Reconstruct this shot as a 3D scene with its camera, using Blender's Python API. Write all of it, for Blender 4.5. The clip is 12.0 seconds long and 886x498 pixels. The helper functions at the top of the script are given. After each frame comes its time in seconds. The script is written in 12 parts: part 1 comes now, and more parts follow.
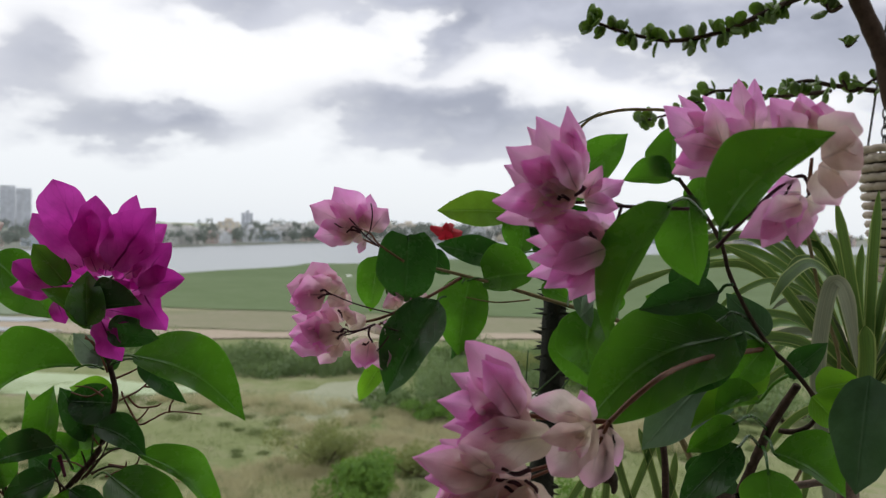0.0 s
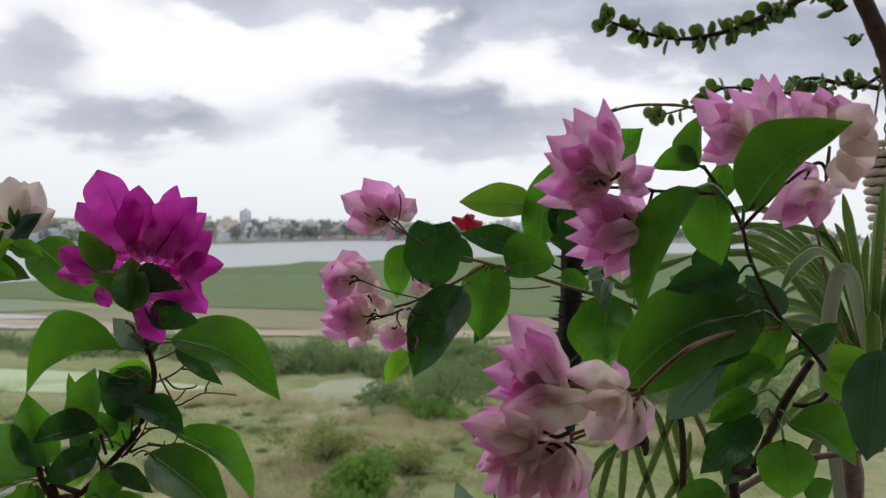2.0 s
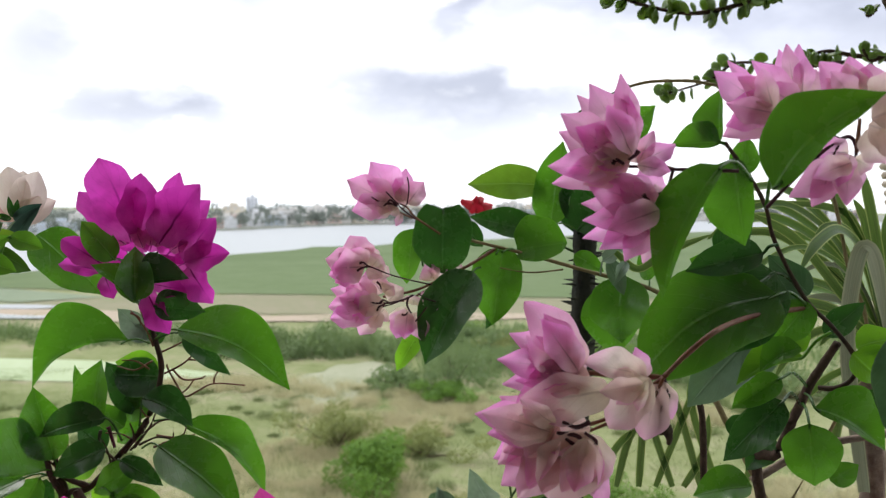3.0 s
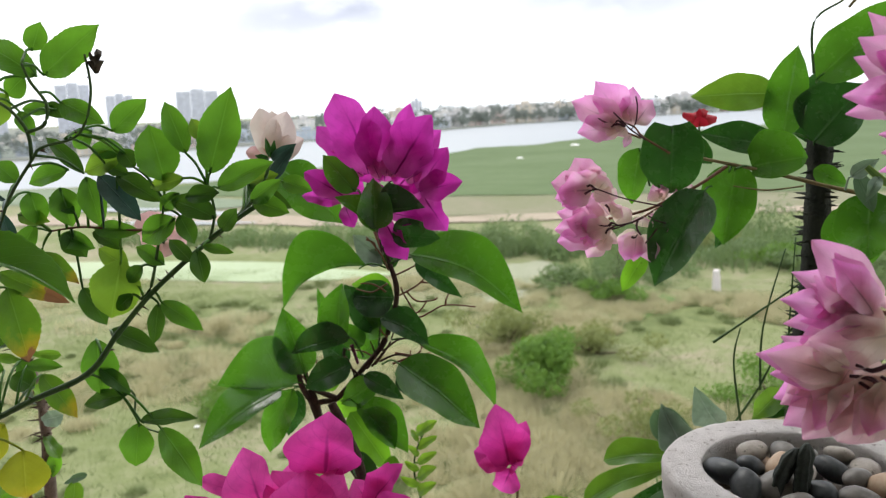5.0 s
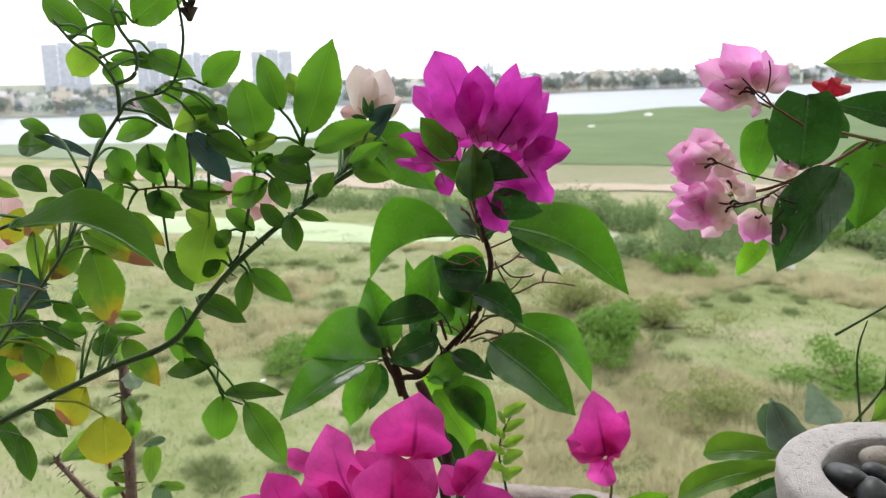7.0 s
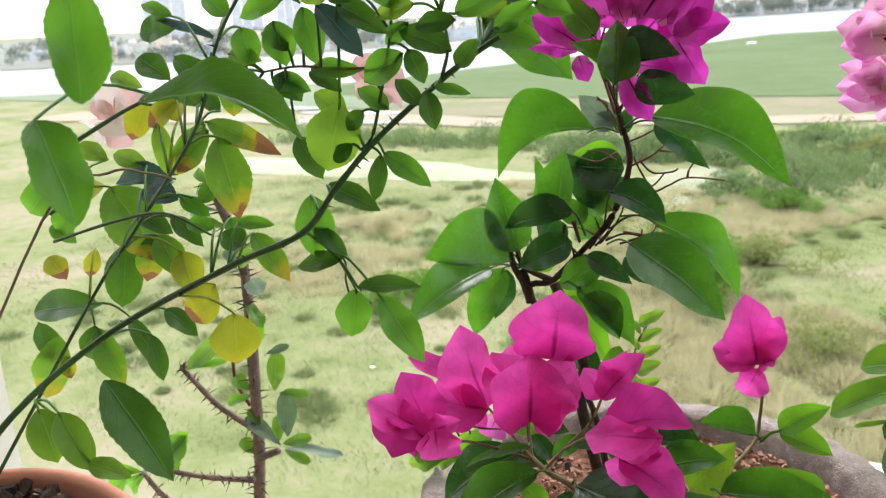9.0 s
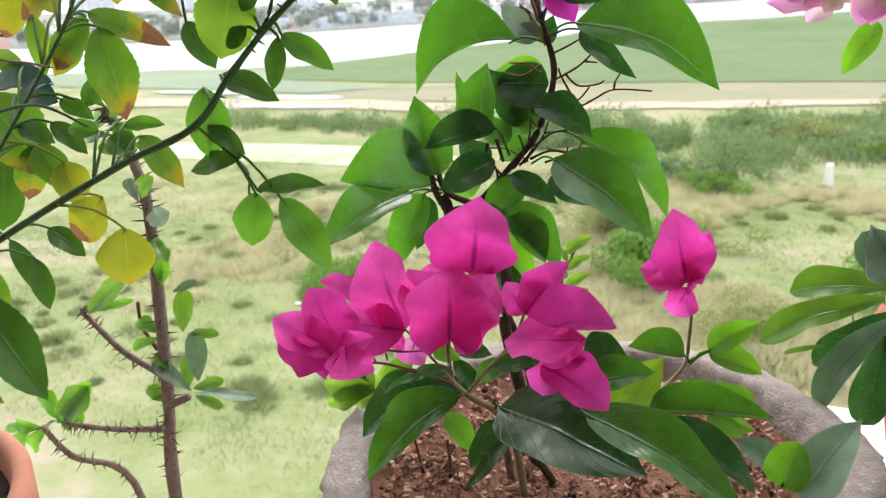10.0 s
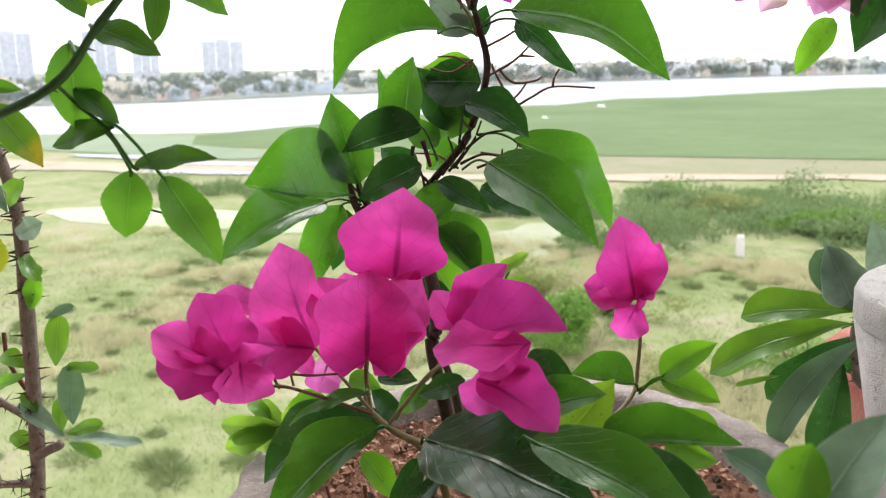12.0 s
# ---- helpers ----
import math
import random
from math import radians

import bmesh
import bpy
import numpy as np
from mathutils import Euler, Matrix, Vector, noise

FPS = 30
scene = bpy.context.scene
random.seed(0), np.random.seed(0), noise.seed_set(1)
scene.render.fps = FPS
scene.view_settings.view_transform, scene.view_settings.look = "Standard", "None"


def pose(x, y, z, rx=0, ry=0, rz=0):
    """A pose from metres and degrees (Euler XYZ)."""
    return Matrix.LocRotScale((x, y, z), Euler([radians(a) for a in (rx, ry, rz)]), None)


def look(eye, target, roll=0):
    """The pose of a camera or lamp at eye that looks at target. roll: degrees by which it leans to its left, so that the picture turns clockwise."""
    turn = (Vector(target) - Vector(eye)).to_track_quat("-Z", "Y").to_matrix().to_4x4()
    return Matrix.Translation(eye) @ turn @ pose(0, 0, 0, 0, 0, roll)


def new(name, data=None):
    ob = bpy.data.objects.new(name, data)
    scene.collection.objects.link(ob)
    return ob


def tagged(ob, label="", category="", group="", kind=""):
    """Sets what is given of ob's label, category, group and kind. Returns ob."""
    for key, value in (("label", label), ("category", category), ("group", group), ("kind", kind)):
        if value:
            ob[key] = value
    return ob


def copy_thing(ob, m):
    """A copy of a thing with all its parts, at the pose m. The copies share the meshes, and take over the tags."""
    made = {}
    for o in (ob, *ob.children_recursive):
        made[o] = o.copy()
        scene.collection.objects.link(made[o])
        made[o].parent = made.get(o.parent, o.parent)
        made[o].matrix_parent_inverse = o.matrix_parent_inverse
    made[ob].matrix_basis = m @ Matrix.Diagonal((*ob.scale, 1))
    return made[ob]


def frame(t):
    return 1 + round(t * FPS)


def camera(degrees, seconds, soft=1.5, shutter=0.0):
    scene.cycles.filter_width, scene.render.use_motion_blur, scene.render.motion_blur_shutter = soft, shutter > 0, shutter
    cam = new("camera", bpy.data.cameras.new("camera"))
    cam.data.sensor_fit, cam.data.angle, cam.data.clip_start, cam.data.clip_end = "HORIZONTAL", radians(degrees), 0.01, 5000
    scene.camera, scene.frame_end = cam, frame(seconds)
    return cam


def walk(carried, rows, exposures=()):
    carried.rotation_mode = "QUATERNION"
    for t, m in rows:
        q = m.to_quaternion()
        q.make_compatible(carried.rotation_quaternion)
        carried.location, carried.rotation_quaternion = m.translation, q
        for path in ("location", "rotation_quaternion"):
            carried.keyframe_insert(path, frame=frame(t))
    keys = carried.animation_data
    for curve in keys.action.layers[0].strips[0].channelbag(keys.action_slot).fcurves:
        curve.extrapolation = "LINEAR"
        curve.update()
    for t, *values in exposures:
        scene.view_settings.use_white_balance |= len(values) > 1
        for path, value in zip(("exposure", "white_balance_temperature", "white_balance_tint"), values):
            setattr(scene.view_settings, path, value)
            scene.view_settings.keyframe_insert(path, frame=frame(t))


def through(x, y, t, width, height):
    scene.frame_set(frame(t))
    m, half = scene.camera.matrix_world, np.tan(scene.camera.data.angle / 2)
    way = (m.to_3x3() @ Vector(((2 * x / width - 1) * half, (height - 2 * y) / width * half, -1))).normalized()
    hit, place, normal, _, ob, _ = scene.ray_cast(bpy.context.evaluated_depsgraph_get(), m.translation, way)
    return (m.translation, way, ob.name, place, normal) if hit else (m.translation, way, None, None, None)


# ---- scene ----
cam = camera(56.0, 12.0, 1.2)
PATH = [
    (0, (0.116, -0.151, 12.998), (-0.056, 1.841, 12.944), 1.3),
    (0.5, (0.115, -0.159, 12.999), (-0.06, 1.833, 12.943), 1.1),
    (1, (0.096, -0.127, 12.993), (-0.078, 1.864, 12.937), 1.2),
    (1.5, (0.092, -0.163, 12.989), (-0.083, 1.829, 12.933), 1.2),
    (2, (0.094, -0.188, 12.989), (-0.074, 1.804, 12.931), 1.4),
    (2.5, (0.093, -0.164, 12.986), (-0.06, 1.829, 12.925), 0.8),
    (4.5, (0.055, -0.205, 13.012), (-0.409, 1.715, 12.704), -1.9),
    (5, (0.034, -0.181, 13.013), (-0.536, 1.708, 12.681), -2.3),
    (5.5, (0.023, -0.167, 13.012), (-0.596, 1.703, 12.666), -1.9),
    (6, (0.02, -0.156, 13.008), (-0.62, 1.705, 12.652), -1.9),
    (6.5, (0.004, -0.158, 13.015), (-0.669, 1.685, 12.628), -1.2),
    (7, (-0.01, -0.14, 13.01), (-0.726, 1.683, 12.602), -1.0),
    (7.5, (-0.034, -0.129, 13.005), (-0.826, 1.658, 12.58), -1.5),
    (7.7, (-0.04, -0.125, 13.004), (-0.882, 1.634, 12.558), -1.6),
    (9.3, (-0.058, -0.119, 12.95), (-0.962, 1.573, 12.384), -3.2),
    (9.5, (-0.054, -0.11, 12.938), (-0.933, 1.59, 12.355), -3.0),
    (10, (-0.055, -0.091, 12.9), (-0.827, 1.66, 12.317), -2.4),
    (10.5, (-0.065, -0.067, 12.88), (-0.757, 1.728, 12.333), -1.9),
    (11, (-0.077, -0.042, 12.858), (-0.731, 1.776, 12.341), -1.2),
    (11.5, (-0.08, -0.033, 12.848), (-0.707, 1.806, 12.373), -0.8),
    (12, (-0.081, -0.026, 12.837), (-0.694, 1.829, 12.408), -0.7),
]
cam.data.dof.use_dof, cam.data.dof.focus_distance, cam.data.dof.aperture_fstop = True, 0.60, 15.0
EXPOSURES = [(0.0, -0.18), (2.0, -0.18), (2.5, 0.43), (4.5, 0.55), (6.0, 0.70), (7.7, 0.88), (9.3, 1.18), (10.8, 1.22), (12.0, 1.14)]
walk(cam, [(t, look(eye, target, roll)) for t, eye, target, roll in PATH], EXPOSURES)


# ---- light ----
def nodes_of(idblock):
    idblock.use_nodes = True
    nt = idblock.node_tree
    nt.nodes.clear()
    return nt


def nd(nt, kind, **props):
    n = nt.nodes.new(kind)
    for k, v in props.items():
        setattr(n, k, v)
    return n


def lk(nt, a, b):
    nt.links.new(a, b)


def val(nt, op, a, b=None, c=None, clamp=False):
    n = nd(nt, "ShaderNodeMath", operation=op, use_clamp=clamp)
    for k, v in enumerate((a, b, c)):
        if v is None:
            continue
        if isinstance(v, (int, float)):
            n.inputs[k].default_value = v
        else:
            lk(nt, v, n.inputs[k])
    return n.outputs[0]


def mixc(nt, fac, a, b, blend="MIX"):
    n = nd(nt, "ShaderNodeMix", data_type="RGBA", blend_type=blend)
    for sock, v in ((n.inputs[0], fac), (n.inputs[6], a), (n.inputs[7], b)):
        if isinstance(v, (int, float)):
            sock.default_value = v
        elif isinstance(v, tuple):
            sock.default_value = (*v[:3], 1)
        else:
            lk(nt, v, sock)
    return n.outputs[2]


def ramp(nt, fac, stops):
    n = nd(nt, "ShaderNodeValToRGB")
    el = n.color_ramp.elements
    while len(el) < len(stops):
        el.new(0.5)
    for e, (p, c) in zip(el, stops):
        e.position, e.color = p, ((c, c, c, 1) if isinstance(c, (int, float)) else (*c, 1))
    lk(nt, fac, n.inputs[0])
    return n.outputs[0]


def fbm(nt, vec, scale, detail=5, rough=0.55, distort=0.0):
    n = nd(nt, "ShaderNodeTexNoise")
    n.inputs["Scale"].default_value, n.inputs["Detail"].default_value = scale, detail
    n.inputs["Roughness"].default_value, n.inputs["Distortion"].default_value = rough, distort
    if vec is not None:
        lk(nt, vec, n.inputs["Vector"])
    return n.outputs[0]


def make_world():
    """Broken overcast: grey cloud banks under a bright high layer, with the sky behind."""
    w = bpy.data.worlds.new("overcast_sky")
    scene.world = w
    nt = nodes_of(w)
    out, bg = nd(nt, "ShaderNodeOutputWorld"), nd(nt, "ShaderNodeBackground")
    co = nd(nt, "ShaderNodeTexCoord")
    sky = nd(nt, "ShaderNodeTexSky", sky_type="NISHITA", sun_disc=False)
    sky.sun_elevation, sky.sun_rotation = radians(54), radians(24)
    sep = nd(nt, "ShaderNodeSeparateXYZ")
    lk(nt, co.outputs["Generated"], sep.inputs[0])
    x, y, z = sep.outputs
    up = val(nt, "MAXIMUM", z, 0.02)
    # puffy banks, about twice as wide as high
    com = nd(nt, "ShaderNodeCombineXYZ")
    lk(nt, x, com.inputs[0])
    lk(nt, val(nt, "MULTIPLY", up, 1.9), com.inputs[1])
    lk(nt, val(nt, "MULTIPLY", y, 0.5), com.inputs[2])
    base = fbm(nt, com.outputs[0], 4.0, 6, 0.52, 0.1)
    fine = fbm(nt, com.outputs[0], 10.0, 5, 0.5)
    wob = val(nt, "SUBTRACT", fine, 0.5)

    def bank(ax, ez, rx, rz, amount):
        """One cloud bank at a bearing (tangent of azimuth) and elevation (tangent)."""
        u = val(nt, "DIVIDE", x, val(nt, "MAXIMUM", y, 0.05))
        v = val(nt, "DIVIDE", z, val(nt, "MAXIMUM", y, 0.05))
        du = val(nt, "DIVIDE", val(nt, "ADD", val(nt, "SUBTRACT", u, ax), val(nt, "MULTIPLY", wob, 0.20)), rx)
        dv = val(nt, "DIVIDE", val(nt, "ADD", val(nt, "SUBTRACT", v, ez), val(nt, "MULTIPLY", wob, 0.11)), rz)
        d = val(nt, "ADD", val(nt, "POWER", du, 2.0), val(nt, "POWER", dv, 2.0))
        front = val(nt, "GREATER_THAN", y, 0.05)
        return val(nt, "MULTIPLY", val(nt, "MULTIPLY", val(nt, "POWER", 2.718, val(nt, "MULTIPLY", d, -1.0)), amount), front)

    total = None
    for b in BANKS:
        k = bank(*b)
        total = k if total is None else val(nt, "ADD", total, k)
    soft = fbm(nt, com.outputs[0], 6.0, 3, 0.45)
    puff = val(nt, "MULTIPLY", total, val(nt, "ADD", 0.35, val(nt, "MULTIPLY", soft, 1.3)))
    grey = val(nt, "ADD", puff, val(nt, "MULTIPLY", val(nt, "SUBTRACT", base, 0.54), 0.55))
    grey = val(nt, "ADD", grey, val(nt, "MULTIPLY", wob, 0.4))
    mask = ramp(nt, val(nt, "MULTIPLY", grey, 0.55), [(0.06, 0.0), (0.17, 0.22), (0.27, 0.62), (0.50, 0.88), (1.0, 1.0)])
    bright = mixc(nt, ramp(nt, z, [(0.0, 0.0), (0.16, 1.0)]), (0.86, 0.91, 0.97), (1.08, 1.08, 1.10))
    lit = mixc(nt, ramp(nt, fine, [(0.35, 0.0), (0.68, 1.0)]), (0.33, 0.35, 0.44), (0.56, 0.58, 0.68))
    cloud = mixc(nt, mask, bright, lit)
    scaled = nd(nt, "ShaderNodeVectorMath", operation="SCALE")
    lk(nt, sky.outputs[0], scaled.inputs[0])
    scaled.inputs["Scale"].default_value = 0.12
    col = mixc(nt, 0.92, scaled.outputs[0], cloud)
    lk(nt, col, bg.inputs[0])
    bg.inputs[1].default_value = SKY
    lk(nt, bg.outputs[0], out.inputs[0])
    sun = new("sun", bpy.data.lights.new("sun", "SUN"))
    sun.data.energy, sun.data.angle, sun.data.color = SUN, radians(25), (1.0, 0.97, 0.92)
    sun.matrix_world = pose(0, 0, 60, -36, 0, 24)


SKY, SUN = 1.10, 1.1
BANKS = [  # bearing, elevation, half width, half height, depth of grey
    (-0.455, 0.115, 0.13, 0.030, 1.0), (-0.60, 0.20, 0.07, 0.06, 0.8), (-0.325, 0.275, 0.10, 0.035, 0.9), (-0.08, 0.225, 0.032, 0.026, 1.0),
    (-0.15, 0.145, 0.12, 0.030, 0.9), (-0.02, 0.115, 0.13, 0.030, 0.75), (-0.10, 0.29, 0.12, 0.035, 1.0), (0.06, 0.265, 0.12, 0.04, 1.0),
    (0.26, 0.235, 0.20, 0.055, 1.0), (0.46, 0.21, 0.16, 0.065, 0.9), (0.35, 0.10, 0.25, 0.04, 0.25), (0.0, 0.42, 0.6, 0.06, 0.9),
]
make_world()


# ---- materials ----
def surface(name, rough=0.6, spec=0.4):
    m = bpy.data.materials.new(name)
    nt = nodes_of(m)
    out, bs = nd(nt, "ShaderNodeOutputMaterial"), nd(nt, "ShaderNodeBsdfPrincipled")
    bs.inputs["Roughness"].default_value = rough
    bs.inputs["Specular IOR Level"].default_value = spec
    lk(nt, bs.outputs[0], out.inputs[0])
    return m, nt, bs, out


def bumped(nt, bs, height, strength, dist):
    b = nd(nt, "ShaderNodeBump")
    b.inputs["Strength"].default_value, b.inputs["Distance"].default_value = strength, dist
    lk(nt, height, b.inputs["Height"])
    lk(nt, b.outputs[0], bs.inputs["Normal"])


def rough_mat(name, dark, light, scale, rough=0.85, fine=6.0, bump=0.4, dist=0.002, spots=None, spec=0.25):
    """A mottled matt surface with two scales of variation; spots adds scattered stains of a colour."""
    m, nt, bs, _ = surface(name, rough, spec)
    co = nd(nt, "ShaderNodeTexCoord").outputs["Object"]
    a, b = fbm(nt, co, scale, 4), fbm(nt, co, scale * fine, 5, 0.65)
    f = val(nt, "ADD", val(nt, "MULTIPLY", a, 0.6), val(nt, "MULTIPLY", b, 0.4))
    col = mixc(nt, ramp(nt, f, [(0.35, 0.0), (0.65, 1.0)]), dark, light)
    rnd = nd(nt, "ShaderNodeObjectInfo").outputs["Random"]
    col = mixc(nt, 0.25, col, mixc(nt, rnd, dark, light))
    if spots:
        s = ramp(nt, fbm(nt, co, scale * 2.3, 6, 0.7), [(0.58, 0.0), (0.66, 1.0)])
        col = mixc(nt, s, col, spots)
    lk(nt, col, bs.inputs["Base Color"])
    bumped(nt, bs, b, bump, dist)
    return m


def leaf_mat(name, dark, light, vein, through, rough=0.38, trans=0.35, burnt=0.0, spots=False, veins=9.0, spec=0.45):
    """Leaf blade: midrib and side veins, mottling, light shining through, burnt tip on some."""
    m, nt, bs, out = surface(name, rough, spec)
    uv = nd(nt, "ShaderNodeUVMap").outputs[0]
    sep = nd(nt, "ShaderNodeSeparateXYZ")
    lk(nt, uv, sep.inputs[0])
    u, v = sep.outputs[0], sep.outputs[1]
    co = nd(nt, "ShaderNodeTexCoord").outputs["Object"]
    rnd = nd(nt, "ShaderNodeObjectInfo").outputs["Random"]
    side = val(nt, "ABSOLUTE", val(nt, "SUBTRACT", u, 0.5))
    rib = ramp(nt, side, [(0.0, 1.0), (0.03, 0.0)])
    swirl = val(nt, "MULTIPLY", val(nt, "SUBTRACT", fbm(nt, co, 30.0, 2), 0.5), 0.9)
    ph = val(nt, "FRACT", val(nt, "ADD", swirl, val(nt, "SUBTRACT", val(nt, "MULTIPLY", v, veins), val(nt, "MULTIPLY", side, veins * 0.75))))
    lat = ramp(nt, val(nt, "ABSOLUTE", val(nt, "SUBTRACT", ph, 0.5)), [(0.0, 1.0), (0.09, 0.0)])
    mott = fbm(nt, co, 55.0, 5, 0.6)
    big = fbm(nt, co, 14.0, 3, 0.5)
    dark, light = tuple(c * 0.85 for c in dark), tuple(c * 1.0 for c in light)
    t = val(nt, "ADD", val(nt, "MULTIPLY", rnd, 0.5), val(nt, "MULTIPLY", big, 0.6))
    col = mixc(nt, ramp(nt, t, [(0.25, 0.0), (0.85, 1.0)]), dark, light)
    col = mixc(nt, ramp(nt, mott, [(0.40, 0.55), (0.62, 0.0)]), col, tuple(c * 0.55 for c in dark))
    blot = fbm(nt, co, 26.0, 4, 0.65, 0.6)
    col = mixc(nt, ramp(nt, blot, [(0.50, 0.0), (0.75, 0.22)]), col, vein)
    col = mixc(nt, ramp(nt, side, [(0.465, 0.0), (0.495, 0.7)]), col, vein)
    col = mixc(nt, val(nt, "MULTIPLY", rib, 0.6), col, vein)
    col = mixc(nt, val(nt, "MULTIPLY", lat, 0.09), col, vein)
    if spots:
        vo = nd(nt, "ShaderNodeTexVoronoi")
        vo.inputs["Scale"].default_value = 190.0
        lk(nt, co, vo.inputs["Vector"])
        s = val(nt, "MULTIPLY", ramp(nt, vo.outputs["Distance"], [(0.1, 1.0), (0.22, 0.0)]), ramp(nt, fbm(nt, co, 40.0, 2), [(0.5, 0.0), (0.56, 1.0)]))
        col = mixc(nt, s, col, (0.02, 0.025, 0.01))
    tc = mixc(nt, 0.3, through, col)
    tc = mixc(nt, ramp(nt, val(nt, "ADD", v, val(nt, "ADD", side, val(nt, "MULTIPLY", val(nt, "SUBTRACT", big, 0.5), 0.8))), [(0.5, 0.0), (1.25, 0.7)]), tc, tuple(min(1.0, c * 1.35) for c in through))
    if burnt > 0:
        e = val(nt, "ADD", v, val(nt, "MULTIPLY", val(nt, "SUBTRACT", big, 0.5), 0.7))
        e = val(nt, "ADD", e, val(nt, "MULTIPLY", val(nt, "SUBTRACT", rnd, 0.5), 0.35))
        e = val(nt, "ADD", e, val(nt, "MULTIPLY", val(nt, "SUBTRACT", mott, 0.5), 0.7))
        yel = ramp(nt, e, [(0.80 - burnt, 0.0), (0.95 - burnt * 0.6, 1.0)])
        brn = ramp(nt, e, [(1.0 - burnt * 0.7, 0.0), (1.04 - burnt * 0.7, 1.0)])
        col = mixc(nt, yel, col, (0.42, 0.36, 0.03))
        col = mixc(nt, brn, col, (0.30, 0.14, 0.07))
        tc = mixc(nt, yel, tc, (0.5, 0.42, 0.03))
        tc = mixc(nt, brn, tc, (0.35, 0.16, 0.07))
    lk(nt, col, bs.inputs["Base Color"])
    rr = val(nt, "ADD", val(nt, "MULTIPLY", mott, 0.25), rough - 0.16)
    lk(nt, rr, bs.inputs["Roughness"])
    h = val(nt, "SUBTRACT", val(nt, "ADD", val(nt, "MULTIPLY", mott, 0.5), val(nt, "MULTIPLY", blot, 0.8)), val(nt, "ADD", val(nt, "MULTIPLY", lat, 0.16), rib))
    bumped(nt, bs, h, 0.6, 0.0012)
    tr, mx = nd(nt, "ShaderNodeBsdfTranslucent"), nd(nt, "ShaderNodeMixShader")
    lk(nt, tc, tr.inputs[0])
    mx.inputs[0].default_value = trans
    lk(nt, bs.outputs[0], mx.inputs[1])
    lk(nt, tr.outputs[0], mx.inputs[2])
    lk(nt, mx.outputs[0], out.inputs[0])
    return m


def petal_mat(name, base, mid, tip, vein, trans=0.45, rough=0.6, at=(0.15, 0.5, 0.9), ribs=0.95):
    """Papery bract or petal: colour runs from its foot to its tip, darker midrib, fine crinkle."""
    m, nt, bs, out = surface(name, rough, 0.2)
    uv = nd(nt, "ShaderNodeUVMap").outputs[0]
    sep = nd(nt, "ShaderNodeSeparateXYZ")
    lk(nt, uv, sep.inputs[0])
    u, v = sep.outputs[0], sep.outputs[1]
    co = nd(nt, "ShaderNodeTexCoord").outputs["Object"]
    rnd = nd(nt, "ShaderNodeObjectInfo").outputs["Random"]
    side = val(nt, "ABSOLUTE", val(nt, "SUBTRACT", u, 0.5))
    n1, n2 = fbm(nt, co, 60.0, 4), fbm(nt, co, 240.0, 3)
    g = val(nt, "ADD", v, val(nt, "MULTIPLY", val(nt, "SUBTRACT", n1, 0.5), 0.3))
    g = val(nt, "ADD", g, val(nt, "MULTIPLY", val(nt, "SUBTRACT", rnd, 0.5), 0.35))
    g = val(nt, "ADD", g, val(nt, "MULTIPLY", side, 0.35))
    col = ramp(nt, g, [(at[0], base), (at[1], mid), (at[2], tip)])
    rib = val(nt, "MULTIPLY", ramp(nt, val(nt, "ADD", side, val(nt, "MULTIPLY", v, 0.03)), [(0.022, 1.0), (0.05, 0.0)]), ramp(nt, v, [(0.30, 1.0), (0.75, 0.12)]))
    ph = val(nt, "FRACT", val(nt, "SUBTRACT", val(nt, "MULTIPLY", v, 5.0), val(nt, "MULTIPLY", side, 4.5)))
    lat = ramp(nt, val(nt, "ABSOLUTE", val(nt, "SUBTRACT", ph, 0.5)), [(0.0, 1.0), (0.07, 0.0)])
    col = mixc(nt, val(nt, "MULTIPLY", lat, 0.16), col, vein)
    # random darker mottling, put in for the shading where bracts overlap
    col = mixc(nt, val(nt, "MULTIPLY", ramp(nt, n1, [(0.42, 0.0), (0.70, 1.0)]), 0.38), col, vein)
    big = fbm(nt, co, 22.0, 2)
    col = mixc(nt, val(nt, "MULTIPLY", ramp(nt, val(nt, "ADD", val(nt, "MULTIPLY", rnd, 0.5), val(nt, "MULTIPLY", big, 0.5)), [(0.35, 1.0), (0.6, 0.0)]), 0.45), col, vein)
    col = mixc(nt, val(nt, "MULTIPLY", rib, ribs), col, tuple(c * 0.4 for c in vein))
    lk(nt, col, bs.inputs["Base Color"])
    h = val(nt, "ADD", val(nt, "MULTIPLY", n1, 0.8), val(nt, "SUBTRACT", val(nt, "MULTIPLY", n2, 0.3), val(nt, "MULTIPLY", lat, 0.12)))
    bumped(nt, bs, h, 0.8, 0.0022)
    tr, mx = nd(nt, "ShaderNodeBsdfTranslucent"), nd(nt, "ShaderNodeMixShader")
    lk(nt, col, tr.inputs[0])
    mx.inputs[0].default_value = trans
    lk(nt, bs.outputs[0], mx.inputs[1])
    lk(nt, tr.outputs[0], mx.inputs[2])
    lk(nt, mx.outputs[0], out.inputs[0])
    return m


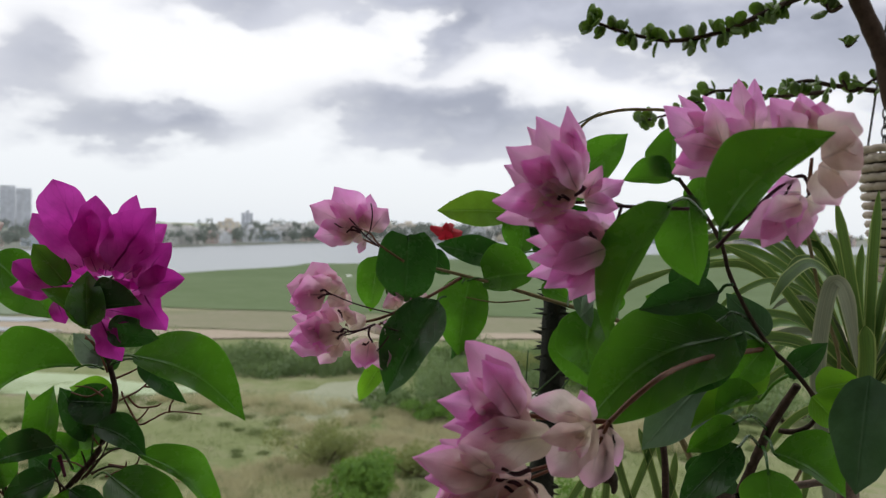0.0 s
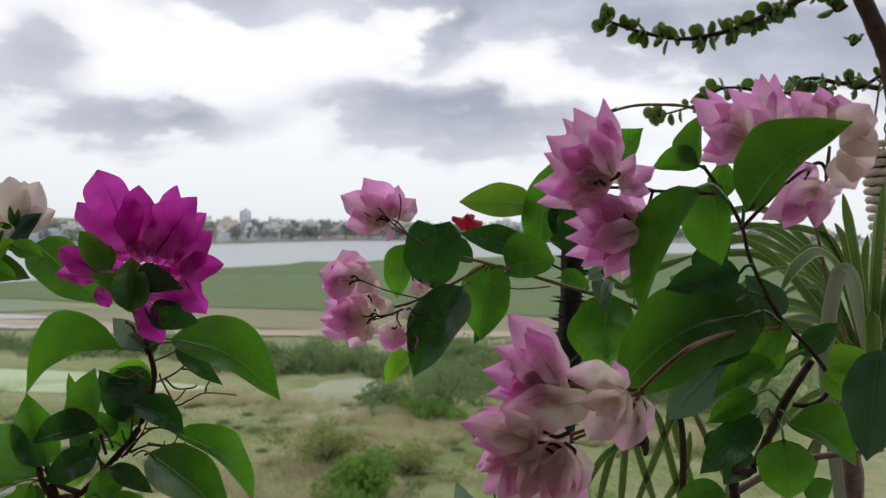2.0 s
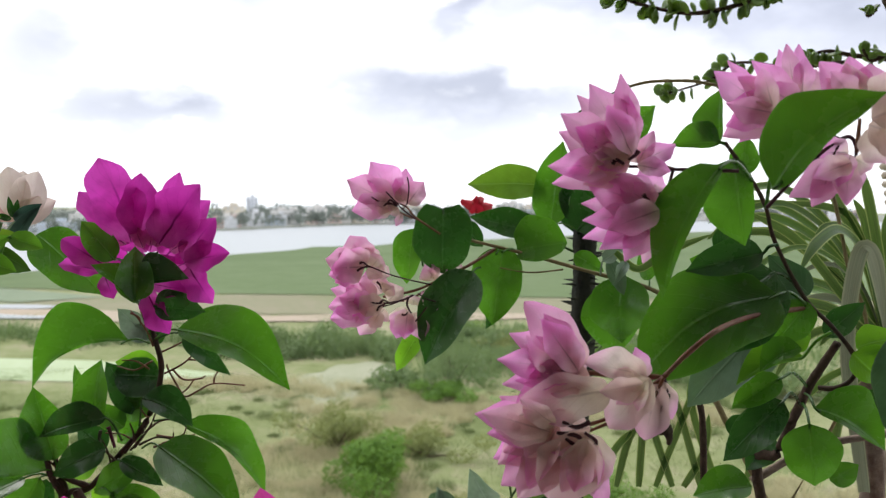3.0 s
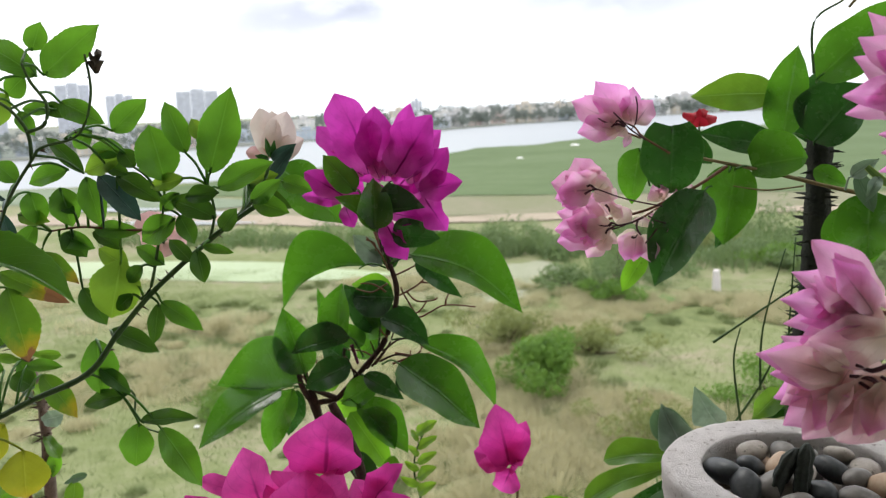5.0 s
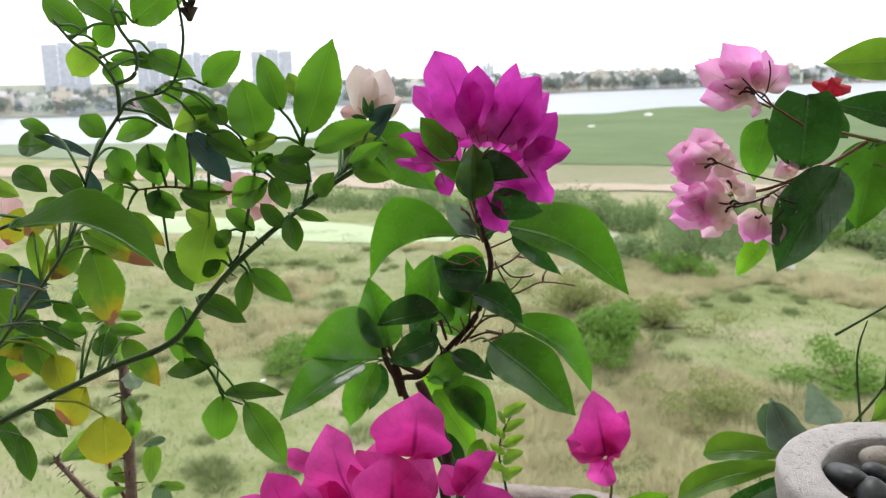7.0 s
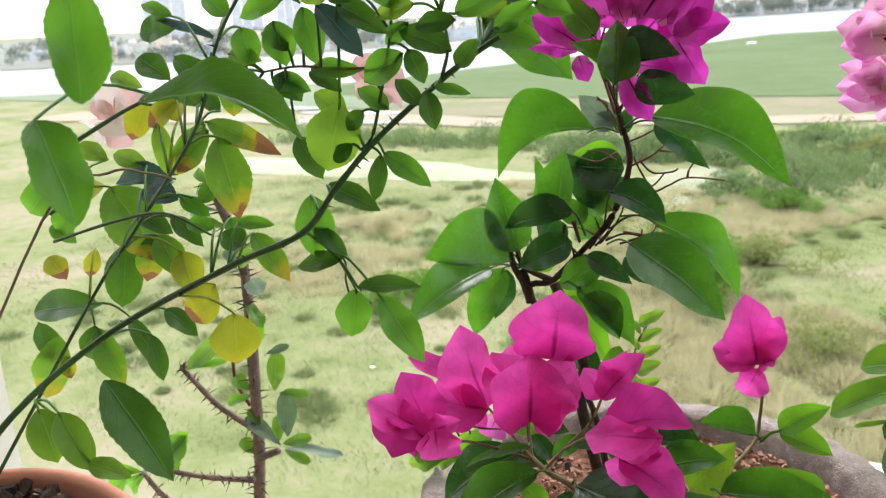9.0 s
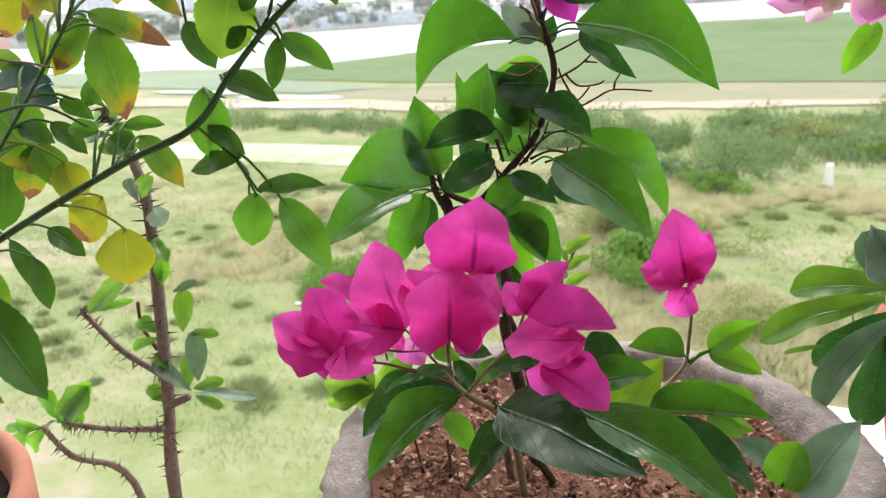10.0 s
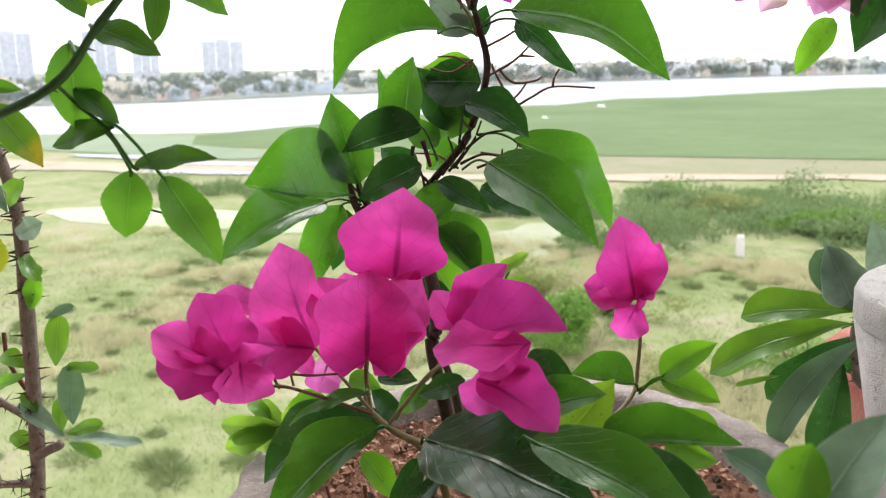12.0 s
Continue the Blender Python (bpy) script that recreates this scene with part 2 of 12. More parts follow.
def strap_mat(name, dark, light, edge, rough=0.38):
    """Long leaf with lengthwise stripes and a pale margin."""
    m, nt, bs, out = surface(name, rough, 0.45)
    sep = nd(nt, "ShaderNodeSeparateXYZ")
    lk(nt, nd(nt, "ShaderNodeUVMap").outputs[0], sep.inputs[0])
    u, v = sep.outputs[0], sep.outputs[1]
    rnd = nd(nt, "ShaderNodeObjectInfo").outputs["Random"]
    com = nd(nt, "ShaderNodeCombineXYZ")
    lk(nt, val(nt, "MULTIPLY", u, 9.0), com.inputs[0])
    lk(nt, val(nt, "MULTIPLY", v, 1.5), com.inputs[1])
    lk(nt, val(nt, "MULTIPLY", rnd, 40.0), com.inputs[2])
    stripe = fbm(nt, com.outputs[0], 1.6, 3)
    side = val(nt, "ABSOLUTE", val(nt, "SUBTRACT", u, 0.5))
    col = mixc(nt, ramp(nt, val(nt, "ADD", stripe, val(nt, "MULTIPLY", val(nt, "SUBTRACT", rnd, 0.5), 0.3)), [(0.35, 0.0), (0.65, 1.0)]), dark, light)
    col = mixc(nt, ramp(nt, side, [(0.36, 0.0), (0.44, 0.9)]), col, edge)
    lk(nt, col, bs.inputs["Base Color"])
    bumped(nt, bs, stripe, 0.5, 0.0008)
    tr, mx = nd(nt, "ShaderNodeBsdfTranslucent"), nd(nt, "ShaderNodeMixShader")
    lk(nt, mixc(nt, 0.5, col, edge), tr.inputs[0])
    mx.inputs[0].default_value = 0.25
    lk(nt, bs.outputs[0], mx.inputs[1])
    lk(nt, tr.outputs[0], mx.inputs[2])
    lk(nt, mx.outputs[0], out.inputs[0])
    return m


M = {}
M["boug"] = leaf_mat("bougainvillea_leaf", (0.018, 0.082, 0.014), (0.036, 0.130, 0.020), (0.080, 0.20, 0.045), (0.14, 0.42, 0.020), 0.30, 0.37, spec=0.6)
# darker copy of the leaf above, with shade put into its colour
M["boug_dark"] = leaf_mat("shaded_bougainvillea_leaf", (0.010, 0.050, 0.014), (0.022, 0.082, 0.020), (0.06, 0.14, 0.05), (0.05, 0.20, 0.02), 0.30, 0.24, spec=0.6)
M["boug_young"] = leaf_mat("bougainvillea_young_leaf", (0.045, 0.19, 0.012), (0.085, 0.27, 0.022), (0.15, 0.36, 0.05), (0.24, 0.56, 0.025), 0.40, 0.44, spots=True)
M["boug_spot"] = leaf_mat("speckled_bougainvillea_leaf", (0.10, 0.24, 0.015), (0.17, 0.33, 0.025), (0.20, 0.38, 0.05), (0.30, 0.55, 0.03), 0.42, 0.42, spots=True)
M["dusty_green"] = leaf_mat("greyish_underside_leaf", (0.10, 0.17, 0.12), (0.17, 0.26, 0.19), (0.22, 0.31, 0.22), (0.14, 0.28, 0.10), 0.5, 0.25)
M["dusty_rose"] = leaf_mat("bluish_rose_underside", (0.045, 0.085, 0.085), (0.09, 0.15, 0.155), (0.12, 0.19, 0.19), (0.05, 0.15, 0.09), 0.5, 0.22)
M["dusty_dark"] = leaf_mat("blue_green_leaf", (0.035, 0.075, 0.05), (0.07, 0.13, 0.09), (0.11, 0.18, 0.12), (0.07, 0.18, 0.05), 0.45, 0.22)
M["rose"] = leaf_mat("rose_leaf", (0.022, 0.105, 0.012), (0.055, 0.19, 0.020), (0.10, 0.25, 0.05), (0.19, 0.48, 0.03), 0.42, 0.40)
# darker and brighter rose leaf copies: shade and backlight set in the colour
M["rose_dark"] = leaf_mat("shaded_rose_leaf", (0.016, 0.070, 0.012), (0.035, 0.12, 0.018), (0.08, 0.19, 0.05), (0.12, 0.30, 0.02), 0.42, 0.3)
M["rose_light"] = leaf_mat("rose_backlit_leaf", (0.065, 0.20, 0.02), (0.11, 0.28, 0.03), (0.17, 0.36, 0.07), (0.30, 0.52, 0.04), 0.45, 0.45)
M["rose_burnt"] = leaf_mat("rose_leaf_with_burnt_tip", (0.03, 0.12, 0.012), (0.09, 0.22, 0.02), (0.13, 0.27, 0.06), (0.22, 0.45, 0.03), 0.5, 0.42, burnt=0.25)
M["rose_yellow"] = leaf_mat("yellowing_rose_leaf", (0.15, 0.24, 0.015), (0.30, 0.34, 0.02), (0.3, 0.38, 0.06), (0.48, 0.50, 0.03), 0.5, 0.45, burnt=0.2)
M["eu"] = leaf_mat("thorn_plant_leaf", (0.035, 0.13, 0.018), (0.09, 0.22, 0.03), (0.16, 0.32, 0.10), (0.24, 0.48, 0.03), 0.36, 0.34, veins=7)
M["eu_grey"] = leaf_mat("dusty_leaf", (0.18, 0.28, 0.21), (0.32, 0.42, 0.35), (0.37, 0.47, 0.40), (0.24, 0.38, 0.20), 0.5, 0.22, veins=7)
M["strap"] = strap_mat("strap_leaf", (0.028, 0.10, 0.014), (0.075, 0.20, 0.025), (0.36, 0.46, 0.14))
M["strap_grey"] = strap_mat("greyish_strap_leaf", (0.13, 0.16, 0.11), (0.24, 0.27, 0.19), (0.34, 0.37, 0.24))
M["jade"] = leaf_mat("jade_leaf", (0.14, 0.25, 0.07), (0.25, 0.37, 0.12), (0.30, 0.39, 0.16), (0.36, 0.52, 0.08), 0.35, 0.42, veins=0.5)
M["magenta"] = petal_mat("magenta_bract", (0.80, 0.16, 0.62), (0.74, 0.05, 0.54), (0.78, 0.08, 0.62), (0.36, 0.010, 0.22), 0.55)
M["magenta_low"] = petal_mat("deep_magenta_bract", (0.70, 0.04, 0.34), (0.92, 0.075, 0.50), (0.94, 0.12, 0.58), (0.40, 0.010, 0.17), 0.6, ribs=0.6)
M["pink"] = petal_mat("pale_pink_bract", (0.86, 0.74, 0.64), (0.94, 0.62, 0.84), (0.94, 0.38, 0.82), (0.66, 0.30, 0.46), 0.66, 0.6, (0.14, 0.50, 0.95), 0.55)
M["cream"] = petal_mat("faded_cream_bract", (0.84, 0.75, 0.62), (0.90, 0.77, 0.74), (0.90, 0.58, 0.74), (0.68, 0.46, 0.48), 0.62, 0.65, (0.3, 0.7, 1.0), 0.30)
M["magenta_pale"] = petal_mat("pale_magenta_bract", (0.86, 0.42, 0.70), (0.86, 0.25, 0.62), (0.84, 0.18, 0.60), (0.50, 0.04, 0.30), 0.55)
M["blush"] = petal_mat("blush_bract", (0.86, 0.74, 0.62), (0.93, 0.70, 0.76), (0.94, 0.46, 0.82), (0.70, 0.42, 0.50), 0.66, 0.6, (0.22, 0.62, 1.0), 0.4)
M["rose_petal"] = petal_mat("blush_rose_petal", (0.84, 0.78, 0.66), (0.88, 0.82, 0.78), (0.86, 0.77, 0.74), (0.76, 0.62, 0.58), 0.5, ribs=0.15)
M["rose_pink"] = petal_mat("pink_rose_petal", (0.80, 0.62, 0.55), (0.84, 0.55, 0.54), (0.82, 0.54, 0.56), (0.66, 0.38, 0.38), 0.45, ribs=0.15)
M["red"] = petal_mat("red_bract", (0.5, 0.02, 0.03), (0.62, 0.02, 0.05), (0.6, 0.03, 0.06), (0.3, 0.01, 0.02), 0.3)
M["stem_green"] = rough_mat("green_stem", (0.030, 0.075, 0.022), (0.075, 0.14, 0.04), 60, 0.5, 4, 0.2, 0.0004)
M["stem_red"] = rough_mat("reddish_stem", (0.12, 0.045, 0.03), (0.22, 0.10, 0.06), 70, 0.55, 4, 0.3, 0.0004)
M["stem_tan"] = rough_mat("tan_twig", (0.16, 0.13, 0.06), (0.27, 0.22, 0.11), 70, 0.65, 4, 0.3, 0.0004)
M["bark"] = rough_mat("woody_stem", (0.030, 0.018, 0.014), (0.10, 0.062, 0.045), 90, 0.8, 5, 0.9, 0.002)
M["stem_dark"] = rough_mat("dark_purple_stalk", (0.035, 0.012, 0.020), (0.09, 0.030, 0.045), 90, 0.6, 4, 0.3, 0.0004)
M["dead_bract"] = rough_mat("dried_purple_bract", (0.06, 0.008, 0.03), (0.15, 0.03, 0.07), 90, 0.7, 4, 0.4, 0.0005)
M["bark_grey"] = rough_mat("grey_woody_stem", (0.11, 0.075, 0.06), (0.30, 0.23, 0.19), 110, 0.8, 5, 0.9, 0.0015)
M["spiny"] = rough_mat("dark_spiny_trunk", (0.006, 0.008, 0.007), (0.035, 0.04, 0.028), 60, 0.7, 5, 0.8, 0.002)
M["thorn"] = rough_mat("thorn", (0.05, 0.03, 0.022), (0.13, 0.08, 0.06), 200, 0.6, 3, 0.2, 0.0003)
M["bud"] = rough_mat("withered_bud", (0.025, 0.022, 0.018), (0.08, 0.06, 0.04), 150, 0.8, 4, 0.5, 0.0006)
M["concrete"] = rough_mat("pale_concrete", (0.56, 0.53, 0.52), (0.76, 0.72, 0.72), 55, 0.9, 9, 1.0, 0.004, (0.36, 0.32, 0.31))
M["planter"] = rough_mat("weathered_brown_clay", (0.30, 0.235, 0.21), (0.62, 0.54, 0.51), 70, 0.9, 6, 1.0, 0.006, (0.70, 0.66, 0.65))
M["redclay"] = rough_mat("flaking_red_clay", (0.40, 0.11, 0.085), (0.55, 0.22, 0.18), 34, 0.9, 8, 1.0, 0.005, (0.50, 0.27, 0.23))
M["clay"] = rough_mat("terracotta", (0.50, 0.19, 0.12), (0.62, 0.29, 0.20), 12, 0.75, 8, 0.25, 0.0008)
M["soil"] = rough_mat("red_soil", (0.24, 0.11, 0.07), (0.46, 0.25, 0.17), 60, 0.95, 6, 1.0, 0.006)
M["soil_dark"] = rough_mat("dark_bark_soil", (0.02, 0.013, 0.011), (0.10, 0.065, 0.05), 70, 0.95, 5, 1.0, 0.006)
M["crumb"] = rough_mat("soil_crumb", (0.34, 0.18, 0.125), (0.54, 0.33, 0.25), 45, 0.95, 5, 0.6, 0.001)
M["paint"] = rough_mat("white_painted_sill", (0.68, 0.67, 0.65), (0.82, 0.81, 0.80), 6, 0.55, 12, 0.15, 0.0006)
M["wall"] = rough_mat("house_plaster", (0.55, 0.53, 0.49), (0.68, 0.66, 0.62), 3, 0.85, 20, 0.2, 0.001)
# for the unseen back wall: dark, to cut light bounced onto the leaves
M["wall_dim"] = rough_mat("unseen_dark_wall_paint", (0.15, 0.12, 0.10), (0.21, 0.17, 0.14), 3, 0.8, 20, 0.2, 0.001)
M["floor"] = rough_mat("balcony_floor_tile", (0.30, 0.27, 0.24), (0.40, 0.36, 0.32), 3, 0.5, 20, 0.1, 0.0005)
M["iron"] = rough_mat("dark_iron", (0.012, 0.012, 0.013), (0.05, 0.045, 0.04), 80, 0.55, 4, 0.3, 0.0005)
M["peb_grey"] = rough_mat("grey_pebble", (0.085, 0.08, 0.075), (0.21, 0.19, 0.175), 35, 0.4, 6, 0.1, 0.0003)
M["peb_dark"] = rough_mat("dark_pebble", (0.018, 0.02, 0.022), (0.07, 0.075, 0.08), 40, 0.4, 6, 0.1, 0.0003)
M["peb_tan"] = rough_mat("tan_pebble", (0.34, 0.19, 0.11), (0.48, 0.37, 0.27), 30, 0.45, 6, 0.1, 0.0003)
M["peb_speck"] = rough_mat("speckled_pebble", (0.22, 0.19, 0.17), (0.40, 0.36, 0.32), 60, 0.5, 6, 0.15, 0.0003, (0.08, 0.07, 0.06))
M["cactus"] = rough_mat("dark_cactus", (0.012, 0.016, 0.014), (0.05, 0.06, 0.05), 120, 0.6, 5, 0.6, 0.001)


# ---- building tools ----
def part(name, bm, material, parent=None, label="", smooth=True):
    me = bpy.data.meshes.new(name)
    bm.to_mesh(me)
    bm.free()
    return link_mesh(name, me, material, parent, label, smooth)


def link_mesh(name, me, material, parent=None, label="", smooth=True):
    if material is not None:
        me.materials.append(material)
    if smooth:
        me.shade_smooth()
    ob = new(name, me)
    if parent is not None:
        ob.parent = parent
        ob.matrix_parent_inverse = parent.matrix_basis.inverted()
    if label:
        ob["label"] = label
    return ob


def thing(name, label, category, at=(0, 0, 0), group="", kind=""):
    e = new(name)
    e.empty_display_size = 0.02
    e.matrix_basis = Matrix.Translation(at)
    return tagged(e, label, category, group, kind)


def smooth_path(pts, n=6):
    """Points of a Catmull-Rom curve through pts."""
    p = [Vector(q) for q in pts]
    if len(p) < 3:
        return [p[0].lerp(p[-1], k / n) for k in range(n + 1)]
    out = []
    for i in range(len(p) - 1):
        a, b, c, d = p[max(i - 1, 0)], p[i], p[i + 1], p[min(i + 2, len(p) - 1)]
        for k in range(n):
            s = k / n
            out.append(0.5 * (2 * b + (c - a) * s + (2 * a - 5 * b + 4 * c - d) * s * s + (3 * b - a - 3 * c + d) * s ** 3))
    return out + [p[-1]]


def frame_of(d):
    d = d.normalized()
    a = d.cross(Vector((0, 0, 1)) if abs(d.z) < 0.9 else Vector((1, 0, 0))).normalized()
    return a, d.cross(a)


def add_tube(bm, pts, r0, r1, sides=7, knots=0.0, n=6):
    path = smooth_path(pts, n)
    rings = []
    for i, q in enumerate(path):
        d = path[min(i + 1, len(path) - 1)] - path[max(i - 1, 0)]
        a, b = frame_of(d)
        r = r0 + (r1 - r0) * i / (len(path) - 1)
        r *= 1 + knots * (noise.noise(q * 180) + 0.5 * noise.noise(q * 60))
        rings.append([bm.verts.new(q + r * (a * math.cos(k * math.tau / sides) + b * math.sin(k * math.tau / sides))) for k in range(sides)])
    for p, q in zip(rings, rings[1:]):
        for k in range(sides):
            bm.faces.new((p[k], p[(k + 1) % sides], q[(k + 1) % sides], q[k]))
    bm.faces.new(rings[0][::-1])
    bm.faces.new(rings[-1])
    return path


def stem(parent, pts, r0, r1, mat, name="stem", knots=0.15, sides=7, label=""):
    bm = bmesh.new()
    add_tube(bm, pts, r0, r1, sides, knots)
    return part(name, bm, M[mat], parent, label)


def thorns(parent, pts, length, count, seed, r=0.004, mat="thorn", base=0.0009):
    """Needle thorns standing out all round a stem."""
    rng = random.Random(seed)
    path = smooth_path(pts, 8)
    bm = bmesh.new()
    for _ in range(count):
        i = rng.randrange(len(path) - 1)
        q = path[i].lerp(path[i + 1], rng.random())
        a, b = frame_of(path[i + 1] - path[i])
        ang = rng.uniform(0, math.tau)
        d = (a * math.cos(ang) + b * math.sin(ang) + (path[i + 1] - path[i]).normalized() * rng.uniform(-0.25, 0.35)).normalized()
        u, v = frame_of(d)
        ring = [bm.verts.new(q + d * r * 0.6 + base * (u * math.cos(k * math.tau / 4) + v * math.sin(k * math.tau / 4))) for k in range(4)]
        top = bm.verts.new(q + d * (r + length * rng.uniform(0.6, 1.1)))
        for k in range(4):
            bm.faces.new((ring[k], ring[(k + 1) % 4], top))
    ob = part("thorn_cover", bm, M[mat], parent)
    return tagged(ob, kind="stuff")


SHAPES = {  # how the half width runs from foot to tip, and the tooth depth of the edge
    "ovate": (0.66, 1.22, 0.0), "rose": (0.66, 0.74, 0.022), "spoon": (1.15, 0.45, 0.0), "heart": (0.26, 0.80, 0.0),
    "bract": (0.58, 0.76, 0.0), "spear": (0.62, 1.15, 0.0), "petal": (0.70, 0.38, 0.0), "lance": (0.6, 0.75, 0.0), "round": (0.5, 0.5, 0.0),
}


def blade(parent, b, t, n, w, mat, arc=0.0, curl=0.08, fold=0.46, shape="ovate", name="leaf", wave=0.14, stalk=0.0, rows=14, cols=6, at=None):
    """A leaf, bract or petal from its foot b to its tip t, facing n. w: width over length; arc bends it in its plane,
    curl arches it towards n, fold lifts both halves (minus: drops them)."""
    b, t, n = Vector(b), Vector(t), Vector(n)
    ax = t - b
    L = ax.length
    ax.normalize()
    n = (n - ax * n.dot(ax)).normalized()
    pe = n.cross(ax)
    ea, eb, tooth = SHAPES[shape]
    rows = 26 if tooth else rows
    peak = (ea / (ea + eb)) ** ea * (eb / (ea + eb)) ** eb
    ph = (b.x * 91.7 + b.z * 57.3 + t.x * 31.1) % math.tau
    bm = bmesh.new()
    uvl = bm.loops.layers.uv.new("uv")
    grid, uvs = [], {}
    for i in range(rows + 1):
        s = i / rows
        c = b + ax * (L * s) + pe * (arc * L * math.sin(math.pi * s)) + n * (curl * L * math.sin(math.pi * min(1, s * 1.02)) + 0.012 * L * math.sin(ph + s * 11.0))
        hw = 0.5 * w * L * (max(s, 1e-4) ** ea) * (max(1 - s, 0) ** eb) / peak + 0.0004
        hw *= 1 + 0.05 * math.sin(ph * 2 + s * 13.0)
        if shape == "bract" and s > 0.90:
            hw *= 0.6
        if tooth and 0 < i < rows:
            hw *= 1 + (tooth if i % 2 else -tooth)
        row = []
        for j in range(cols + 1):
            u = 2 * j / cols - 1
            lift = fold * abs(u) * hw + wave * L * 0.5 * u * abs(u) * math.sin(ph + s * 9.0 + (0 if u > 0 else 1.7)) * math.sin(math.pi * s)
            p = c + pe * (u * hw) + n * lift
            if shape == "heart" and i:
                p -= ax * (0.17 * L * abs(u) * (1 - s) ** 3)
            vert = bm.verts.new(p)
            uvs[vert] = (0.5 + 0.5 * u, s)
            row.append(vert)
        grid.append(row)
    for r, q in zip(grid, grid[1:]):
        for k in range(cols):
            bm.faces.new((r[k], r[k + 1], q[k + 1], q[k]))
    if at is not None:
        old, at = set(bm.verts), Vector(at)
        d = b - at
        add_tube(bm, [at, at + d * 0.55 + Vector((0, 0, 0.12 * d.length)), b, b + ax * (L * 0.08)], 0.0010, 0.0007, 5, n=3)
        for vert in bm.verts:
            if vert not in old:
                uvs[vert] = (0.5, 0.02)
    for f in bm.faces:
        for lp in f.loops:
            lp[uvl].uv = uvs[lp.vert]
    return part(name, bm, M[mat], parent)

PROFILES = {  # growth of the half width at the foot, its fall towards the tip, how far the tip is drawn out
    "ovate": (0.62, 1.05, 0.10), "full": (0.52, 0.86, 0.14), "kite": (0.85, 1.0, 0.04), "round_leaf": (0.46, 0.62, 0.10),
    "bract": (0.60, 0.68, 0.18), "spear": (0.66, 0.84, 0.26), "broad": (0.52, 0.54, 0.24), "shield": (0.48, 0.74, 0.16), "rose": (0.74, 0.90, 0.12), "spoon": (0.95, 0.50, 0.03),
}


def leaf(parent, b, t, n, wl, wr, mat, arc=0.0, curl=0.04, fold=0.3, cup=0.0, shape="ovate", wave=0.05, lobe=0.0, at=None, name="leaf"):
    """A leaf from its foot b to its tip t, facing n, with half widths wl and wr (shares of its length) on either side of a midrib
    that bends by arc in its plane; curl arches it, fold and cup lift its halves, lobe draws the foot back into a heart."""
    b, t, n = Vector(b), Vector(t), Vector(n)
    ax = t - b
    L = ax.length
    ax.normalize()
    n = (n - ax * n.dot(ax)).normalized()
    pe = n.cross(ax)
    ea, eb, drawn = PROFILES[shape]
    peak = (ea / (ea + eb)) ** ea * (eb / (ea + eb)) ** eb
    ph = (b.x * 911.7 + b.z * 573.3 + t.x * 311.1) % math.tau
    rows, cols = 26 if shape == "rose" else 18, 8
    tooth = 0.022 if shape == "rose" else 0.0
    uneven = 0.10 if name == "bract" else 0.035
    crumple = 0.075 if name == "bract" else 0.022
    bm = bmesh.new()
    uvl = bm.loops.layers.uv.new("uv")
    grid, uvs = [], {}
    for i in range(rows + 1):
        s = i / rows
        c = b + ax * (L * s) + pe * (arc * L * math.sin(math.pi * s)) + n * (curl * L * math.sin(math.pi * s) + 0.008 * L * math.sin(ph + s * 9.0))
        hw = (max(s, 1e-4) ** ea) * (max(1 - s, 0) ** eb) / peak
        hw *= 1 - 0.45 * max(0.0, 1 - (1 - s) / max(drawn, 1e-3))
        row = []
        for j in range(cols + 1):
            u = 2 * j / cols - 1
            side = (wl if u > 0 else wr) * L * hw * (1 + uneven * math.sin(ph * (2 if u > 0 else 3) + s * 12.0) + (tooth if i % 2 else -tooth)) + 0.0003
            ripple = wave * L * u * abs(u) * math.sin(ph + s * 10.0 + (0 if u > 0 else 1.9)) * math.sin(math.pi * s) * 0.5
            p = c + pe * (u * side) + n * (fold * abs(u) * side + cup * u * u * side + ripple)
            if lobe and i:
                p -= ax * (lobe * L * abs(u) * (1 - s) ** 3)
            p += n * (crumple * L * (noise.noise(p * (4.2 / L)) + 0.5 * noise.noise(p * (9.0 / L))) * math.sin(math.pi * min(1.0, s * 1.2 + 0.05)))
            vert = bm.verts.new(p)
            uvs[vert] = (0.5 + 0.5 * u, s)
            row.append(vert)
        grid.append(row)
    for r, q in zip(grid, grid[1:]):
        for k in range(cols):
            bm.faces.new((r[k], r[k + 1], q[k + 1], q[k]))
    if at is not None:
        old, at = set(bm.verts), Vector(at)
        d = b - at
        add_tube(bm, [at, at + d * 0.55 + Vector((0, 0, 0.12 * d.length)), b, b + ax * (L * 0.08)], 0.0011, 0.0008, 5, n=3)
        for vert in bm.verts:
            if vert not in old:
                uvs[vert] = (0.5, 0.02)
    for f in bm.faces:
        for lp in f.loops:
            lp[uvl].uv = uvs[lp.vert]
    return part(name, bm, M[mat], parent)


def bractlet(parent, b, t, n, wl, wr, mat, **shape):
    return leaf(parent, b, t, n, wl, wr, mat, name="bract", **shape)


def petal(parent, b, t, n, wl, wr, mat, **shape):
    return leaf(parent, b, t, n, wl, wr, mat, name="petal", **shape)


def sepal(parent, b, t, n, wl, wr, mat, **shape):
    return leaf(parent, b, t, n, wl, wr, mat, name="sepal", **shape)


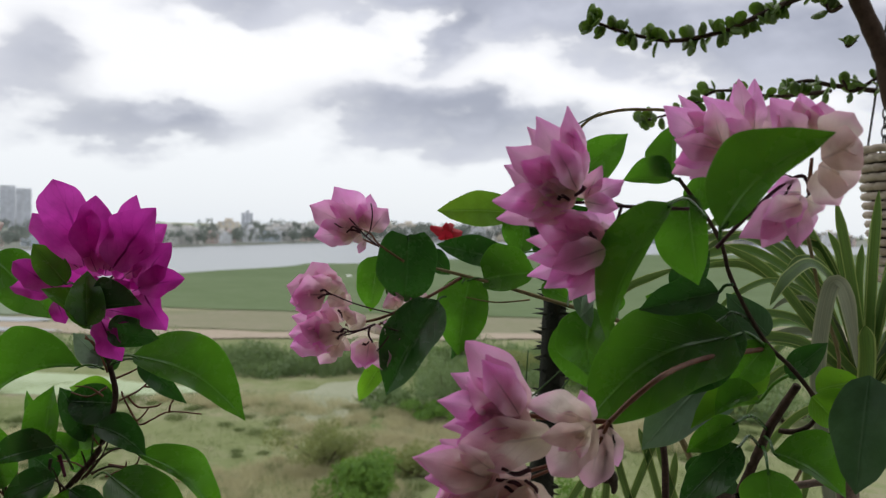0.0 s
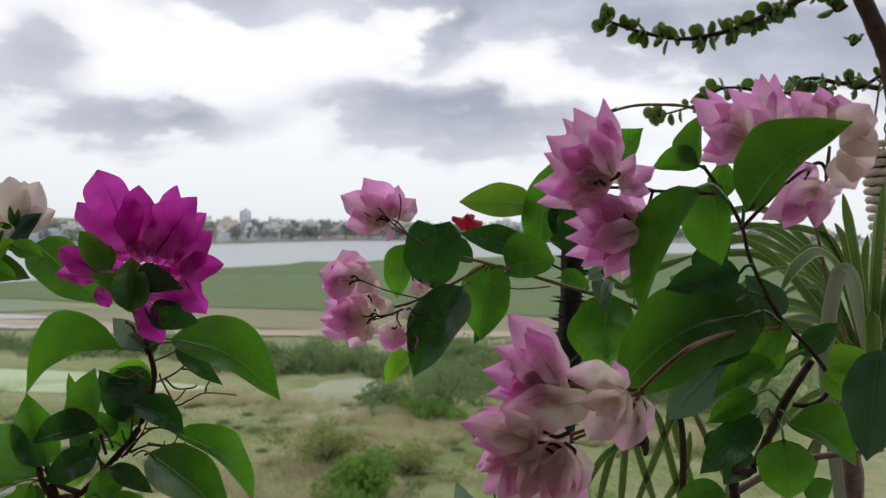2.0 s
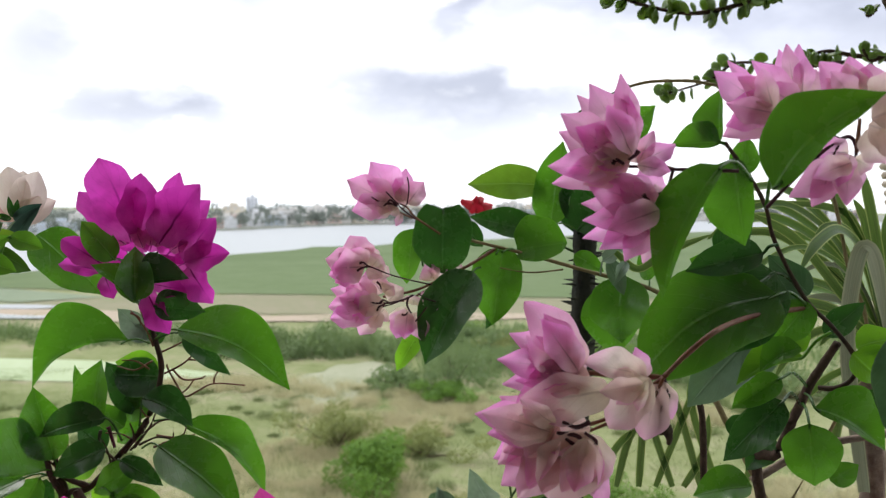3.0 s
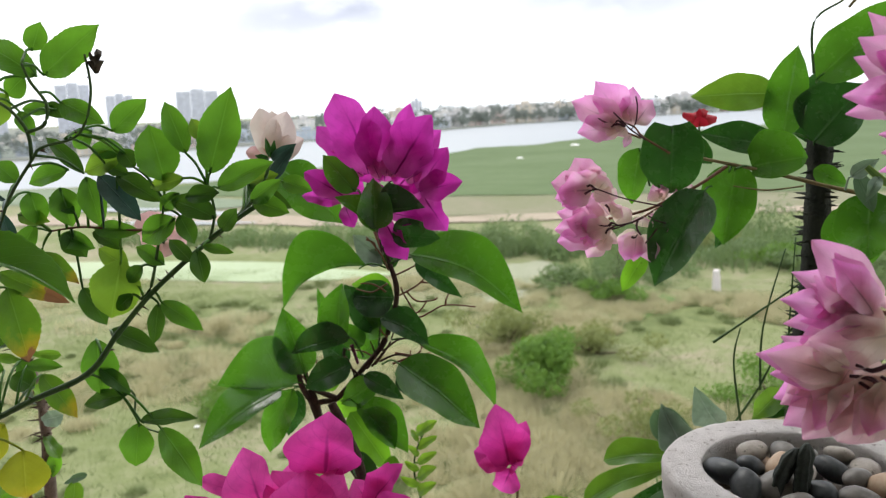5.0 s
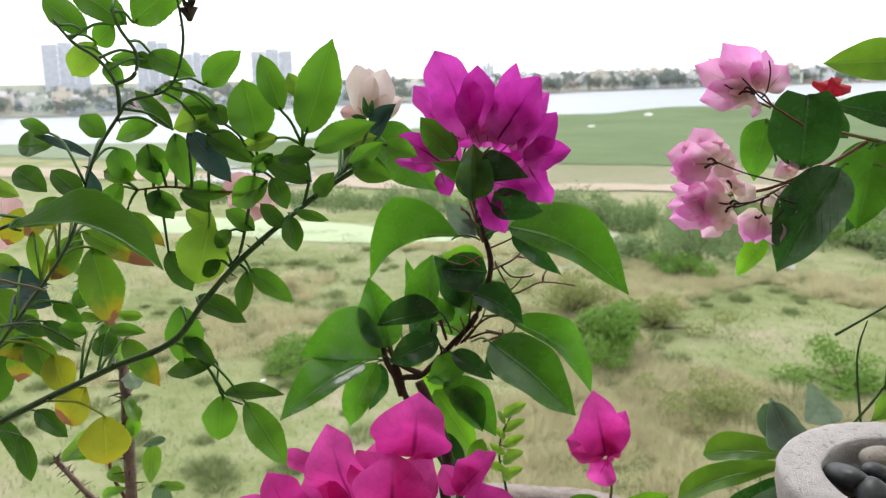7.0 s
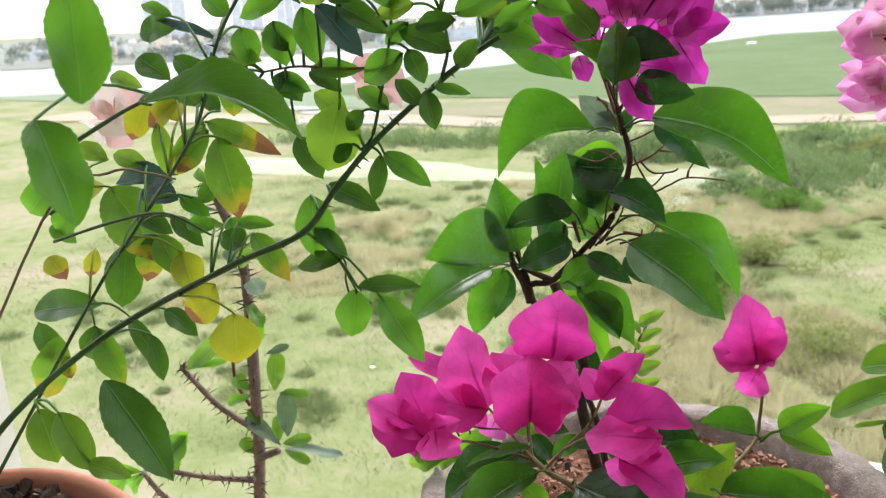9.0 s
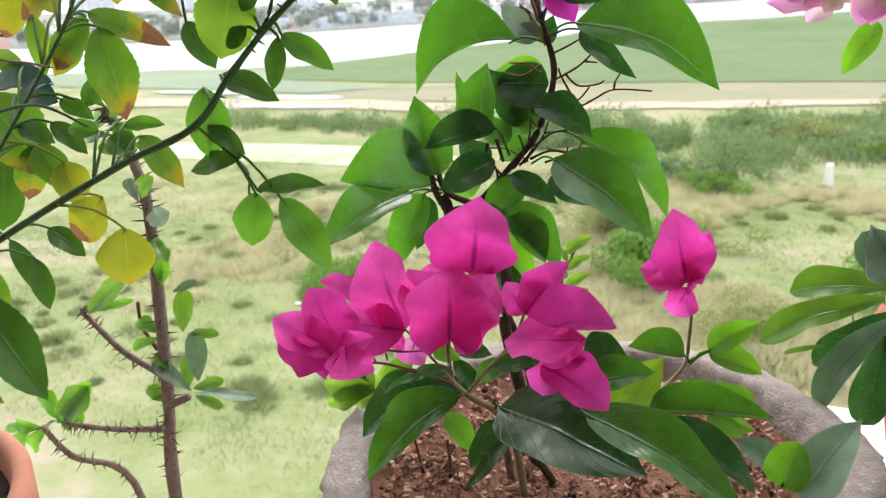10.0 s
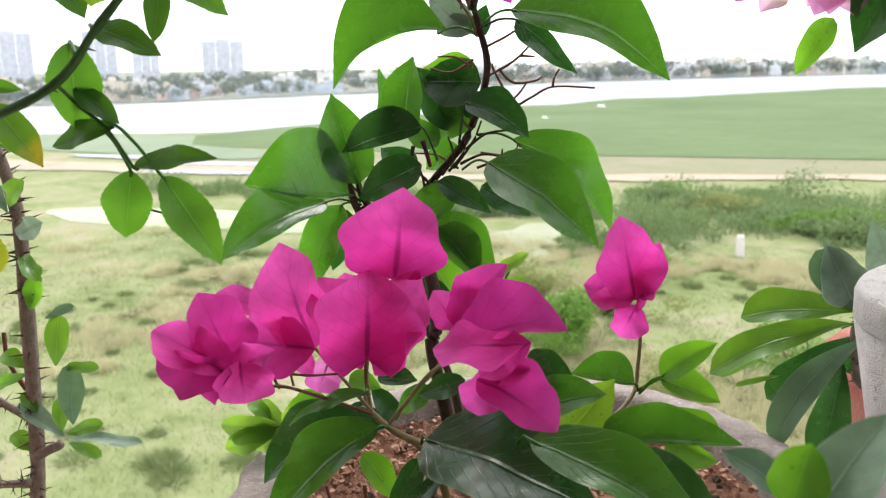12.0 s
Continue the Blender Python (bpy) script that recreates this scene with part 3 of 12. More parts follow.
def lathe(bm, profile, n=48, centre=(0, 0, 0), wob=0.0):
    """Turned shape; profile: (radius, height) from inside bottom over the rim to outside bottom."""
    cx, cy, cz = centre
    rings = []
    for r, z in profile:
        ring = []
        for k in range(n):
            a = k * math.tau / n
            q = Vector((math.cos(a) * 2.2, math.sin(a) * 2.2, z * 14))
            rr = r * (1 + wob * (noise.noise(q) + 0.4 * noise.noise(q * 6.0) + 0.22 * noise.noise(q * 19.0)))
            ring.append(bm.verts.new((cx + rr * math.cos(a), cy + rr * math.sin(a), cz + z)))
        rings.append(ring)
    for p, q in zip(rings, rings[1:]):
        for k in range(n):
            bm.faces.new((p[k], p[(k + 1) % n], q[(k + 1) % n], q[k]))
    bm.faces.new(rings[0])
    bm.faces.new(rings[-1][::-1])


def box(bm, x0, x1, y0, y1, z0, z1):
    vs = [bm.verts.new((x, y, z)) for x in (x0, x1) for y in (y0, y1) for z in (z0, z1)]
    for f in ((0, 1, 3, 2), (4, 6, 7, 5), (0, 4, 5, 1), (2, 3, 7, 6), (0, 2, 6, 4), (1, 5, 7, 3)):
        bm.faces.new([vs[k] for k in f])
    return vs


def slab(name, x0, x1, y0, y1, z0, z1, mat, bevel=0.004, label="", category=""):
    bm = bmesh.new()
    box(bm, x0, x1, y0, y1, z0, z1)
    if bevel:
        bmesh.ops.bevel(bm, geom=bm.edges[:], offset=bevel, segments=2, affect="EDGES")
    ob = part(name, bm, M[mat], None, label, False)
    return tagged(ob, label, category, kind="structure")


# ---- land ----
def land_mat(name, stops, scale, rough=0.95, bump=0.5, dist=0.15, fine=14.0):
    m, nt, bs, _ = surface(name, rough, 0.15)
    co = nd(nt, "ShaderNodeNewGeometry").outputs["Position"]
    a, b, c = fbm(nt, co, scale, 5, 0.6, 0.4), fbm(nt, co, scale * fine, 5, 0.65), fbm(nt, co, scale * fine * 7, 3, 0.6)
    f = val(nt, "ADD", val(nt, "MULTIPLY", a, 0.55), val(nt, "ADD", val(nt, "MULTIPLY", b, 0.3), val(nt, "MULTIPLY", c, 0.15)))
    lk(nt, ramp(nt, f, stops), bs.inputs["Base Color"])
    bumped(nt, bs, b, bump, dist)
    return m


def foliage_mat(name, dark, light, through, trans=0.3):
    m, nt, bs, out = surface(name, 0.6, 0.25)
    rnd = nd(nt, "ShaderNodeNewGeometry").outputs["Random Per Island"]
    co = nd(nt, "ShaderNodeNewGeometry").outputs["Position"]
    f = val(nt, "ADD", val(nt, "MULTIPLY", rnd, 0.35), val(nt, "MULTIPLY", fbm(nt, co, 0.28, 4), 0.8))
    lk(nt, ramp(nt, f, [(0.2, dark), (0.9, light)]), bs.inputs["Base Color"])
    tr, mx = nd(nt, "ShaderNodeBsdfTranslucent"), nd(nt, "ShaderNodeMixShader")
    tr.inputs[0].default_value = (*through, 1)
    mx.inputs[0].default_value = trans
    lk(nt, bs.outputs[0], mx.inputs[1])
    lk(nt, tr.outputs[0], mx.inputs[2])
    lk(nt, mx.outputs[0], out.inputs[0])
    return m


M["grass"] = land_mat("rough_pasture", [(0.36, (0.105, 0.135, 0.05)), (0.44, (0.165, 0.195, 0.08)), (0.51, (0.208, 0.230, 0.113)), (0.57, (0.26, 0.245, 0.155)), (0.66, (0.31, 0.27, 0.205))], 0.11, fine=9.0)
M["wetland"] = land_mat("floating_weed", [(0.35, (0.075, 0.115, 0.045)), (0.5, (0.10, 0.145, 0.062)), (0.65, (0.13, 0.175, 0.085))], 0.02, 0.9, 0.2, 0.1, 8)
M["wet_blue"] = land_mat("bluish_water_weed", [(0.35, (0.13, 0.175, 0.105)), (0.65, (0.18, 0.225, 0.145))], 0.05, 0.7, 0.2, 0.1, 8)
M["meadow"] = land_mat("pale_meadow", [(0.35, (0.165, 0.185, 0.092)), (0.5, (0.20, 0.20, 0.125)), (0.65, (0.25, 0.225, 0.165))], 0.06)
M["lush"] = land_mat("lush_grass", [(0.38, (0.11, 0.185, 0.055)), (0.50, (0.145, 0.225, 0.075)), (0.62, (0.19, 0.24, 0.105))], 0.12, fine=9.0)
M["sand"] = land_mat("sandy_track", [(0.35, (0.31, 0.26, 0.195)), (0.5, (0.37, 0.31, 0.245)), (0.65, (0.25, 0.235, 0.155))], 0.12)
M["mud"] = land_mat("pale_mud", [(0.35, (0.24, 0.27, 0.17)), (0.65, (0.34, 0.34, 0.26))], 0.15)
M["algae"] = land_mat("algae_pond", [(0.35, (0.26, 0.34, 0.17)), (0.65, (0.36, 0.43, 0.27))], 0.1, 0.5, 0.1, 0.05)
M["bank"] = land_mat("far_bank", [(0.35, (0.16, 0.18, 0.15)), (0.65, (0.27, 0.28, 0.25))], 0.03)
M["water"], _nt, _bs, _ = surface("lake_water", 0.38, 0.5)
_bs.inputs["Base Color"].default_value = (0.25, 0.28, 0.30, 1)
bumped(_nt, _bs, fbm(_nt, nd(_nt, "ShaderNodeNewGeometry").outputs["Position"], 0.5, 4), 0.25, 0.2)
M["bush"] = foliage_mat("shrub_leaves", (0.04, 0.105, 0.02), (0.16, 0.29, 0.055), (0.25, 0.42, 0.06))
M["pale_bush"] = foliage_mat("pale_shrub_leaves", (0.14, 0.18, 0.06), (0.28, 0.31, 0.13), (0.34, 0.38, 0.12))
M["reed"] = foliage_mat("reed_blades", (0.065, 0.115, 0.050), (0.21, 0.28, 0.135), (0.22, 0.32, 0.11), 0.35)
M["dry"] = foliage_mat("dry_grass_blades", (0.33, 0.315, 0.17), (0.53, 0.50, 0.33), (0.56, 0.53, 0.33), 0.5)
M["green_blade"] = foliage_mat("grass_blades", (0.11, 0.16, 0.058), (0.20, 0.245, 0.11), (0.23, 0.28, 0.11), 0.35)
# grey-green lifted above leaf green, standing in for haze over the lake
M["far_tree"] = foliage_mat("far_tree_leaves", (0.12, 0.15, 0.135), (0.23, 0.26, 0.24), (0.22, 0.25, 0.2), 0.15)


def sheet(name, pts, z, mat, label, category):
    bm = bmesh.new()
    bm.faces.new([bm.verts.new((x, y, z)) for x, y in pts])
    bmesh.ops.recalc_face_normals(bm, faces=bm.faces[:])
    if bm.faces[0].normal.z < 0 if bm.faces[:] else False:
        bmesh.ops.reverse_faces(bm, faces=bm.faces[:])
    bmesh.ops.triangulate(bm, faces=bm.faces[:])
    return tagged(part(name, bm, M[mat], None, label, False), label, category, kind="structure")


def ragged(pts, step, amp, seed):
    """A closed outline with its straight runs broken up."""
    out = []
    for (x0, y0), (x1, y1) in zip(pts, pts[1:] + pts[:1]):
        n = max(1, int(math.hypot(x1 - x0, y1 - y0) / step))
        for k in range(n):
            s = k / n
            x, y = x0 + (x1 - x0) * s, y0 + (y1 - y0) * s
            f = 0 if k == 0 else 1
            out.append((x + f * amp * noise.noise(Vector((x * 0.11, y * 0.11, seed))), y + f * amp * noise.noise(Vector((x * 0.13, y * 0.13, seed + 9)))))
    return out


def oval(cx, cy, rx, ry, seed, wob=0.3, n=40):
    out = []
    for k in range(n):
        a = k * math.tau / n
        r = 1 + wob * noise.noise(Vector((math.cos(a) * 1.6, math.sin(a) * 1.6, seed)))
        out.append((cx + rx * r * math.cos(a), cy + ry * r * math.sin(a)))
    return out


sheet("ground", [(-4500, -800), (4500, -800), (4500, 4500), (-4500, 4500)], 0.0, "grass", "rough green pasture with dry brown patches", "ground")
LAKE = [(-330, 120), (-190, 118), (-96, 150), (-76, 214), (-67, 238), (-66, 262), (-50, 272), (-36, 322), (-16, 335), (60, 455), (300, 640), (420, 1020),
        (120, 905), (-34, 725), (-118, 596), (-140, 505), (-160, 400), (-207, 286), (-255, 238), (-420, 170)]
sheet("water", ragged(LAKE, 14, 4, 1.0), 0.06, "water", "grey lake water reflecting the cloudy sky", "lake")
WEED = [(-98, 140), (-86, 122), (-60, 119), (-42, 119), (0, 121), (80, 126), (400, 300), (420, 640), (300, 640), (60, 457), (-16, 337), (-36, 324), (-50, 274), (-67, 264), (-68, 240), (-77, 216)]
sheet("weed_field", ragged(WEED, 10, 2.5, 3.0), 0.10, "wetland", "flat dark green weed covering the lake margin", "wetland")
sheet("shallow_water", ragged([(-190, 118), (-135, 112), (-88, 108), (-66, 104), (-58, 112), (-86, 123), (-98, 142), (-140, 136)], 8, 2, 5.0), 0.12, "wet_blue", "bluish weed in shallow water", "wetland")
sheet("meadow", ragged([(-70, 98), (-30, 97), (20, 102), (90, 110), (80, 125), (0, 120), (-42, 118), (-58, 112)], 6, 1.5, 7.0), 0.08, "meadow", "pale dry meadow beyond the reeds", "meadow")
sheet("track", ragged([(-120, 86), (-60, 88), (-34, 88), (0, 97), (30, 103), (90, 108), (90, 112), (30, 107), (0, 102), (-34, 96), (-60, 97), (-120, 97)], 4, 2.2, 11.0), 0.14, "sand", "pale sandy track along the lake", "track")
for cx, cy, rx, ry, s in ((-66, 99, 9, 2.2, 1), (-62, 90, 10, 1.6, 2), (-84, 104, 11, 2.0, 3)):
    sheet("puddle", oval(cx, cy, rx, ry, s), 0.18, "water", "shallow pool reflecting the white sky", "water")
sheet("pond", oval(-43, 61.5, 17, 4.6, 4.0), 0.05, "algae", "pond covered with bright green algae", "pond")
sheet("green_meadow", oval(-7.6, 54.5, 5.0, 7.0, 9.0, 0.5), 0.03, "lush", "lush green grass beside the reeds", "meadow")
sheet("mud_flat", oval(-12.6, 60, 3.6, 7.5, 6.0, 0.5), 0.05, "mud", "bare patch of pale mud", "mud")
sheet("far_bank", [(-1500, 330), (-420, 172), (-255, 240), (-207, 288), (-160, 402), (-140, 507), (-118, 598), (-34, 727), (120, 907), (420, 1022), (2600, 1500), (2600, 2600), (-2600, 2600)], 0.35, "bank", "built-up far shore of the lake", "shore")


def tri_mesh(name, verts, faces, mat, label, category, parent=None, top=True):
    me = bpy.data.meshes.new(name)
    me.vertices.add(len(verts))
    me.vertices.foreach_set("co", verts.astype(np.float32).ravel())
    k = faces.shape[1]
    me.loops.add(faces.size)
    me.loops.foreach_set("vertex_index", faces.astype(np.int32).ravel())
    me.polygons.add(len(faces))
    me.polygons.foreach_set("loop_start", np.arange(0, faces.size, k, dtype=np.int32))
    me.update(calc_edges=True)
    ob = link_mesh(name, me, M[mat], parent, "", False)
    return tagged(ob, label, category, kind="stuff") if top else ob


def blades(rng, feet, height, width, lean, jitter=0.35):
    """Upright tapering blades, one at each foot."""
    n = len(feet)
    a = rng.uniform(0, math.tau, n)
    h = height * rng.uniform(1 - jitter, 1 + jitter, n)
    side = np.stack([np.cos(a), np.sin(a), np.zeros(n)], 1) * (width * 0.5)
    b = rng.uniform(0, math.tau, n)
    off = np.stack([np.cos(b), np.sin(b), np.zeros(n)], 1) * (lean * h * rng.uniform(0.1, 1, n))[:, None]
    up = np.stack([np.zeros(n), np.zeros(n), h], 1)
    mid = feet + off * 0.35 + up * 0.6
    v = np.stack([feet - side, feet + side, mid + side * 0.7, mid - side * 0.7, feet + off + up], 1).reshape(-1, 3)
    base = np.arange(n)[:, None] * 5
    f = np.concatenate([base + np.array([[0, 1, 2]]), base + np.array([[0, 2, 3]]), base + np.array([[3, 2, 4]])], 0)
    return v, f


def leaf_cloud(rng, centres, radii, count, leaf):
    """Small leaf quads gathered round several clumps, thicker towards their outsides."""
    k = rng.integers(0, len(centres), count)
    d = rng.normal(size=(count, 3))
    d /= np.linalg.norm(d, axis=1)[:, None]
    r = rng.uniform(0.45, 1.0, count) ** 0.5 * (1 + 0.25 * np.sin(d[:, 0] * 7 + k) * np.cos(d[:, 2] * 6))
    p = centres[k] + d * r[:, None] * radii[k]
    p[:, 2] = np.maximum(p[:, 2], 0.05)
    u = rng.normal(size=(count, 3))
    u /= np.linalg.norm(u, axis=1)[:, None]
    w = np.cross(u, d + 0.3 * rng.normal(size=(count, 3)))
    w /= np.linalg.norm(w, axis=1)[:, None] + 1e-6
    s = leaf * rng.uniform(0.6, 1.3, count)[:, None]
    v = np.stack([p - u * s, p + w * s * 0.5, p + u * s, p - w * s * 0.5], 1).reshape(-1, 3)
    return v, (np.arange(count)[:, None] * 4 + np.arange(4)[None])


def shrub(name, x, y, r, h, mat, seed, label, count=5000, leaf=0.09, category="bush", clumps=14):
    rng = np.random.default_rng(seed)
    e = thing(name, label, category, (x, y, 0))
    c = np.stack([x + rng.normal(0, r * 0.45, clumps), y + rng.normal(0, r * 0.45, clumps), h * rng.uniform(0.25, 0.8, clumps)], 1)
    rad = np.stack([rng.uniform(0.28, 0.5, clumps) * r, rng.uniform(0.28, 0.5, clumps) * r, rng.uniform(0.18, 0.3, clumps) * h], 1)
    v, f = leaf_cloud(rng, c, rad, count, leaf)
    tri_mesh("crown", v, f, mat, "", "", e, False)
    for q in c[:8]:
        stem(e, [(x, y, 0), ((x + q[0]) / 2, (y + q[1]) / 2, q[2] * 0.6), tuple(q)], 0.05, 0.015, "bark", "branch", 0.1, 5)
    return e


shrub("bush", -6.6, 37.0, 2.3, 2.7, "bush", 1, "leafy green bush in the pasture", 9000, 0.085)
shrub("bush", -9.6, 43.0, 2.3, 2.4, "pale_bush", 2, "pale olive bush beside the green one", 6000, 0.08)
shrub("bush", -4.6, 42.5, 2.0, 1.5, "pale_bush", 3, "low scrubby bush in dry grass", 4000, 0.08)
shrub("bush", -4.9, 55.0, 2.2, 1.5, "bush", 4, "low dark bush at the edge of the reeds", 4000, 0.09)
shrub("small_tree", -4.5, 57.0, 2.4, 4.6, "reed", 5, "sparse small tree above the dark bush", 2600, 0.10, "tree")
shrub("bush", -1.8, 31.5, 2.0, 1.4, "pale_bush", 6, "low olive bush in dry pasture", 3500, 0.07)
shrub("bush", -19.5, 33.0, 2.6, 1.2, "bush", 7, "low spreading green bush in the pasture", 4500, 0.08)
shrub("bush", -28.0, 43.0, 1.6, 1.2, "dry", 8, "brownish thorny shrub in short grass", 2500, 0.07)
shrub("bush", 3.5, 36.0, 2.2, 1.6, "bush", 9, "rounded green bush in dry grass", 4000, 0.08)

_m = random.Random(17)
for k in range(26):
    x_, y_ = -8 + 30 * ((k * 0.618) % 1.0) + _m.uniform(-1, 1), 58 + 27 * ((k * 0.377) % 1.0)
    r_ = _m.uniform(1.5, 3.4)
    shrub("bush", x_, y_, r_, r_ * _m.uniform(0.45, 0.75), ("reed", "bush", "reed", "pale_bush")[k % 4], 40 + k, ("grey-green bush standing in the reed bed", "dark green bush standing in the reed bed", "grey-green bush standing in the reed bed", "olive bush standing in the reed bed")[k % 4], 1500, 0.14)

_r = np.random.default_rng(21)


def strip(n, x0, x1, y0, y1, curve=0.0):
    x = _r.uniform(x0, x1, n)
    y = _r.uniform(y0, y1, n) + curve * np.sin(x * 0.35) + 1.2 * np.sin(x * 1.3)
    return np.stack([x, y, np.zeros(n)], 1)


REEDS = np.concatenate([strip(1800, -26, -9, 69, 76, 1.0), strip(3500, -8, 22, 64, 84, 1.5), strip(1000, -60, -26, 74, 79, 1.0), strip(1500, 22, 60, 66, 92, 2.0)])
_h = np.array([0.4 + 0.9 * max(0.0, 0.5 + noise.noise(Vector((p[0] * 0.22, p[1] * 0.3, 1.7)))) for p in REEDS])
v_, f_ = blades(_r, REEDS, 1.6 * _h, 0.10, 0.9)
tri_mesh("reed_bed", v_, f_, "reed", "dense bed of tall grey-green reeds", "reeds")
_c = np.concatenate([strip(150, -26, -9, 68, 77, 1.0), strip(300, -7, 22, 62, 88, 4.0), strip(110, -60, -26, 73, 80, 1.0), strip(220, 22, 60, 62, 92, 3.0)])
_hh = np.array([0.25 + 1.9 * max(0.0, 0.42 + noise.noise(Vector((p[0] * 0.16, p[1] * 0.13, 5.1)))) ** 1.4 for p in _c])
_c[:, 2] = _hh * 0.8
v_, f_ = leaf_cloud(_r, _c, np.stack([_r.uniform(0.7, 1.5, len(_c)), _r.uniform(0.6, 1.2, len(_c)), _hh], 1), 48000, 0.15)
tri_mesh("marsh_thicket", v_, f_, "reed", "low grey-green marsh plants among the reeds", "reeds")


def tufts(n, x0, x1, y0, y1, per, spread, keep):
    c = np.stack([_r.uniform(x0, x1, n), _r.uniform(y0, y1, n), np.zeros(n)], 1)
    g = np.array([noise.noise(Vector((p[0] * 0.10, p[1] * 0.085, 3.3))) for p in c])
    c = c[g > keep]
    return (np.repeat(c, per, 0) + np.concatenate([_r.normal(0, spread, (len(c) * per, 2)), np.zeros((len(c) * per, 1))], 1))


_d = np.concatenate([tufts(560, -10, 14, 22, 56, 170, 0.42, -0.02), tufts(280, -30, -10, 26, 60, 100, 0.42, 0.22), tufts(110, -60, -30, 36, 60, 80, 0.5, 0.2)])
v_, f_ = blades(_r, _d, 0.50, 0.028, 1.2)
tri_mesh("dry_grass", v_, f_, "dry", "tussocks of dry beige grass", "grass")
v_, f_ = blades(_r, tufts(2400, -45, 18, 17, 62, 34, 0.6, -0.5), 0.16, 0.022, 1.3)
tri_mesh("green_grass", v_, f_, "green_blade", "short green pasture grass", "grass")


def tussocks(centres, low, high, per, tall):
    """Domes of blades that lean outwards, one at each centre."""
    n = len(centres)
    r = np.repeat(_r.uniform(low, high, n), per)
    q, a = np.sqrt(_r.uniform(0, 1, n * per)), _r.uniform(0, math.tau, n * per)
    out = np.stack([np.cos(a), np.sin(a), np.zeros(n * per)], 1)
    feet = np.repeat(centres, per, 0) + out * (q * r)[:, None]
    h = tall * r * (0.25 + 0.75 * (1 - q * q)) * _r.uniform(0.7, 1.3, n * per)
    tip = feet + out * (r * (0.15 + 0.45 * q))[:, None] + _r.normal(0, 0.10, (n * per, 3)) * [1, 1, 0] + np.stack([np.zeros(n * per), np.zeros(n * per), h], 1)
    b = _r.uniform(0, math.tau, n * per)
    side = np.stack([np.cos(b), np.sin(b), np.zeros(n * per)], 1) * 0.018
    mid = feet * 0.5 + tip * 0.5 + np.array([0, 0, 1.0]) * (0.12 * h)[:, None]
    v = np.stack([feet - side, feet + side, mid + side * 0.8, mid - side * 0.8, tip], 1).reshape(-1, 3)
    base = np.arange(n * per)[:, None] * 5
    return v, np.concatenate([base + np.array([[0, 1, 2]]), base + np.array([[0, 2, 3]]), base + np.array([[3, 2, 4]])], 0)


v_, f_ = tussocks(np.concatenate([tufts(620, -9, 16, 22, 56, 1, 0.1, -0.05), tufts(120, -34, -9, 26, 58, 1, 0.1, 0.20)]), 0.35, 0.95, 260, 0.9)
tri_mesh("dry_tussocks", v_, f_, "dry", "rounded beige tussocks in the pasture", "grass")
v_, f_ = tussocks(tufts(420, -34, 16, 20, 58, 1, 0.1, -0.2), 0.25, 0.7, 160, 0.7)
tri_mesh("green_tussocks", v_, f_, "green_blade", "rounded green tussocks in the pasture", "grass")

_c = tufts(480, -11, 16, 22, 58, 1, 0.1, 0.05)
_c = np.concatenate([_c, tufts(160, -34, -14, 26, 60, 1, 0.1, 0.28)])
_hh = _r.uniform(0.10, 0.32, len(_c))
_c[:, 2] = _hh * 0.6
v_, f_ = leaf_cloud(_r, _c, np.stack([_r.uniform(0.4, 1.1, len(_c)), _r.uniform(0.4, 0.9, len(_c)), _hh], 1), 60000, 0.05)
tri_mesh("dry_scrub", v_, f_, "dry", "soft mounds of dry scrub in the pasture", "scrub")

bm_ = bmesh.new()
for vv in box(bm_, 1.45, 2.05, 58.1, 58.7, 0.0, 1.45):
    vv.co.x += (vv.co.z > 1) * (0.08 if vv.co.x < 1.7 else -0.10)
bmesh.ops.bevel(bm_, geom=bm_.edges[:], offset=0.05, segments=2, affect="EDGES")
tagged(part("boundary_stone", bm_, M["concrete"], None, "", False), "pale squared stone post beside the reeds", "post")
for k, (x, y, s) in enumerate(((-34.8, 262, 1.1), (-41, 205, 0.6), (-20, 29, 0.10), (-11.5, 27, 0.09), (-16.5, 24.5, 0.08), (-23, 36, 0.12))):
    bm_ = bmesh.new()
    bmesh.ops.create_icosphere(bm_, subdivisions=2, radius=s)
    for vv in bm_.verts:
        vv.co = Vector((vv.co.x * 1.4, vv.co.y, vv.co.z * 0.5)) * (1 + 0.3 * noise.noise(vv.co * (1.3 / s) + Vector((k, 0, 0))))
        vv.co += Vector((x, y, 0.12))
    tagged(part("white_stone", bm_, M["paint"]), "small pale stone lying in the grass", "stone", "stones in the field")


# ---- far shore ----
def plain(name, colour, rough=0.8):
    m, nt, bs, _ = surface(name, rough, 0.2)
    co = nd(nt, "ShaderNodeNewGeometry").outputs["Position"]
    dark = tuple(c * 0.8 for c in colour)
    lk(nt, mixc(nt, ramp(nt, fbm(nt, co, 0.25, 4), [(0.35, 0.0), (0.65, 1.0)]), dark, colour), bs.inputs["Base Color"])
    return m


# house paints, paled and greyed to put distance haze into the colour
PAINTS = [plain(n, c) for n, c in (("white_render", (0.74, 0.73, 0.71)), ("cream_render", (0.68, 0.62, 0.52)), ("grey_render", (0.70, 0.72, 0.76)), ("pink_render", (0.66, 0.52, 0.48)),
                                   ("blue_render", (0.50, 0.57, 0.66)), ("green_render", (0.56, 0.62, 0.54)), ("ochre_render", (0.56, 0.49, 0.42)))]
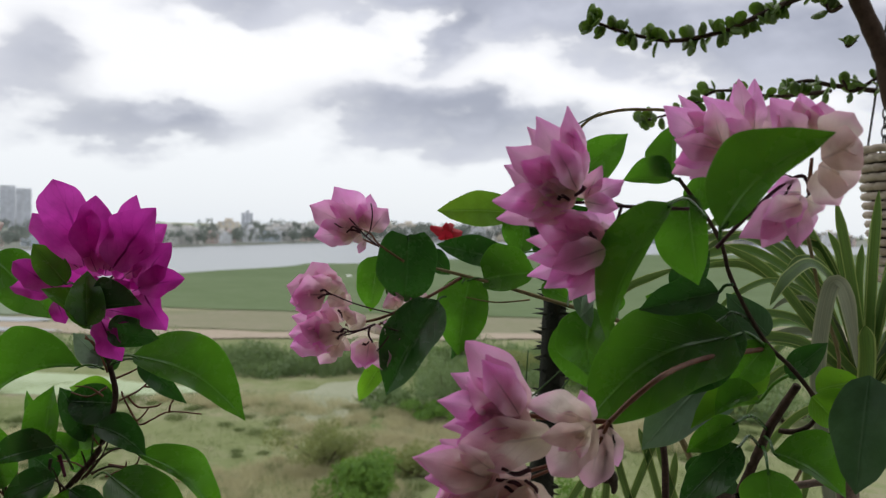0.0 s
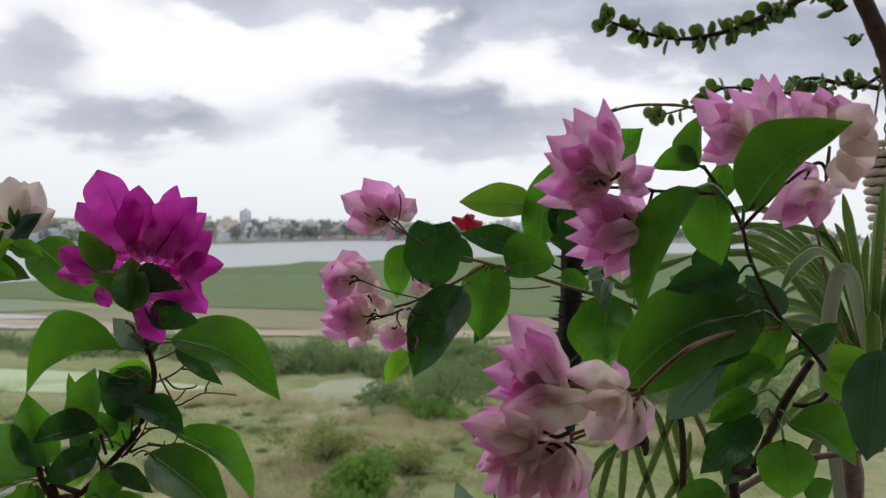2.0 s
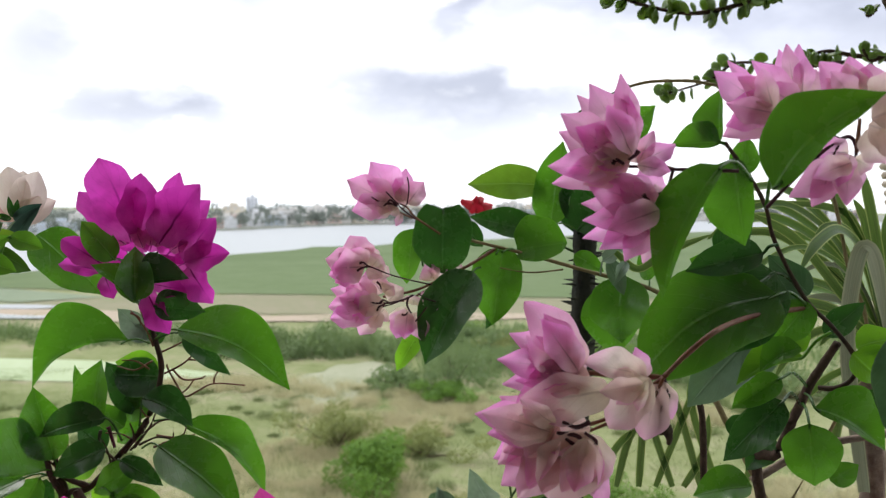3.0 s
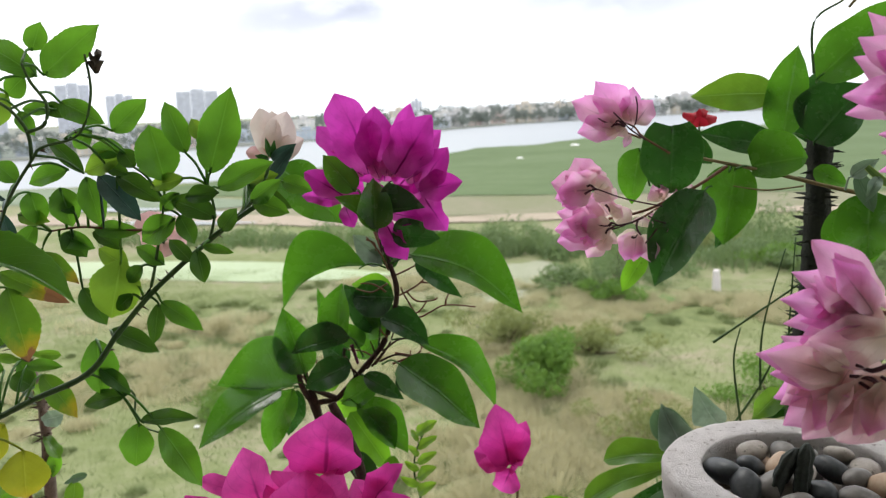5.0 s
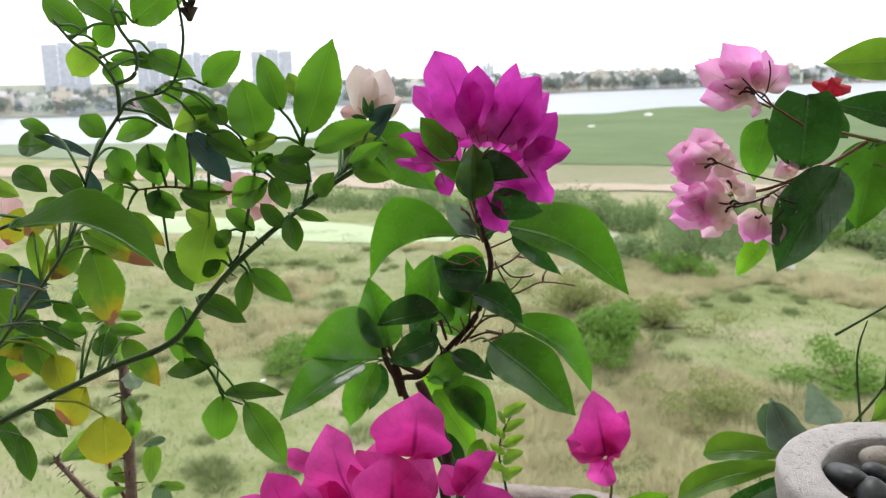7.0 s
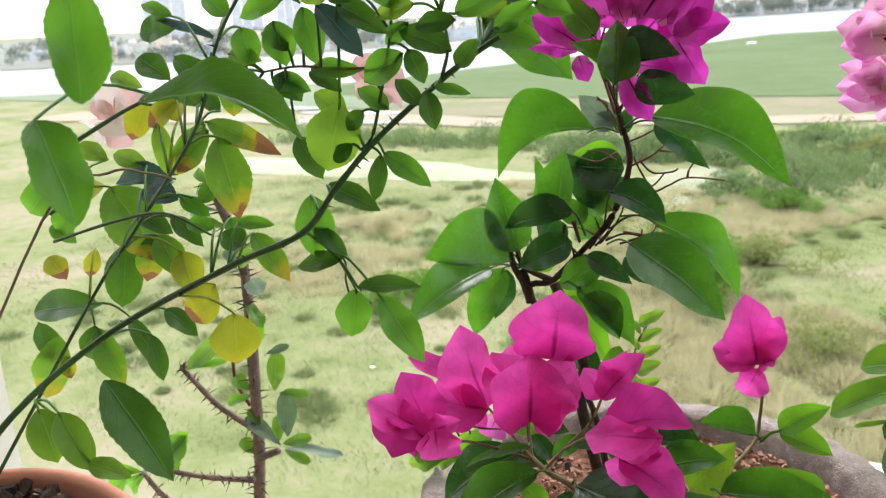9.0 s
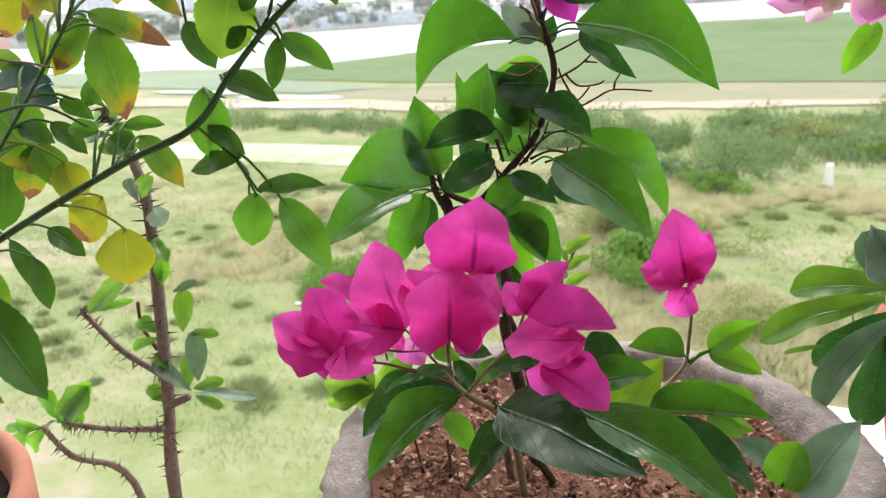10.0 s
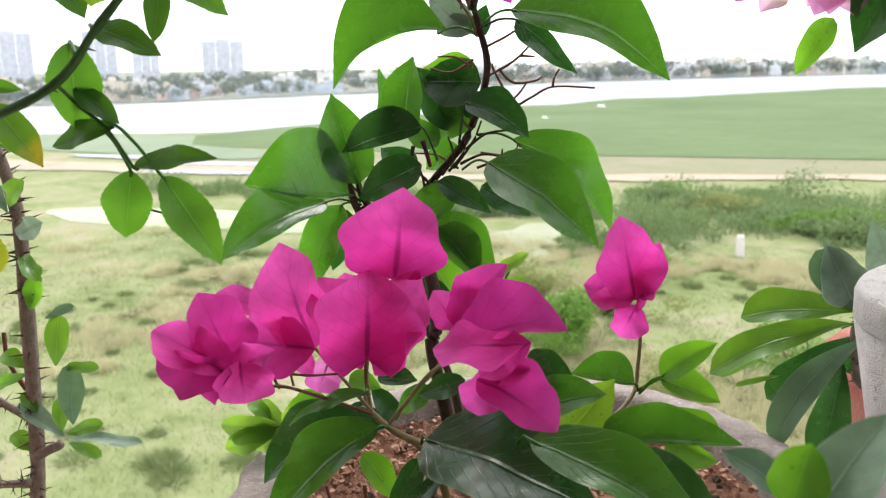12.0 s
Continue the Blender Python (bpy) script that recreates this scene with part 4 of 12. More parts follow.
# tower walls and windows carry the distance haze in their pale bluish colour
HAZED_TOWER_PAINTS = [plain(n, c) for n, c in (("hazed_blue_tower", (0.60, 0.63, 0.70)), ("hazed_pink_tower", (0.68, 0.64, 0.67)), ("hazed_grey_tower", (0.60, 0.63, 0.69)))]
M["tower_pane"] = plain("hazed_tower_window", (0.55, 0.58, 0.65), 0.5)
# panes lightened close to the wall colour, in place of haze
M["pane"] = plain("hazed_window", (0.57, 0.59, 0.62), 0.4)
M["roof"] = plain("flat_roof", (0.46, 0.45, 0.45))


def grid_part(name, x0, x1, y0, y1, z0, z1, mat, parent, mesh=None):
    bm = bmesh.new()
    box(bm, x0, x1, y0, y1, z0, z1)
    return part(name, bm, mat, parent, "", False)


def house(kind, w, d, storeys, paint, label):
    e = thing("house", label, "house", (0, 0, 0), "houses on the far shore")
    h = storeys * 3.2
    grid_part("wall", -w / 2, w / 2, -d / 2, d / 2, 0, h, paint, e)
    grid_part("roof", -w / 2 - 0.3, w / 2 + 0.3, -d / 2 - 0.3, d / 2 + 0.3, h, h + 0.35, M["roof"], e)
    grid_part("stair_head", -w * 0.15, w * 0.2, -1.5, d / 2 - 0.5, h + 0.35, h + 2.6, paint, e)
    bm = bmesh.new()
    box(bm, -0.75, 0.75, -0.06, 0.06, -0.75, 0.75)
    me = bpy.data.meshes.new("window")
    bm.to_mesh(me)
    bm.free()
    me.materials.append(M["pane"])
    n = max(2, int(w / 3.6))
    for s in range(storeys):
        for k in range(n):
            o = new("window", me)
            o.parent = e
            o.location = (-w / 2 + (k + 0.5) * w / n, -d / 2 - 0.02, 1.7 + 3.2 * s)
    return e


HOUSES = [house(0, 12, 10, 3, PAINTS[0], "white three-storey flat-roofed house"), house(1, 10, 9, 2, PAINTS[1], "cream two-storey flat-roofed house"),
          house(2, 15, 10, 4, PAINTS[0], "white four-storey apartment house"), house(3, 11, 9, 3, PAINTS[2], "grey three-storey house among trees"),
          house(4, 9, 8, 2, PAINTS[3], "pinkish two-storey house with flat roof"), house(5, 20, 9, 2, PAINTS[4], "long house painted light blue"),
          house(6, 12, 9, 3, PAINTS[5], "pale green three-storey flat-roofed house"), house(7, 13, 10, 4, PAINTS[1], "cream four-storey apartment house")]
SHORE = [(-560, 215), (-330, 235), (-255, 242), (-207, 288), (-160, 402), (-140, 507), (-118, 598), (-76, 662), (-34, 727), (43, 817), (120, 907), (270, 964), (420, 1022)]


def shore_point(s):
    s *= len(SHORE) - 1
    k = min(int(s), len(SHORE) - 2)
    (x0, y0), (x1, y1) = SHORE[k], SHORE[k + 1]
    f = s - k
    ln = math.hypot(x1 - x0, y1 - y0)
    return x0 + (x1 - x0) * f, y0 + (y1 - y0) * f, -(y1 - y0) / ln, (x1 - x0) / ln


_q = random.Random(5)
_used = set()
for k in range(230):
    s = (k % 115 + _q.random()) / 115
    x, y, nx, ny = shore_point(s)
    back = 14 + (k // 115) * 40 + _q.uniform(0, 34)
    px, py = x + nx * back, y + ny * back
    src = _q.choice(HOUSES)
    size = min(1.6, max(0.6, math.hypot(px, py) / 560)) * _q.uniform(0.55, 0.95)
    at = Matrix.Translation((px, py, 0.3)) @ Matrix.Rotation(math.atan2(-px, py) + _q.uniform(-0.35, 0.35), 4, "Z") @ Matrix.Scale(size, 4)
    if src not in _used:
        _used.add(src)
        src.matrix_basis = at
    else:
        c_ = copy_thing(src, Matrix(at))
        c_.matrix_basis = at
for n_, src in enumerate(HOUSES):
    if src not in _used:
        src.matrix_basis = Matrix.Translation((-300 - 30 * n_, 420, 0.3))


def tower(x, y, w, h, paint, label):
    """A slab block in three ribs, with a grid of windows."""
    e = thing("apartment_tower", label, "tower block", (x, y, 0.3), "tower blocks behind the lake")
    e.rotation_euler.z = math.atan2(-x, y)
    bm = bmesh.new()
    for k in range(3):
        box(bm, -w / 2 + k * w / 3 + (0.6 if k else 0), -w / 2 + (k + 1) * w / 3, -7 + (k == 1) * 2.0, 9, 0, h + (2.5 if k == 1 else 0))
    o = part("wall", bm, paint, e, "", False)
    o.matrix_parent_inverse = Matrix()
    bm = bmesh.new()
    box(bm, -w / 16, w / 16, -0.2, 0.2, -0.9, 0.9)
    me = bpy.data.meshes.new("window")
    bm.to_mesh(me)
    bm.free()
    me.materials.append(M["tower_pane"])
    for s in range(int(h / 3.4)):
        for k in range(6):
            q = new("window", me)
            q.parent = e
            q.location = (-w / 2 + (k + 0.5) * w / 6, (-5.1 if k in (2, 3) else -7.1), 2.0 + 3.4 * s)
    return e


v_all, f_all, base_ = [], [], 0
for k in range(1300):
    s = _q.random()
    x, y, nx, ny = shore_point(s)
    back = _q.choice((4, 9, 30, 55, 80, 110, 140, 170)) + _q.uniform(0, 20)
    x, y = x + nx * back, y + ny * back
    h = _q.uniform(5, 11) * min(1.7, max(0.7, math.hypot(x, y) / 520))
    cs = np.array([[x + _q.gauss(0, h * 0.22), y + _q.gauss(0, h * 0.22), h * _q.uniform(0.4, 0.85)] for _ in range(6)])
    vv_, ff_ = leaf_cloud(_r, cs, np.full((6, 3), h * 0.2), 90, h * 0.085)
    v_all.append(vv_)
    f_all.append(ff_ + base_)
    base_ += len(vv_)
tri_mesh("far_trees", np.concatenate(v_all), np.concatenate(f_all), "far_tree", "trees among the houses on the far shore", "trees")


# ---- balcony ----
slab("window_sill", -0.46, 1.30, 0.16, 0.98, 12.32, 12.38, "paint", 0.006, "white painted sill under the flower pots", "sill")
slab("window_sill_side", -1.60, -0.464, 0.16, 0.34, 12.32, 12.38, "paint", 0.006, "white painted sill beside the main ledge", "sill")
slab("lower_ledge", -1.60, -0.464, 0.344, 0.75, 12.00, 12.06, "paint", 0.006, "lower white ledge outside the parapet", "ledge")
slab("parapet", -2.2, 2.2, 0.05, 0.156, 11.40, 12.38, "wall", 0.004, "plastered parapet of the balcony", "wall")
slab("floor", -2.2, 2.2, -2.4, 0.046, 11.30, 11.40, "floor", 0.0, "tiled balcony floor", "floor")
# unseen walls behind the viewpoint, added to hold light off the leaves' near side
slab("wall_house", -2.2, 2.2, -2.55, -2.404, 11.40, 14.25, "wall_dim", 0.0, "unseen plastered house wall, darkened to bounce less light", "wall")
slab("wall_east", 2.204, 2.35, -2.55, -0.75, 11.40, 14.25, "wall", 0.0, "unseen plastered side wall of the balcony", "wall")
slab("wall_west", -2.35, -2.204, -2.55, -0.75, 11.40, 14.25, "wall", 0.0, "unseen plastered side wall of the balcony", "wall")
# unseen; its front edge is set by how much sky reaches the plants
slab("ceiling", -2.35, 2.35, -2.55, 0.42, 14.26, 14.40, "wall", 0.0, "unseen balcony ceiling reaching out to shade the plants", "ceiling")
slab("lintel", -2.35, 2.35, 1.02, 1.22, 14.26, 14.40, "wall", 0.004, "plastered beam over the balcony edge", "beam")
for x_ in (-2.35, 2.20):
    slab("column", x_, x_ + 0.15, 1.02, 1.22, 0.0, 14.258, "wall", 0.004, "plastered column at the balcony edge", "column")
slab("wall_below", -2.35, 2.35, -2.55, 0.04, 0.0, 11.29, "wall", 0.0, "lower storeys of the house", "wall")


def crumbs(parent, cx, cy, r, z, n, seed, mats, size=0.006):
    """Loose crumbs and chips lying on the soil."""
    rng = random.Random(seed)
    for m in mats:
        bm = bmesh.new()
        for _ in range(n):
            a, q = rng.uniform(0, math.tau), r * math.sqrt(rng.random())
            s = size * rng.uniform(0.35, 1.2)
            mat = Matrix.Translation((cx + q * math.cos(a), cy + q * math.sin(a), z + s * 0.3)) @ Euler((rng.uniform(0, 3), rng.uniform(0, 3), rng.uniform(0, 3))).to_matrix().to_4x4()
            bmesh.ops.create_cone(bm, cap_ends=True, segments=5, radius1=s * 0.6, radius2=s * rng.uniform(0.25, 0.5), depth=s * rng.uniform(0.5, 1.4), matrix=mat)
        tagged(part("loose_soil", bm, M[m], parent, "", False), kind="stuff")


def soil_disc(parent, cx, cy, r, z, mat, seed):
    bm = bmesh.new()
    n, rings = 40, 12
    rows = [[bm.verts.new((cx, cy, z + 0.01))]]
    for i in range(1, rings + 1):
        q = r * i / rings
        rows.append([bm.verts.new((cx + q * math.cos(k * math.tau / n), cy + q * math.sin(k * math.tau / n),
                                   z + 0.008 * noise.noise(Vector((q * 40 * math.cos(k * math.tau / n), q * 40 * math.sin(k * math.tau / n), seed))) + 0.010 * (1 - i / rings))) for k in range(n)])
    for k in range(n):
        bm.faces.new((rows[0][0], rows[1][k], rows[1][(k + 1) % n]))
    for p, q in zip(rows[1:], rows[2:]):
        for k in range(n):
            bm.faces.new((p[k], q[k], q[(k + 1) % n], p[(k + 1) % n]))
    return part("soil", bm, M[mat], parent)


def pot(name, cx, cy, z0, z1, r_rim, r_foot, wall, mat, label, soil, wob=0.0, lip=0.0, n=64, drop=0.03):
    e = thing(name, label, "pot", (cx, cy, z0))
    h = z1 - z0
    bm = bmesh.new()
    ri = r_rim - wall
    prof = [(0.01, 0.02), (r_foot - wall, 0.025), (ri - 0.004, h - 0.03), (ri, h - 0.006), (ri + 0.003, h), (r_rim - 0.004, h), (r_rim, h - 0.005)]
    if lip:
        prof += [(r_rim, h - lip), (r_rim - 0.008, h - lip - 0.004)]
    prof += [(r_foot + (r_rim - r_foot) * q, h * q) for q in ((0.82,) if lip else (0.95, 0.9, 0.82)) + ( 0.74, 0.66, 0.55, 0.45, 0.33, 0.2)] + [(r_foot + (r_rim - r_foot) * 0.1, h * 0.1), (r_foot, 0.006), (r_foot - 0.006, 0.0)]
    lathe(bm, prof, n, (cx, cy, z0), wob)
    part("body", bm, M[mat], e)
    if soil:
        soil_disc(e, cx, cy, ri - 0.002, z1 - drop, soil, cx * 9)
    return e


_p = pot("clay_planter", -0.20, 0.535, 12.381, 12.532, 0.226, 0.20, 0.034, "planter", "wide weathered brown clay planter with red soil", "soil", 0.05, drop=0.028, n=300)
crumbs(_p, -0.20, 0.535, 0.18, 12.512, 1500, 3, ("crumb", "soil"), 0.0046)
crumbs(_p, -0.20, 0.535, 0.18, 12.512, 130, 13, ("soil_dark",), 0.006)
_p = pot("red_clay_pot", 0.192, 0.815, 12.381, 12.562, 0.163, 0.13, 0.022, "redclay", "flaking brick-red clay pot", "soil", 0.04, n=120)
_p = pot("terracotta_pot", -0.635, 0.135, 12.381, 12.600, 0.165, 0.115, 0.014, "clay", "smooth terracotta pot filled with dark bark soil", "soil_dark", 0.0, 0.035, 72, 0.02)
crumbs(_p, -0.665, 0.135, 0.14, 12.585, 320, 4, ("soil_dark", "bark_grey", "bark"), 0.012)
_p = pot("terracotta_pot", 0.45, 0.76, 12.381, 12.610, 0.130, 0.095, 0.013, "clay", "smooth terracotta pot holding the screw pine", "soil_dark", 0.0, 0.03)
_p = pot("terracotta_pot", 0.36, 0.43, 12.381, 12.50, 0.085, 0.07, 0.010, "clay", "terracotta pot holding the pale bougainvillea", "soil_dark", 0.0, 0.02)
_p = pot("terracotta_pot", -0.65, 0.50, 12.061, 12.25, 0.10, 0.075, 0.010, "clay", "terracotta pot of the crown of thorns", "soil_dark", 0.0, 0.02)

# concrete pot with pebbles and a small cactus
_p = thing("concrete_pot", "round pale concrete pot filled with smooth pebbles", "pot", (0.130, 0.555, 12.381))
bm_ = bmesh.new()
lathe(bm_, [(0.02, 0.235), (0.080, 0.236), (0.083, 0.290), (0.118, 0.290), (0.107, 0.22), (0.095, 0.14), (0.083, 0.05), (0.078, 0.004), (0.02, 0.0)], 96, (0.130, 0.555, 12.381), 0.03)
part("body", bm_, M["concrete"], _p)
bm_ = bmesh.new()
lathe(bm_, [(0.0832, 0.291), (0.0833, 0.306), (0.0835, 0.3105), (0.0845, 0.3118), (0.0862, 0.3124), (0.100, 0.3132), (0.1125, 0.3128), (0.1158, 0.3122), (0.1174, 0.3108), (0.1182, 0.308), (0.1183, 0.291)], 96, (0.130, 0.555, 12.381), 0.035)
bmesh.ops.delete(bm_, geom=[f for f in bm_.faces if len(f.verts) > 4], context="FACES_ONLY")
part("rim", bm_, M["concrete"], _p, "broad chipped rim")


def pebble(mesh_seed, size, squash):
    bm = bmesh.new()
    bmesh.ops.create_icosphere(bm, subdivisions=3, radius=size)
    for v in bm.verts:
        v.co = Vector((v.co.x * 1.35, v.co.y * 0.95, v.co.z * squash)) * (1 + 0.16 * noise.noise(v.co * (0.9 / size) + Vector((mesh_seed, 0, 0))))
    me = bpy.data.meshes.new("pebble")
    bm.to_mesh(me)
    bm.free()
    me.shade_smooth()
    return me


_q = random.Random(8)
_kinds = ["peb_grey", "peb_dark", "peb_speck", "peb_dark", "peb_grey", "peb_speck", "peb_grey", "peb_tan"]
_words = {"peb_grey": "smooth grey pebble in the concrete pot", "peb_dark": "dark slate-coloured pebble in the concrete pot", "peb_tan": "tan and orange pebble in the concrete pot", "peb_speck": "speckled pale pebble in the concrete pot"}
_shapes = []
for k in range(16):
    me_ = pebble(k * 3.1, _q.uniform(0.0110, 0.0180), _q.uniform(0.55, 0.8))
    me_.materials.append(M[_kinds[k % 8]])
    _shapes.append((me_, _kinds[k % 8]))
_spots = []
for layer, z in ((0, 12.644), (1, 12.665), (2, 12.685)):
    tries = 0
    while tries < 420:
        tries += 1
        a, r = _q.uniform(0, math.tau), 0.068 * math.sqrt(_q.random())
        p_ = (0.130 + r * math.cos(a), 0.555 + r * math.sin(a), z)
        if all((p_[0] - s[0]) ** 2 + (p_[1] - s[1]) ** 2 + (p_[2] - s[2]) ** 2 > 0.0225 ** 2 for s in _spots):
            _spots.append(p_)
for k, p_ in enumerate(_spots):
    me_, kind_ = _shapes[k % 16]
    o_ = new("pebble", me_)
    o_.matrix_basis = Matrix.Translation(p_) @ Euler((_q.uniform(-0.5, 0.5), _q.uniform(-0.5, 0.5), _q.uniform(0, 6.3))).to_matrix().to_4x4()
    tagged(o_, _words[kind_], "pebble", "pebbles in the concrete pot")
_p = thing("cactus", "small dark ribbed finger cactus among pebbles", "cactus", (0.112, 0.535, 12.655))
for x, y, h, lean, r in ((0.104, 0.530, 0.060, 0.016, 0.0070), (0.124, 0.527, 0.066, 0.004, 0.0070)):
    bm_ = bmesh.new()
    rings = []
    for i in range(15):
        s = i / 14
        rr = r * (1 - 0.15 * s) * math.sqrt(max(0.02, 1 - max(0, (s - 0.82) / 0.19) ** 2))
        rings.append([bm_.verts.new((x + lean * s * s + rr * (1 + 0.22 * math.cos(5 * a)) * (1 + 0.10 * math.sin(s * 60)) * math.cos(a), y + rr * (1 + 0.22 * math.cos(5 * a)) * math.sin(a), 12.662 + h * s))
                      for a in [k * math.tau / 25 for k in range(25)]])
    for p, q in zip(rings, rings[1:]):
        for k in range(25):
            bm_.faces.new((p[k], p[(k + 1) % 25], q[(k + 1) % 25], q[k]))
    bm_.faces.new(rings[-1])
    part("finger", bm_, M["cactus"], _p)


# ---- hanging basket ----
def strap(parent, pts, width, mat, n):
    """A long ribbon leaf folded along its middle."""
    path = smooth_path(pts, 7)
    n = Vector(n)
    bm = bmesh.new()
    uvl = bm.loops.layers.uv.new("uv")
    rows, uvs = [], {}
    for i, q in enumerate(path):
        s = i / (len(path) - 1)
        d = (path[min(i + 1, len(path) - 1)] - path[max(i - 1, 0)]).normalized()
        side = d.cross(n)
        side = side.normalized() if side.length > 0.05 else Vector((1, 0, 0))
        face = side.cross(d)
        hw = width * 0.5 * min(1, 3.2 * (1 - s) ** 0.8 + 0.03) * (0.75 + 0.25 * min(1, s * 5))
        row = []
        for u in (-1, -0.5, 0, 0.5, 1):
            v = bm.verts.new(q + side * (u * hw) + face * (0.35 * abs(u) * hw))
            uvs[v] = (0.5 + 0.5 * u, s)
            row.append(v)
        rows.append(row)
    for r, q in zip(rows, rows[1:]):
        for k in range(4):
            bm.faces.new((r[k], r[k + 1], q[k + 1], q[k]))
    for f in bm.faces:
        for lp in f.loops:
            lp[uvl].uv = uvs[lp.vert]
    return part("leaf", bm, M[mat], parent)


def fountain(parent, centre, count, reach, width, mat, seed):
    """Long narrow leaves arching out all round from a crown."""
    rng = random.Random(seed)
    c = Vector(centre)
    for k in range(count):
        a = k * 2.4 + rng.uniform(-0.4, 0.4)
        L, up = reach * rng.uniform(0.6, 1.1), rng.uniform(0.5, 1.7)
        out = Vector((math.cos(a), 0.7 * math.sin(a), 0))
        pts = [c + out * 0.01]
        for s in (0.3, 0.6, 0.85, 1.0):
            pts.append(c + out * (L * (0.55 + 0.25 / (up + 0.4)) * s) + Vector((0, 0, L * (up * s - (0.5 + 0.35 * up) * s * s))))
        strap(parent, pts, width * rng.uniform(0.6, 1.2), mat, (0.1 * rng.uniform(-1, 1), -0.9, 0.5))


def jade_mesh():
    bm = bmesh.new()
    uvl = bm.loops.layers.uv.new("uv")
    bmesh.ops.create_uvsphere(bm, u_segments=10, v_segments=6, radius=1.0)
    for v in bm.verts:
        x, y, z = v.co
        v.co = Vector((x * 0.0066, 0.0072 + y * 0.0074, z * 0.0016 + 0.0012 * y * y))
    for f in bm.faces:
        for lp in f.loops:
            lp[uvl].uv = (0.5 + lp.vert.co.x / 0.0135, lp.vert.co.y / 0.0148)
    me = bpy.data.meshes.new("leaf")
    bm.to_mesh(me)
    bm.free()
    me.materials.append(M["jade"])
    me.shade_smooth()
    return me


JADE = jade_mesh()


def jade_branch(parent, pts, r0, r1, count, seed):
    """A stem with pairs of small round fleshy leaves."""
    stem(parent, pts, r0, r1, "bark", "branch")
    rng = random.Random(seed)
    path = smooth_path(pts, 8)
    for k in range(count):
        i = min(int(rng.random() * (len(path) - 1)), len(path) - 2)
        q = path[i].lerp(path[i + 1], rng.random())
        d = (path[i + 1] - path[i]).normalized()
        a, b = frame_of(d)
        ang = rng.uniform(0, math.tau)
        out = (a * math.cos(ang) + b * math.sin(ang) + d * rng.uniform(0, 0.8)).normalized()
        u, v = frame_of(out)
        w = (u * math.cos(ang * 3) + v * math.sin(ang * 3)).normalized()
        o = new("leaf", JADE)
        m = Matrix((out.cross(w), out, w)).transposed().to_4x4()
        o.matrix_basis = Matrix.Translation(q + out * r1) @ m @ Matrix.Scale(rng.uniform(0.9, 1.6), 4)
        o.parent = parent
        o.matrix_parent_inverse = parent.matrix_basis.inverted()


M["wicker"] = rough_mat("pale_wicker", (0.30, 0.25, 0.20), (0.48, 0.42, 0.36), 60, 0.8, 5, 0.5, 0.001)
_p = thing("hanging_basket", "pale woven basket hanging on iron chains", "basket", (0.73, 1.12, 12.93))
for row in range(15):
    z = 12.935 + row * 0.0135
    bm_ = bmesh.new()
    r = 0.070 + 0.035 * (row / 14) ** 0.7
    ring = [(0.73 + (r + 0.0035 * math.cos(k * math.pi + row * math.pi)) * math.cos(k * math.tau / 48), 1.12 + (r + 0.0035 * math.cos(k * math.pi + row * math.pi)) * math.sin(k * math.tau / 48), z) for k in range(49)]
    add_tube(bm_, ring, 0.0060, 0.0060, 6, n=2)
    part("strand", bm_, M["wicker"], _p)
bm_ = bmesh.new()
lathe(bm_, [(0.01, 0.0), (0.06, 0.001), (0.066, 0.004), (0.10, 0.18), (0.098, 0.18), (0.05, 0.006), (0.02, 0.005)], 32, (0.73, 1.12, 12.930))
part("liner", bm_, M["bark"], _p)
soil_disc(_p, 0.73, 1.12, 0.096, 13.10, "soil_dark", 1.0)


def chain(parent, a, b, link=0.016):
    a, b = Vector(a), Vector(b)
    d = b - a
    n = int(d.length / (link * 0.8))
    u, v = frame_of(d)
    for k in range(n):
        c = a.lerp(b, (k + 0.5) / n)
        s = u if k % 2 else v
        bm = bmesh.new()
        ring = [c + d.normalized() * (link * 0.55 * math.cos(q * math.tau / 12)) + s * (link * 0.28 * math.sin(q * math.tau / 12)) for q in range(13)]
        add_tube(bm, ring, 0.0013, 0.0013, 5, n=1)
        part("chain_link", bm, M["iron"], parent)


chain(_p, (0.640, 1.10, 13.115), (0.640, 1.08, 13.42))
for k in range(2):
    a_ = (0.3, 2.6)[k]
    bm_ = bmesh.new()
    add_tube(bm_, [(0.73 + 0.1 * math.cos(a_), 1.12 + 0.1 * math.sin(a_), 13.11), (0.73 + 0.03 * math.cos(a_), 1.12 + 0.03 * math.sin(a_), 13.8), (0.73, 1.12, 14.262)], 0.0016, 0.0016, 6)
    part("hanger", bm_, M["iron"], _p)
bm_ = bmesh.new()
add_tube(bm_, [(0.640, 1.08, 13.42), (0.68, 1.10, 13.8), (0.73, 1.12, 14.262)], 0.0016, 0.0016, 6)
part("hanger", bm_, M["iron"], _p)


# ---- magenta bougainvillea in the brown planter ----
magenta_plant = thing("bougainvillea", "bougainvillea with magenta bracts growing in a brown clay planter", "plant", (-0.25, 0.56, 12.50))
stem(magenta_plant, [(-0.2550, 0.5650, 12.4950), (-0.2750, 0.5700, 12.6000), (-0.3392, 0.5800, 12.7022), (-0.3166, 0.5800, 12.7204), (-0.2850, 0.5800, 12.7553), (-0.2604, 0.5800, 12.7859), (-0.2455, 0.5800, 12.8310), (-0.2508, 0.5800, 12.8629), (-0.2615, 0.5800, 12.8942), (-0.2701, 0.5800, 12.9149), (-0.2643, 0.5800, 12.9420)], 0.0034, 0.0022, "bark", "stem")
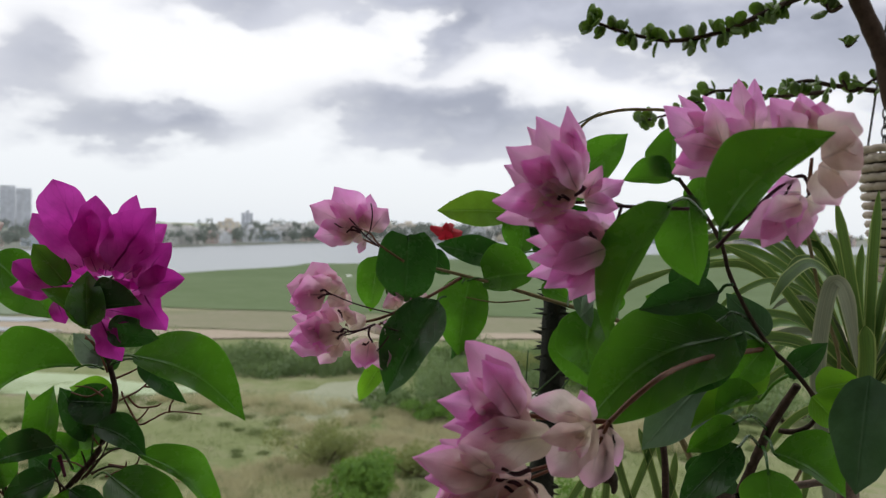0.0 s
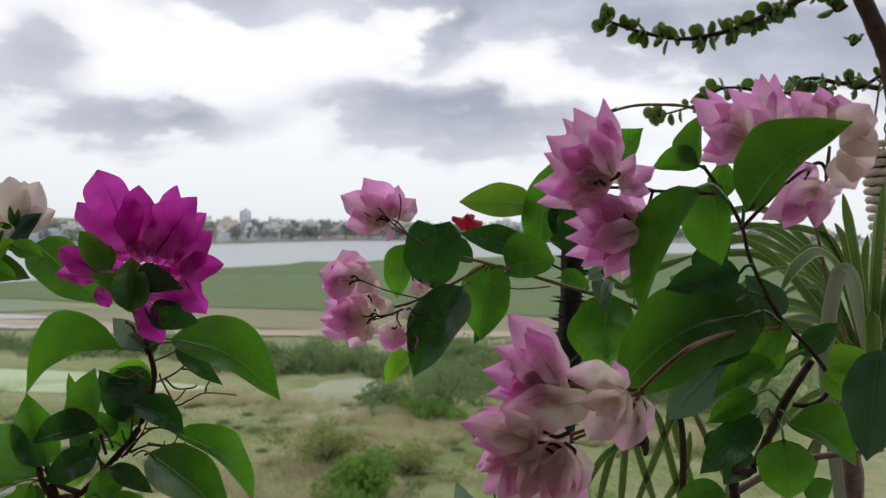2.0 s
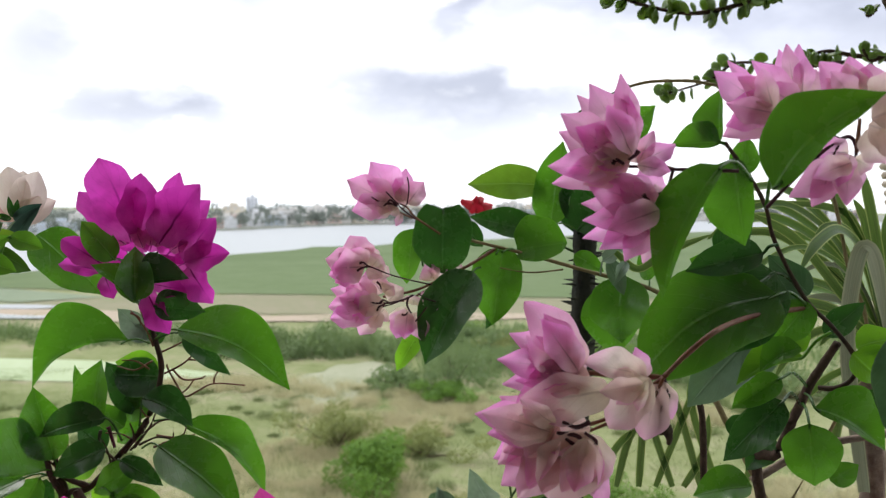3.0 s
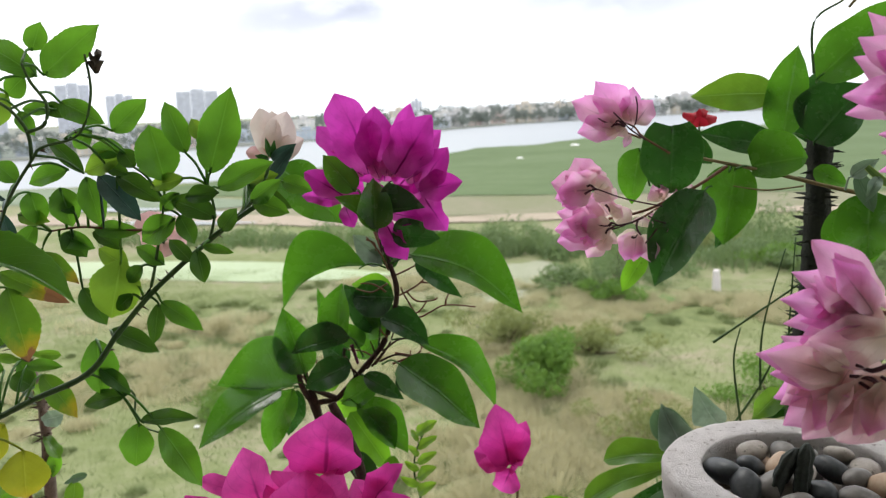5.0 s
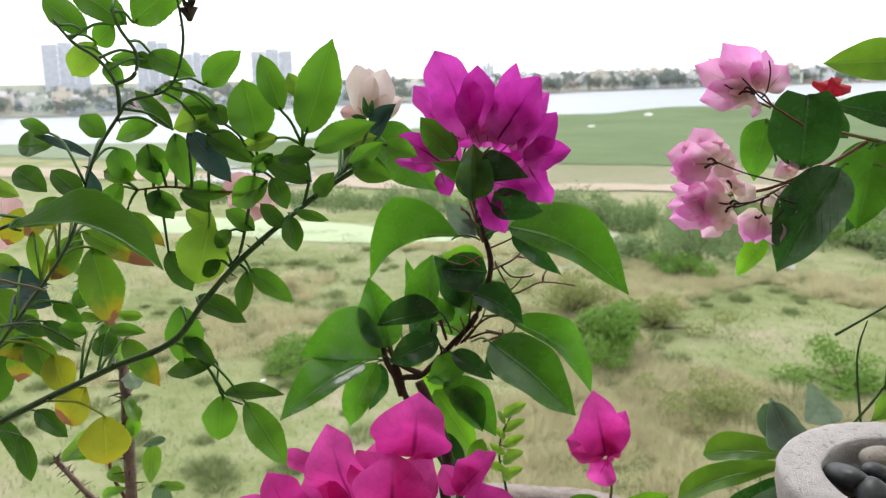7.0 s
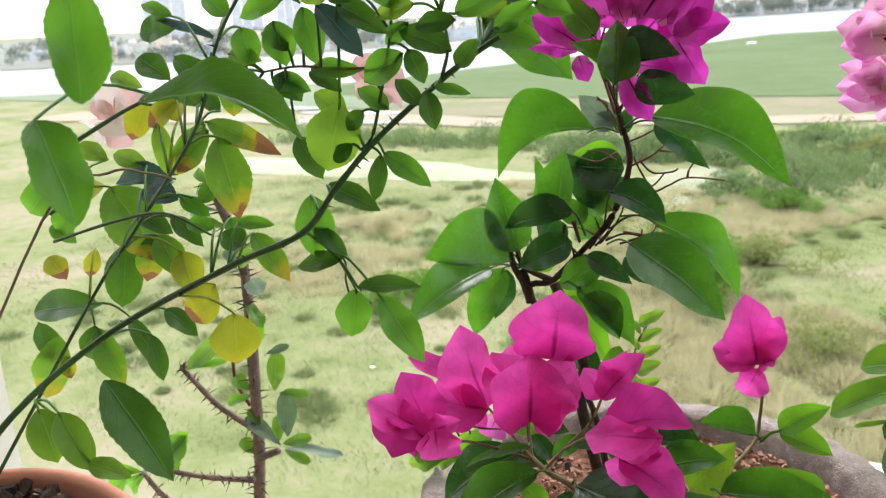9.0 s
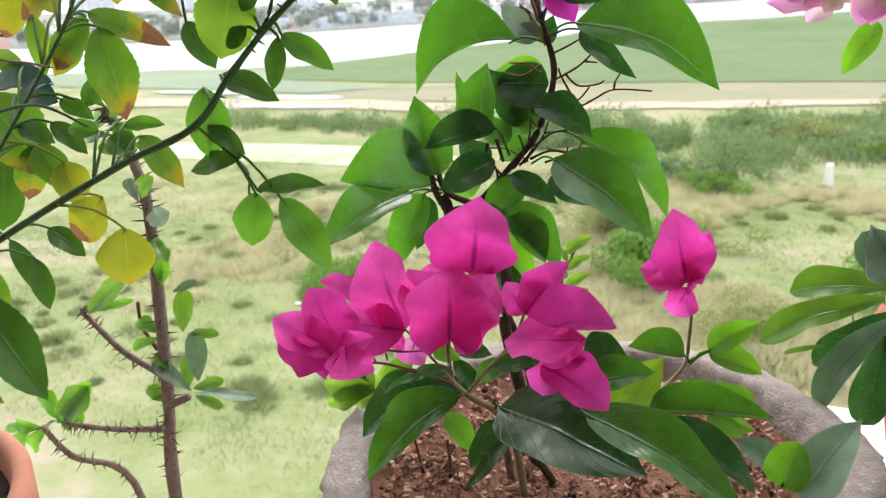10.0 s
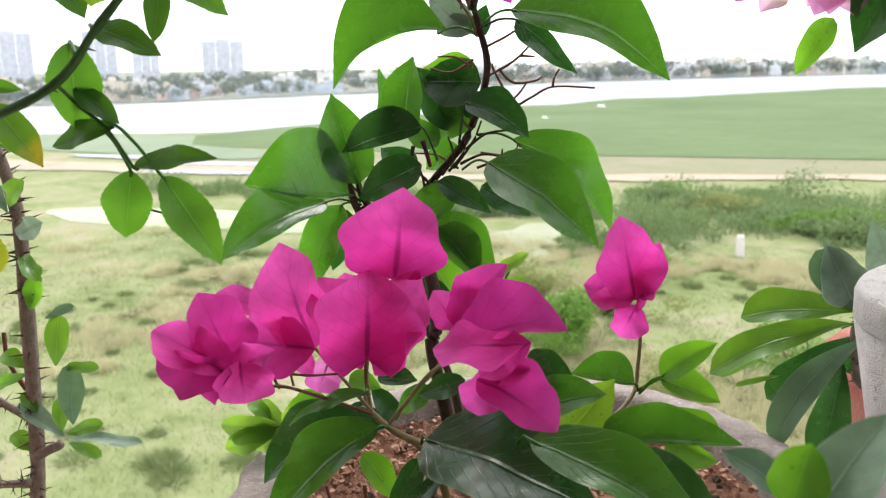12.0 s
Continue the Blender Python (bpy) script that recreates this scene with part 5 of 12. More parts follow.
stem(magenta_plant, [(-0.3394, 0.5800, 12.6961), (-0.3431, 0.5800, 12.7167), (-0.3489, 0.5800, 12.7279)], 0.0045, 0.0038, "bark", "stub")
stem(magenta_plant, [(-0.3166, 0.5800, 12.7204), (-0.3457, 0.5800, 12.7312), (-0.3524, 0.5800, 12.7542), (-0.3508, 0.5800, 12.7661)], 0.0030, 0.0020, "bark", "side_stem")
stem(magenta_plant, [(-0.2522, 0.5900, 12.8172), (-0.2282, 0.5900, 12.8081), (-0.2145, 0.5900, 12.8135), (-0.1983, 0.5900, 12.8212), (-0.1676, 0.5900, 12.8203)], 0.0011, 0.0007, "stem_red", "twig")
stem(magenta_plant, [(-0.1983, 0.5900, 12.8212), (-0.1973, 0.5900, 12.8278), (-0.1936, 0.5900, 12.8339)], 0.0011, 0.0007, "stem_red", "twig")
stem(magenta_plant, [(-0.2282, 0.5900, 12.8081), (-0.2420, 0.5900, 12.8317), (-0.2442, 0.5900, 12.8386)], 0.0011, 0.0007, "stem_red", "twig")
stem(magenta_plant, [(-0.2465, 0.5900, 12.8297), (-0.2282, 0.5900, 12.8397), (-0.2167, 0.5900, 12.8501)], 0.0011, 0.0007, "stem_red", "twig")
stem(magenta_plant, [(-0.2227, 0.5900, 12.8438), (-0.2119, 0.5900, 12.8429)], 0.0011, 0.0007, "stem_red", "twig")
stem(magenta_plant, [(-0.2392, 0.5900, 12.8346), (-0.2282, 0.5900, 12.8245), (-0.2118, 0.5900, 12.8256), (-0.2064, 0.5900, 12.8287)], 0.0011, 0.0007, "stem_red", "twig")
stem(magenta_plant, [(-0.2489, 0.5900, 12.8064), (-0.2282, 0.5900, 12.8125), (-0.2172, 0.5900, 12.8253)], 0.0011, 0.0007, "stem_red", "twig")
stem(magenta_plant, [(-0.2588, 0.5900, 12.8415), (-0.2759, 0.5900, 12.8322), (-0.2932, 0.5900, 12.8355)], 0.0011, 0.0007, "stem_red", "twig")
stem(magenta_plant, [(-0.2497, 0.5900, 12.8503), (-0.2364, 0.5900, 12.8564), (-0.2254, 0.5900, 12.8624)], 0.0011, 0.0007, "stem_red", "twig")
stem(magenta_plant, [(-0.2711, 0.5900, 12.7593), (-0.2885, 0.5900, 12.7691), (-0.3063, 0.5900, 12.7703)], 0.0011, 0.0007, "stem_red", "twig")
leaf(magenta_plant, (-0.2748, 0.5750, 12.8633), (-0.3584, 0.5550, 12.8207), (0.07, -0.95, 0.31), 0.023, 0.427, "boug", arc=-0.17, shape="full", curl=0.06, fold=0.25, at=(-0.2537, 0.5750, 12.8607))
leaf(magenta_plant, (-0.2250, 0.5700, 12.8752), (-0.1132, 0.5500, 12.8261), (0.05, -0.88, 0.48), 0.277, 0.107, "boug", arc=0.09, shape="full", curl=0.05, fold=0.22, at=(-0.2543, 0.5800, 12.8614))
leaf(magenta_plant, (-0.2252, 0.5850, 12.8694), (-0.1798, 0.5850, 12.8305), (0.28, -0.91, 0.32), 0.122, 0.192, "boug_dark", at=(-0.2543, 0.5800, 12.8614))
leaf(magenta_plant, (-0.3493, 0.5750, 12.7469), (-0.3702, 0.5750, 12.8169), (0.47, -0.87, 0.14), 0.323, 0.261, "boug", curl=0.08, at=(-0.3461, 0.5800, 12.7249))
leaf(magenta_plant, (-0.3527, 0.5850, 12.7463), (-0.3736, 0.5850, 12.8091), (0.47, -0.87, 0.15), 0.258, 0.086, "boug_young")
leaf(magenta_plant, (-0.2900, 0.5600, 12.7929), (-0.3554, 0.5600, 12.7729), (-0.02, -1.00, 0.07), 0.093, 0.298, "boug_dark", arc=-0.03, shape="full", fold=0.15, at=(-0.2850, 0.5800, 12.7663))
leaf(magenta_plant, (-0.3299, 0.5850, 12.7865), (-0.3334, 0.5850, 12.8365), (0.80, -0.60, 0.05), 0.137, 0.162, "boug")
leaf(magenta_plant, (-0.3078, 0.5750, 12.7855), (-0.3013, 0.5750, 12.8445), (0.04, -1.00, -0.00), 0.345, 0.211, "boug", shape="full", curl=0.1)
leaf(magenta_plant, (-0.2556, 0.6000, 12.8244), (-0.3040, 0.6000, 12.8244), (0.00, -0.94, 0.34), 0.456, 0.365, "boug_dark", shape="full")
leaf(magenta_plant, (-0.2612, 0.6100, 12.8285), (-0.3059, 0.6100, 12.8358), (0.07, -0.91, 0.42), 0.371, 0.322, "boug_young")
leaf(magenta_plant, (-0.2586, 0.6000, 12.8017), (-0.3018, 0.6000, 12.7832), (-0.11, -0.96, 0.26), 0.286, 0.358, "boug")
leaf(magenta_plant, (-0.2591, 0.5700, 12.8104), (-0.2111, 0.5700, 12.7853), (0.28, -0.80, 0.53), 0.332, 0.198, "boug_dark", arc=0.06, shape="full", at=(-0.2675, 0.5800, 12.7793))
leaf(magenta_plant, (-0.2269, 0.5850, 12.7828), (-0.1551, 0.6100, 12.7104), (0.57, -0.76, 0.30), 0.231, 0.047, "boug", arc=0.09, shape="full", curl=0.08, at=(-0.2532, 0.5800, 12.7862))
leaf(magenta_plant, (-0.2395, 0.5600, 12.7681), (-0.1557, 0.5450, 12.7135), (0.32, -0.66, 0.67), 0.266, 0.244, "boug", arc=-0.01, shape="full", fold=0.35, curl=0.08, at=(-0.2648, 0.5800, 12.7598))
leaf(magenta_plant, (-0.2353, 0.5850, 12.7641), (-0.1883, 0.5850, 12.7357), (0.25, -0.87, 0.41), 0.277, 0.178, "boug_young")
leaf(magenta_plant, (-0.2795, 0.5650, 12.7523), (-0.2380, 0.5650, 12.7296), (0.28, -0.81, 0.52), 0.231, 0.196, "boug_dark", at=(-0.2912, 0.5800, 12.7428))
leaf(magenta_plant, (-0.2868, 0.5600, 12.7226), (-0.2344, 0.5600, 12.6755), (0.41, -0.79, 0.45), 0.329, 0.125, "boug", arc=0.03, shape="full", at=(-0.3126, 0.5800, 12.7181))
leaf(magenta_plant, (-0.3079, 0.5900, 12.7020), (-0.2654, 0.5900, 12.6404), (0.49, -0.81, 0.34), 0.217, 0.233, "boug_young", shape="full")
leaf(magenta_plant, (-0.3182, 0.6000, 12.7511), (-0.3553, 0.6000, 12.7219), (-0.10, -0.99, 0.13), 0.371, 0.272, "boug_young")
leaf(magenta_plant, (-0.3011, 0.6050, 12.7275), (-0.3280, 0.6050, 12.6878), (0.00, -1.00, -0.00), 0.317, 0.244, "boug_young")
leaf(magenta_plant, (-0.3109, 0.6000, 12.7519), (-0.3399, 0.6000, 12.7728), (0.33, -0.83, 0.45), 0.417, 0.353, "boug_dark")
leaf(magenta_plant, (-0.2781, 0.6100, 12.7756), (-0.3050, 0.6100, 12.7553), (-0.11, -0.98, 0.14), 0.341, 0.341, "boug")
leaf(magenta_plant, (-0.2714, 0.6000, 12.8018), (-0.2454, 0.6000, 12.8151), (-0.11, -0.97, 0.21), 0.341, 0.341, "boug_dark")
leaf(magenta_plant, (-0.3557, 0.5700, 12.7384), (-0.4126, 0.5100, 12.7528), (0.73, -0.62, 0.29), 0.034, 0.617, "boug", arc=0.04, shape="kite", fold=0.2, at=(-0.3503, 0.5800, 12.7316))
leaf(magenta_plant, (-0.3704, 0.5600, 12.7339), (-0.4130, 0.4700, 12.7028), (0.46, -0.48, 0.75), 0.121, 0.237, "boug", arc=-0.03, shape="full", fold=0.4, at=(-0.3505, 0.5800, 12.7291))
leaf(magenta_plant, (-0.3642, 0.5750, 12.7296), (-0.3974, 0.5750, 12.6566), (0.24, -0.96, -0.11), 0.176, 0.225, "boug", arc=-0.04, shape="full", at=(-0.3489, 0.5800, 12.7292))
leaf(magenta_plant, (-0.3670, 0.5900, 12.7227), (-0.3822, 0.5900, 12.6705), (0.30, -0.95, -0.09), 0.243, 0.206, "boug_dark")
stem(magenta_plant, [(-0.3470, 0.5750, 12.7205), (-0.3535, 0.5750, 12.7317), (-0.3579, 0.5750, 12.7477)], 0.0034, 0.0026, "bark", "stub")
stem(magenta_plant, [(-0.3386, 0.5780, 12.6966), (-0.3443, 0.5780, 12.7127), (-0.3484, 0.5780, 12.7223)], 0.0040, 0.0034, "bark", "stub")
stem(magenta_plant, [(-0.2870, 0.5700, 12.7624), (-0.2898, 0.5700, 12.7717), (-0.2930, 0.5700, 12.7820)], 0.0012, 0.0020, "dead_bract", "withered_bud")
stem(magenta_plant, [(-0.2987, 0.5700, 12.7612), (-0.3020, 0.5700, 12.7688), (-0.3007, 0.5700, 12.7780)], 0.0010, 0.0018, "bud", "withered_bud")
stem(magenta_plant, [(-0.2554, 0.5750, 12.7902), (-0.2599, 0.5750, 12.7936), (-0.2643, 0.5750, 12.8004)], 0.0009, 0.0007, "stem_red", "twig")
stem(magenta_plant, [(-0.2520, 0.5780, 12.8576), (-0.2574, 0.5780, 12.8706), (-0.2645, 0.5780, 12.8809), (-0.2738, 0.5780, 12.8911)], 0.0011, 0.0006, "stem_red", "twig")
stem(magenta_plant, [(-0.2560, 0.5780, 12.8358), (-0.2688, 0.5780, 12.8431), (-0.2830, 0.5780, 12.8439)], 0.0011, 0.0006, "stem_red", "twig")
stem(magenta_plant, [(-0.2738, 0.5780, 12.8885), (-0.2655, 0.5780, 12.8846), (-0.2645, 0.5780, 12.8772)], 0.0011, 0.0006, "stem_red", "twig")
stem(magenta_plant, [(-0.2442, 0.5780, 12.7654), (-0.2248, 0.5780, 12.7740), (-0.2209, 0.5780, 12.7815)], 0.0011, 0.0006, "stem_red", "twig")
stem(magenta_plant, [(-0.2527, 0.5780, 12.7617), (-0.2358, 0.5780, 12.7690), (-0.2331, 0.5780, 12.7765)], 0.0011, 0.0006, "stem_red", "twig")
stem(magenta_plant, [(-0.3509, 0.5780, 12.7398), (-0.3569, 0.5780, 12.7451), (-0.3605, 0.5780, 12.7507)], 0.0011, 0.0006, "stem_red", "twig")
stem(magenta_plant, [(-0.2498, 0.5780, 12.7732), (-0.2275, 0.5780, 12.7715), (-0.2122, 0.5780, 12.7752)], 0.0011, 0.0006, "stem_red", "twig")
stem(magenta_plant, [(-0.3450, 0.5780, 12.7316), (-0.3369, 0.5780, 12.7560), (-0.3408, 0.5780, 12.7673)], 0.0011, 0.0006, "stem_red", "twig")
leaf(magenta_plant, (-0.2543, 0.5100, 12.9430), (-0.2836, 0.5100, 12.9760), (0.29, -0.92, 0.26), 0.281, 0.281, "boug", shape="full", at=(-0.2705, 0.5700, 12.9211))
leaf(magenta_plant, (-0.2397, 0.5200, 12.9056), (-0.2701, 0.5000, 12.9395), (0.78, -0.46, 0.43), 0.193, 0.289, "boug", shape="full", fold=0.5, curl=0.12, at=(-0.2558, 0.5750, 12.8765))
leaf(magenta_plant, (-0.2390, 0.5150, 12.9083), (-0.2385, 0.5150, 12.9545), (0.32, -0.95, -0.00), 0.307, 0.368, "boug", shape="full", fold=0.6, curl=0.12, at=(-0.2558, 0.5750, 12.8765))
leaf(magenta_plant, (-0.2338, 0.5150, 12.9227), (-0.1910, 0.5150, 12.9277), (0.00, -1.00, -0.01), 0.554, 0.044, "boug_dark", arc=0.03, shape="full", at=(-0.2560, 0.5700, 12.9008))
leaf(magenta_plant, (-0.2289, 0.5300, 12.9016), (-0.1824, 0.5300, 12.8977), (0.01, -1.00, 0.08), 0.351, 0.227, "boug_dark", shape="full", at=(-0.2536, 0.5750, 12.8751))
leaf(magenta_plant, (-0.2633, 0.6000, 12.8610), (-0.2975, 0.6000, 12.8896), (0.23, -0.94, 0.27), 0.316, 0.267, "eu_grey", at=(-0.2554, 0.5800, 12.8624))
leaf(magenta_plant, (-0.2621, 0.6000, 12.8692), (-0.2910, 0.6000, 12.8623), (-0.02, -0.99, 0.10), 0.292, 0.292, "eu_grey")
leaf(magenta_plant, (-0.2560, 0.5900, 12.8578), (-0.2486, 0.5900, 12.8807), (0.19, -0.98, -0.06), 0.352, 0.308, "boug_dark")
_f = stem(magenta_plant, [(-0.2563, 0.5750, 12.8765), (-0.2654, 0.5750, 12.9024), (-0.2722, 0.5750, 12.9256), (-0.2773, 0.5750, 12.9564)], 0.0016, 0.0010, "stem_red", "inflorescence", label="spray of magenta bracts at the stem top")
bractlet(_f, (-0.2465, 0.5250, 12.9574), (-0.2757, 0.5250, 13.0304), (0.45, -0.88, 0.18), 0.310, 0.236, "magenta", arc=-0.04, shape="bract", wave=0.15, cup=0.2, fold=0.28)
bractlet(_f, (-0.2543, 0.5370, 12.9555), (-0.3006, 0.5370, 13.0017), (0.38, -0.84, 0.38), 0.250, 0.203, "magenta", shape="bract", wave=0.15, cup=0.2, fold=0.28)
bractlet(_f, (-0.2539, 0.5300, 12.9551), (-0.2877, 0.5300, 12.9788), (0.18, -0.95, 0.25), 0.213, 0.189, "magenta_pale", shape="bract", wave=0.15, cup=0.2, fold=0.28)
bractlet(_f, (-0.2390, 0.5280, 12.9568), (-0.2389, 0.5280, 13.0177), (0.32, -0.95, -0.00), 0.236, 0.331, "magenta", arc=0.05, shape="bract", wave=0.15, cup=0.2, fold=0.28)
bractlet(_f, (-0.2272, 0.5410, 12.9545), (-0.2092, 0.5410, 13.0190), (0.25, -0.97, -0.07), 0.202, 0.188, "magenta", shape="bract", wave=0.15, cup=0.2, fold=0.28)
bractlet(_f, (-0.2204, 0.5230, 12.9560), (-0.1838, 0.5230, 13.0082), (0.01, -1.00, -0.01), 0.329, 0.329, "magenta", shape="bract", wave=0.15, cup=0.2, fold=0.28)
bractlet(_f, (-0.2199, 0.5370, 12.9549), (-0.1802, 0.5370, 12.9944), (-0.06, -1.00, 0.06), 0.246, 0.281, "magenta", shape="bract", wave=0.15, cup=0.2, fold=0.28)
bractlet(_f, (-0.2001, 0.5250, 12.9422), (-0.1710, 0.5250, 12.9795), (-0.02, -1.00, 0.02), 0.261, 0.342, "magenta", shape="bract", wave=0.15, cup=0.2, fold=0.28)
bractlet(_f, (-0.1981, 0.5230, 12.9405), (-0.1582, 0.5230, 12.9495), (-0.03, -0.99, 0.15), 0.344, 0.275, "magenta", shape="bract", wave=0.15, cup=0.2, fold=0.28)
bractlet(_f, (-0.1963, 0.5270, 12.9374), (-0.1750, 0.5270, 12.9051), (0.06, -1.00, 0.04), 0.275, 0.325, "magenta", shape="bract", wave=0.15, cup=0.2, fold=0.28)
bractlet(_f, (-0.2137, 0.5410, 12.9307), (-0.1922, 0.5410, 12.9097), (0.10, -0.99, 0.10), 0.325, 0.260, "magenta", shape="bract", wave=0.15, cup=0.2, fold=0.28)
bractlet(_f, (-0.2691, 0.5270, 12.9348), (-0.3114, 0.5270, 12.9595), (0.25, -0.87, 0.42), 0.268, 0.268, "magenta", shape="bract", wave=0.15, cup=0.2, fold=0.28)
bractlet(_f, (-0.2748, 0.5350, 12.9319), (-0.3195, 0.5350, 12.9369), (0.03, -0.97, 0.25), 0.156, 0.156, "magenta", shape="bract", wave=0.15, cup=0.2, fold=0.28)
bractlet(_f, (-0.2748, 0.5350, 12.9348), (-0.2955, 0.5350, 12.9610), (0.30, -0.93, 0.24), 0.297, 0.297, "magenta", shape="bract", wave=0.15, cup=0.2, fold=0.28)
bractlet(_f, (-0.2744, 0.5310, 12.9279), (-0.2664, 0.5310, 12.9074), (0.26, -0.96, 0.10), 0.360, 0.360, "magenta", shape="bract", wave=0.15, cup=0.2, fold=0.28)
bractlet(_f, (-0.2325, 0.5320, 12.9207), (-0.1962, 0.5320, 12.9160), (-0.00, -1.00, -0.03), 0.241, 0.214, "magenta", shape="bract", wave=0.15, cup=0.2, fold=0.28)
bractlet(_f, (-0.2358, 0.5310, 12.9129), (-0.2157, 0.5310, 12.8771), (0.18, -0.98, 0.10), 0.238, 0.286, "magenta", shape="bract", wave=0.15, cup=0.2, fold=0.28)
bractlet(_f, (-0.2342, 0.5370, 12.9161), (-0.2365, 0.5370, 12.8854), (0.32, -0.95, -0.02), 0.255, 0.255, "magenta", shape="bract", wave=0.15, cup=0.2, fold=0.28)
bractlet(_f, (-0.2445, 0.5500, 12.9477), (-0.2744, 0.5500, 12.9847), (0.26, -0.94, 0.21), 0.315, 0.315, "magenta", shape="bract", wave=0.15, cup=0.2, fold=0.28)
bractlet(_f, (-0.2414, 0.5500, 12.9478), (-0.2329, 0.5500, 12.9893), (0.28, -0.96, -0.06), 0.396, 0.396, "magenta", shape="bract", wave=0.15, cup=0.2, fold=0.28)
bractlet(_f, (-0.2281, 0.5470, 12.9419), (-0.2006, 0.5470, 12.9676), (0.07, -0.99, -0.08), 0.414, 0.414, "magenta", shape="bract", wave=0.15, cup=0.2, fold=0.28)
bractlet(_f, (-0.2154, 0.5470, 12.9349), (-0.1872, 0.5470, 12.9488), (-0.01, -1.00, 0.01), 0.432, 0.432, "magenta", shape="bract", wave=0.15, cup=0.2, fold=0.28)
bractlet(_f, (-0.2619, 0.5470, 12.9364), (-0.2899, 0.5470, 12.9533), (0.16, -0.95, 0.27), 0.368, 0.368, "magenta", shape="bract", wave=0.15, cup=0.2, fold=0.28)
bractlet(_f, (-0.2485, 0.5430, 12.9297), (-0.2462, 0.5430, 12.9483), (0.32, -0.95, -0.04), 0.578, 0.578, "magenta", shape="bract", wave=0.15, cup=0.2, fold=0.28)
bractlet(_f, (-0.2300, 0.5370, 12.9308), (-0.2125, 0.5370, 12.9446), (0.12, -0.98, -0.15), 0.477, 0.477, "magenta", shape="bract", wave=0.15, cup=0.2, fold=0.28)
bractlet(_f, (-0.2450, 0.5430, 12.9150), (-0.2578, 0.5430, 12.9344), (0.31, -0.93, 0.20), 0.383, 0.383, "magenta", shape="bract", wave=0.15, cup=0.2, fold=0.28)
bractlet(_f, (-0.2363, 0.5260, 12.9527), (-0.2451, 0.5260, 12.9724), (0.31, -0.94, 0.14), 0.266, 0.266, "magenta_pale", shape="bract", wave=0.15, cup=0.2, fold=0.28)
bractlet(_f, (-0.2303, 0.5260, 12.9547), (-0.2282, 0.5260, 12.9725), (0.30, -0.95, -0.03), 0.346, 0.346, "magenta_pale", shape="bract", wave=0.15, cup=0.2, fold=0.28)
bractlet(_f, (-0.2257, 0.5270, 12.9537), (-0.2197, 0.5270, 12.9725), (0.24, -0.97, -0.08), 0.291, 0.291, "magenta_pale", shape="bract", wave=0.15, cup=0.2, fold=0.28)
bractlet(_f, (-0.2110, 0.5240, 12.9504), (-0.1946, 0.5240, 12.9608), (0.02, -1.00, -0.04), 0.292, 0.316, "magenta_pale", shape="bract", wave=0.15, cup=0.2, fold=0.28)
stem(_f, [(-0.2495, 0.5600, 12.8794), (-0.2323, 0.5600, 12.9132), (-0.2308, 0.5600, 12.9208), (-0.2349, 0.5600, 12.9282)], 0.0010, 0.0008, "stem_dark", "flower_stalk")
stem(_f, [(-0.2349, 0.5600, 12.9191), (-0.2429, 0.5600, 12.9149), (-0.2524, 0.5600, 12.9126)], 0.0010, 0.0008, "stem_dark", "flower_stalk")
stem(_f, [(-0.2506, 0.5600, 12.8819), (-0.2271, 0.5600, 12.9058), (-0.2091, 0.5600, 12.9376)], 0.0010, 0.0008, "stem_dark", "flower_stalk")
stem(_f, [(-0.2631, 0.5600, 12.9173), (-0.2749, 0.5600, 12.9272), (-0.2857, 0.5600, 12.9310), (-0.2967, 0.5600, 12.9344)], 0.0010, 0.0008, "stem_dark", "flower_stalk")
stem(_f, [(-0.2511, 0.5600, 12.8793), (-0.2544, 0.5600, 12.9277), (-0.2322, 0.5600, 12.9530)], 0.0010, 0.0008, "stem_dark", "flower_stalk")
stem(_f, [(-0.2600, 0.5600, 12.9047), (-0.2667, 0.5600, 12.9274), (-0.2589, 0.5600, 12.9547)], 0.0010, 0.0008, "stem_dark", "flower_stalk")
stem(magenta_plant, [(-0.2500, 0.5500, 12.4950), (-0.2624, 0.5000, 12.6340), (-0.2603, 0.5000, 12.6591), (-0.2631, 0.5000, 12.6915), (-0.2757, 0.5000, 12.7227), (-0.2863, 0.5000, 12.7458)], 0.0052, 0.0045, "bark", "side_stem")
stem(magenta_plant, [(-0.2357, 0.4600, 12.5173), (-0.2404, 0.4500, 12.5698), (-0.2514, 0.4400, 12.5982), (-0.2666, 0.4300, 12.6119), (-0.2812, 0.4300, 12.6230), (-0.2850, 0.4300, 12.6356)], 0.0034, 0.0016, "stem_tan", "side_stem")
stem(magenta_plant, [(-0.2708, 0.4300, 12.6135), (-0.2530, 0.4300, 12.6376), (-0.2340, 0.4300, 12.6608), (-0.2243, 0.4300, 12.6842)], 0.0014, 0.0010, "stem_tan", "twig")
stem(magenta_plant, [(-0.2768, 0.4200, 12.6281), (-0.2952, 0.4200, 12.6471), (-0.3136, 0.4200, 12.6653)], 0.0013, 0.0009, "stem_tan", "twig")
stem(magenta_plant, [(-0.2791, 0.4300, 12.6211), (-0.3075, 0.4000, 12.6436), (-0.3177, 0.3800, 12.6551), (-0.3251, 0.3600, 12.6600), (-0.3275, 0.3500, 12.6733)], 0.0012, 0.0009, "stem_red", "twig")
stem(magenta_plant, [(-0.3375, 0.4150, 12.6375), (-0.3394, 0.4150, 12.6472), (-0.3144, 0.4150, 12.6490), (-0.2926, 0.4150, 12.6529)], 0.0010, 0.0007, "stem_red", "twig")
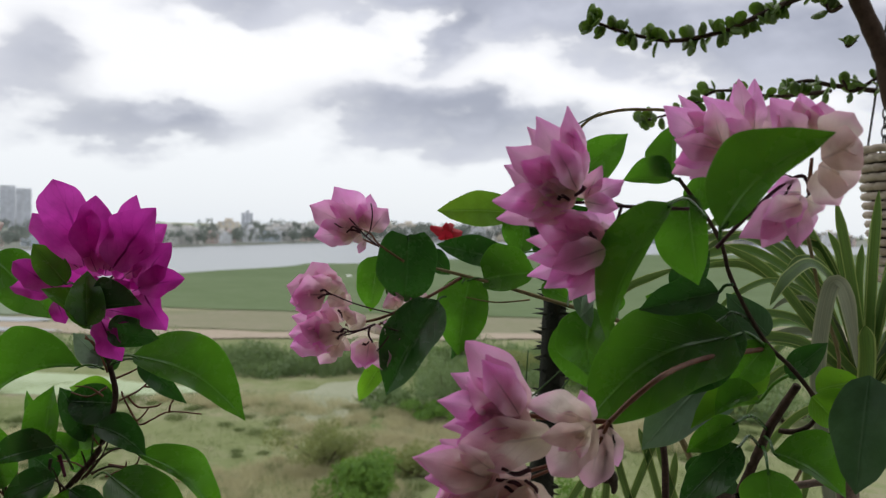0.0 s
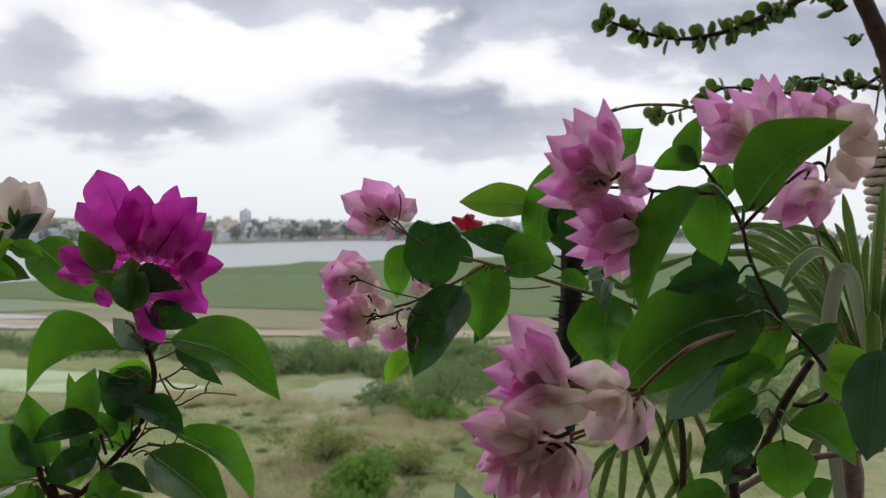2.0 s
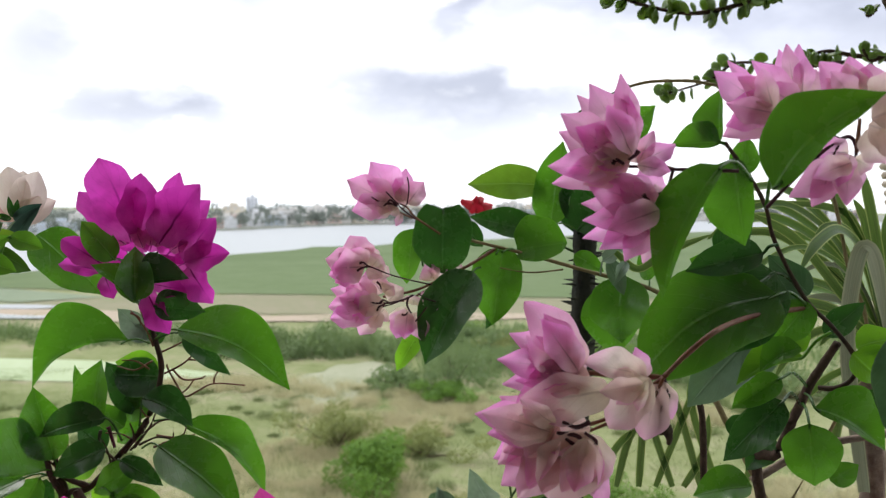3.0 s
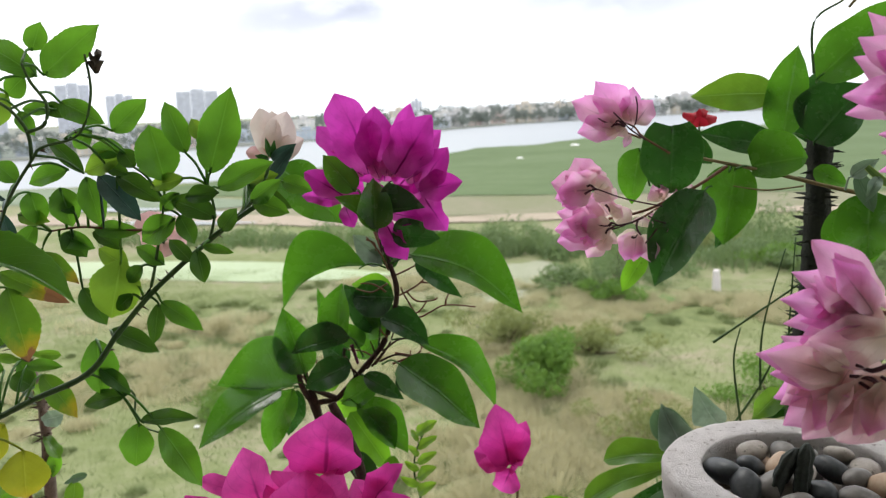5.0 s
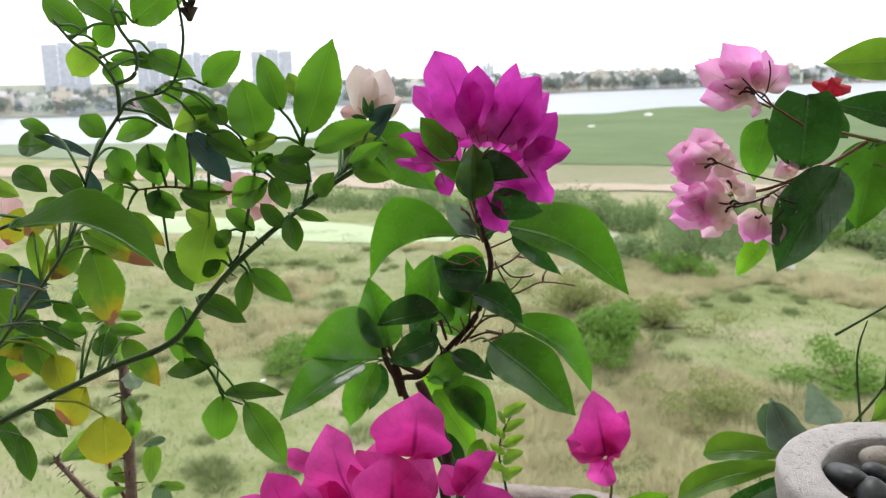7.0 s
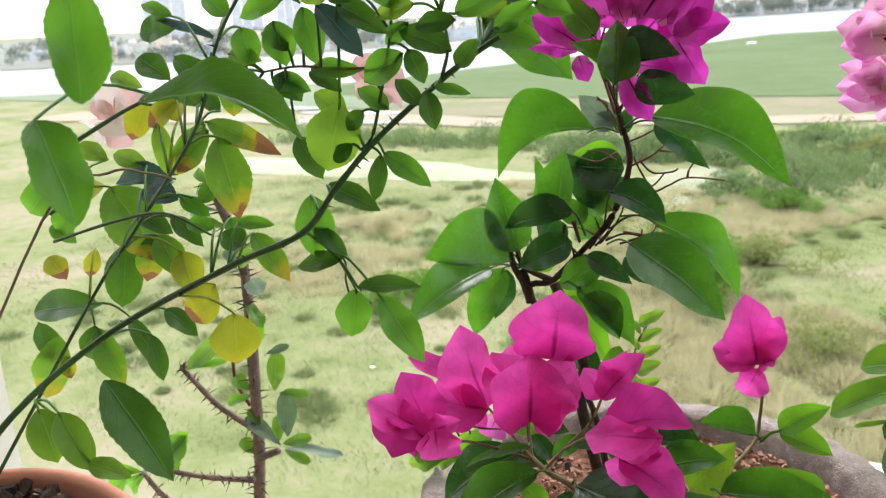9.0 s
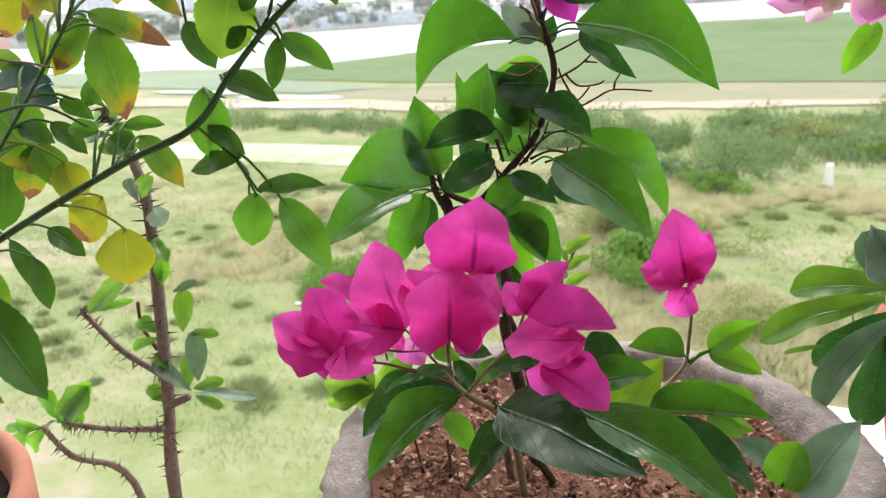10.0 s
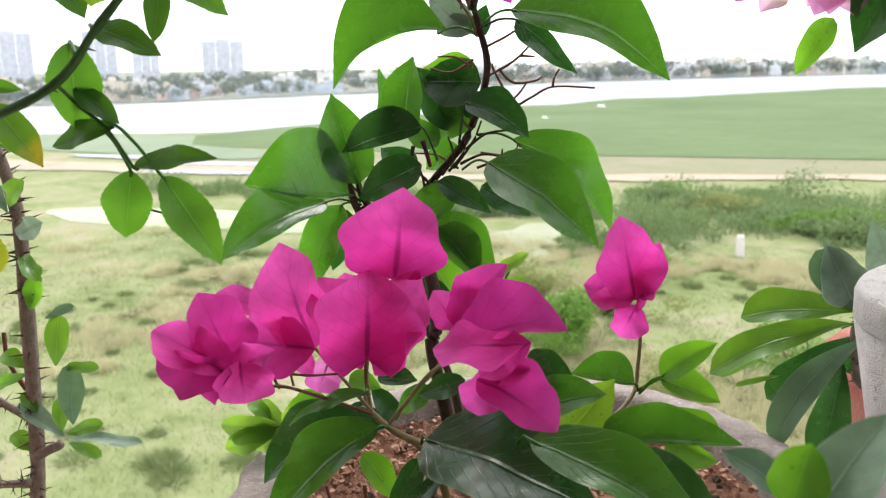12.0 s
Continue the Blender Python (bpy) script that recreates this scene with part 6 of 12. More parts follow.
stem(magenta_plant, [(-0.2814, 0.4250, 12.6382), (-0.2820, 0.4250, 12.6530), (-0.2803, 0.4250, 12.6638)], 0.0013, 0.0010, "stem_red", "twig")
stem(magenta_plant, [(-0.3301, 0.4200, 12.6385), (-0.3321, 0.4200, 12.6478)], 0.0009, 0.0007, "stem_tan", "twig")
stem(magenta_plant, [(-0.2492, 0.4200, 12.6424), (-0.2242, 0.3900, 12.6716), (-0.1982, 0.3600, 12.6914)], 0.0013, 0.0010, "stem_tan", "twig")
stem(magenta_plant, [(-0.3307, 0.4800, 12.4858), (-0.3366, 0.4800, 12.5164), (-0.3406, 0.4800, 12.5365)], 0.0016, 0.0012, "stem_red", "side_stem")
stem(magenta_plant, [(-0.3077, 0.4800, 12.4904), (-0.3080, 0.4800, 12.5165), (-0.3103, 0.4800, 12.5416)], 0.0020, 0.0015, "stem_red", "side_stem")
stem(magenta_plant, [(-0.2584, 0.5000, 12.4851), (-0.2564, 0.4800, 12.5359), (-0.2526, 0.4600, 12.5670), (-0.2501, 0.4400, 12.5984)], 0.0036, 0.0026, "bark_grey", "side_stem")
stem(magenta_plant, [(-0.2155, 0.5000, 12.4938), (-0.2258, 0.4800, 12.5316), (-0.2339, 0.4700, 12.5456)], 0.0036, 0.0030, "bark", "side_stem")
_f = stem(magenta_plant, [(-0.2790, 0.4250, 12.6256), (-0.2811, 0.4250, 12.6468), (-0.2794, 0.4250, 12.6638)], 0.0014, 0.0010, "stem_tan", "inflorescence", label="low spray of large magenta bracts")
bractlet(_f, (-0.2605, 0.4250, 12.7124), (-0.2538, 0.4250, 12.7681), (0.32, -0.95, -0.04), 0.593, 0.487, "magenta_low", shape="shield", wave=0.15, cup=0.2, fold=0.26)
bractlet(_f, (-0.2669, 0.4350, 12.7108), (-0.2739, 0.4350, 12.7422), (0.43, -0.90, 0.10), 0.548, 0.411, "magenta_low", shape="bract", wave=0.15, cup=0.2, fold=0.26)
bractlet(_f, (-0.2795, 0.4250, 12.6617), (-0.3110, 0.4250, 12.7104), (0.58, -0.72, 0.38), 0.414, 0.334, "magenta_low", shape="bract", lobe=0.15, wave=0.15, cup=0.2, fold=0.26)
bractlet(_f, (-0.2795, 0.4250, 12.6617), (-0.2447, 0.4250, 12.7196), (-0.09, -1.00, 0.05), 0.240, 0.386, "magenta_low", shape="bract", lobe=0.15, wave=0.15, cup=0.2, fold=0.26)
bractlet(_f, (-0.2739, 0.4100, 12.6654), (-0.2714, 0.4100, 12.7212), (0.37, -0.93, -0.02), 0.525, 0.556, "magenta_low", shape="broad", lobe=0.25, wave=0.15, cup=0.2, fold=0.26)
bractlet(_f, (-0.3136, 0.4200, 12.6653), (-0.3347, 0.4200, 12.7319), (0.36, -0.93, 0.11), 0.342, 0.290, "magenta_low", arc=0.02, shape="bract", wave=0.15, cup=0.2, fold=0.26)
bractlet(_f, (-0.3287, 0.4300, 12.6788), (-0.3895, 0.4300, 12.6921), (0.13, -0.79, 0.60), 0.124, 0.186, "magenta_low", shape="bract", wave=0.15, cup=0.2, fold=0.26)
bractlet(_f, (-0.3081, 0.4100, 12.6690), (-0.3620, 0.4100, 12.6690), (0.00, -0.95, 0.30), 0.359, 0.376, "magenta_low", shape="broad", wave=0.15, cup=0.2, fold=0.26)
bractlet(_f, (-0.3160, 0.4200, 12.6617), (-0.3292, 0.4200, 12.6507), (0.16, -0.97, -0.19), 0.555, 0.444, "magenta_low", shape="bract", wave=0.15, cup=0.2, fold=0.26)
bractlet(_f, (-0.3246, 0.3450, 12.6773), (-0.3755, 0.3450, 12.6943), (0.23, -0.69, 0.68), 0.271, 0.223, "magenta_low", shape="broad", wave=0.15, cup=0.2, fold=0.26)
bractlet(_f, (-0.3332, 0.3600, 12.6708), (-0.3542, 0.3600, 12.7143), (0.58, -0.77, 0.28), 0.316, 0.404, "magenta_low", shape="bract", wave=0.15, cup=0.2, fold=0.26)
bractlet(_f, (-0.3221, 0.3400, 12.6774), (-0.3700, 0.3400, 12.6800), (0.01, -0.97, 0.26), 0.319, 0.159, "magenta_low", shape="broad", wave=0.15, cup=0.2, fold=0.26)
bractlet(_f, (-0.3370, 0.3500, 12.6675), (-0.3504, 0.3500, 12.6588), (0.08, -0.99, -0.13), 0.542, 0.542, "magenta_low", shape="bract", wave=0.15, cup=0.2, fold=0.26)
bractlet(_f, (-0.3206, 0.3450, 12.6823), (-0.3187, 0.3450, 12.6582), (0.53, -0.84, 0.04), 0.718, 0.581, "magenta_low", shape="broad", wave=0.15, cup=0.2, fold=0.26)
bractlet(_f, (-0.3313, 0.3550, 12.6723), (-0.3041, 0.3550, 12.6869), (-0.12, -0.97, 0.22), 0.323, 0.269, "magenta_low", shape="bract", wave=0.15, cup=0.2, fold=0.26)
bractlet(_f, (-0.2244, 0.4300, 12.6834), (-0.1926, 0.4300, 12.7248), (-0.17, -0.98, 0.13), 0.301, 0.151, "magenta_low", shape="bract", wave=0.15, cup=0.2, fold=0.26)
bractlet(_f, (-0.2260, 0.4350, 12.6815), (-0.2399, 0.4350, 12.7043), (0.41, -0.88, 0.25), 0.394, 0.427, "magenta_low", shape="bract", wave=0.15, cup=0.2, fold=0.26)
bractlet(_f, (-0.2220, 0.4380, 12.6876), (-0.2080, 0.4380, 12.7216), (0.09, -1.00, -0.04), 0.236, 0.189, "magenta_low", shape="bract", wave=0.15, cup=0.2, fold=0.26)
bractlet(_f, (-0.2006, 0.3550, 12.6973), (-0.1445, 0.3550, 12.7129), (-0.18, -0.75, 0.64), 0.352, 0.135, "magenta_low", arc=0.12, shape="broad", wave=0.15, cup=0.2, fold=0.26)
bractlet(_f, (-0.1630, 0.3450, 12.7065), (-0.2097, 0.3450, 12.7002), (-0.11, -0.60, 0.80), 0.375, 0.196, "magenta_low", arc=0.02, shape="broad", wave=0.15, cup=0.2, fold=0.26)
bractlet(_f, (-0.1604, 0.3470, 12.7077), (-0.1860, 0.3470, 12.6872), (-0.28, -0.89, 0.35), 0.252, 0.343, "magenta_low", shape="bract", wave=0.15, cup=0.2, fold=0.26)
bractlet(_f, (-0.1885, 0.3500, 12.6845), (-0.1474, 0.3500, 12.6622), (0.30, -0.78, 0.55), 0.371, 0.226, "magenta_low", arc=0.04, shape="broad", wave=0.15, cup=0.2, fold=0.26)
bractlet(_f, (-0.1751, 0.3550, 12.6851), (-0.1970, 0.3550, 12.6674), (-0.06, -0.99, 0.08), 0.350, 0.350, "magenta_low", shape="broad", wave=0.15, cup=0.2, fold=0.26)
bractlet(_f, (-0.1828, 0.3530, 12.6836), (-0.1617, 0.3530, 12.6917), (-0.18, -0.86, 0.47), 0.300, 0.233, "magenta_low", shape="bract", wave=0.15, cup=0.2, fold=0.26)
bractlet(_f, (-0.3137, 0.4400, 12.6524), (-0.3234, 0.4400, 12.6272), (0.33, -0.93, -0.13), 0.463, 0.427, "magenta_pale", shape="bract", wave=0.15, cup=0.2, fold=0.26)
bractlet(_f, (-0.3213, 0.4400, 12.6965), (-0.3156, 0.4400, 12.6800), (0.51, -0.84, 0.17), 0.694, 0.694, "magenta_low", shape="bract", wave=0.15, cup=0.2, fold=0.26)
bractlet(_f, (-0.3020, 0.4500, 12.6864), (-0.3053, 0.4500, 12.7074), (0.46, -0.88, 0.07), 0.659, 0.659, "magenta_low", shape="bract", wave=0.15, cup=0.2, fold=0.26)
leaf(magenta_plant, (-0.2718, 0.4200, 12.6177), (-0.3418, 0.4000, 12.5433), (-0.12, -0.93, 0.36), 0.082, 0.223, "boug", arc=-0.06, shape="full", fold=0.3, at=(-0.2666, 0.4300, 12.6119))
leaf(magenta_plant, (-0.3004, 0.4500, 12.6112), (-0.3678, 0.4400, 12.5546), (-0.11, -0.95, 0.30), 0.116, 0.258, "boug_dark", arc=-0.05, shape="full", at=(-0.2812, 0.4300, 12.6230))
leaf(magenta_plant, (-0.2731, 0.4050, 12.6463), (-0.3265, 0.4050, 12.6182), (-0.33, -0.70, 0.63), 0.059, 0.088, "boug", arc=-0.04, at=(-0.2807, 0.4250, 12.6361))
leaf(magenta_plant, (-0.2374, 0.4100, 12.6191), (-0.1265, 0.3700, 12.6096), (-0.12, -0.53, 0.84), 0.242, 0.236, "boug_dark", shape="full", fold=0.3, curl=0.05, at=(-0.2514, 0.4400, 12.5995))
leaf(magenta_plant, (-0.1657, 0.3700, 12.6466), (-0.0660, 0.3400, 12.6141), (0.10, -0.55, 0.83), 0.190, 0.110, "boug", arc=0.03, shape="full", fold=0.28, at=(-0.1814, 0.4000, 12.6229))
leaf(magenta_plant, (-0.1323, 0.4300, 12.6113), (-0.0646, 0.4300, 12.5743), (0.36, -0.66, 0.66), 0.242, 0.081, "boug_dark", arc=0.04, shape="full")
leaf(magenta_plant, (-0.1403, 0.4500, 12.6128), (-0.0576, 0.4500, 12.6213), (-0.06, -0.79, 0.61), 0.251, 0.019, "boug", shape="full", at=(-0.1484, 0.4600, 12.6083))
leaf(magenta_plant, (-0.1021, 0.4700, 12.6099), (-0.0697, 0.4700, 12.5993), (0.18, -0.82, 0.54), 0.121, 0.364, "boug_young", shape="full")
leaf(magenta_plant, (-0.0709, 0.4750, 12.6155), (-0.1001, 0.4750, 12.6290), (0.22, -0.85, 0.48), 0.230, 0.230, "boug_young")
leaf(magenta_plant, (-0.1875, 0.4500, 12.6457), (-0.1540, 0.4500, 12.6495), (-0.06, -0.85, 0.53), 0.586, 0.070, "boug_dark", shape="full")
leaf(magenta_plant, (-0.1816, 0.4400, 12.6300), (-0.1349, 0.4400, 12.6478), (-0.22, -0.79, 0.58), 0.316, 0.184, "boug", arc=0.03, shape="full")
leaf(magenta_plant, (-0.1659, 0.4700, 12.5985), (-0.1336, 0.4700, 12.6461), (-0.17, -0.98, 0.12), 0.256, 0.285, "boug_spot", shape="full")
leaf(magenta_plant, (-0.1283, 0.5500, 12.6131), (-0.1741, 0.5500, 12.6158), (0.03, -0.82, 0.57), 0.051, 0.429, "boug", shape="full", at=(-0.1261, 0.5600, 12.6044))
leaf(magenta_plant, (-0.1104, 0.5500, 12.6205), (-0.0734, 0.5500, 12.6490), (-0.27, -0.90, 0.35), 0.242, 0.209, "boug_young", arc=0.03, shape="full", at=(-0.1252, 0.5600, 12.6021))
leaf(magenta_plant, (-0.1103, 0.5550, 12.6171), (-0.0693, 0.5550, 12.6039), (0.17, -0.83, 0.53), 0.326, 0.174, "boug_young", shape="full", at=(-0.1252, 0.5600, 12.6021))
leaf(magenta_plant, (-0.3062, 0.4700, 12.5714), (-0.2809, 0.4700, 12.5392), (0.51, -0.76, 0.40), 0.267, 0.200, "boug_young", shape="full")
leaf(magenta_plant, (-0.2589, 0.4600, 12.5800), (-0.2820, 0.4600, 12.5319), (-0.01, -1.00, 0.01), 0.166, 0.150, "boug_dark", shape="full")
leaf(magenta_plant, (-0.2377, 0.4400, 12.5811), (-0.2763, 0.4400, 12.5265), (-0.37, -0.89, 0.26), 0.108, 0.095, "boug_dark", shape="full")
leaf(magenta_plant, (-0.2890, 0.4600, 12.6329), (-0.2605, 0.4600, 12.6346), (-0.03, -0.84, 0.54), 0.356, 0.148, "boug_dark", shape="full")
leaf(magenta_plant, (-0.2262, 0.4550, 12.6409), (-0.2581, 0.4550, 12.6264), (-0.18, -0.90, 0.39), 0.236, 0.213, "boug_dark")
leaf(magenta_plant, (-0.2510, 0.4600, 12.6314), (-0.2759, 0.4600, 12.6100), (-0.18, -0.96, 0.21), 0.232, 0.232, "boug")
leaf(magenta_plant, (-0.3138, 0.4700, 12.6285), (-0.2908, 0.4700, 12.6221), (0.17, -0.79, 0.59), 0.293, 0.330, "boug_young")
leaf(magenta_plant, (-0.2280, 0.4550, 12.6364), (-0.2033, 0.4550, 12.6223), (0.29, -0.81, 0.51), 0.287, 0.316, "boug_dark")
leaf(magenta_plant, (-0.3338, 0.4700, 12.6119), (-0.3651, 0.4700, 12.5882), (-0.16, -0.96, 0.21), 0.280, 0.280, "boug_young")
leaf(magenta_plant, (-0.3177, 0.4650, 12.6020), (-0.2806, 0.4650, 12.5977), (0.07, -0.78, 0.62), 0.260, 0.260, "boug_dark")
leaf(magenta_plant, (-0.2801, 0.4700, 12.6001), (-0.2976, 0.4700, 12.6235), (0.48, -0.80, 0.36), 0.269, 0.269, "boug_dark")
leaf(magenta_plant, (-0.2807, 0.5300, 12.6855), (-0.2555, 0.5300, 12.6449), (0.42, -0.87, 0.26), 0.247, 0.209, "boug_dark")
leaf(magenta_plant, (-0.2416, 0.5400, 12.6809), (-0.2538, 0.5400, 12.6415), (0.12, -0.99, -0.04), 0.221, 0.221, "boug_young")
leaf(magenta_plant, (-0.2774, 0.5550, 12.7191), (-0.2459, 0.5550, 12.6808), (0.37, -0.88, 0.30), 0.356, 0.201, "boug", arc=0.04, shape="full")
stem(magenta_plant, [(-0.1519, 0.4700, 12.6007), (-0.1426, 0.5300, 12.5915), (-0.1295, 0.5600, 12.6015), (-0.1279, 0.5700, 12.6194), (-0.1275, 0.5750, 12.6417), (-0.1300, 0.5750, 12.6604)], 0.0019, 0.0011, "stem_tan", "side_stem")
stem(magenta_plant, [(-0.1274, 0.5600, 12.6042), (-0.1148, 0.5600, 12.6130), (-0.1107, 0.5600, 12.6159)], 0.0013, 0.0009, "stem_tan", "twig")
_f = stem(magenta_plant, [(-0.1288, 0.5750, 12.6511), (-0.1310, 0.5750, 12.6627)], 0.0012, 0.0010, "stem_tan", "inflorescence", label="single magenta flower on a thin stalk")
bractlet(_f, (-0.1309, 0.5600, 12.6723), (-0.1436, 0.5600, 12.7328), (0.19, -0.98, 0.04), 0.347, 0.380, "magenta_low", shape="shield", fold=0.25, wave=0.15, cup=0.2)
bractlet(_f, (-0.1318, 0.5680, 12.6728), (-0.1688, 0.5680, 12.6791), (0.07, -0.91, 0.41), 0.337, 0.365, "magenta_low", shape="bract", wave=0.15, cup=0.2, fold=0.26)
bractlet(_f, (-0.1312, 0.5580, 12.6752), (-0.1620, 0.5580, 12.6702), (-0.06, -0.92, 0.38), 0.266, 0.266, "magenta_low", shape="bract", wave=0.15, cup=0.2, fold=0.26)
bractlet(_f, (-0.1323, 0.5720, 12.6743), (-0.1165, 0.5720, 12.7129), (-0.06, -1.00, 0.03), 0.275, 0.300, "magenta_low", shape="bract", wave=0.15, cup=0.2, fold=0.26)
bractlet(_f, (-0.1312, 0.5620, 12.6762), (-0.1178, 0.5620, 12.6886), (-0.16, -0.97, 0.18), 0.566, 0.566, "magenta_low", shape="bract", wave=0.15, cup=0.2, fold=0.26)
bractlet(_f, (-0.1295, 0.5600, 12.6692), (-0.1406, 0.5600, 12.6439), (0.04, -1.00, -0.02), 0.493, 0.417, "magenta_low", shape="broad", wave=0.15, cup=0.2, fold=0.26)
bractlet(_f, (-0.1296, 0.5600, 12.6724), (-0.1236, 0.5600, 12.6697), (0.06, -0.99, 0.14), 1.116, 1.116, "magenta_low", shape="bract", wave=0.15, cup=0.2, fold=0.26)
leaf(magenta_plant, (-0.3545, 0.5600, 12.9623), (-0.2889, 0.5600, 12.9066), (0.35, -0.84, 0.42), 0.269, 0.282, "boug", shape="full", fold=0.2)
leaf(magenta_plant, (-0.2907, 0.5600, 12.7650), (-0.3427, 0.5600, 12.7371), (-0.17, -0.94, 0.31), 0.255, 0.276, "boug_dark", shape="full", fold=0.25)
leaf(magenta_plant, (-0.2677, 0.5700, 12.7433), (-0.3077, 0.5700, 12.7184), (-0.18, -0.94, 0.29), 0.292, 0.319, "boug", shape="full", fold=0.25)
leaf(magenta_plant, (-0.2770, 0.6000, 12.7883), (-0.3101, 0.6000, 12.8375), (0.43, -0.86, 0.29), 0.246, 0.267, "boug_dark", shape="full", fold=0.2)
leaf(magenta_plant, (-0.2875, 0.5900, 12.7763), (-0.3193, 0.5900, 12.7944), (0.31, -0.78, 0.55), 0.307, 0.341, "boug", shape="full", fold=0.2)
leaf(magenta_plant, (-0.2500, 0.5800, 12.7477), (-0.2116, 0.5800, 12.7267), (0.31, -0.77, 0.56), 0.305, 0.277, "boug_dark", shape="full", fold=0.2)
stem(magenta_plant, [(-0.2798, 0.5750, 12.7559), (-0.2705, 0.5750, 12.7700), (-0.2746, 0.5750, 12.7850)], 0.0012, 0.0007, "bark", "twig")
stem(magenta_plant, [(-0.2742, 0.5750, 12.7589), (-0.2627, 0.5750, 12.7731), (-0.2606, 0.5750, 12.7868)], 0.0012, 0.0007, "bark", "twig")
stem(magenta_plant, [(-0.2881, 0.5750, 12.7473), (-0.2984, 0.5750, 12.7566), (-0.3109, 0.5750, 12.7593)], 0.0012, 0.0007, "bark", "twig")
stem(magenta_plant, [(-0.2648, 0.5750, 12.7648), (-0.2481, 0.5750, 12.7721), (-0.2325, 0.5750, 12.7707)], 0.0012, 0.0007, "bark", "twig")
stem(magenta_plant, [(-0.2704, 0.5750, 12.7613), (-0.2550, 0.5750, 12.7816), (-0.2485, 0.5750, 12.7971)], 0.0012, 0.0007, "bark", "twig")
stem(magenta_plant, [(-0.2936, 0.5750, 12.7361), (-0.2950, 0.5750, 12.7524), (-0.3020, 0.5750, 12.7685)], 0.0012, 0.0007, "bark", "twig")
stem(magenta_plant, [(-0.2605, 0.5750, 12.7759), (-0.2450, 0.5750, 12.7875), (-0.2273, 0.5750, 12.7904)], 0.0012, 0.0007, "bark", "twig")
weed = thing("lobed_weed", "small light green lobed weed at the planter edge", "plant", (-0.40, 0.55, 12.50))
stem(weed, [(-0.3888, 0.5200, 12.5379), (-0.3981, 0.5200, 12.5512), (-0.4127, 0.5200, 12.5615)], 0.0012, 0.0008, "stem_green", "stem")
blade(weed, (-0.3978, 0.5200, 12.5561), (-0.4509, 0.5155, 12.5551), (0.08, -0.97, 0.24), 0.42, "rose_light", curl=0.16, shape="rose", at=(-0.4005, 0.5200, 12.5529))
blade(weed, (-0.4026, 0.5200, 12.5603), (-0.4465, 0.5126, 12.5357), (0.12, -0.99, 0.07), 0.38, "rose_light", curl=0.14, shape="rose", at=(-0.4054, 0.5200, 12.5564))
blade(weed, (-0.4076, 0.5200, 12.5621), (-0.4341, 0.5310, 12.5704), (0.01, -0.59, 0.81), 0.42, "rose_light", curl=0.16, shape="rose", at=(-0.4091, 0.5200, 12.5589))
blade(weed, (-0.3951, 0.5200, 12.5589), (-0.4298, 0.5366, 12.5672), (-0.21, -0.76, 0.62), 0.46, "rose_light", curl=0.12, shape="rose", at=(-0.3993, 0.5200, 12.5521))
blade(weed, (-0.3902, 0.5200, 12.5571), (-0.3784, 0.5061, 12.5903), (0.34, -0.82, -0.46), 0.42, "rose_light", curl=0.08, shape="rose", at=(-0.3981, 0.5200, 12.5512))
blade(weed, (-0.3929, 0.5200, 12.5544), (-0.4296, 0.5279, 12.5335), (-0.19, -0.98, -0.04), 0.34, "rose_light", curl=0.12, shape="rose", at=(-0.3981, 0.5200, 12.5512))
sprig = thing("feathery_sprig", "young feathery green sprig behind the magenta flowers", "plant", (-0.24, 0.62, 12.50))
stem(sprig, [(-0.2200, 0.6000, 12.5000), (-0.2432, 0.6200, 12.5917), (-0.2503, 0.6200, 12.6260), (-0.2456, 0.6200, 12.6552), (-0.2299, 0.6200, 12.6852)], 0.0016, 0.0007, "stem_green", "stem")
blade(sprig, (-0.2462, 0.6200, 12.6041), (-0.2216, 0.6086, 12.6228), (-0.49, -0.86, 0.12), 0.36, "rose_light", curl=0.13, shape="lance", at=(-0.2456, 0.6200, 12.6031))
blade(sprig, (-0.2449, 0.6200, 12.6127), (-0.2615, 0.6084, 12.6258), (0.55, -0.83, -0.03), 0.36, "rose_light", curl=0.14, shape="lance", at=(-0.2474, 0.6200, 12.6117))
blade(sprig, (-0.2460, 0.6200, 12.6209), (-0.2203, 0.6064, 12.6414), (-0.60, -0.76, 0.25), 0.36, "rose_light", curl=0.05, shape="lance", at=(-0.2491, 0.6200, 12.6203))
blade(sprig, (-0.2447, 0.6200, 12.6294), (-0.2587, 0.6139, 12.6415), (0.47, -0.88, 0.10), 0.36, "rose_light", curl=0.13, shape="lance", at=(-0.2495, 0.6200, 12.6309))
blade(sprig, (-0.2458, 0.6200, 12.6375), (-0.2241, 0.6220, 12.6515), (-0.12, -0.94, 0.31), 0.36, "rose_light", curl=0.10, shape="lance", at=(-0.2484, 0.6200, 12.6382))
blade(sprig, (-0.2445, 0.6200, 12.6459), (-0.2539, 0.6132, 12.6601), (0.74, -0.64, 0.19), 0.36, "rose_light", curl=0.03, shape="lance", at=(-0.2472, 0.6200, 12.6455))
blade(sprig, (-0.2456, 0.6200, 12.6539), (-0.2251, 0.6278, 12.6666), (0.04, -0.88, 0.48), 0.36, "rose_light", curl=0.12, shape="lance", at=(-0.2460, 0.6200, 12.6528))
blade(sprig, (-0.2443, 0.6200, 12.6623), (-0.2544, 0.6286, 12.6714), (0.10, -0.66, 0.74), 0.36, "rose_light", curl=0.07, shape="lance", at=(-0.2430, 0.6200, 12.6602))
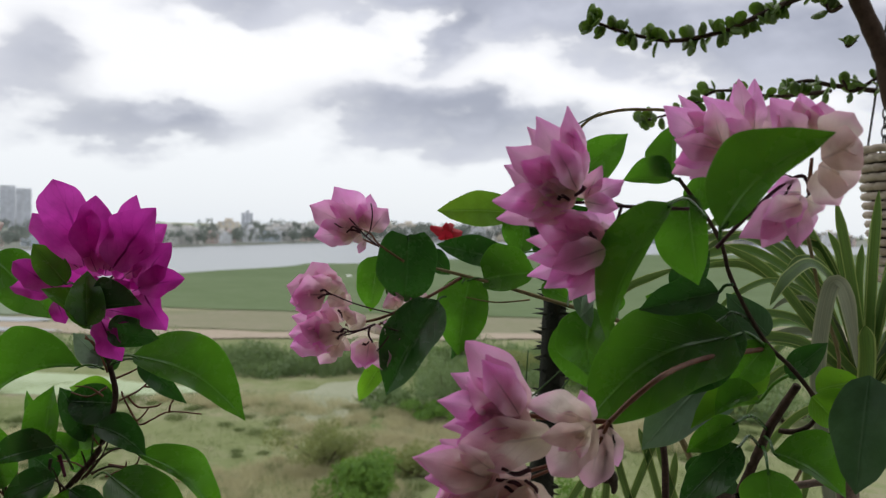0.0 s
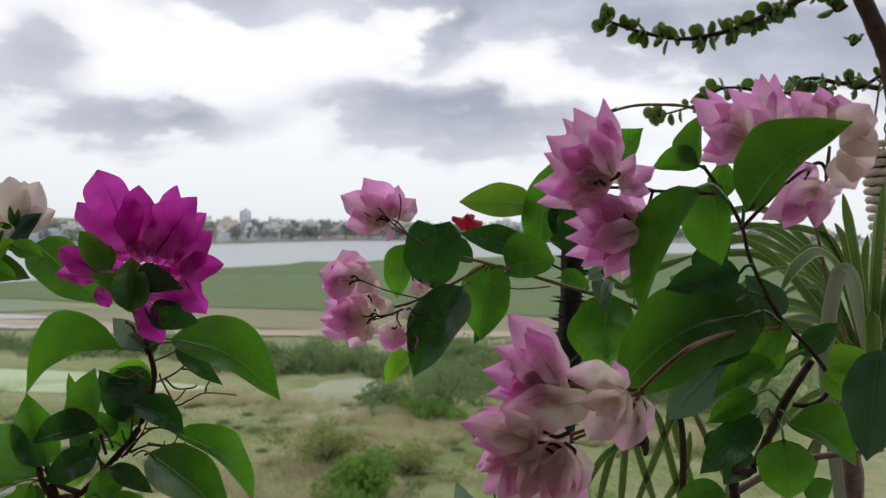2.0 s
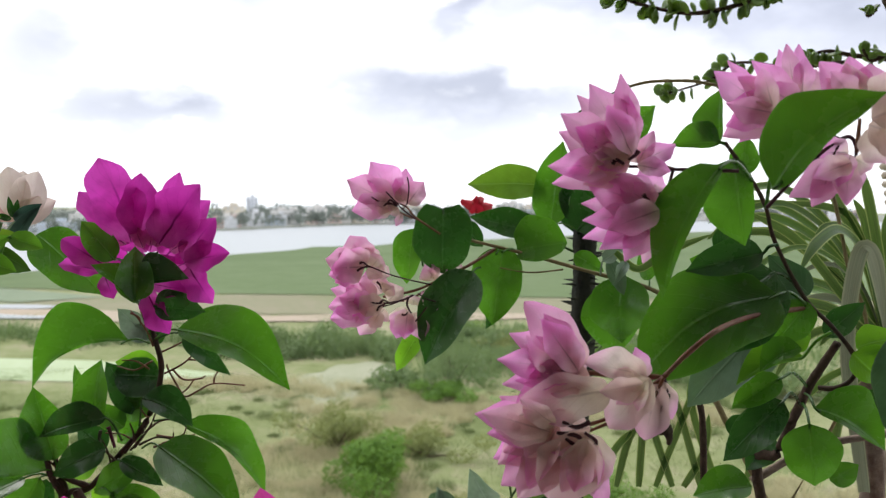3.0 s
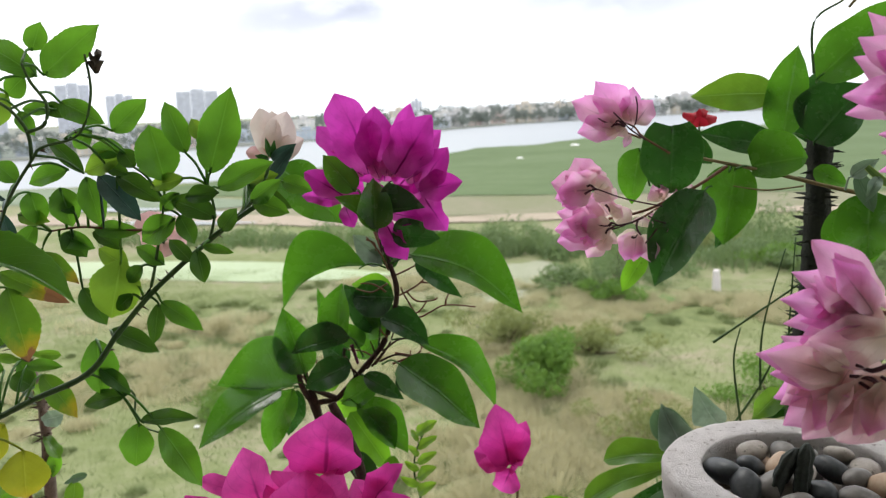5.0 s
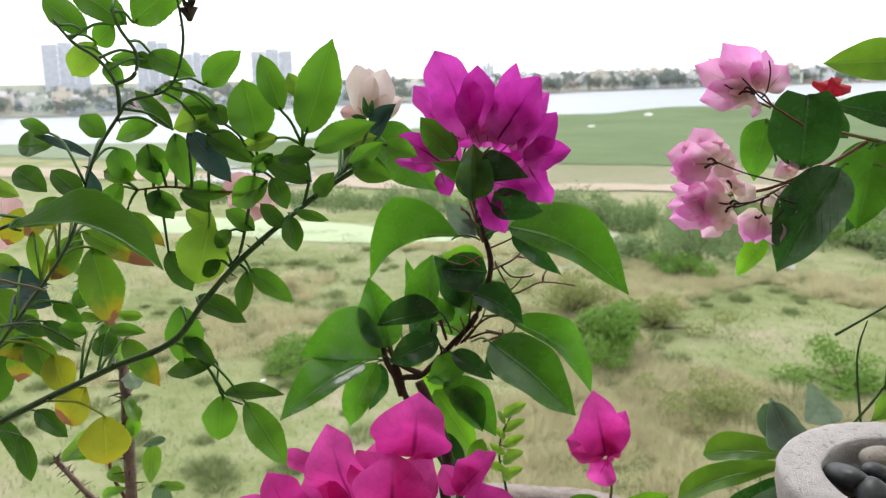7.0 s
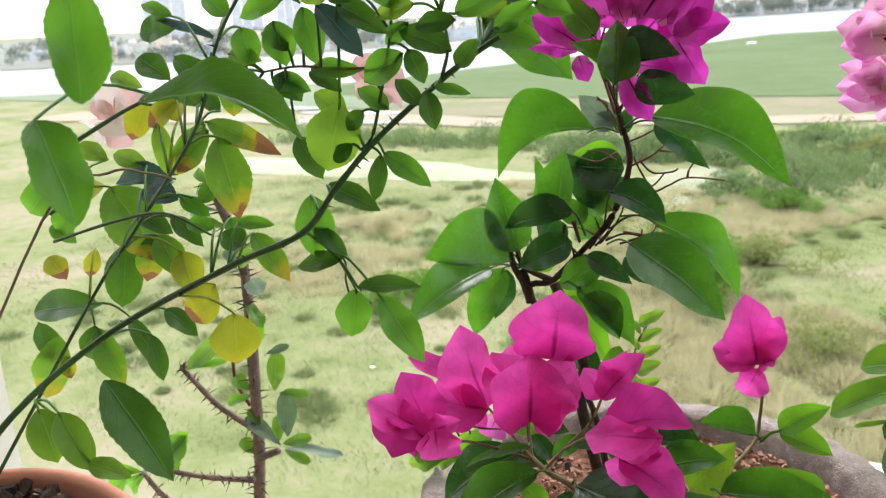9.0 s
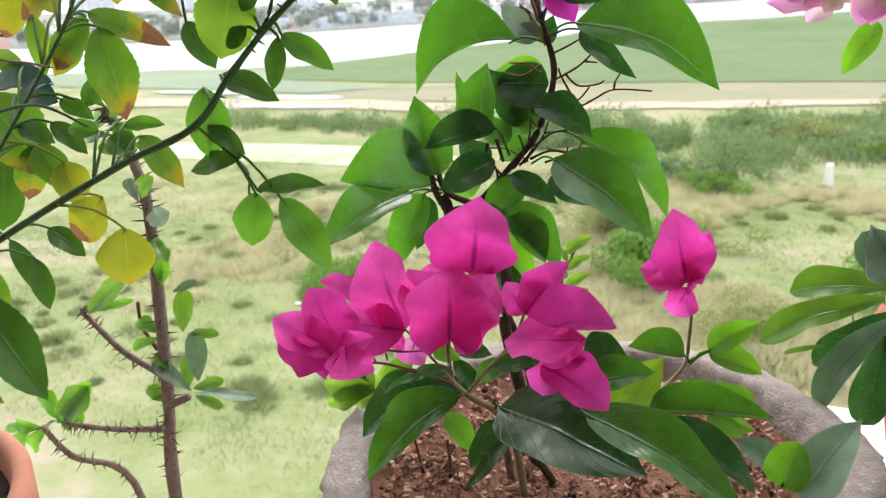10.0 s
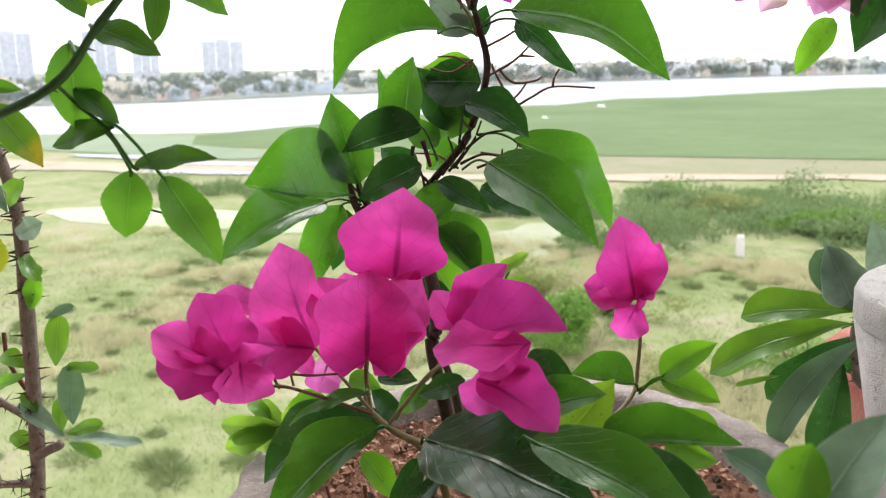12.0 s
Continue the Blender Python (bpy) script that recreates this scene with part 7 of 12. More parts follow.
blade(sprig, (-0.2454, 0.6200, 12.6703), (-0.2208, 0.6158, 12.6892), (-0.36, -0.89, 0.27), 0.36, "rose_light", curl=0.03, shape="lance", at=(-0.2391, 0.6200, 12.6677))

# ---- rose bush in the terracotta pot ----
rose = thing("rose_bush", "rose bush with blush flowers and some yellowing leaves", "plant", (-0.66, 0.13, 12.58))
_p = [(-0.6600, 0.1300, 12.5700), (-0.6000, 0.2000, 12.6900), (-0.5690, 0.2800, 12.7411), (-0.4523, 0.3000, 12.8031), (-0.3933, 0.3100, 12.8295), (-0.3698, 0.3200, 12.8590), (-0.3424, 0.3300, 12.8900), (-0.2986, 0.3400, 12.9263), (-0.2717, 0.3450, 12.9447), (-0.2519, 0.3500, 12.9563)]
stem(rose, _p, 0.0027, 0.0017, "stem_green", "stem")
thorns(rose, _p, 0.005, 18, 1, 0.0022)
_p = [(-0.6400, 0.1500, 12.5700), (-0.6021, 0.3000, 12.7585), (-0.5428, 0.3000, 12.8187), (-0.4680, 0.3000, 12.8964), (-0.4374, 0.3000, 12.9557), (-0.4097, 0.3000, 12.9887), (-0.3995, 0.3000, 12.9975), (-0.3678, 0.3000, 13.0056), (-0.3546, 0.3000, 13.0321), (-0.3562, 0.3000, 13.0584)]
stem(rose, _p, 0.0015, 0.0008, "stem_green", "stem")
thorns(rose, _p, 0.004, 12, 2, 0.0022)
stem(rose, [(-0.4097, 0.3000, 12.9887), (-0.4105, 0.3000, 13.0083), (-0.4237, 0.3000, 13.0245), (-0.4434, 0.3000, 13.0359), (-0.4581, 0.3000, 13.0507)], 0.0014, 0.0009, "stem_green", "twig")
stem(rose, [(-0.4105, 0.3000, 13.0083), (-0.3955, 0.3000, 13.0132), (-0.3917, 0.3000, 13.0269), (-0.4032, 0.3000, 13.0427), (-0.4085, 0.3000, 13.0549)], 0.0014, 0.0009, "stem_green", "twig")
stem(rose, [(-0.3541, 0.3300, 12.8834), (-0.3443, 0.3300, 12.8937), (-0.3327, 0.3300, 12.9321), (-0.3263, 0.3300, 12.9562)], 0.0013, 0.0009, "stem_green", "twig")
stem(rose, [(-0.2986, 0.3400, 12.9263), (-0.2926, 0.3400, 12.9466), (-0.2965, 0.3400, 12.9664)], 0.0012, 0.0008, "stem_green", "twig")
stem(rose, [(-0.3907, 0.3100, 12.8309), (-0.4183, 0.3900, 12.7876), (-0.4172, 0.3900, 12.7688), (-0.4127, 0.3900, 12.7574), (-0.3944, 0.3900, 12.7527)], 0.0011, 0.0008, "stem_green", "twig")
stem(rose, [(-0.2835, 0.3600, 12.9408), (-0.2642, 0.3600, 12.9632), (-0.2577, 0.3600, 12.9776)], 0.0015, 0.0012, "stem_green", "twig")
stem(rose, [(-0.3260, 0.3300, 12.9360), (-0.3612, 0.3300, 12.9350), (-0.3980, 0.3300, 12.9371), (-0.4274, 0.3300, 12.9339)], 0.0011, 0.0007, "stem_red", "twig")
stem(rose, [(-0.5128, 0.2400, 12.8982), (-0.4614, 0.2400, 12.9193), (-0.4342, 0.2400, 12.9276)], 0.0016, 0.0009, "stem_green", "twig")
stem(rose, [(-0.6800, 0.1600, 12.5900), (-0.6120, 0.2800, 12.8310), (-0.5338, 0.2800, 12.8700), (-0.4955, 0.2800, 12.8717), (-0.4700, 0.2800, 12.8688)], 0.0012, 0.0008, "stem_tan", "twig")
stem(rose, [(-0.5894, 0.2700, 12.8187), (-0.5224, 0.2700, 12.8385), (-0.4733, 0.2700, 12.8474), (-0.4351, 0.2700, 12.8355)], 0.0013, 0.0008, "stem_green", "twig")
blade(rose, (-0.3694, 0.1200, 13.0086), (-0.3041, 0.1090, 12.9876), (-0.07, -0.96, 0.28), 0.50, "rose", curl=0.05, shape="rose")
blade(rose, (-0.3646, 0.1300, 12.9357), (-0.3573, 0.1265, 12.9903), (0.90, -0.40, -0.15), 0.44, "rose", curl=0.02, shape="rose")
blade(rose, (-0.4110, 0.1400, 12.9270), (-0.3868, 0.1347, 12.8787), (0.83, -0.32, 0.45), 0.50, "rose", curl=0.03, shape="rose", at=(-0.4342, 0.2400, 12.9276))
leaf(rose, (-0.4241, 0.3300, 13.0481), (-0.4716, 0.3300, 13.0758), (0.26, -0.85, 0.45), 0.199, 0.199, "rose", shape="rose", at=(-0.4085, 0.3000, 13.0549))
leaf(rose, (-0.4598, 0.3300, 13.0418), (-0.4966, 0.3300, 13.0674), (0.34, -0.81, 0.48), 0.210, 0.231, "rose", shape="rose", at=(-0.4544, 0.3000, 13.0470))
leaf(rose, (-0.4350, 0.3300, 13.0484), (-0.4529, 0.3300, 13.0356), (0.20, -0.94, -0.28), 0.413, 0.331, "rose", shape="rose", at=(-0.4452, 0.3000, 13.0377))
leaf(rose, (-0.4253, 0.3300, 13.0666), (-0.4151, 0.3300, 13.0858), (0.51, -0.82, -0.27), 0.366, 0.366, "rose", shape="rose", at=(-0.4085, 0.3000, 13.0549))
leaf(rose, (-0.4176, 0.3300, 13.0486), (-0.3656, 0.3300, 13.0808), (0.15, -0.96, -0.24), 0.212, 0.212, "rose", shape="rose", at=(-0.4078, 0.3000, 13.0534))
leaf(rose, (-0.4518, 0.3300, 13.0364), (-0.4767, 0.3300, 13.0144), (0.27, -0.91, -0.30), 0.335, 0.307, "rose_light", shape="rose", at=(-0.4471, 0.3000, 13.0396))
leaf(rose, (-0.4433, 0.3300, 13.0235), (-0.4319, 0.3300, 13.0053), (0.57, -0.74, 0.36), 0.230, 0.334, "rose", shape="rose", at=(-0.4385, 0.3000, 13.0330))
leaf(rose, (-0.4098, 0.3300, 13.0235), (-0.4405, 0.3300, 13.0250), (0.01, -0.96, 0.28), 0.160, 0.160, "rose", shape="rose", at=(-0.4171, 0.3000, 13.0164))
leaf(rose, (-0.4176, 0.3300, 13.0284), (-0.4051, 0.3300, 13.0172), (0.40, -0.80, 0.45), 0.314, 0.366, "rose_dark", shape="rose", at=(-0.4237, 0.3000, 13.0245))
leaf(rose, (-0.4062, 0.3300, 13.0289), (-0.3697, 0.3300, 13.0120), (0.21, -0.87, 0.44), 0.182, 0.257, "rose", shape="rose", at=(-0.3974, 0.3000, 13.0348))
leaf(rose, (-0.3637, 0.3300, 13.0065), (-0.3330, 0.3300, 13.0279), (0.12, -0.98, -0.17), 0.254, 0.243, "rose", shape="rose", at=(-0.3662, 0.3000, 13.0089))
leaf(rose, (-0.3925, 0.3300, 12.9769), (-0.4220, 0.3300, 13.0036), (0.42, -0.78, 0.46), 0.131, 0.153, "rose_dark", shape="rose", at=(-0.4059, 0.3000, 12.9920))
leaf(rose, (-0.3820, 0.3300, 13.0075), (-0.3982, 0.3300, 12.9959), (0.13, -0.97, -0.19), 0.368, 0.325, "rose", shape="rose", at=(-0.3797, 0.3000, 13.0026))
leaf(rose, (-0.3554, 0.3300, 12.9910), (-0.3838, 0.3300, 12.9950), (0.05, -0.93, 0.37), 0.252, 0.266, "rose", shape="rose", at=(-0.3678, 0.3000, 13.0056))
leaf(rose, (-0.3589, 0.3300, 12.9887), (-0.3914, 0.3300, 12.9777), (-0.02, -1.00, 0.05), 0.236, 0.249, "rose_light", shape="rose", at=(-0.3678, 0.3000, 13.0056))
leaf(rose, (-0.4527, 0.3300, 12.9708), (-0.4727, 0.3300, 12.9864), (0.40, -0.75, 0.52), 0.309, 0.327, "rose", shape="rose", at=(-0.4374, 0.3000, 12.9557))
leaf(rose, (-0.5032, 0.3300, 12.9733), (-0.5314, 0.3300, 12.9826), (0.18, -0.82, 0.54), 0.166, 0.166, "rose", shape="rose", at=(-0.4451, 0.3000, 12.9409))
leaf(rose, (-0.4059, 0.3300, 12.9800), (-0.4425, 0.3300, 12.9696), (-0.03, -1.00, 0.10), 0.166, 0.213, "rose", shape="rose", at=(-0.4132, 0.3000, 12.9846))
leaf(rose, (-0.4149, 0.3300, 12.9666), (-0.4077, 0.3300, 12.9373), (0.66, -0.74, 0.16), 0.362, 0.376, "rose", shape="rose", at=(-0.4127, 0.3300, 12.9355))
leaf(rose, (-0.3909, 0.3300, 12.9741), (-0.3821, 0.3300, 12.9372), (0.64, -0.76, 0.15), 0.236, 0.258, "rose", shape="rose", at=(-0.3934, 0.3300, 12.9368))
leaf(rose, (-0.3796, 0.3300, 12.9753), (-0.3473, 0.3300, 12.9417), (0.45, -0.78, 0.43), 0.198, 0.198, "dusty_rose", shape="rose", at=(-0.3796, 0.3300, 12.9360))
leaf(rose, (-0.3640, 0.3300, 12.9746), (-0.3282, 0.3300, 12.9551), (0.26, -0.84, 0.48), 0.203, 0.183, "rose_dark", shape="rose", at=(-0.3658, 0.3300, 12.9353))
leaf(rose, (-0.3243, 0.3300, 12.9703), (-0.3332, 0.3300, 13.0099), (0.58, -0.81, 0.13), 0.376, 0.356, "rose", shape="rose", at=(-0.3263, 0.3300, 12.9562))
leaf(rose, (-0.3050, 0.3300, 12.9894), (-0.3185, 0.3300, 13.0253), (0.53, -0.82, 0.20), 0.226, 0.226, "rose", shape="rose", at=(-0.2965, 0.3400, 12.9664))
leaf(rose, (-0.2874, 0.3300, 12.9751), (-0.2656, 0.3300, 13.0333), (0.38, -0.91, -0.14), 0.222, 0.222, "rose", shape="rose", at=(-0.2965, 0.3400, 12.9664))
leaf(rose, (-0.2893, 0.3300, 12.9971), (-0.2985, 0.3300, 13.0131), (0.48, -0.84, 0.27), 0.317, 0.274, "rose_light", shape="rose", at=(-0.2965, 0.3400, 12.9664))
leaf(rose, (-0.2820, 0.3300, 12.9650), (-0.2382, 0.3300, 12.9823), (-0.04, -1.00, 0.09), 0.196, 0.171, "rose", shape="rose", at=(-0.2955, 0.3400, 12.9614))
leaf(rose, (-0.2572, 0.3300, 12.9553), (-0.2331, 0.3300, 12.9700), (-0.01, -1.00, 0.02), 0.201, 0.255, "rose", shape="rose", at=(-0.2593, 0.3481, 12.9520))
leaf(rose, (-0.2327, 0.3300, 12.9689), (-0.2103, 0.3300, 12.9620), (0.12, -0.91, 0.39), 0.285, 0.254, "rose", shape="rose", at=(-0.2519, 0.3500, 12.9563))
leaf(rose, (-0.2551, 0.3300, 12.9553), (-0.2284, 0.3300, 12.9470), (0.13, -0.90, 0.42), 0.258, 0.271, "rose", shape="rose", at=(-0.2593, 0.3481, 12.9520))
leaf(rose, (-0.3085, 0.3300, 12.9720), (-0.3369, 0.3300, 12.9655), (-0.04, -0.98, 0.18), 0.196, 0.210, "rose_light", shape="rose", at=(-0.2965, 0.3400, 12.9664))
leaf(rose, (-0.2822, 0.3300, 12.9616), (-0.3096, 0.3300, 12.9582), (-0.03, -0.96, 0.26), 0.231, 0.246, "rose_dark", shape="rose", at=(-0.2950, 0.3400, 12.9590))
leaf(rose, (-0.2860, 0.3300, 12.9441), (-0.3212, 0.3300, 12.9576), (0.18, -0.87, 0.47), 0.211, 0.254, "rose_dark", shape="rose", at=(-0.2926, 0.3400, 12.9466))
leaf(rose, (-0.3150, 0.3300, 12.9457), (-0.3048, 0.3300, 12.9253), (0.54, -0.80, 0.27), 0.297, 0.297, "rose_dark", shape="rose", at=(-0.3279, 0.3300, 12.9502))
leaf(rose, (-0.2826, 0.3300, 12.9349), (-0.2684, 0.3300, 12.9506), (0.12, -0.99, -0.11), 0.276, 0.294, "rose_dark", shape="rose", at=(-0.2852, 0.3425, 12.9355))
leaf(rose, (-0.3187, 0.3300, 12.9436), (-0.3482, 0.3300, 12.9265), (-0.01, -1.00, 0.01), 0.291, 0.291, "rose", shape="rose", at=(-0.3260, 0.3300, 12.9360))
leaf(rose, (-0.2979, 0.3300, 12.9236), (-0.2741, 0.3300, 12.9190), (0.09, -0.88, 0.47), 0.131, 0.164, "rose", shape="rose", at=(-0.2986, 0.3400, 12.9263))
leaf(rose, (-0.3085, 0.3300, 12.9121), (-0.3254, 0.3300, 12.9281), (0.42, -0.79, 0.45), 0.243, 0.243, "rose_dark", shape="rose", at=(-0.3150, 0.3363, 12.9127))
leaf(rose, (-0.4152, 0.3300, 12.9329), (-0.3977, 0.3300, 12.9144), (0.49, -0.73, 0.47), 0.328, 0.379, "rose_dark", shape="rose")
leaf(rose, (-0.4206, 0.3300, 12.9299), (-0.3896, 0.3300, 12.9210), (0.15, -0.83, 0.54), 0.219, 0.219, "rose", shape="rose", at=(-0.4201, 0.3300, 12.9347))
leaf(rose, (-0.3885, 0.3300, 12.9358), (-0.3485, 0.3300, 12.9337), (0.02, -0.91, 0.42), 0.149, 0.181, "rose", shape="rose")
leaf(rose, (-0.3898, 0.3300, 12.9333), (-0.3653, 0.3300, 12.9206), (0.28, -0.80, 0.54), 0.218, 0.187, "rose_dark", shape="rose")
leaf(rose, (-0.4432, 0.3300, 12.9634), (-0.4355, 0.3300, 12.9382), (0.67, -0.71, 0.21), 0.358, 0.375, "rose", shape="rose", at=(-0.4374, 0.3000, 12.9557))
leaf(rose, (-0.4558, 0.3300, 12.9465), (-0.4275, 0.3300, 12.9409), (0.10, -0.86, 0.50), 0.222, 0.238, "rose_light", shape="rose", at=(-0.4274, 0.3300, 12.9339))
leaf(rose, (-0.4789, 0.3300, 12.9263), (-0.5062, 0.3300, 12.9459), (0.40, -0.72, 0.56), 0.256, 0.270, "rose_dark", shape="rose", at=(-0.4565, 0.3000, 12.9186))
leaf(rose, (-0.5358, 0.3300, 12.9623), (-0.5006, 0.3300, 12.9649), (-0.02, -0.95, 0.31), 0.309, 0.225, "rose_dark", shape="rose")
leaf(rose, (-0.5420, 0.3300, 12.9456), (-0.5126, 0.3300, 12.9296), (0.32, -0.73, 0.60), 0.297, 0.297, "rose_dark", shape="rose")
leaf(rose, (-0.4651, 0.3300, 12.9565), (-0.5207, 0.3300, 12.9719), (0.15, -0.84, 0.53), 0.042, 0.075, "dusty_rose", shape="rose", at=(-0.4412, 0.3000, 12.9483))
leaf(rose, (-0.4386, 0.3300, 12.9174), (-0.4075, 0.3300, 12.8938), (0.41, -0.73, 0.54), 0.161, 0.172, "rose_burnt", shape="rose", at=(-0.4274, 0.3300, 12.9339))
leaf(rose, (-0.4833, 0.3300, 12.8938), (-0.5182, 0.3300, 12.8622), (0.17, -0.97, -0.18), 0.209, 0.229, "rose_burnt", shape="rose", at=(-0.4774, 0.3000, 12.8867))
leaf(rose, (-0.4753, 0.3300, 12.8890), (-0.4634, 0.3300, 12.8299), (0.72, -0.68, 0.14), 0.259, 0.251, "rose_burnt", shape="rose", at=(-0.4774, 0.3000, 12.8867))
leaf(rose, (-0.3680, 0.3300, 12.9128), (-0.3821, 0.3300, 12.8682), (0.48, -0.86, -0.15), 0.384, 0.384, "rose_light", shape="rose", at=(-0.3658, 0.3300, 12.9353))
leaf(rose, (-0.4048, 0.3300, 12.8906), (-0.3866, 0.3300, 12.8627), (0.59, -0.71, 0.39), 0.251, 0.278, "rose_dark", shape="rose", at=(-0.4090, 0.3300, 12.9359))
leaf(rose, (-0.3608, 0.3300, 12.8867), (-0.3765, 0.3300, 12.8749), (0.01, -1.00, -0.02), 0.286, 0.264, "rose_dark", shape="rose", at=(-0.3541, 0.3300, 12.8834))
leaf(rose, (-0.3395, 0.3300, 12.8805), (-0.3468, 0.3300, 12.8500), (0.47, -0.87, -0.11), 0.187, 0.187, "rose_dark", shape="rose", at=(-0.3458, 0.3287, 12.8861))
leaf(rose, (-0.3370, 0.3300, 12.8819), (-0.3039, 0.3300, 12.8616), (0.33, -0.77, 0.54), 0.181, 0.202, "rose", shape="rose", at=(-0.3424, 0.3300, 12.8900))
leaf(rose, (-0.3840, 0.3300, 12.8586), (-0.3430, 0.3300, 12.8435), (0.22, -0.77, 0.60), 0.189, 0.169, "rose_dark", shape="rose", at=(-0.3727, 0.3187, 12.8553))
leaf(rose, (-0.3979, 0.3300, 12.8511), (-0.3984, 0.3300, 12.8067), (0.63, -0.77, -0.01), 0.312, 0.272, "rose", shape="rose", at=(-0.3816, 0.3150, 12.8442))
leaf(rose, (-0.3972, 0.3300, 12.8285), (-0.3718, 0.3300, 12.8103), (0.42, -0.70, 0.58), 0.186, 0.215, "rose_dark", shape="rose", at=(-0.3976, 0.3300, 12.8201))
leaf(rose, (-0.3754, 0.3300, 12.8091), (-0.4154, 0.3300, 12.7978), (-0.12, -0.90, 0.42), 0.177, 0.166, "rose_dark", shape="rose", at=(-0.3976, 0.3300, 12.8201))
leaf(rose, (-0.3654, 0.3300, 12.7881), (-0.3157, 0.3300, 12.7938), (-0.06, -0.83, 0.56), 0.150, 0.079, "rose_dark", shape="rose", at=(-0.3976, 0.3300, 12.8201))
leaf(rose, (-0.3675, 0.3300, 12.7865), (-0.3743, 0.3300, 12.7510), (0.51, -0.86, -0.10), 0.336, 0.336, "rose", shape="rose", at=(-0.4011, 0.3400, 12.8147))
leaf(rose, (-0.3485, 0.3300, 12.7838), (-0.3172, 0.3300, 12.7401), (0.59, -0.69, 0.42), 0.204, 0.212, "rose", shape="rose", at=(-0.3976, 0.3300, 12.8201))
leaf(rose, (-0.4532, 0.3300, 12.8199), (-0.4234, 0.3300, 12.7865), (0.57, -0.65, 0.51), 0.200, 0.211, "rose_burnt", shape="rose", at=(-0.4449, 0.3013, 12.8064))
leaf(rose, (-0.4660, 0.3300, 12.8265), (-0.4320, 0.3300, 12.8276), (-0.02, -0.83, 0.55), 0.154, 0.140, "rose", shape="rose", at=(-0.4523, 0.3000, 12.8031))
leaf(rose, (-0.4616, 0.3300, 12.8090), (-0.4821, 0.3300, 12.8172), (0.27, -0.69, 0.67), 0.441, 0.441, "rose_dark", shape="rose", at=(-0.4523, 0.3000, 12.8031))
leaf(rose, (-0.5263, 0.3300, 12.7999), (-0.5179, 0.3300, 12.7696), (0.75, -0.62, 0.21), 0.407, 0.391, "rose_yellow", shape="rose", at=(-0.5428, 0.3000, 12.8187))
leaf(rose, (-0.4961, 0.3300, 12.7764), (-0.5230, 0.3300, 12.7427), (0.21, -0.96, -0.17), 0.335, 0.335, "rose_yellow", shape="rose", at=(-0.4961, 0.2925, 12.7798))
leaf(rose, (-0.4808, 0.3300, 12.7553), (-0.4834, 0.3300, 12.7133), (0.68, -0.73, -0.04), 0.443, 0.443, "rose_yellow", shape="rose", at=(-0.4961, 0.2925, 12.7798))
leaf(rose, (-0.5518, 0.3300, 12.7499), (-0.5205, 0.3300, 12.7312), (0.41, -0.59, 0.69), 0.218, 0.233, "rose_dark", shape="rose", at=(-0.5398, 0.2850, 12.7566))
leaf(rose, (-0.5718, 0.3300, 12.7248), (-0.5663, 0.3300, 12.6851), (0.79, -0.61, 0.11), 0.193, 0.193, "rose_dark", shape="rose", at=(-0.5690, 0.2800, 12.7411))
leaf(rose, (-0.5188, 0.3300, 12.8428), (-0.4916, 0.3300, 12.8298), (0.32, -0.68, 0.66), 0.198, 0.215, "rose", shape="rose", at=(-0.5147, 0.3000, 12.8478))
leaf(rose, (-0.5576, 0.3300, 12.8460), (-0.5214, 0.3300, 12.8408), (0.09, -0.77, 0.63), 0.338, 0.282, "dusty_rose", shape="rose", at=(-0.5334, 0.3000, 12.8284))
leaf(rose, (-0.5317, 0.3300, 12.8982), (-0.5279, 0.3300, 12.8588), (0.75, -0.66, 0.07), 0.189, 0.176, "rose_light", shape="rose", at=(-0.4960, 0.3000, 12.8673))
leaf(rose, (-0.5310, 0.3300, 12.8269), (-0.5023, 0.3300, 12.8060), (0.46, -0.63, 0.63), 0.199, 0.199, "rose_dark", shape="rose", at=(-0.5334, 0.3000, 12.8284))
leaf(rose, (-0.4889, 0.3300, 12.8212), (-0.5170, 0.3300, 12.8234), (0.05, -0.78, 0.62), 0.249, 0.249, "rose", shape="rose", at=(-0.4669, 0.2975, 12.7954))
leaf(rose, (-0.5483, 0.3300, 12.8112), (-0.5294, 0.3300, 12.7794), (0.69, -0.59, 0.41), 0.309, 0.309, "rose_burnt", shape="rose", at=(-0.5502, 0.3000, 12.8112))
leaf(rose, (-0.5092, 0.3300, 12.9148), (-0.5408, 0.3300, 12.8955), (0.05, -0.99, -0.09), 0.217, 0.217, "rose_yellow", shape="rose", at=(-0.4774, 0.3000, 12.8867))
leaf(rose, (-0.4875, 0.3300, 12.9112), (-0.5079, 0.3300, 12.9236), (0.36, -0.72, 0.59), 0.284, 0.324, "rose_burnt", shape="rose", at=(-0.4642, 0.3000, 12.9038))
leaf(rose, (-0.4412, 0.3300, 12.9385), (-0.4597, 0.3300, 12.9166), (0.29, -0.93, -0.24), 0.257, 0.257, "rose", shape="rose", at=(-0.4274, 0.3300, 12.9339))
leaf(rose, (-0.4045, 0.3300, 12.9476), (-0.4258, 0.3300, 12.9595), (0.30, -0.79, 0.53), 0.218, 0.255, "rose_dark", shape="rose", at=(-0.4017, 0.3300, 12.9367))
leaf(rose, (-0.4646, 0.3300, 12.9199), (-0.4715, 0.3300, 12.9483), (0.70, -0.69, 0.17), 0.159, 0.190, "dusty_rose", shape="rose", at=(-0.4565, 0.3000, 12.9186))
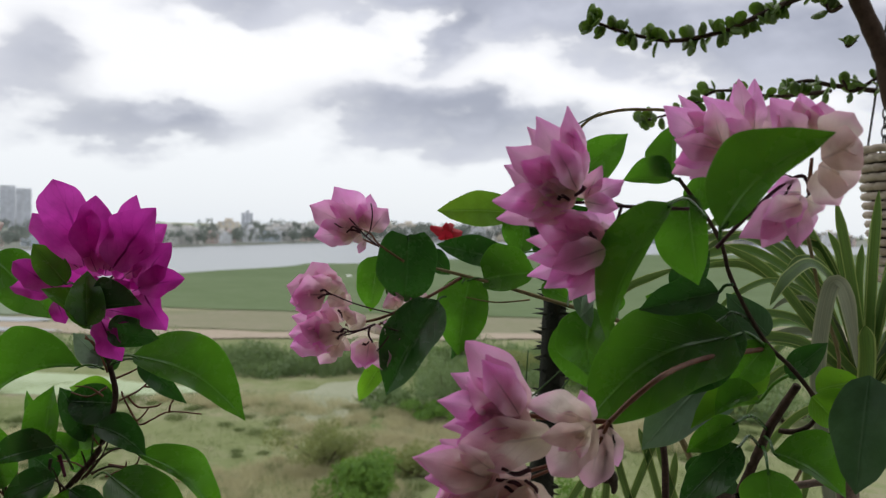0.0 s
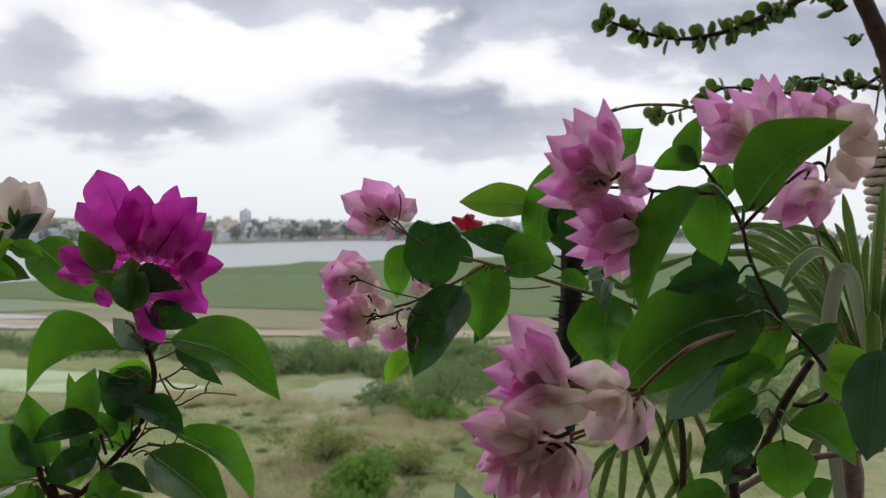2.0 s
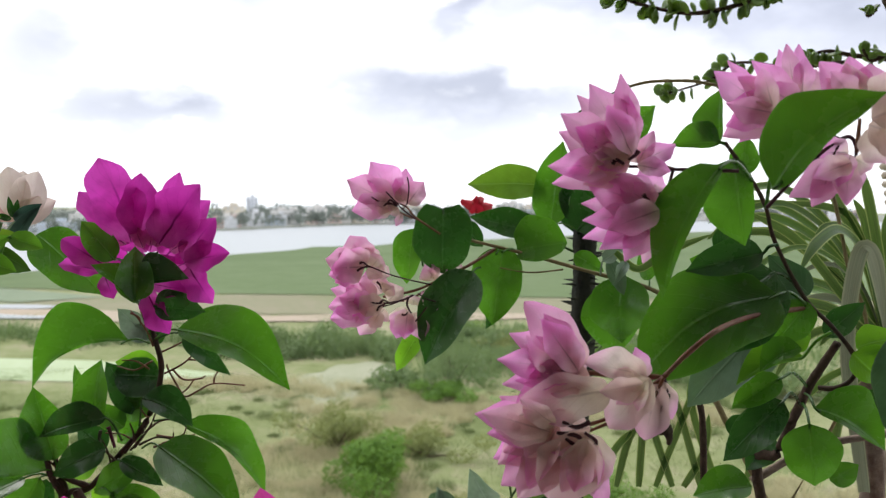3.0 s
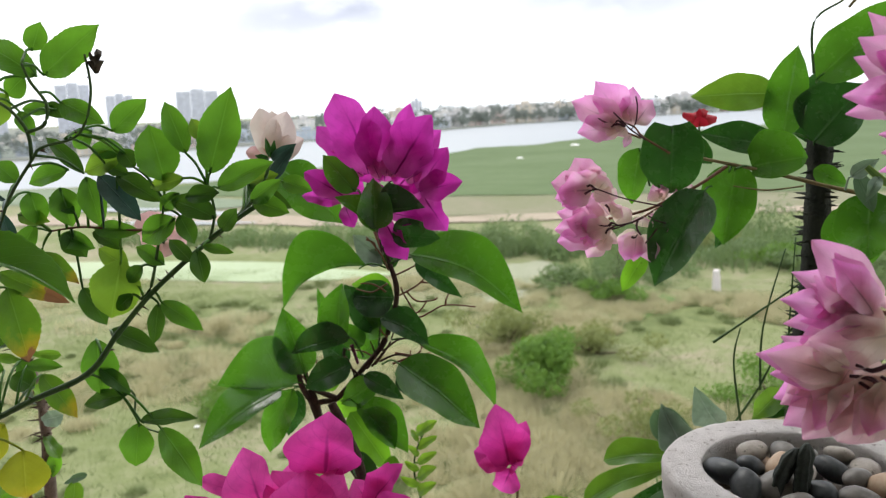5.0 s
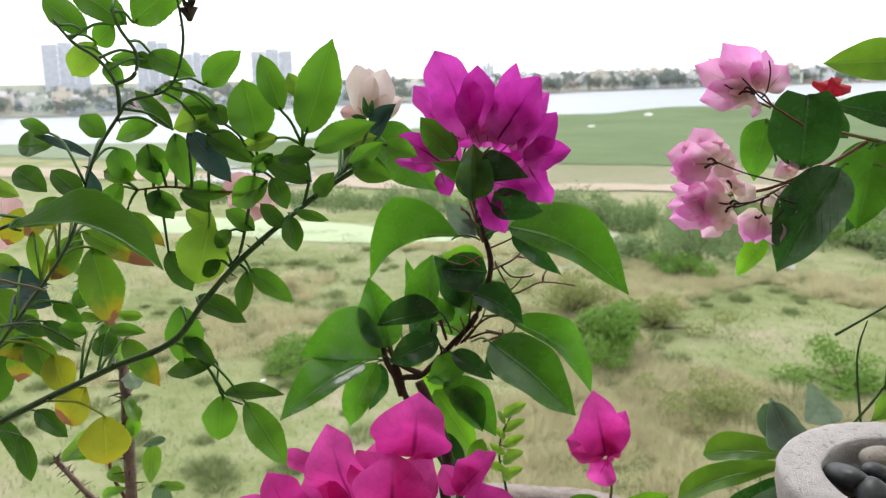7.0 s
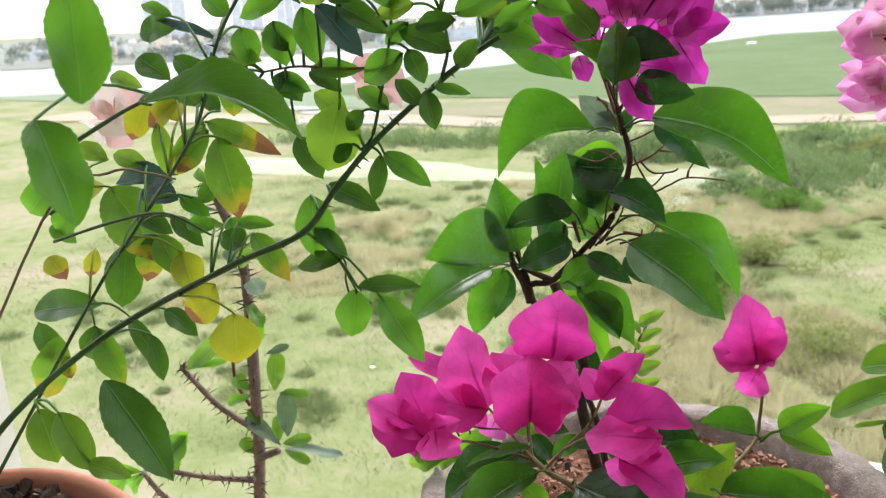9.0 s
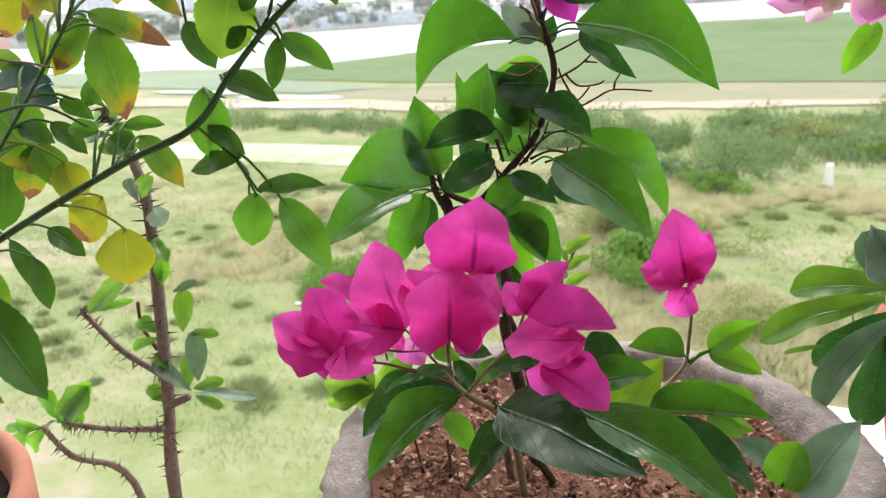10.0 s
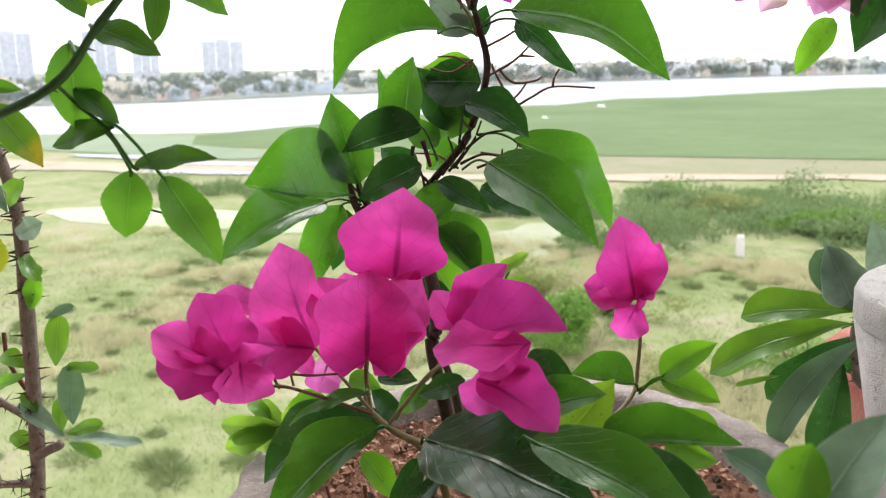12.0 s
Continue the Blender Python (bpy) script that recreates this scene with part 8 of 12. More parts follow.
leaf(rose, (-0.3485, 0.3300, 12.9802), (-0.3589, 0.3300, 12.9937), (0.48, -0.79, 0.37), 0.387, 0.387, "rose_dark", shape="rose", at=(-0.3263, 0.3300, 12.9562))
leaf(rose, (-0.3718, 0.3300, 12.9821), (-0.3536, 0.3300, 12.9755), (0.17, -0.87, 0.46), 0.283, 0.283, "rose_dark", shape="rose", at=(-0.3757, 0.3000, 13.0036))
leaf(rose, (-0.3315, 0.3300, 12.9095), (-0.3537, 0.3300, 12.9227), (0.31, -0.80, 0.52), 0.225, 0.257, "rose", shape="rose", at=(-0.3385, 0.3300, 12.9129))
leaf(rose, (-0.3503, 0.3300, 12.9086), (-0.3634, 0.3300, 12.8957), (0.11, -0.99, -0.12), 0.276, 0.322, "rose_dark", shape="rose", at=(-0.3399, 0.3300, 12.9081))
leaf(rose, (-0.3034, 0.3300, 12.9206), (-0.2992, 0.3300, 12.8970), (0.56, -0.82, 0.10), 0.266, 0.299, "rose_dark", shape="rose", at=(-0.3041, 0.3387, 12.9218))
leaf(rose, (-0.3138, 0.3300, 12.9612), (-0.3305, 0.3300, 12.9492), (0.05, -1.00, -0.07), 0.276, 0.276, "rose", shape="rose", at=(-0.3263, 0.3300, 12.9562))
leaf(rose, (-0.4273, 0.2200, 12.9263), (-0.3166, 0.2200, 12.9071), (0.13, -0.63, 0.76), 0.183, 0.014, "rose", arc=0.10, shape="rose", curl=0.05, at=(-0.4342, 0.2400, 12.9276))
leaf(rose, (-0.5344, 0.3400, 12.8520), (-0.5976, 0.3400, 12.8473), (-0.03, -0.92, 0.39), 0.030, 0.240, "dusty_rose", shape="rose", at=(-0.5241, 0.3000, 12.8381))
leaf(rose, (-0.4950, 0.3400, 12.8966), (-0.5315, 0.3400, 12.8575), (0.30, -0.91, -0.28), 0.206, 0.190, "rose_burnt", shape="rose", at=(-0.4774, 0.3000, 12.8867))
leaf(rose, (-0.5508, 0.3400, 12.9144), (-0.5716, 0.3400, 12.8834), (0.48, -0.81, -0.32), 0.248, 0.273, "rose_yellow", shape="rose")
leaf(rose, (-0.4920, 0.3400, 12.8986), (-0.4275, 0.3400, 12.8762), (0.18, -0.83, 0.52), 0.123, 0.135, "rose_burnt", shape="rose", at=(-0.4774, 0.3000, 12.8867))
leaf(rose, (-0.4639, 0.3400, 12.9277), (-0.4664, 0.3400, 12.9026), (0.66, -0.75, -0.06), 0.360, 0.360, "rose_burnt", shape="rose", at=(-0.4274, 0.3300, 12.9339))
leaf(rose, (-0.6051, 0.3400, 12.8449), (-0.5553, 0.3400, 12.7845), (0.61, -0.61, 0.50), 0.293, 0.293, "rose_burnt", shape="rose", at=(-0.6022, 0.2800, 12.8359))
leaf(rose, (-0.5959, 0.3400, 12.7982), (-0.6131, 0.3400, 12.7408), (0.66, -0.72, -0.20), 0.257, 0.257, "rose_dark", shape="rose", at=(-0.5799, 0.3000, 12.7811))
leaf(rose, (-0.6329, 0.3400, 12.7902), (-0.6478, 0.3400, 12.7645), (0.53, -0.79, -0.31), 0.225, 0.225, "rose_yellow", shape="rose", at=(-0.6021, 0.3000, 12.7585))
leaf(rose, (-0.7293, 0.3400, 12.7217), (-0.6386, 0.3400, 12.7402), (-0.10, -0.88, 0.47), 0.179, 0.131, "rose_dark", shape="rose")
leaf(rose, (-0.7007, 0.3400, 12.7021), (-0.7372, 0.3400, 12.6348), (0.55, -0.78, -0.30), 0.218, 0.211, "rose_burnt", shape="rose")
leaf(rose, (-0.6501, 0.3400, 12.7168), (-0.6253, 0.3400, 12.6658), (0.76, -0.54, 0.37), 0.177, 0.242, "rose_burnt", shape="rose")
leaf(rose, (-0.6070, 0.3400, 12.7336), (-0.5755, 0.3400, 12.6854), (0.69, -0.56, 0.45), 0.131, 0.131, "rose_dark", shape="rose", at=(-0.6021, 0.3000, 12.7585))
leaf(rose, (-0.6986, 0.3400, 12.6836), (-0.6960, 0.3400, 12.6612), (0.83, -0.55, 0.09), 0.299, 0.324, "rose_yellow", shape="rose")
leaf(rose, (-0.6516, 0.3400, 12.7192), (-0.6620, 0.3400, 12.6853), (0.68, -0.70, -0.21), 0.332, 0.332, "rose_dark", shape="rose", at=(-0.6021, 0.3000, 12.7585))
leaf(rose, (-0.5595, 0.3400, 12.8641), (-0.5952, 0.3400, 12.8713), (0.11, -0.82, 0.56), 0.210, 0.210, "rose_light", shape="rose", at=(-0.5241, 0.3000, 12.8381))
leaf(rose, (-0.6026, 0.3400, 12.8669), (-0.6354, 0.3400, 12.8780), (0.21, -0.76, 0.61), 0.230, 0.230, "rose_light", shape="rose", at=(-0.5925, 0.2800, 12.8407))
leaf(rose, (-0.6106, 0.3400, 12.8456), (-0.6565, 0.3400, 12.8313), (-0.05, -0.99, 0.15), 0.170, 0.192, "rose_yellow", shape="rose", at=(-0.6022, 0.2800, 12.8359))
leaf(rose, (-0.6480, 0.3400, 12.8233), (-0.6803, 0.3400, 12.8017), (0.12, -0.98, -0.18), 0.272, 0.272, "rose", shape="rose", at=(-0.6120, 0.2800, 12.8310))
leaf(rose, (-0.6860, 0.3400, 12.8063), (-0.6562, 0.3400, 12.7935), (0.30, -0.65, 0.70), 0.262, 0.230, "rose", shape="rose")
leaf(rose, (-0.6729, 0.3400, 12.8457), (-0.7104, 0.3400, 12.8157), (0.24, -0.92, -0.30), 0.293, 0.293, "rose", shape="rose")
leaf(rose, (-0.5075, 0.3400, 12.9221), (-0.5407, 0.3400, 12.9090), (0.02, -1.00, -0.06), 0.202, 0.202, "rose_dark", shape="rose", at=(-0.4774, 0.3000, 12.8867))
leaf(rose, (-0.5846, 0.3400, 12.9322), (-0.5516, 0.3400, 12.9232), (0.14, -0.85, 0.51), 0.193, 0.193, "rose_light", shape="rose")
leaf(rose, (-0.6969, 0.3400, 12.7771), (-0.6772, 0.3400, 12.7586), (0.57, -0.55, 0.61), 0.361, 0.361, "rose_yellow", shape="rose")
leaf(rose, (-0.5753, 0.3400, 12.8219), (-0.5420, 0.3400, 12.8104), (0.22, -0.73, 0.64), 0.241, 0.187, "rose_dark", shape="rose", at=(-0.5576, 0.3000, 12.8036))
leaf(rose, (-0.5631, 0.3400, 12.8092), (-0.5788, 0.3400, 12.7669), (0.61, -0.76, -0.22), 0.254, 0.233, "rose_burnt", shape="rose", at=(-0.5576, 0.3000, 12.8036))
leaf(rose, (-0.5080, 0.3400, 12.8377), (-0.4878, 0.3400, 12.8589), (0.25, -0.94, -0.24), 0.209, 0.223, "rose_dark", shape="rose", at=(-0.5147, 0.3000, 12.8478))
leaf(rose, (-0.4830, 0.3400, 12.8262), (-0.4705, 0.3400, 12.8059), (0.63, -0.67, 0.39), 0.252, 0.252, "rose", shape="rose", at=(-0.4669, 0.2975, 12.7954))
leaf(rose, (-0.5205, 0.3400, 12.8988), (-0.5298, 0.3400, 12.9148), (0.64, -0.68, 0.37), 0.383, 0.431, "rose_yellow", shape="rose", at=(-0.4960, 0.3000, 12.8673))
leaf(rose, (-0.4790, 0.3400, 12.9062), (-0.4969, 0.3400, 12.9218), (0.44, -0.75, 0.50), 0.287, 0.251, "rose_dark", shape="rose", at=(-0.4680, 0.3000, 12.8964))
leaf(rose, (-0.7141, 0.3400, 12.6816), (-0.7276, 0.3400, 12.7123), (0.79, -0.50, 0.35), 0.306, 0.306, "rose_dark", shape="rose")
leaf(rose, (-0.3702, 0.3400, 12.9046), (-0.3949, 0.3400, 12.9192), (0.27, -0.84, 0.46), 0.266, 0.292, "rose_light", shape="rose", at=(-0.3517, 0.3300, 12.8860))
leaf(rose, (-0.4847, 0.2100, 12.7510), (-0.4358, 0.2100, 12.6897), (0.70, -0.45, 0.56), 0.186, 0.206, "rose_dark", shape="rose")
leaf(rose, (-0.5718, 0.2200, 12.7100), (-0.5617, 0.2200, 12.6694), (0.85, -0.49, 0.21), 0.320, 0.320, "rose_light", shape="rose", at=(-0.5884, 0.2300, 12.7092))
leaf(rose, (-0.5505, 0.2200, 12.7113), (-0.5260, 0.2200, 12.6704), (0.76, -0.47, 0.45), 0.235, 0.254, "rose_light", shape="rose", at=(-0.5884, 0.2300, 12.7092))
leaf(rose, (-0.5269, 0.2200, 12.6775), (-0.4867, 0.2200, 12.6746), (0.06, -0.60, 0.80), 0.179, 0.200, "rose_light", shape="rose", at=(-0.5884, 0.2300, 12.7092))
_f = stem(rose, [(-0.2860, 0.3600, 12.9406), (-0.2875, 0.3900, 12.9555), (-0.2927, 0.4300, 12.9756)], 0.0015, 0.0016, "stem_green", "rose_flower", label="open blush-white rose seen from behind")
petal(_f, (-0.3046, 0.4550, 12.9781), (-0.3137, 0.4550, 13.0196), (0.46, -0.88, 0.10), 0.275, 0.286, "rose_petal", shape="broad", cup=0.3, wave=0.05)
petal(_f, (-0.3061, 0.4580, 12.9779), (-0.2902, 0.4580, 13.0160), (0.34, -0.93, -0.14), 0.304, 0.338, "rose_petal", shape="broad", cup=0.3, wave=0.05)
petal(_f, (-0.3041, 0.4520, 12.9782), (-0.3274, 0.4520, 12.9837), (0.06, -0.96, 0.27), 0.235, 0.255, "rose_pink", shape="broad", cup=0.3, wave=0.05)
petal(_f, (-0.3071, 0.4620, 12.9776), (-0.2780, 0.4620, 12.9930), (0.04, -1.00, -0.07), 0.314, 0.285, "rose_petal", shape="broad", cup=0.3, wave=0.05)
petal(_f, (-0.3121, 0.4700, 12.9772), (-0.3102, 0.4700, 13.0168), (0.44, -0.90, -0.02), 0.313, 0.313, "rose_petal", shape="broad", cup=0.3, wave=0.05)
petal(_f, (-0.3146, 0.4750, 12.9787), (-0.3115, 0.4750, 12.9983), (0.42, -0.90, -0.07), 0.340, 0.340, "rose_petal", shape="broad", cup=0.3, wave=0.05)
sepal(_f, (-0.2879, 0.4200, 12.9802), (-0.2910, 0.4200, 12.9956), (0.47, -0.88, 0.09), 0.140, 0.140, "boug_dark")
sepal(_f, (-0.2860, 0.4200, 12.9802), (-0.2835, 0.4200, 12.9934), (0.40, -0.91, -0.08), 0.163, 0.163, "boug_dark")
sepal(_f, (-0.2890, 0.4200, 12.9785), (-0.3014, 0.4200, 12.9819), (0.09, -0.94, 0.33), 0.173, 0.173, "boug_dark")
sepal(_f, (-0.2870, 0.4200, 12.9785), (-0.2647, 0.4200, 12.9903), (0.01, -1.00, -0.03), 0.174, 0.244, "dusty_rose")
sepal(_f, (-0.2898, 0.4180, 12.9613), (-0.2648, 0.4180, 12.9891), (0.15, -0.98, -0.13), 0.140, 0.140, "dusty_rose")
leaf(rose, (-0.2981, 0.4000, 12.9610), (-0.2621, 0.4000, 12.9419), (0.26, -0.84, 0.48), 0.130, 0.368, "rose_dark", shape="rose", at=(-0.2787, 0.3600, 12.9464))
leaf(rose, (-0.3007, 0.4000, 12.9593), (-0.2715, 0.4000, 12.9684), (-0.07, -0.97, 0.23), 0.236, 0.206, "rose_light", shape="rose", at=(-0.2811, 0.3600, 12.9436))
_f = stem(rose, [(-0.3792, 0.4000, 12.9080), (-0.3809, 0.4000, 12.9187)], 0.0014, 0.0016, "stem_green", "rose_flower", label="half hidden pink rose")
blade(_f, (-0.3809, 0.4000, 12.9187), (-0.3896, 0.3853, 12.9394), (0.70, -0.69, -0.19), 0.80, "rose_pink", curl=0.10, shape="petal", name="petal")
blade(_f, (-0.3809, 0.4000, 12.9187), (-0.3735, 0.3873, 12.9416), (0.42, -0.73, -0.54), 0.90, "rose_pink", curl=0.08, shape="petal", name="petal")
blade(_f, (-0.3784, 0.4000, 12.9188), (-0.3605, 0.4002, 12.9299), (0.16, -0.96, -0.24), 0.80, "rose_pink", curl=0.08, shape="petal", name="petal")
blade(_f, (-0.3811, 0.4000, 12.9166), (-0.3981, 0.3949, 12.9146), (0.28, -0.96, 0.03), 0.70, "rose_pink", curl=0.20, shape="petal", name="petal")
blade(_f, (-0.3787, 0.4000, 12.9145), (-0.3715, 0.4157, 12.9058), (0.93, -0.35, 0.13), 0.80, "rose_pink", curl=0.17, shape="petal", name="petal")
blade(_f, (-0.3812, 0.4000, 12.9144), (-0.3746, 0.3923, 12.9030), (0.64, -0.42, 0.65), 0.90, "rose_pink", curl=0.07, shape="petal", name="petal")
_f = stem(rose, [(-0.5981, 0.3600, 12.8840), (-0.6110, 0.3600, 12.8975)], 0.0014, 0.0016, "stem_green", "rose_flower", label="faded rose with curling petals")
blade(_f, (-0.6110, 0.3600, 12.8975), (-0.6174, 0.3464, 12.9123), (0.85, -0.51, -0.10), 0.70, "rose_pink", curl=0.15, shape="petal", name="petal")
blade(_f, (-0.6110, 0.3600, 12.8975), (-0.6044, 0.3543, 12.9245), (0.64, -0.70, -0.31), 0.80, "rose_petal", curl=0.07, shape="petal", name="petal")
blade(_f, (-0.6078, 0.3600, 12.8975), (-0.5992, 0.3768, 12.9181), (0.81, -0.57, 0.13), 0.80, "rose_pink", curl=0.11, shape="petal", name="petal")
blade(_f, (-0.6115, 0.3600, 12.8953), (-0.6409, 0.3611, 12.8883), (0.07, -0.90, -0.43), 0.80, "rose_petal", curl=0.20, shape="petal", name="petal")
blade(_f, (-0.6083, 0.3600, 12.8953), (-0.6083, 0.3610, 12.8724), (0.73, -0.69, -0.03), 0.90, "rose_pink", curl=0.13, shape="petal", name="petal")
blade(_f, (-0.6110, 0.3600, 12.8975), (-0.5806, 0.3445, 12.8862), (-0.04, -0.64, 0.77), 0.80, "rose_petal", curl=0.17, shape="petal", name="petal")
_b = stem(rose, [(-0.3482, 0.3000, 13.0454), (-0.3487, 0.3000, 13.0535)], 0.0012, 0.0058, "bud", "withered_bud", label="small dried rose hip")
blade(_b, (-0.3491, 0.3000, 13.0535), (-0.3529, 0.3100, 13.0620), (0.84, -0.13, 0.53), 0.30, "bud", curl=0.17, shape="lance", name="sepal")
blade(_b, (-0.3491, 0.3000, 13.0535), (-0.3487, 0.2958, 13.0592), (0.34, -0.75, -0.57), 0.30, "bud", curl=0.09, shape="lance", name="sepal")
blade(_b, (-0.3491, 0.3000, 13.0535), (-0.3353, 0.2897, 13.0565), (-0.38, -0.69, -0.61), 0.30, "bud", curl=0.18, shape="lance", name="sepal")

# ---- crown of thorns ----
thorn_plant = thing("crown_of_thorns", "thorny grey-brown stems with small oval leaves", "plant", (-0.64, 0.50, 12.22))
_p = [(-0.6400, 0.5000, 12.2200), (-0.6383, 0.5000, 12.4301), (-0.6284, 0.5000, 12.5182), (-0.6207, 0.5000, 12.6503), (-0.6194, 0.5000, 12.7297), (-0.6389, 0.5000, 12.7898), (-0.6536, 0.5000, 12.8121)]
stem(thorn_plant, _p, 0.0074, 0.0045, "bark_grey", "stem")
thorns(thorn_plant, _p, 0.015, 150, 5, 0.005, "thorn", 0.0013)
_p = [(-0.6262, 0.4950, 12.5468), (-0.6728, 0.4950, 12.5653), (-0.7085, 0.4950, 12.5931), (-0.7221, 0.4950, 12.6045)]
stem(thorn_plant, _p, 0.0038, 0.0028, "bark_grey", "stem")
thorns(thorn_plant, _p, 0.012, 60, 6, 0.0032)
_p = [(-0.6225, 0.4800, 12.4946), (-0.6898, 0.4800, 12.4824), (-0.7594, 0.4800, 12.4759)]
stem(thorn_plant, _p, 0.0036, 0.0028, "bark_grey", "stem")
thorns(thorn_plant, _p, 0.012, 55, 7, 0.0032)
_p = [(-0.6500, 0.4900, 12.2500), (-0.6511, 0.4600, 12.4385), (-0.7310, 0.4600, 12.4529), (-0.7685, 0.4600, 12.4818)]
stem(thorn_plant, _p, 0.0040, 0.0028, "bark_grey", "stem")
thorns(thorn_plant, _p, 0.012, 55, 8, 0.0032)
stem(thorn_plant, [(-0.6286, 0.4950, 12.5105), (-0.5972, 0.4950, 12.5271)], 0.0045, 0.0040, "bark_grey", "stem")
stem(thorn_plant, [(-0.6375, 0.5050, 12.5681), (-0.6533, 0.5050, 12.5922), (-0.6545, 0.5050, 12.6183)], 0.0022, 0.0018, "stem_red", "stem")
leaf(thorn_plant, (-0.5929, 0.4950, 12.5977), (-0.5840, 0.4950, 12.6433), (0.56, -0.82, -0.11), 0.190, 0.203, "eu", shape="spoon")
leaf(thorn_plant, (-0.5820, 0.4950, 12.5466), (-0.5781, 0.4950, 12.6006), (0.62, -0.78, -0.05), 0.188, 0.188, "dusty_green", shape="spoon")
leaf(thorn_plant, (-0.5926, 0.4950, 12.5342), (-0.6387, 0.4950, 12.5580), (0.37, -0.60, 0.71), 0.121, 0.181, "eu_grey", shape="spoon")
leaf(thorn_plant, (-0.5891, 0.4950, 12.5329), (-0.5126, 0.4950, 12.5395), (-0.08, -0.45, 0.89), 0.069, 0.086, "eu_grey", shape="spoon")
leaf(thorn_plant, (-0.5892, 0.4950, 12.5375), (-0.5505, 0.4950, 12.5518), (-0.19, -0.84, 0.51), 0.149, 0.149, "eu", shape="spoon")
leaf(thorn_plant, (-0.5881, 0.4950, 12.5299), (-0.5558, 0.4950, 12.5219), (0.19, -0.63, 0.75), 0.148, 0.167, "eu", shape="spoon")
leaf(thorn_plant, (-0.5881, 0.4950, 12.5959), (-0.5485, 0.4950, 12.6003), (-0.07, -0.78, 0.62), 0.135, 0.105, "eu", shape="spoon")
leaf(thorn_plant, (-0.7133, 0.4950, 12.6023), (-0.6547, 0.4950, 12.6486), (-0.02, -1.00, 0.03), 0.129, 0.129, "eu", shape="spoon")
leaf(thorn_plant, (-0.7044, 0.4950, 12.6062), (-0.6490, 0.4950, 12.6242), (-0.14, -0.89, 0.44), 0.066, 0.077, "boug_young", shape="spoon")
leaf(thorn_plant, (-0.6270, 0.4950, 12.5924), (-0.6464, 0.4950, 12.6042), (0.41, -0.62, 0.67), 0.328, 0.356, "eu", shape="spoon")
leaf(thorn_plant, (-0.6112, 0.4950, 12.6447), (-0.6046, 0.4950, 12.6727), (0.56, -0.82, -0.13), 0.245, 0.265, "boug_young", shape="spoon")
leaf(thorn_plant, (-0.6233, 0.4950, 12.5872), (-0.6605, 0.4950, 12.5714), (-0.17, -0.89, 0.41), 0.126, 0.141, "boug_young", shape="spoon")
leaf(thorn_plant, (-0.5940, 0.4950, 12.5398), (-0.5934, 0.4950, 12.5697), (0.66, -0.75, -0.01), 0.204, 0.224, "eu", shape="spoon")
leaf(thorn_plant, (-0.6316, 0.4950, 12.5160), (-0.6470, 0.4950, 12.5312), (0.58, -0.57, 0.58), 0.325, 0.355, "eu", shape="spoon")
leaf(thorn_plant, (-0.7898, 0.4950, 12.4626), (-0.7265, 0.4950, 12.5226), (-0.02, -1.00, 0.03), 0.122, 0.122, "boug_young", shape="spoon")
leaf(thorn_plant, (-0.8323, 0.4950, 12.4507), (-0.8741, 0.4950, 12.4090), (0.01, -1.00, -0.01), 0.183, 0.183, "boug_young", shape="spoon")
leaf(thorn_plant, (-0.8208, 0.4950, 12.4516), (-0.8748, 0.4950, 12.4418), (-0.13, -0.70, 0.70), 0.111, 0.111, "boug_young", shape="spoon")
leaf(thorn_plant, (-0.7801, 0.4950, 12.4572), (-0.7443, 0.4950, 12.4808), (-0.19, -0.94, 0.28), 0.151, 0.168, "boug_young", shape="spoon")
leaf(thorn_plant, (-0.6182, 0.4950, 12.5531), (-0.6306, 0.4950, 12.5705), (0.65, -0.60, 0.46), 0.261, 0.261, "eu", shape="spoon")
leaf(thorn_plant, (-0.5977, 0.4950, 12.6385), (-0.5674, 0.4950, 12.6515), (-0.15, -0.93, 0.34), 0.126, 0.126, "dusty_green", shape="spoon")
blade(thorn_plant, (-0.6165, 0.4950, 12.7076), (-0.5731, 0.4780, 12.7227), (-0.33, -0.94, -0.11), 0.38, "eu_grey", curl=0.02, shape="spoon", at=(-0.6198, 0.5000, 12.7098))
blade(thorn_plant, (-0.6086, 0.4950, 12.6537), (-0.6155, 0.5070, 12.6734), (0.74, -0.42, 0.52), 0.40, "eu", curl=0.07, shape="spoon", at=(-0.6206, 0.5000, 12.6569))
blade(thorn_plant, (-0.6233, 0.4950, 12.7248), (-0.6386, 0.4996, 12.7461), (0.43, -0.77, 0.48), 0.40, "eu_grey", curl=0.10, shape="spoon", at=(-0.6195, 0.5000, 12.7231))
blade(thorn_plant, (-0.6186, 0.4950, 12.7311), (-0.5884, 0.4805, 12.7547), (-0.24, -0.93, -0.27), 0.35, "eu", curl=0.14, shape="spoon", at=(-0.6194, 0.5000, 12.7297))
blade(thorn_plant, (-0.6303, 0.4950, 12.7712), (-0.6483, 0.4800, 12.7793), (0.68, -0.69, 0.24), 0.40, "eu", curl=0.16, shape="spoon", at=(-0.6324, 0.5000, 12.7697))
blade(thorn_plant, (-0.6365, 0.4950, 12.7995), (-0.6829, 0.5127, 12.7998), (-0.26, -0.70, 0.67), 0.42, "eu", curl=0.02, shape="spoon", at=(-0.6426, 0.5000, 12.7953))
blade(thorn_plant, (-0.6428, 0.4950, 12.8049), (-0.6215, 0.4943, 12.8199), (0.21, -0.92, -0.34), 0.40, "eu", curl=0.18, shape="spoon", at=(-0.6475, 0.5000, 12.8028))
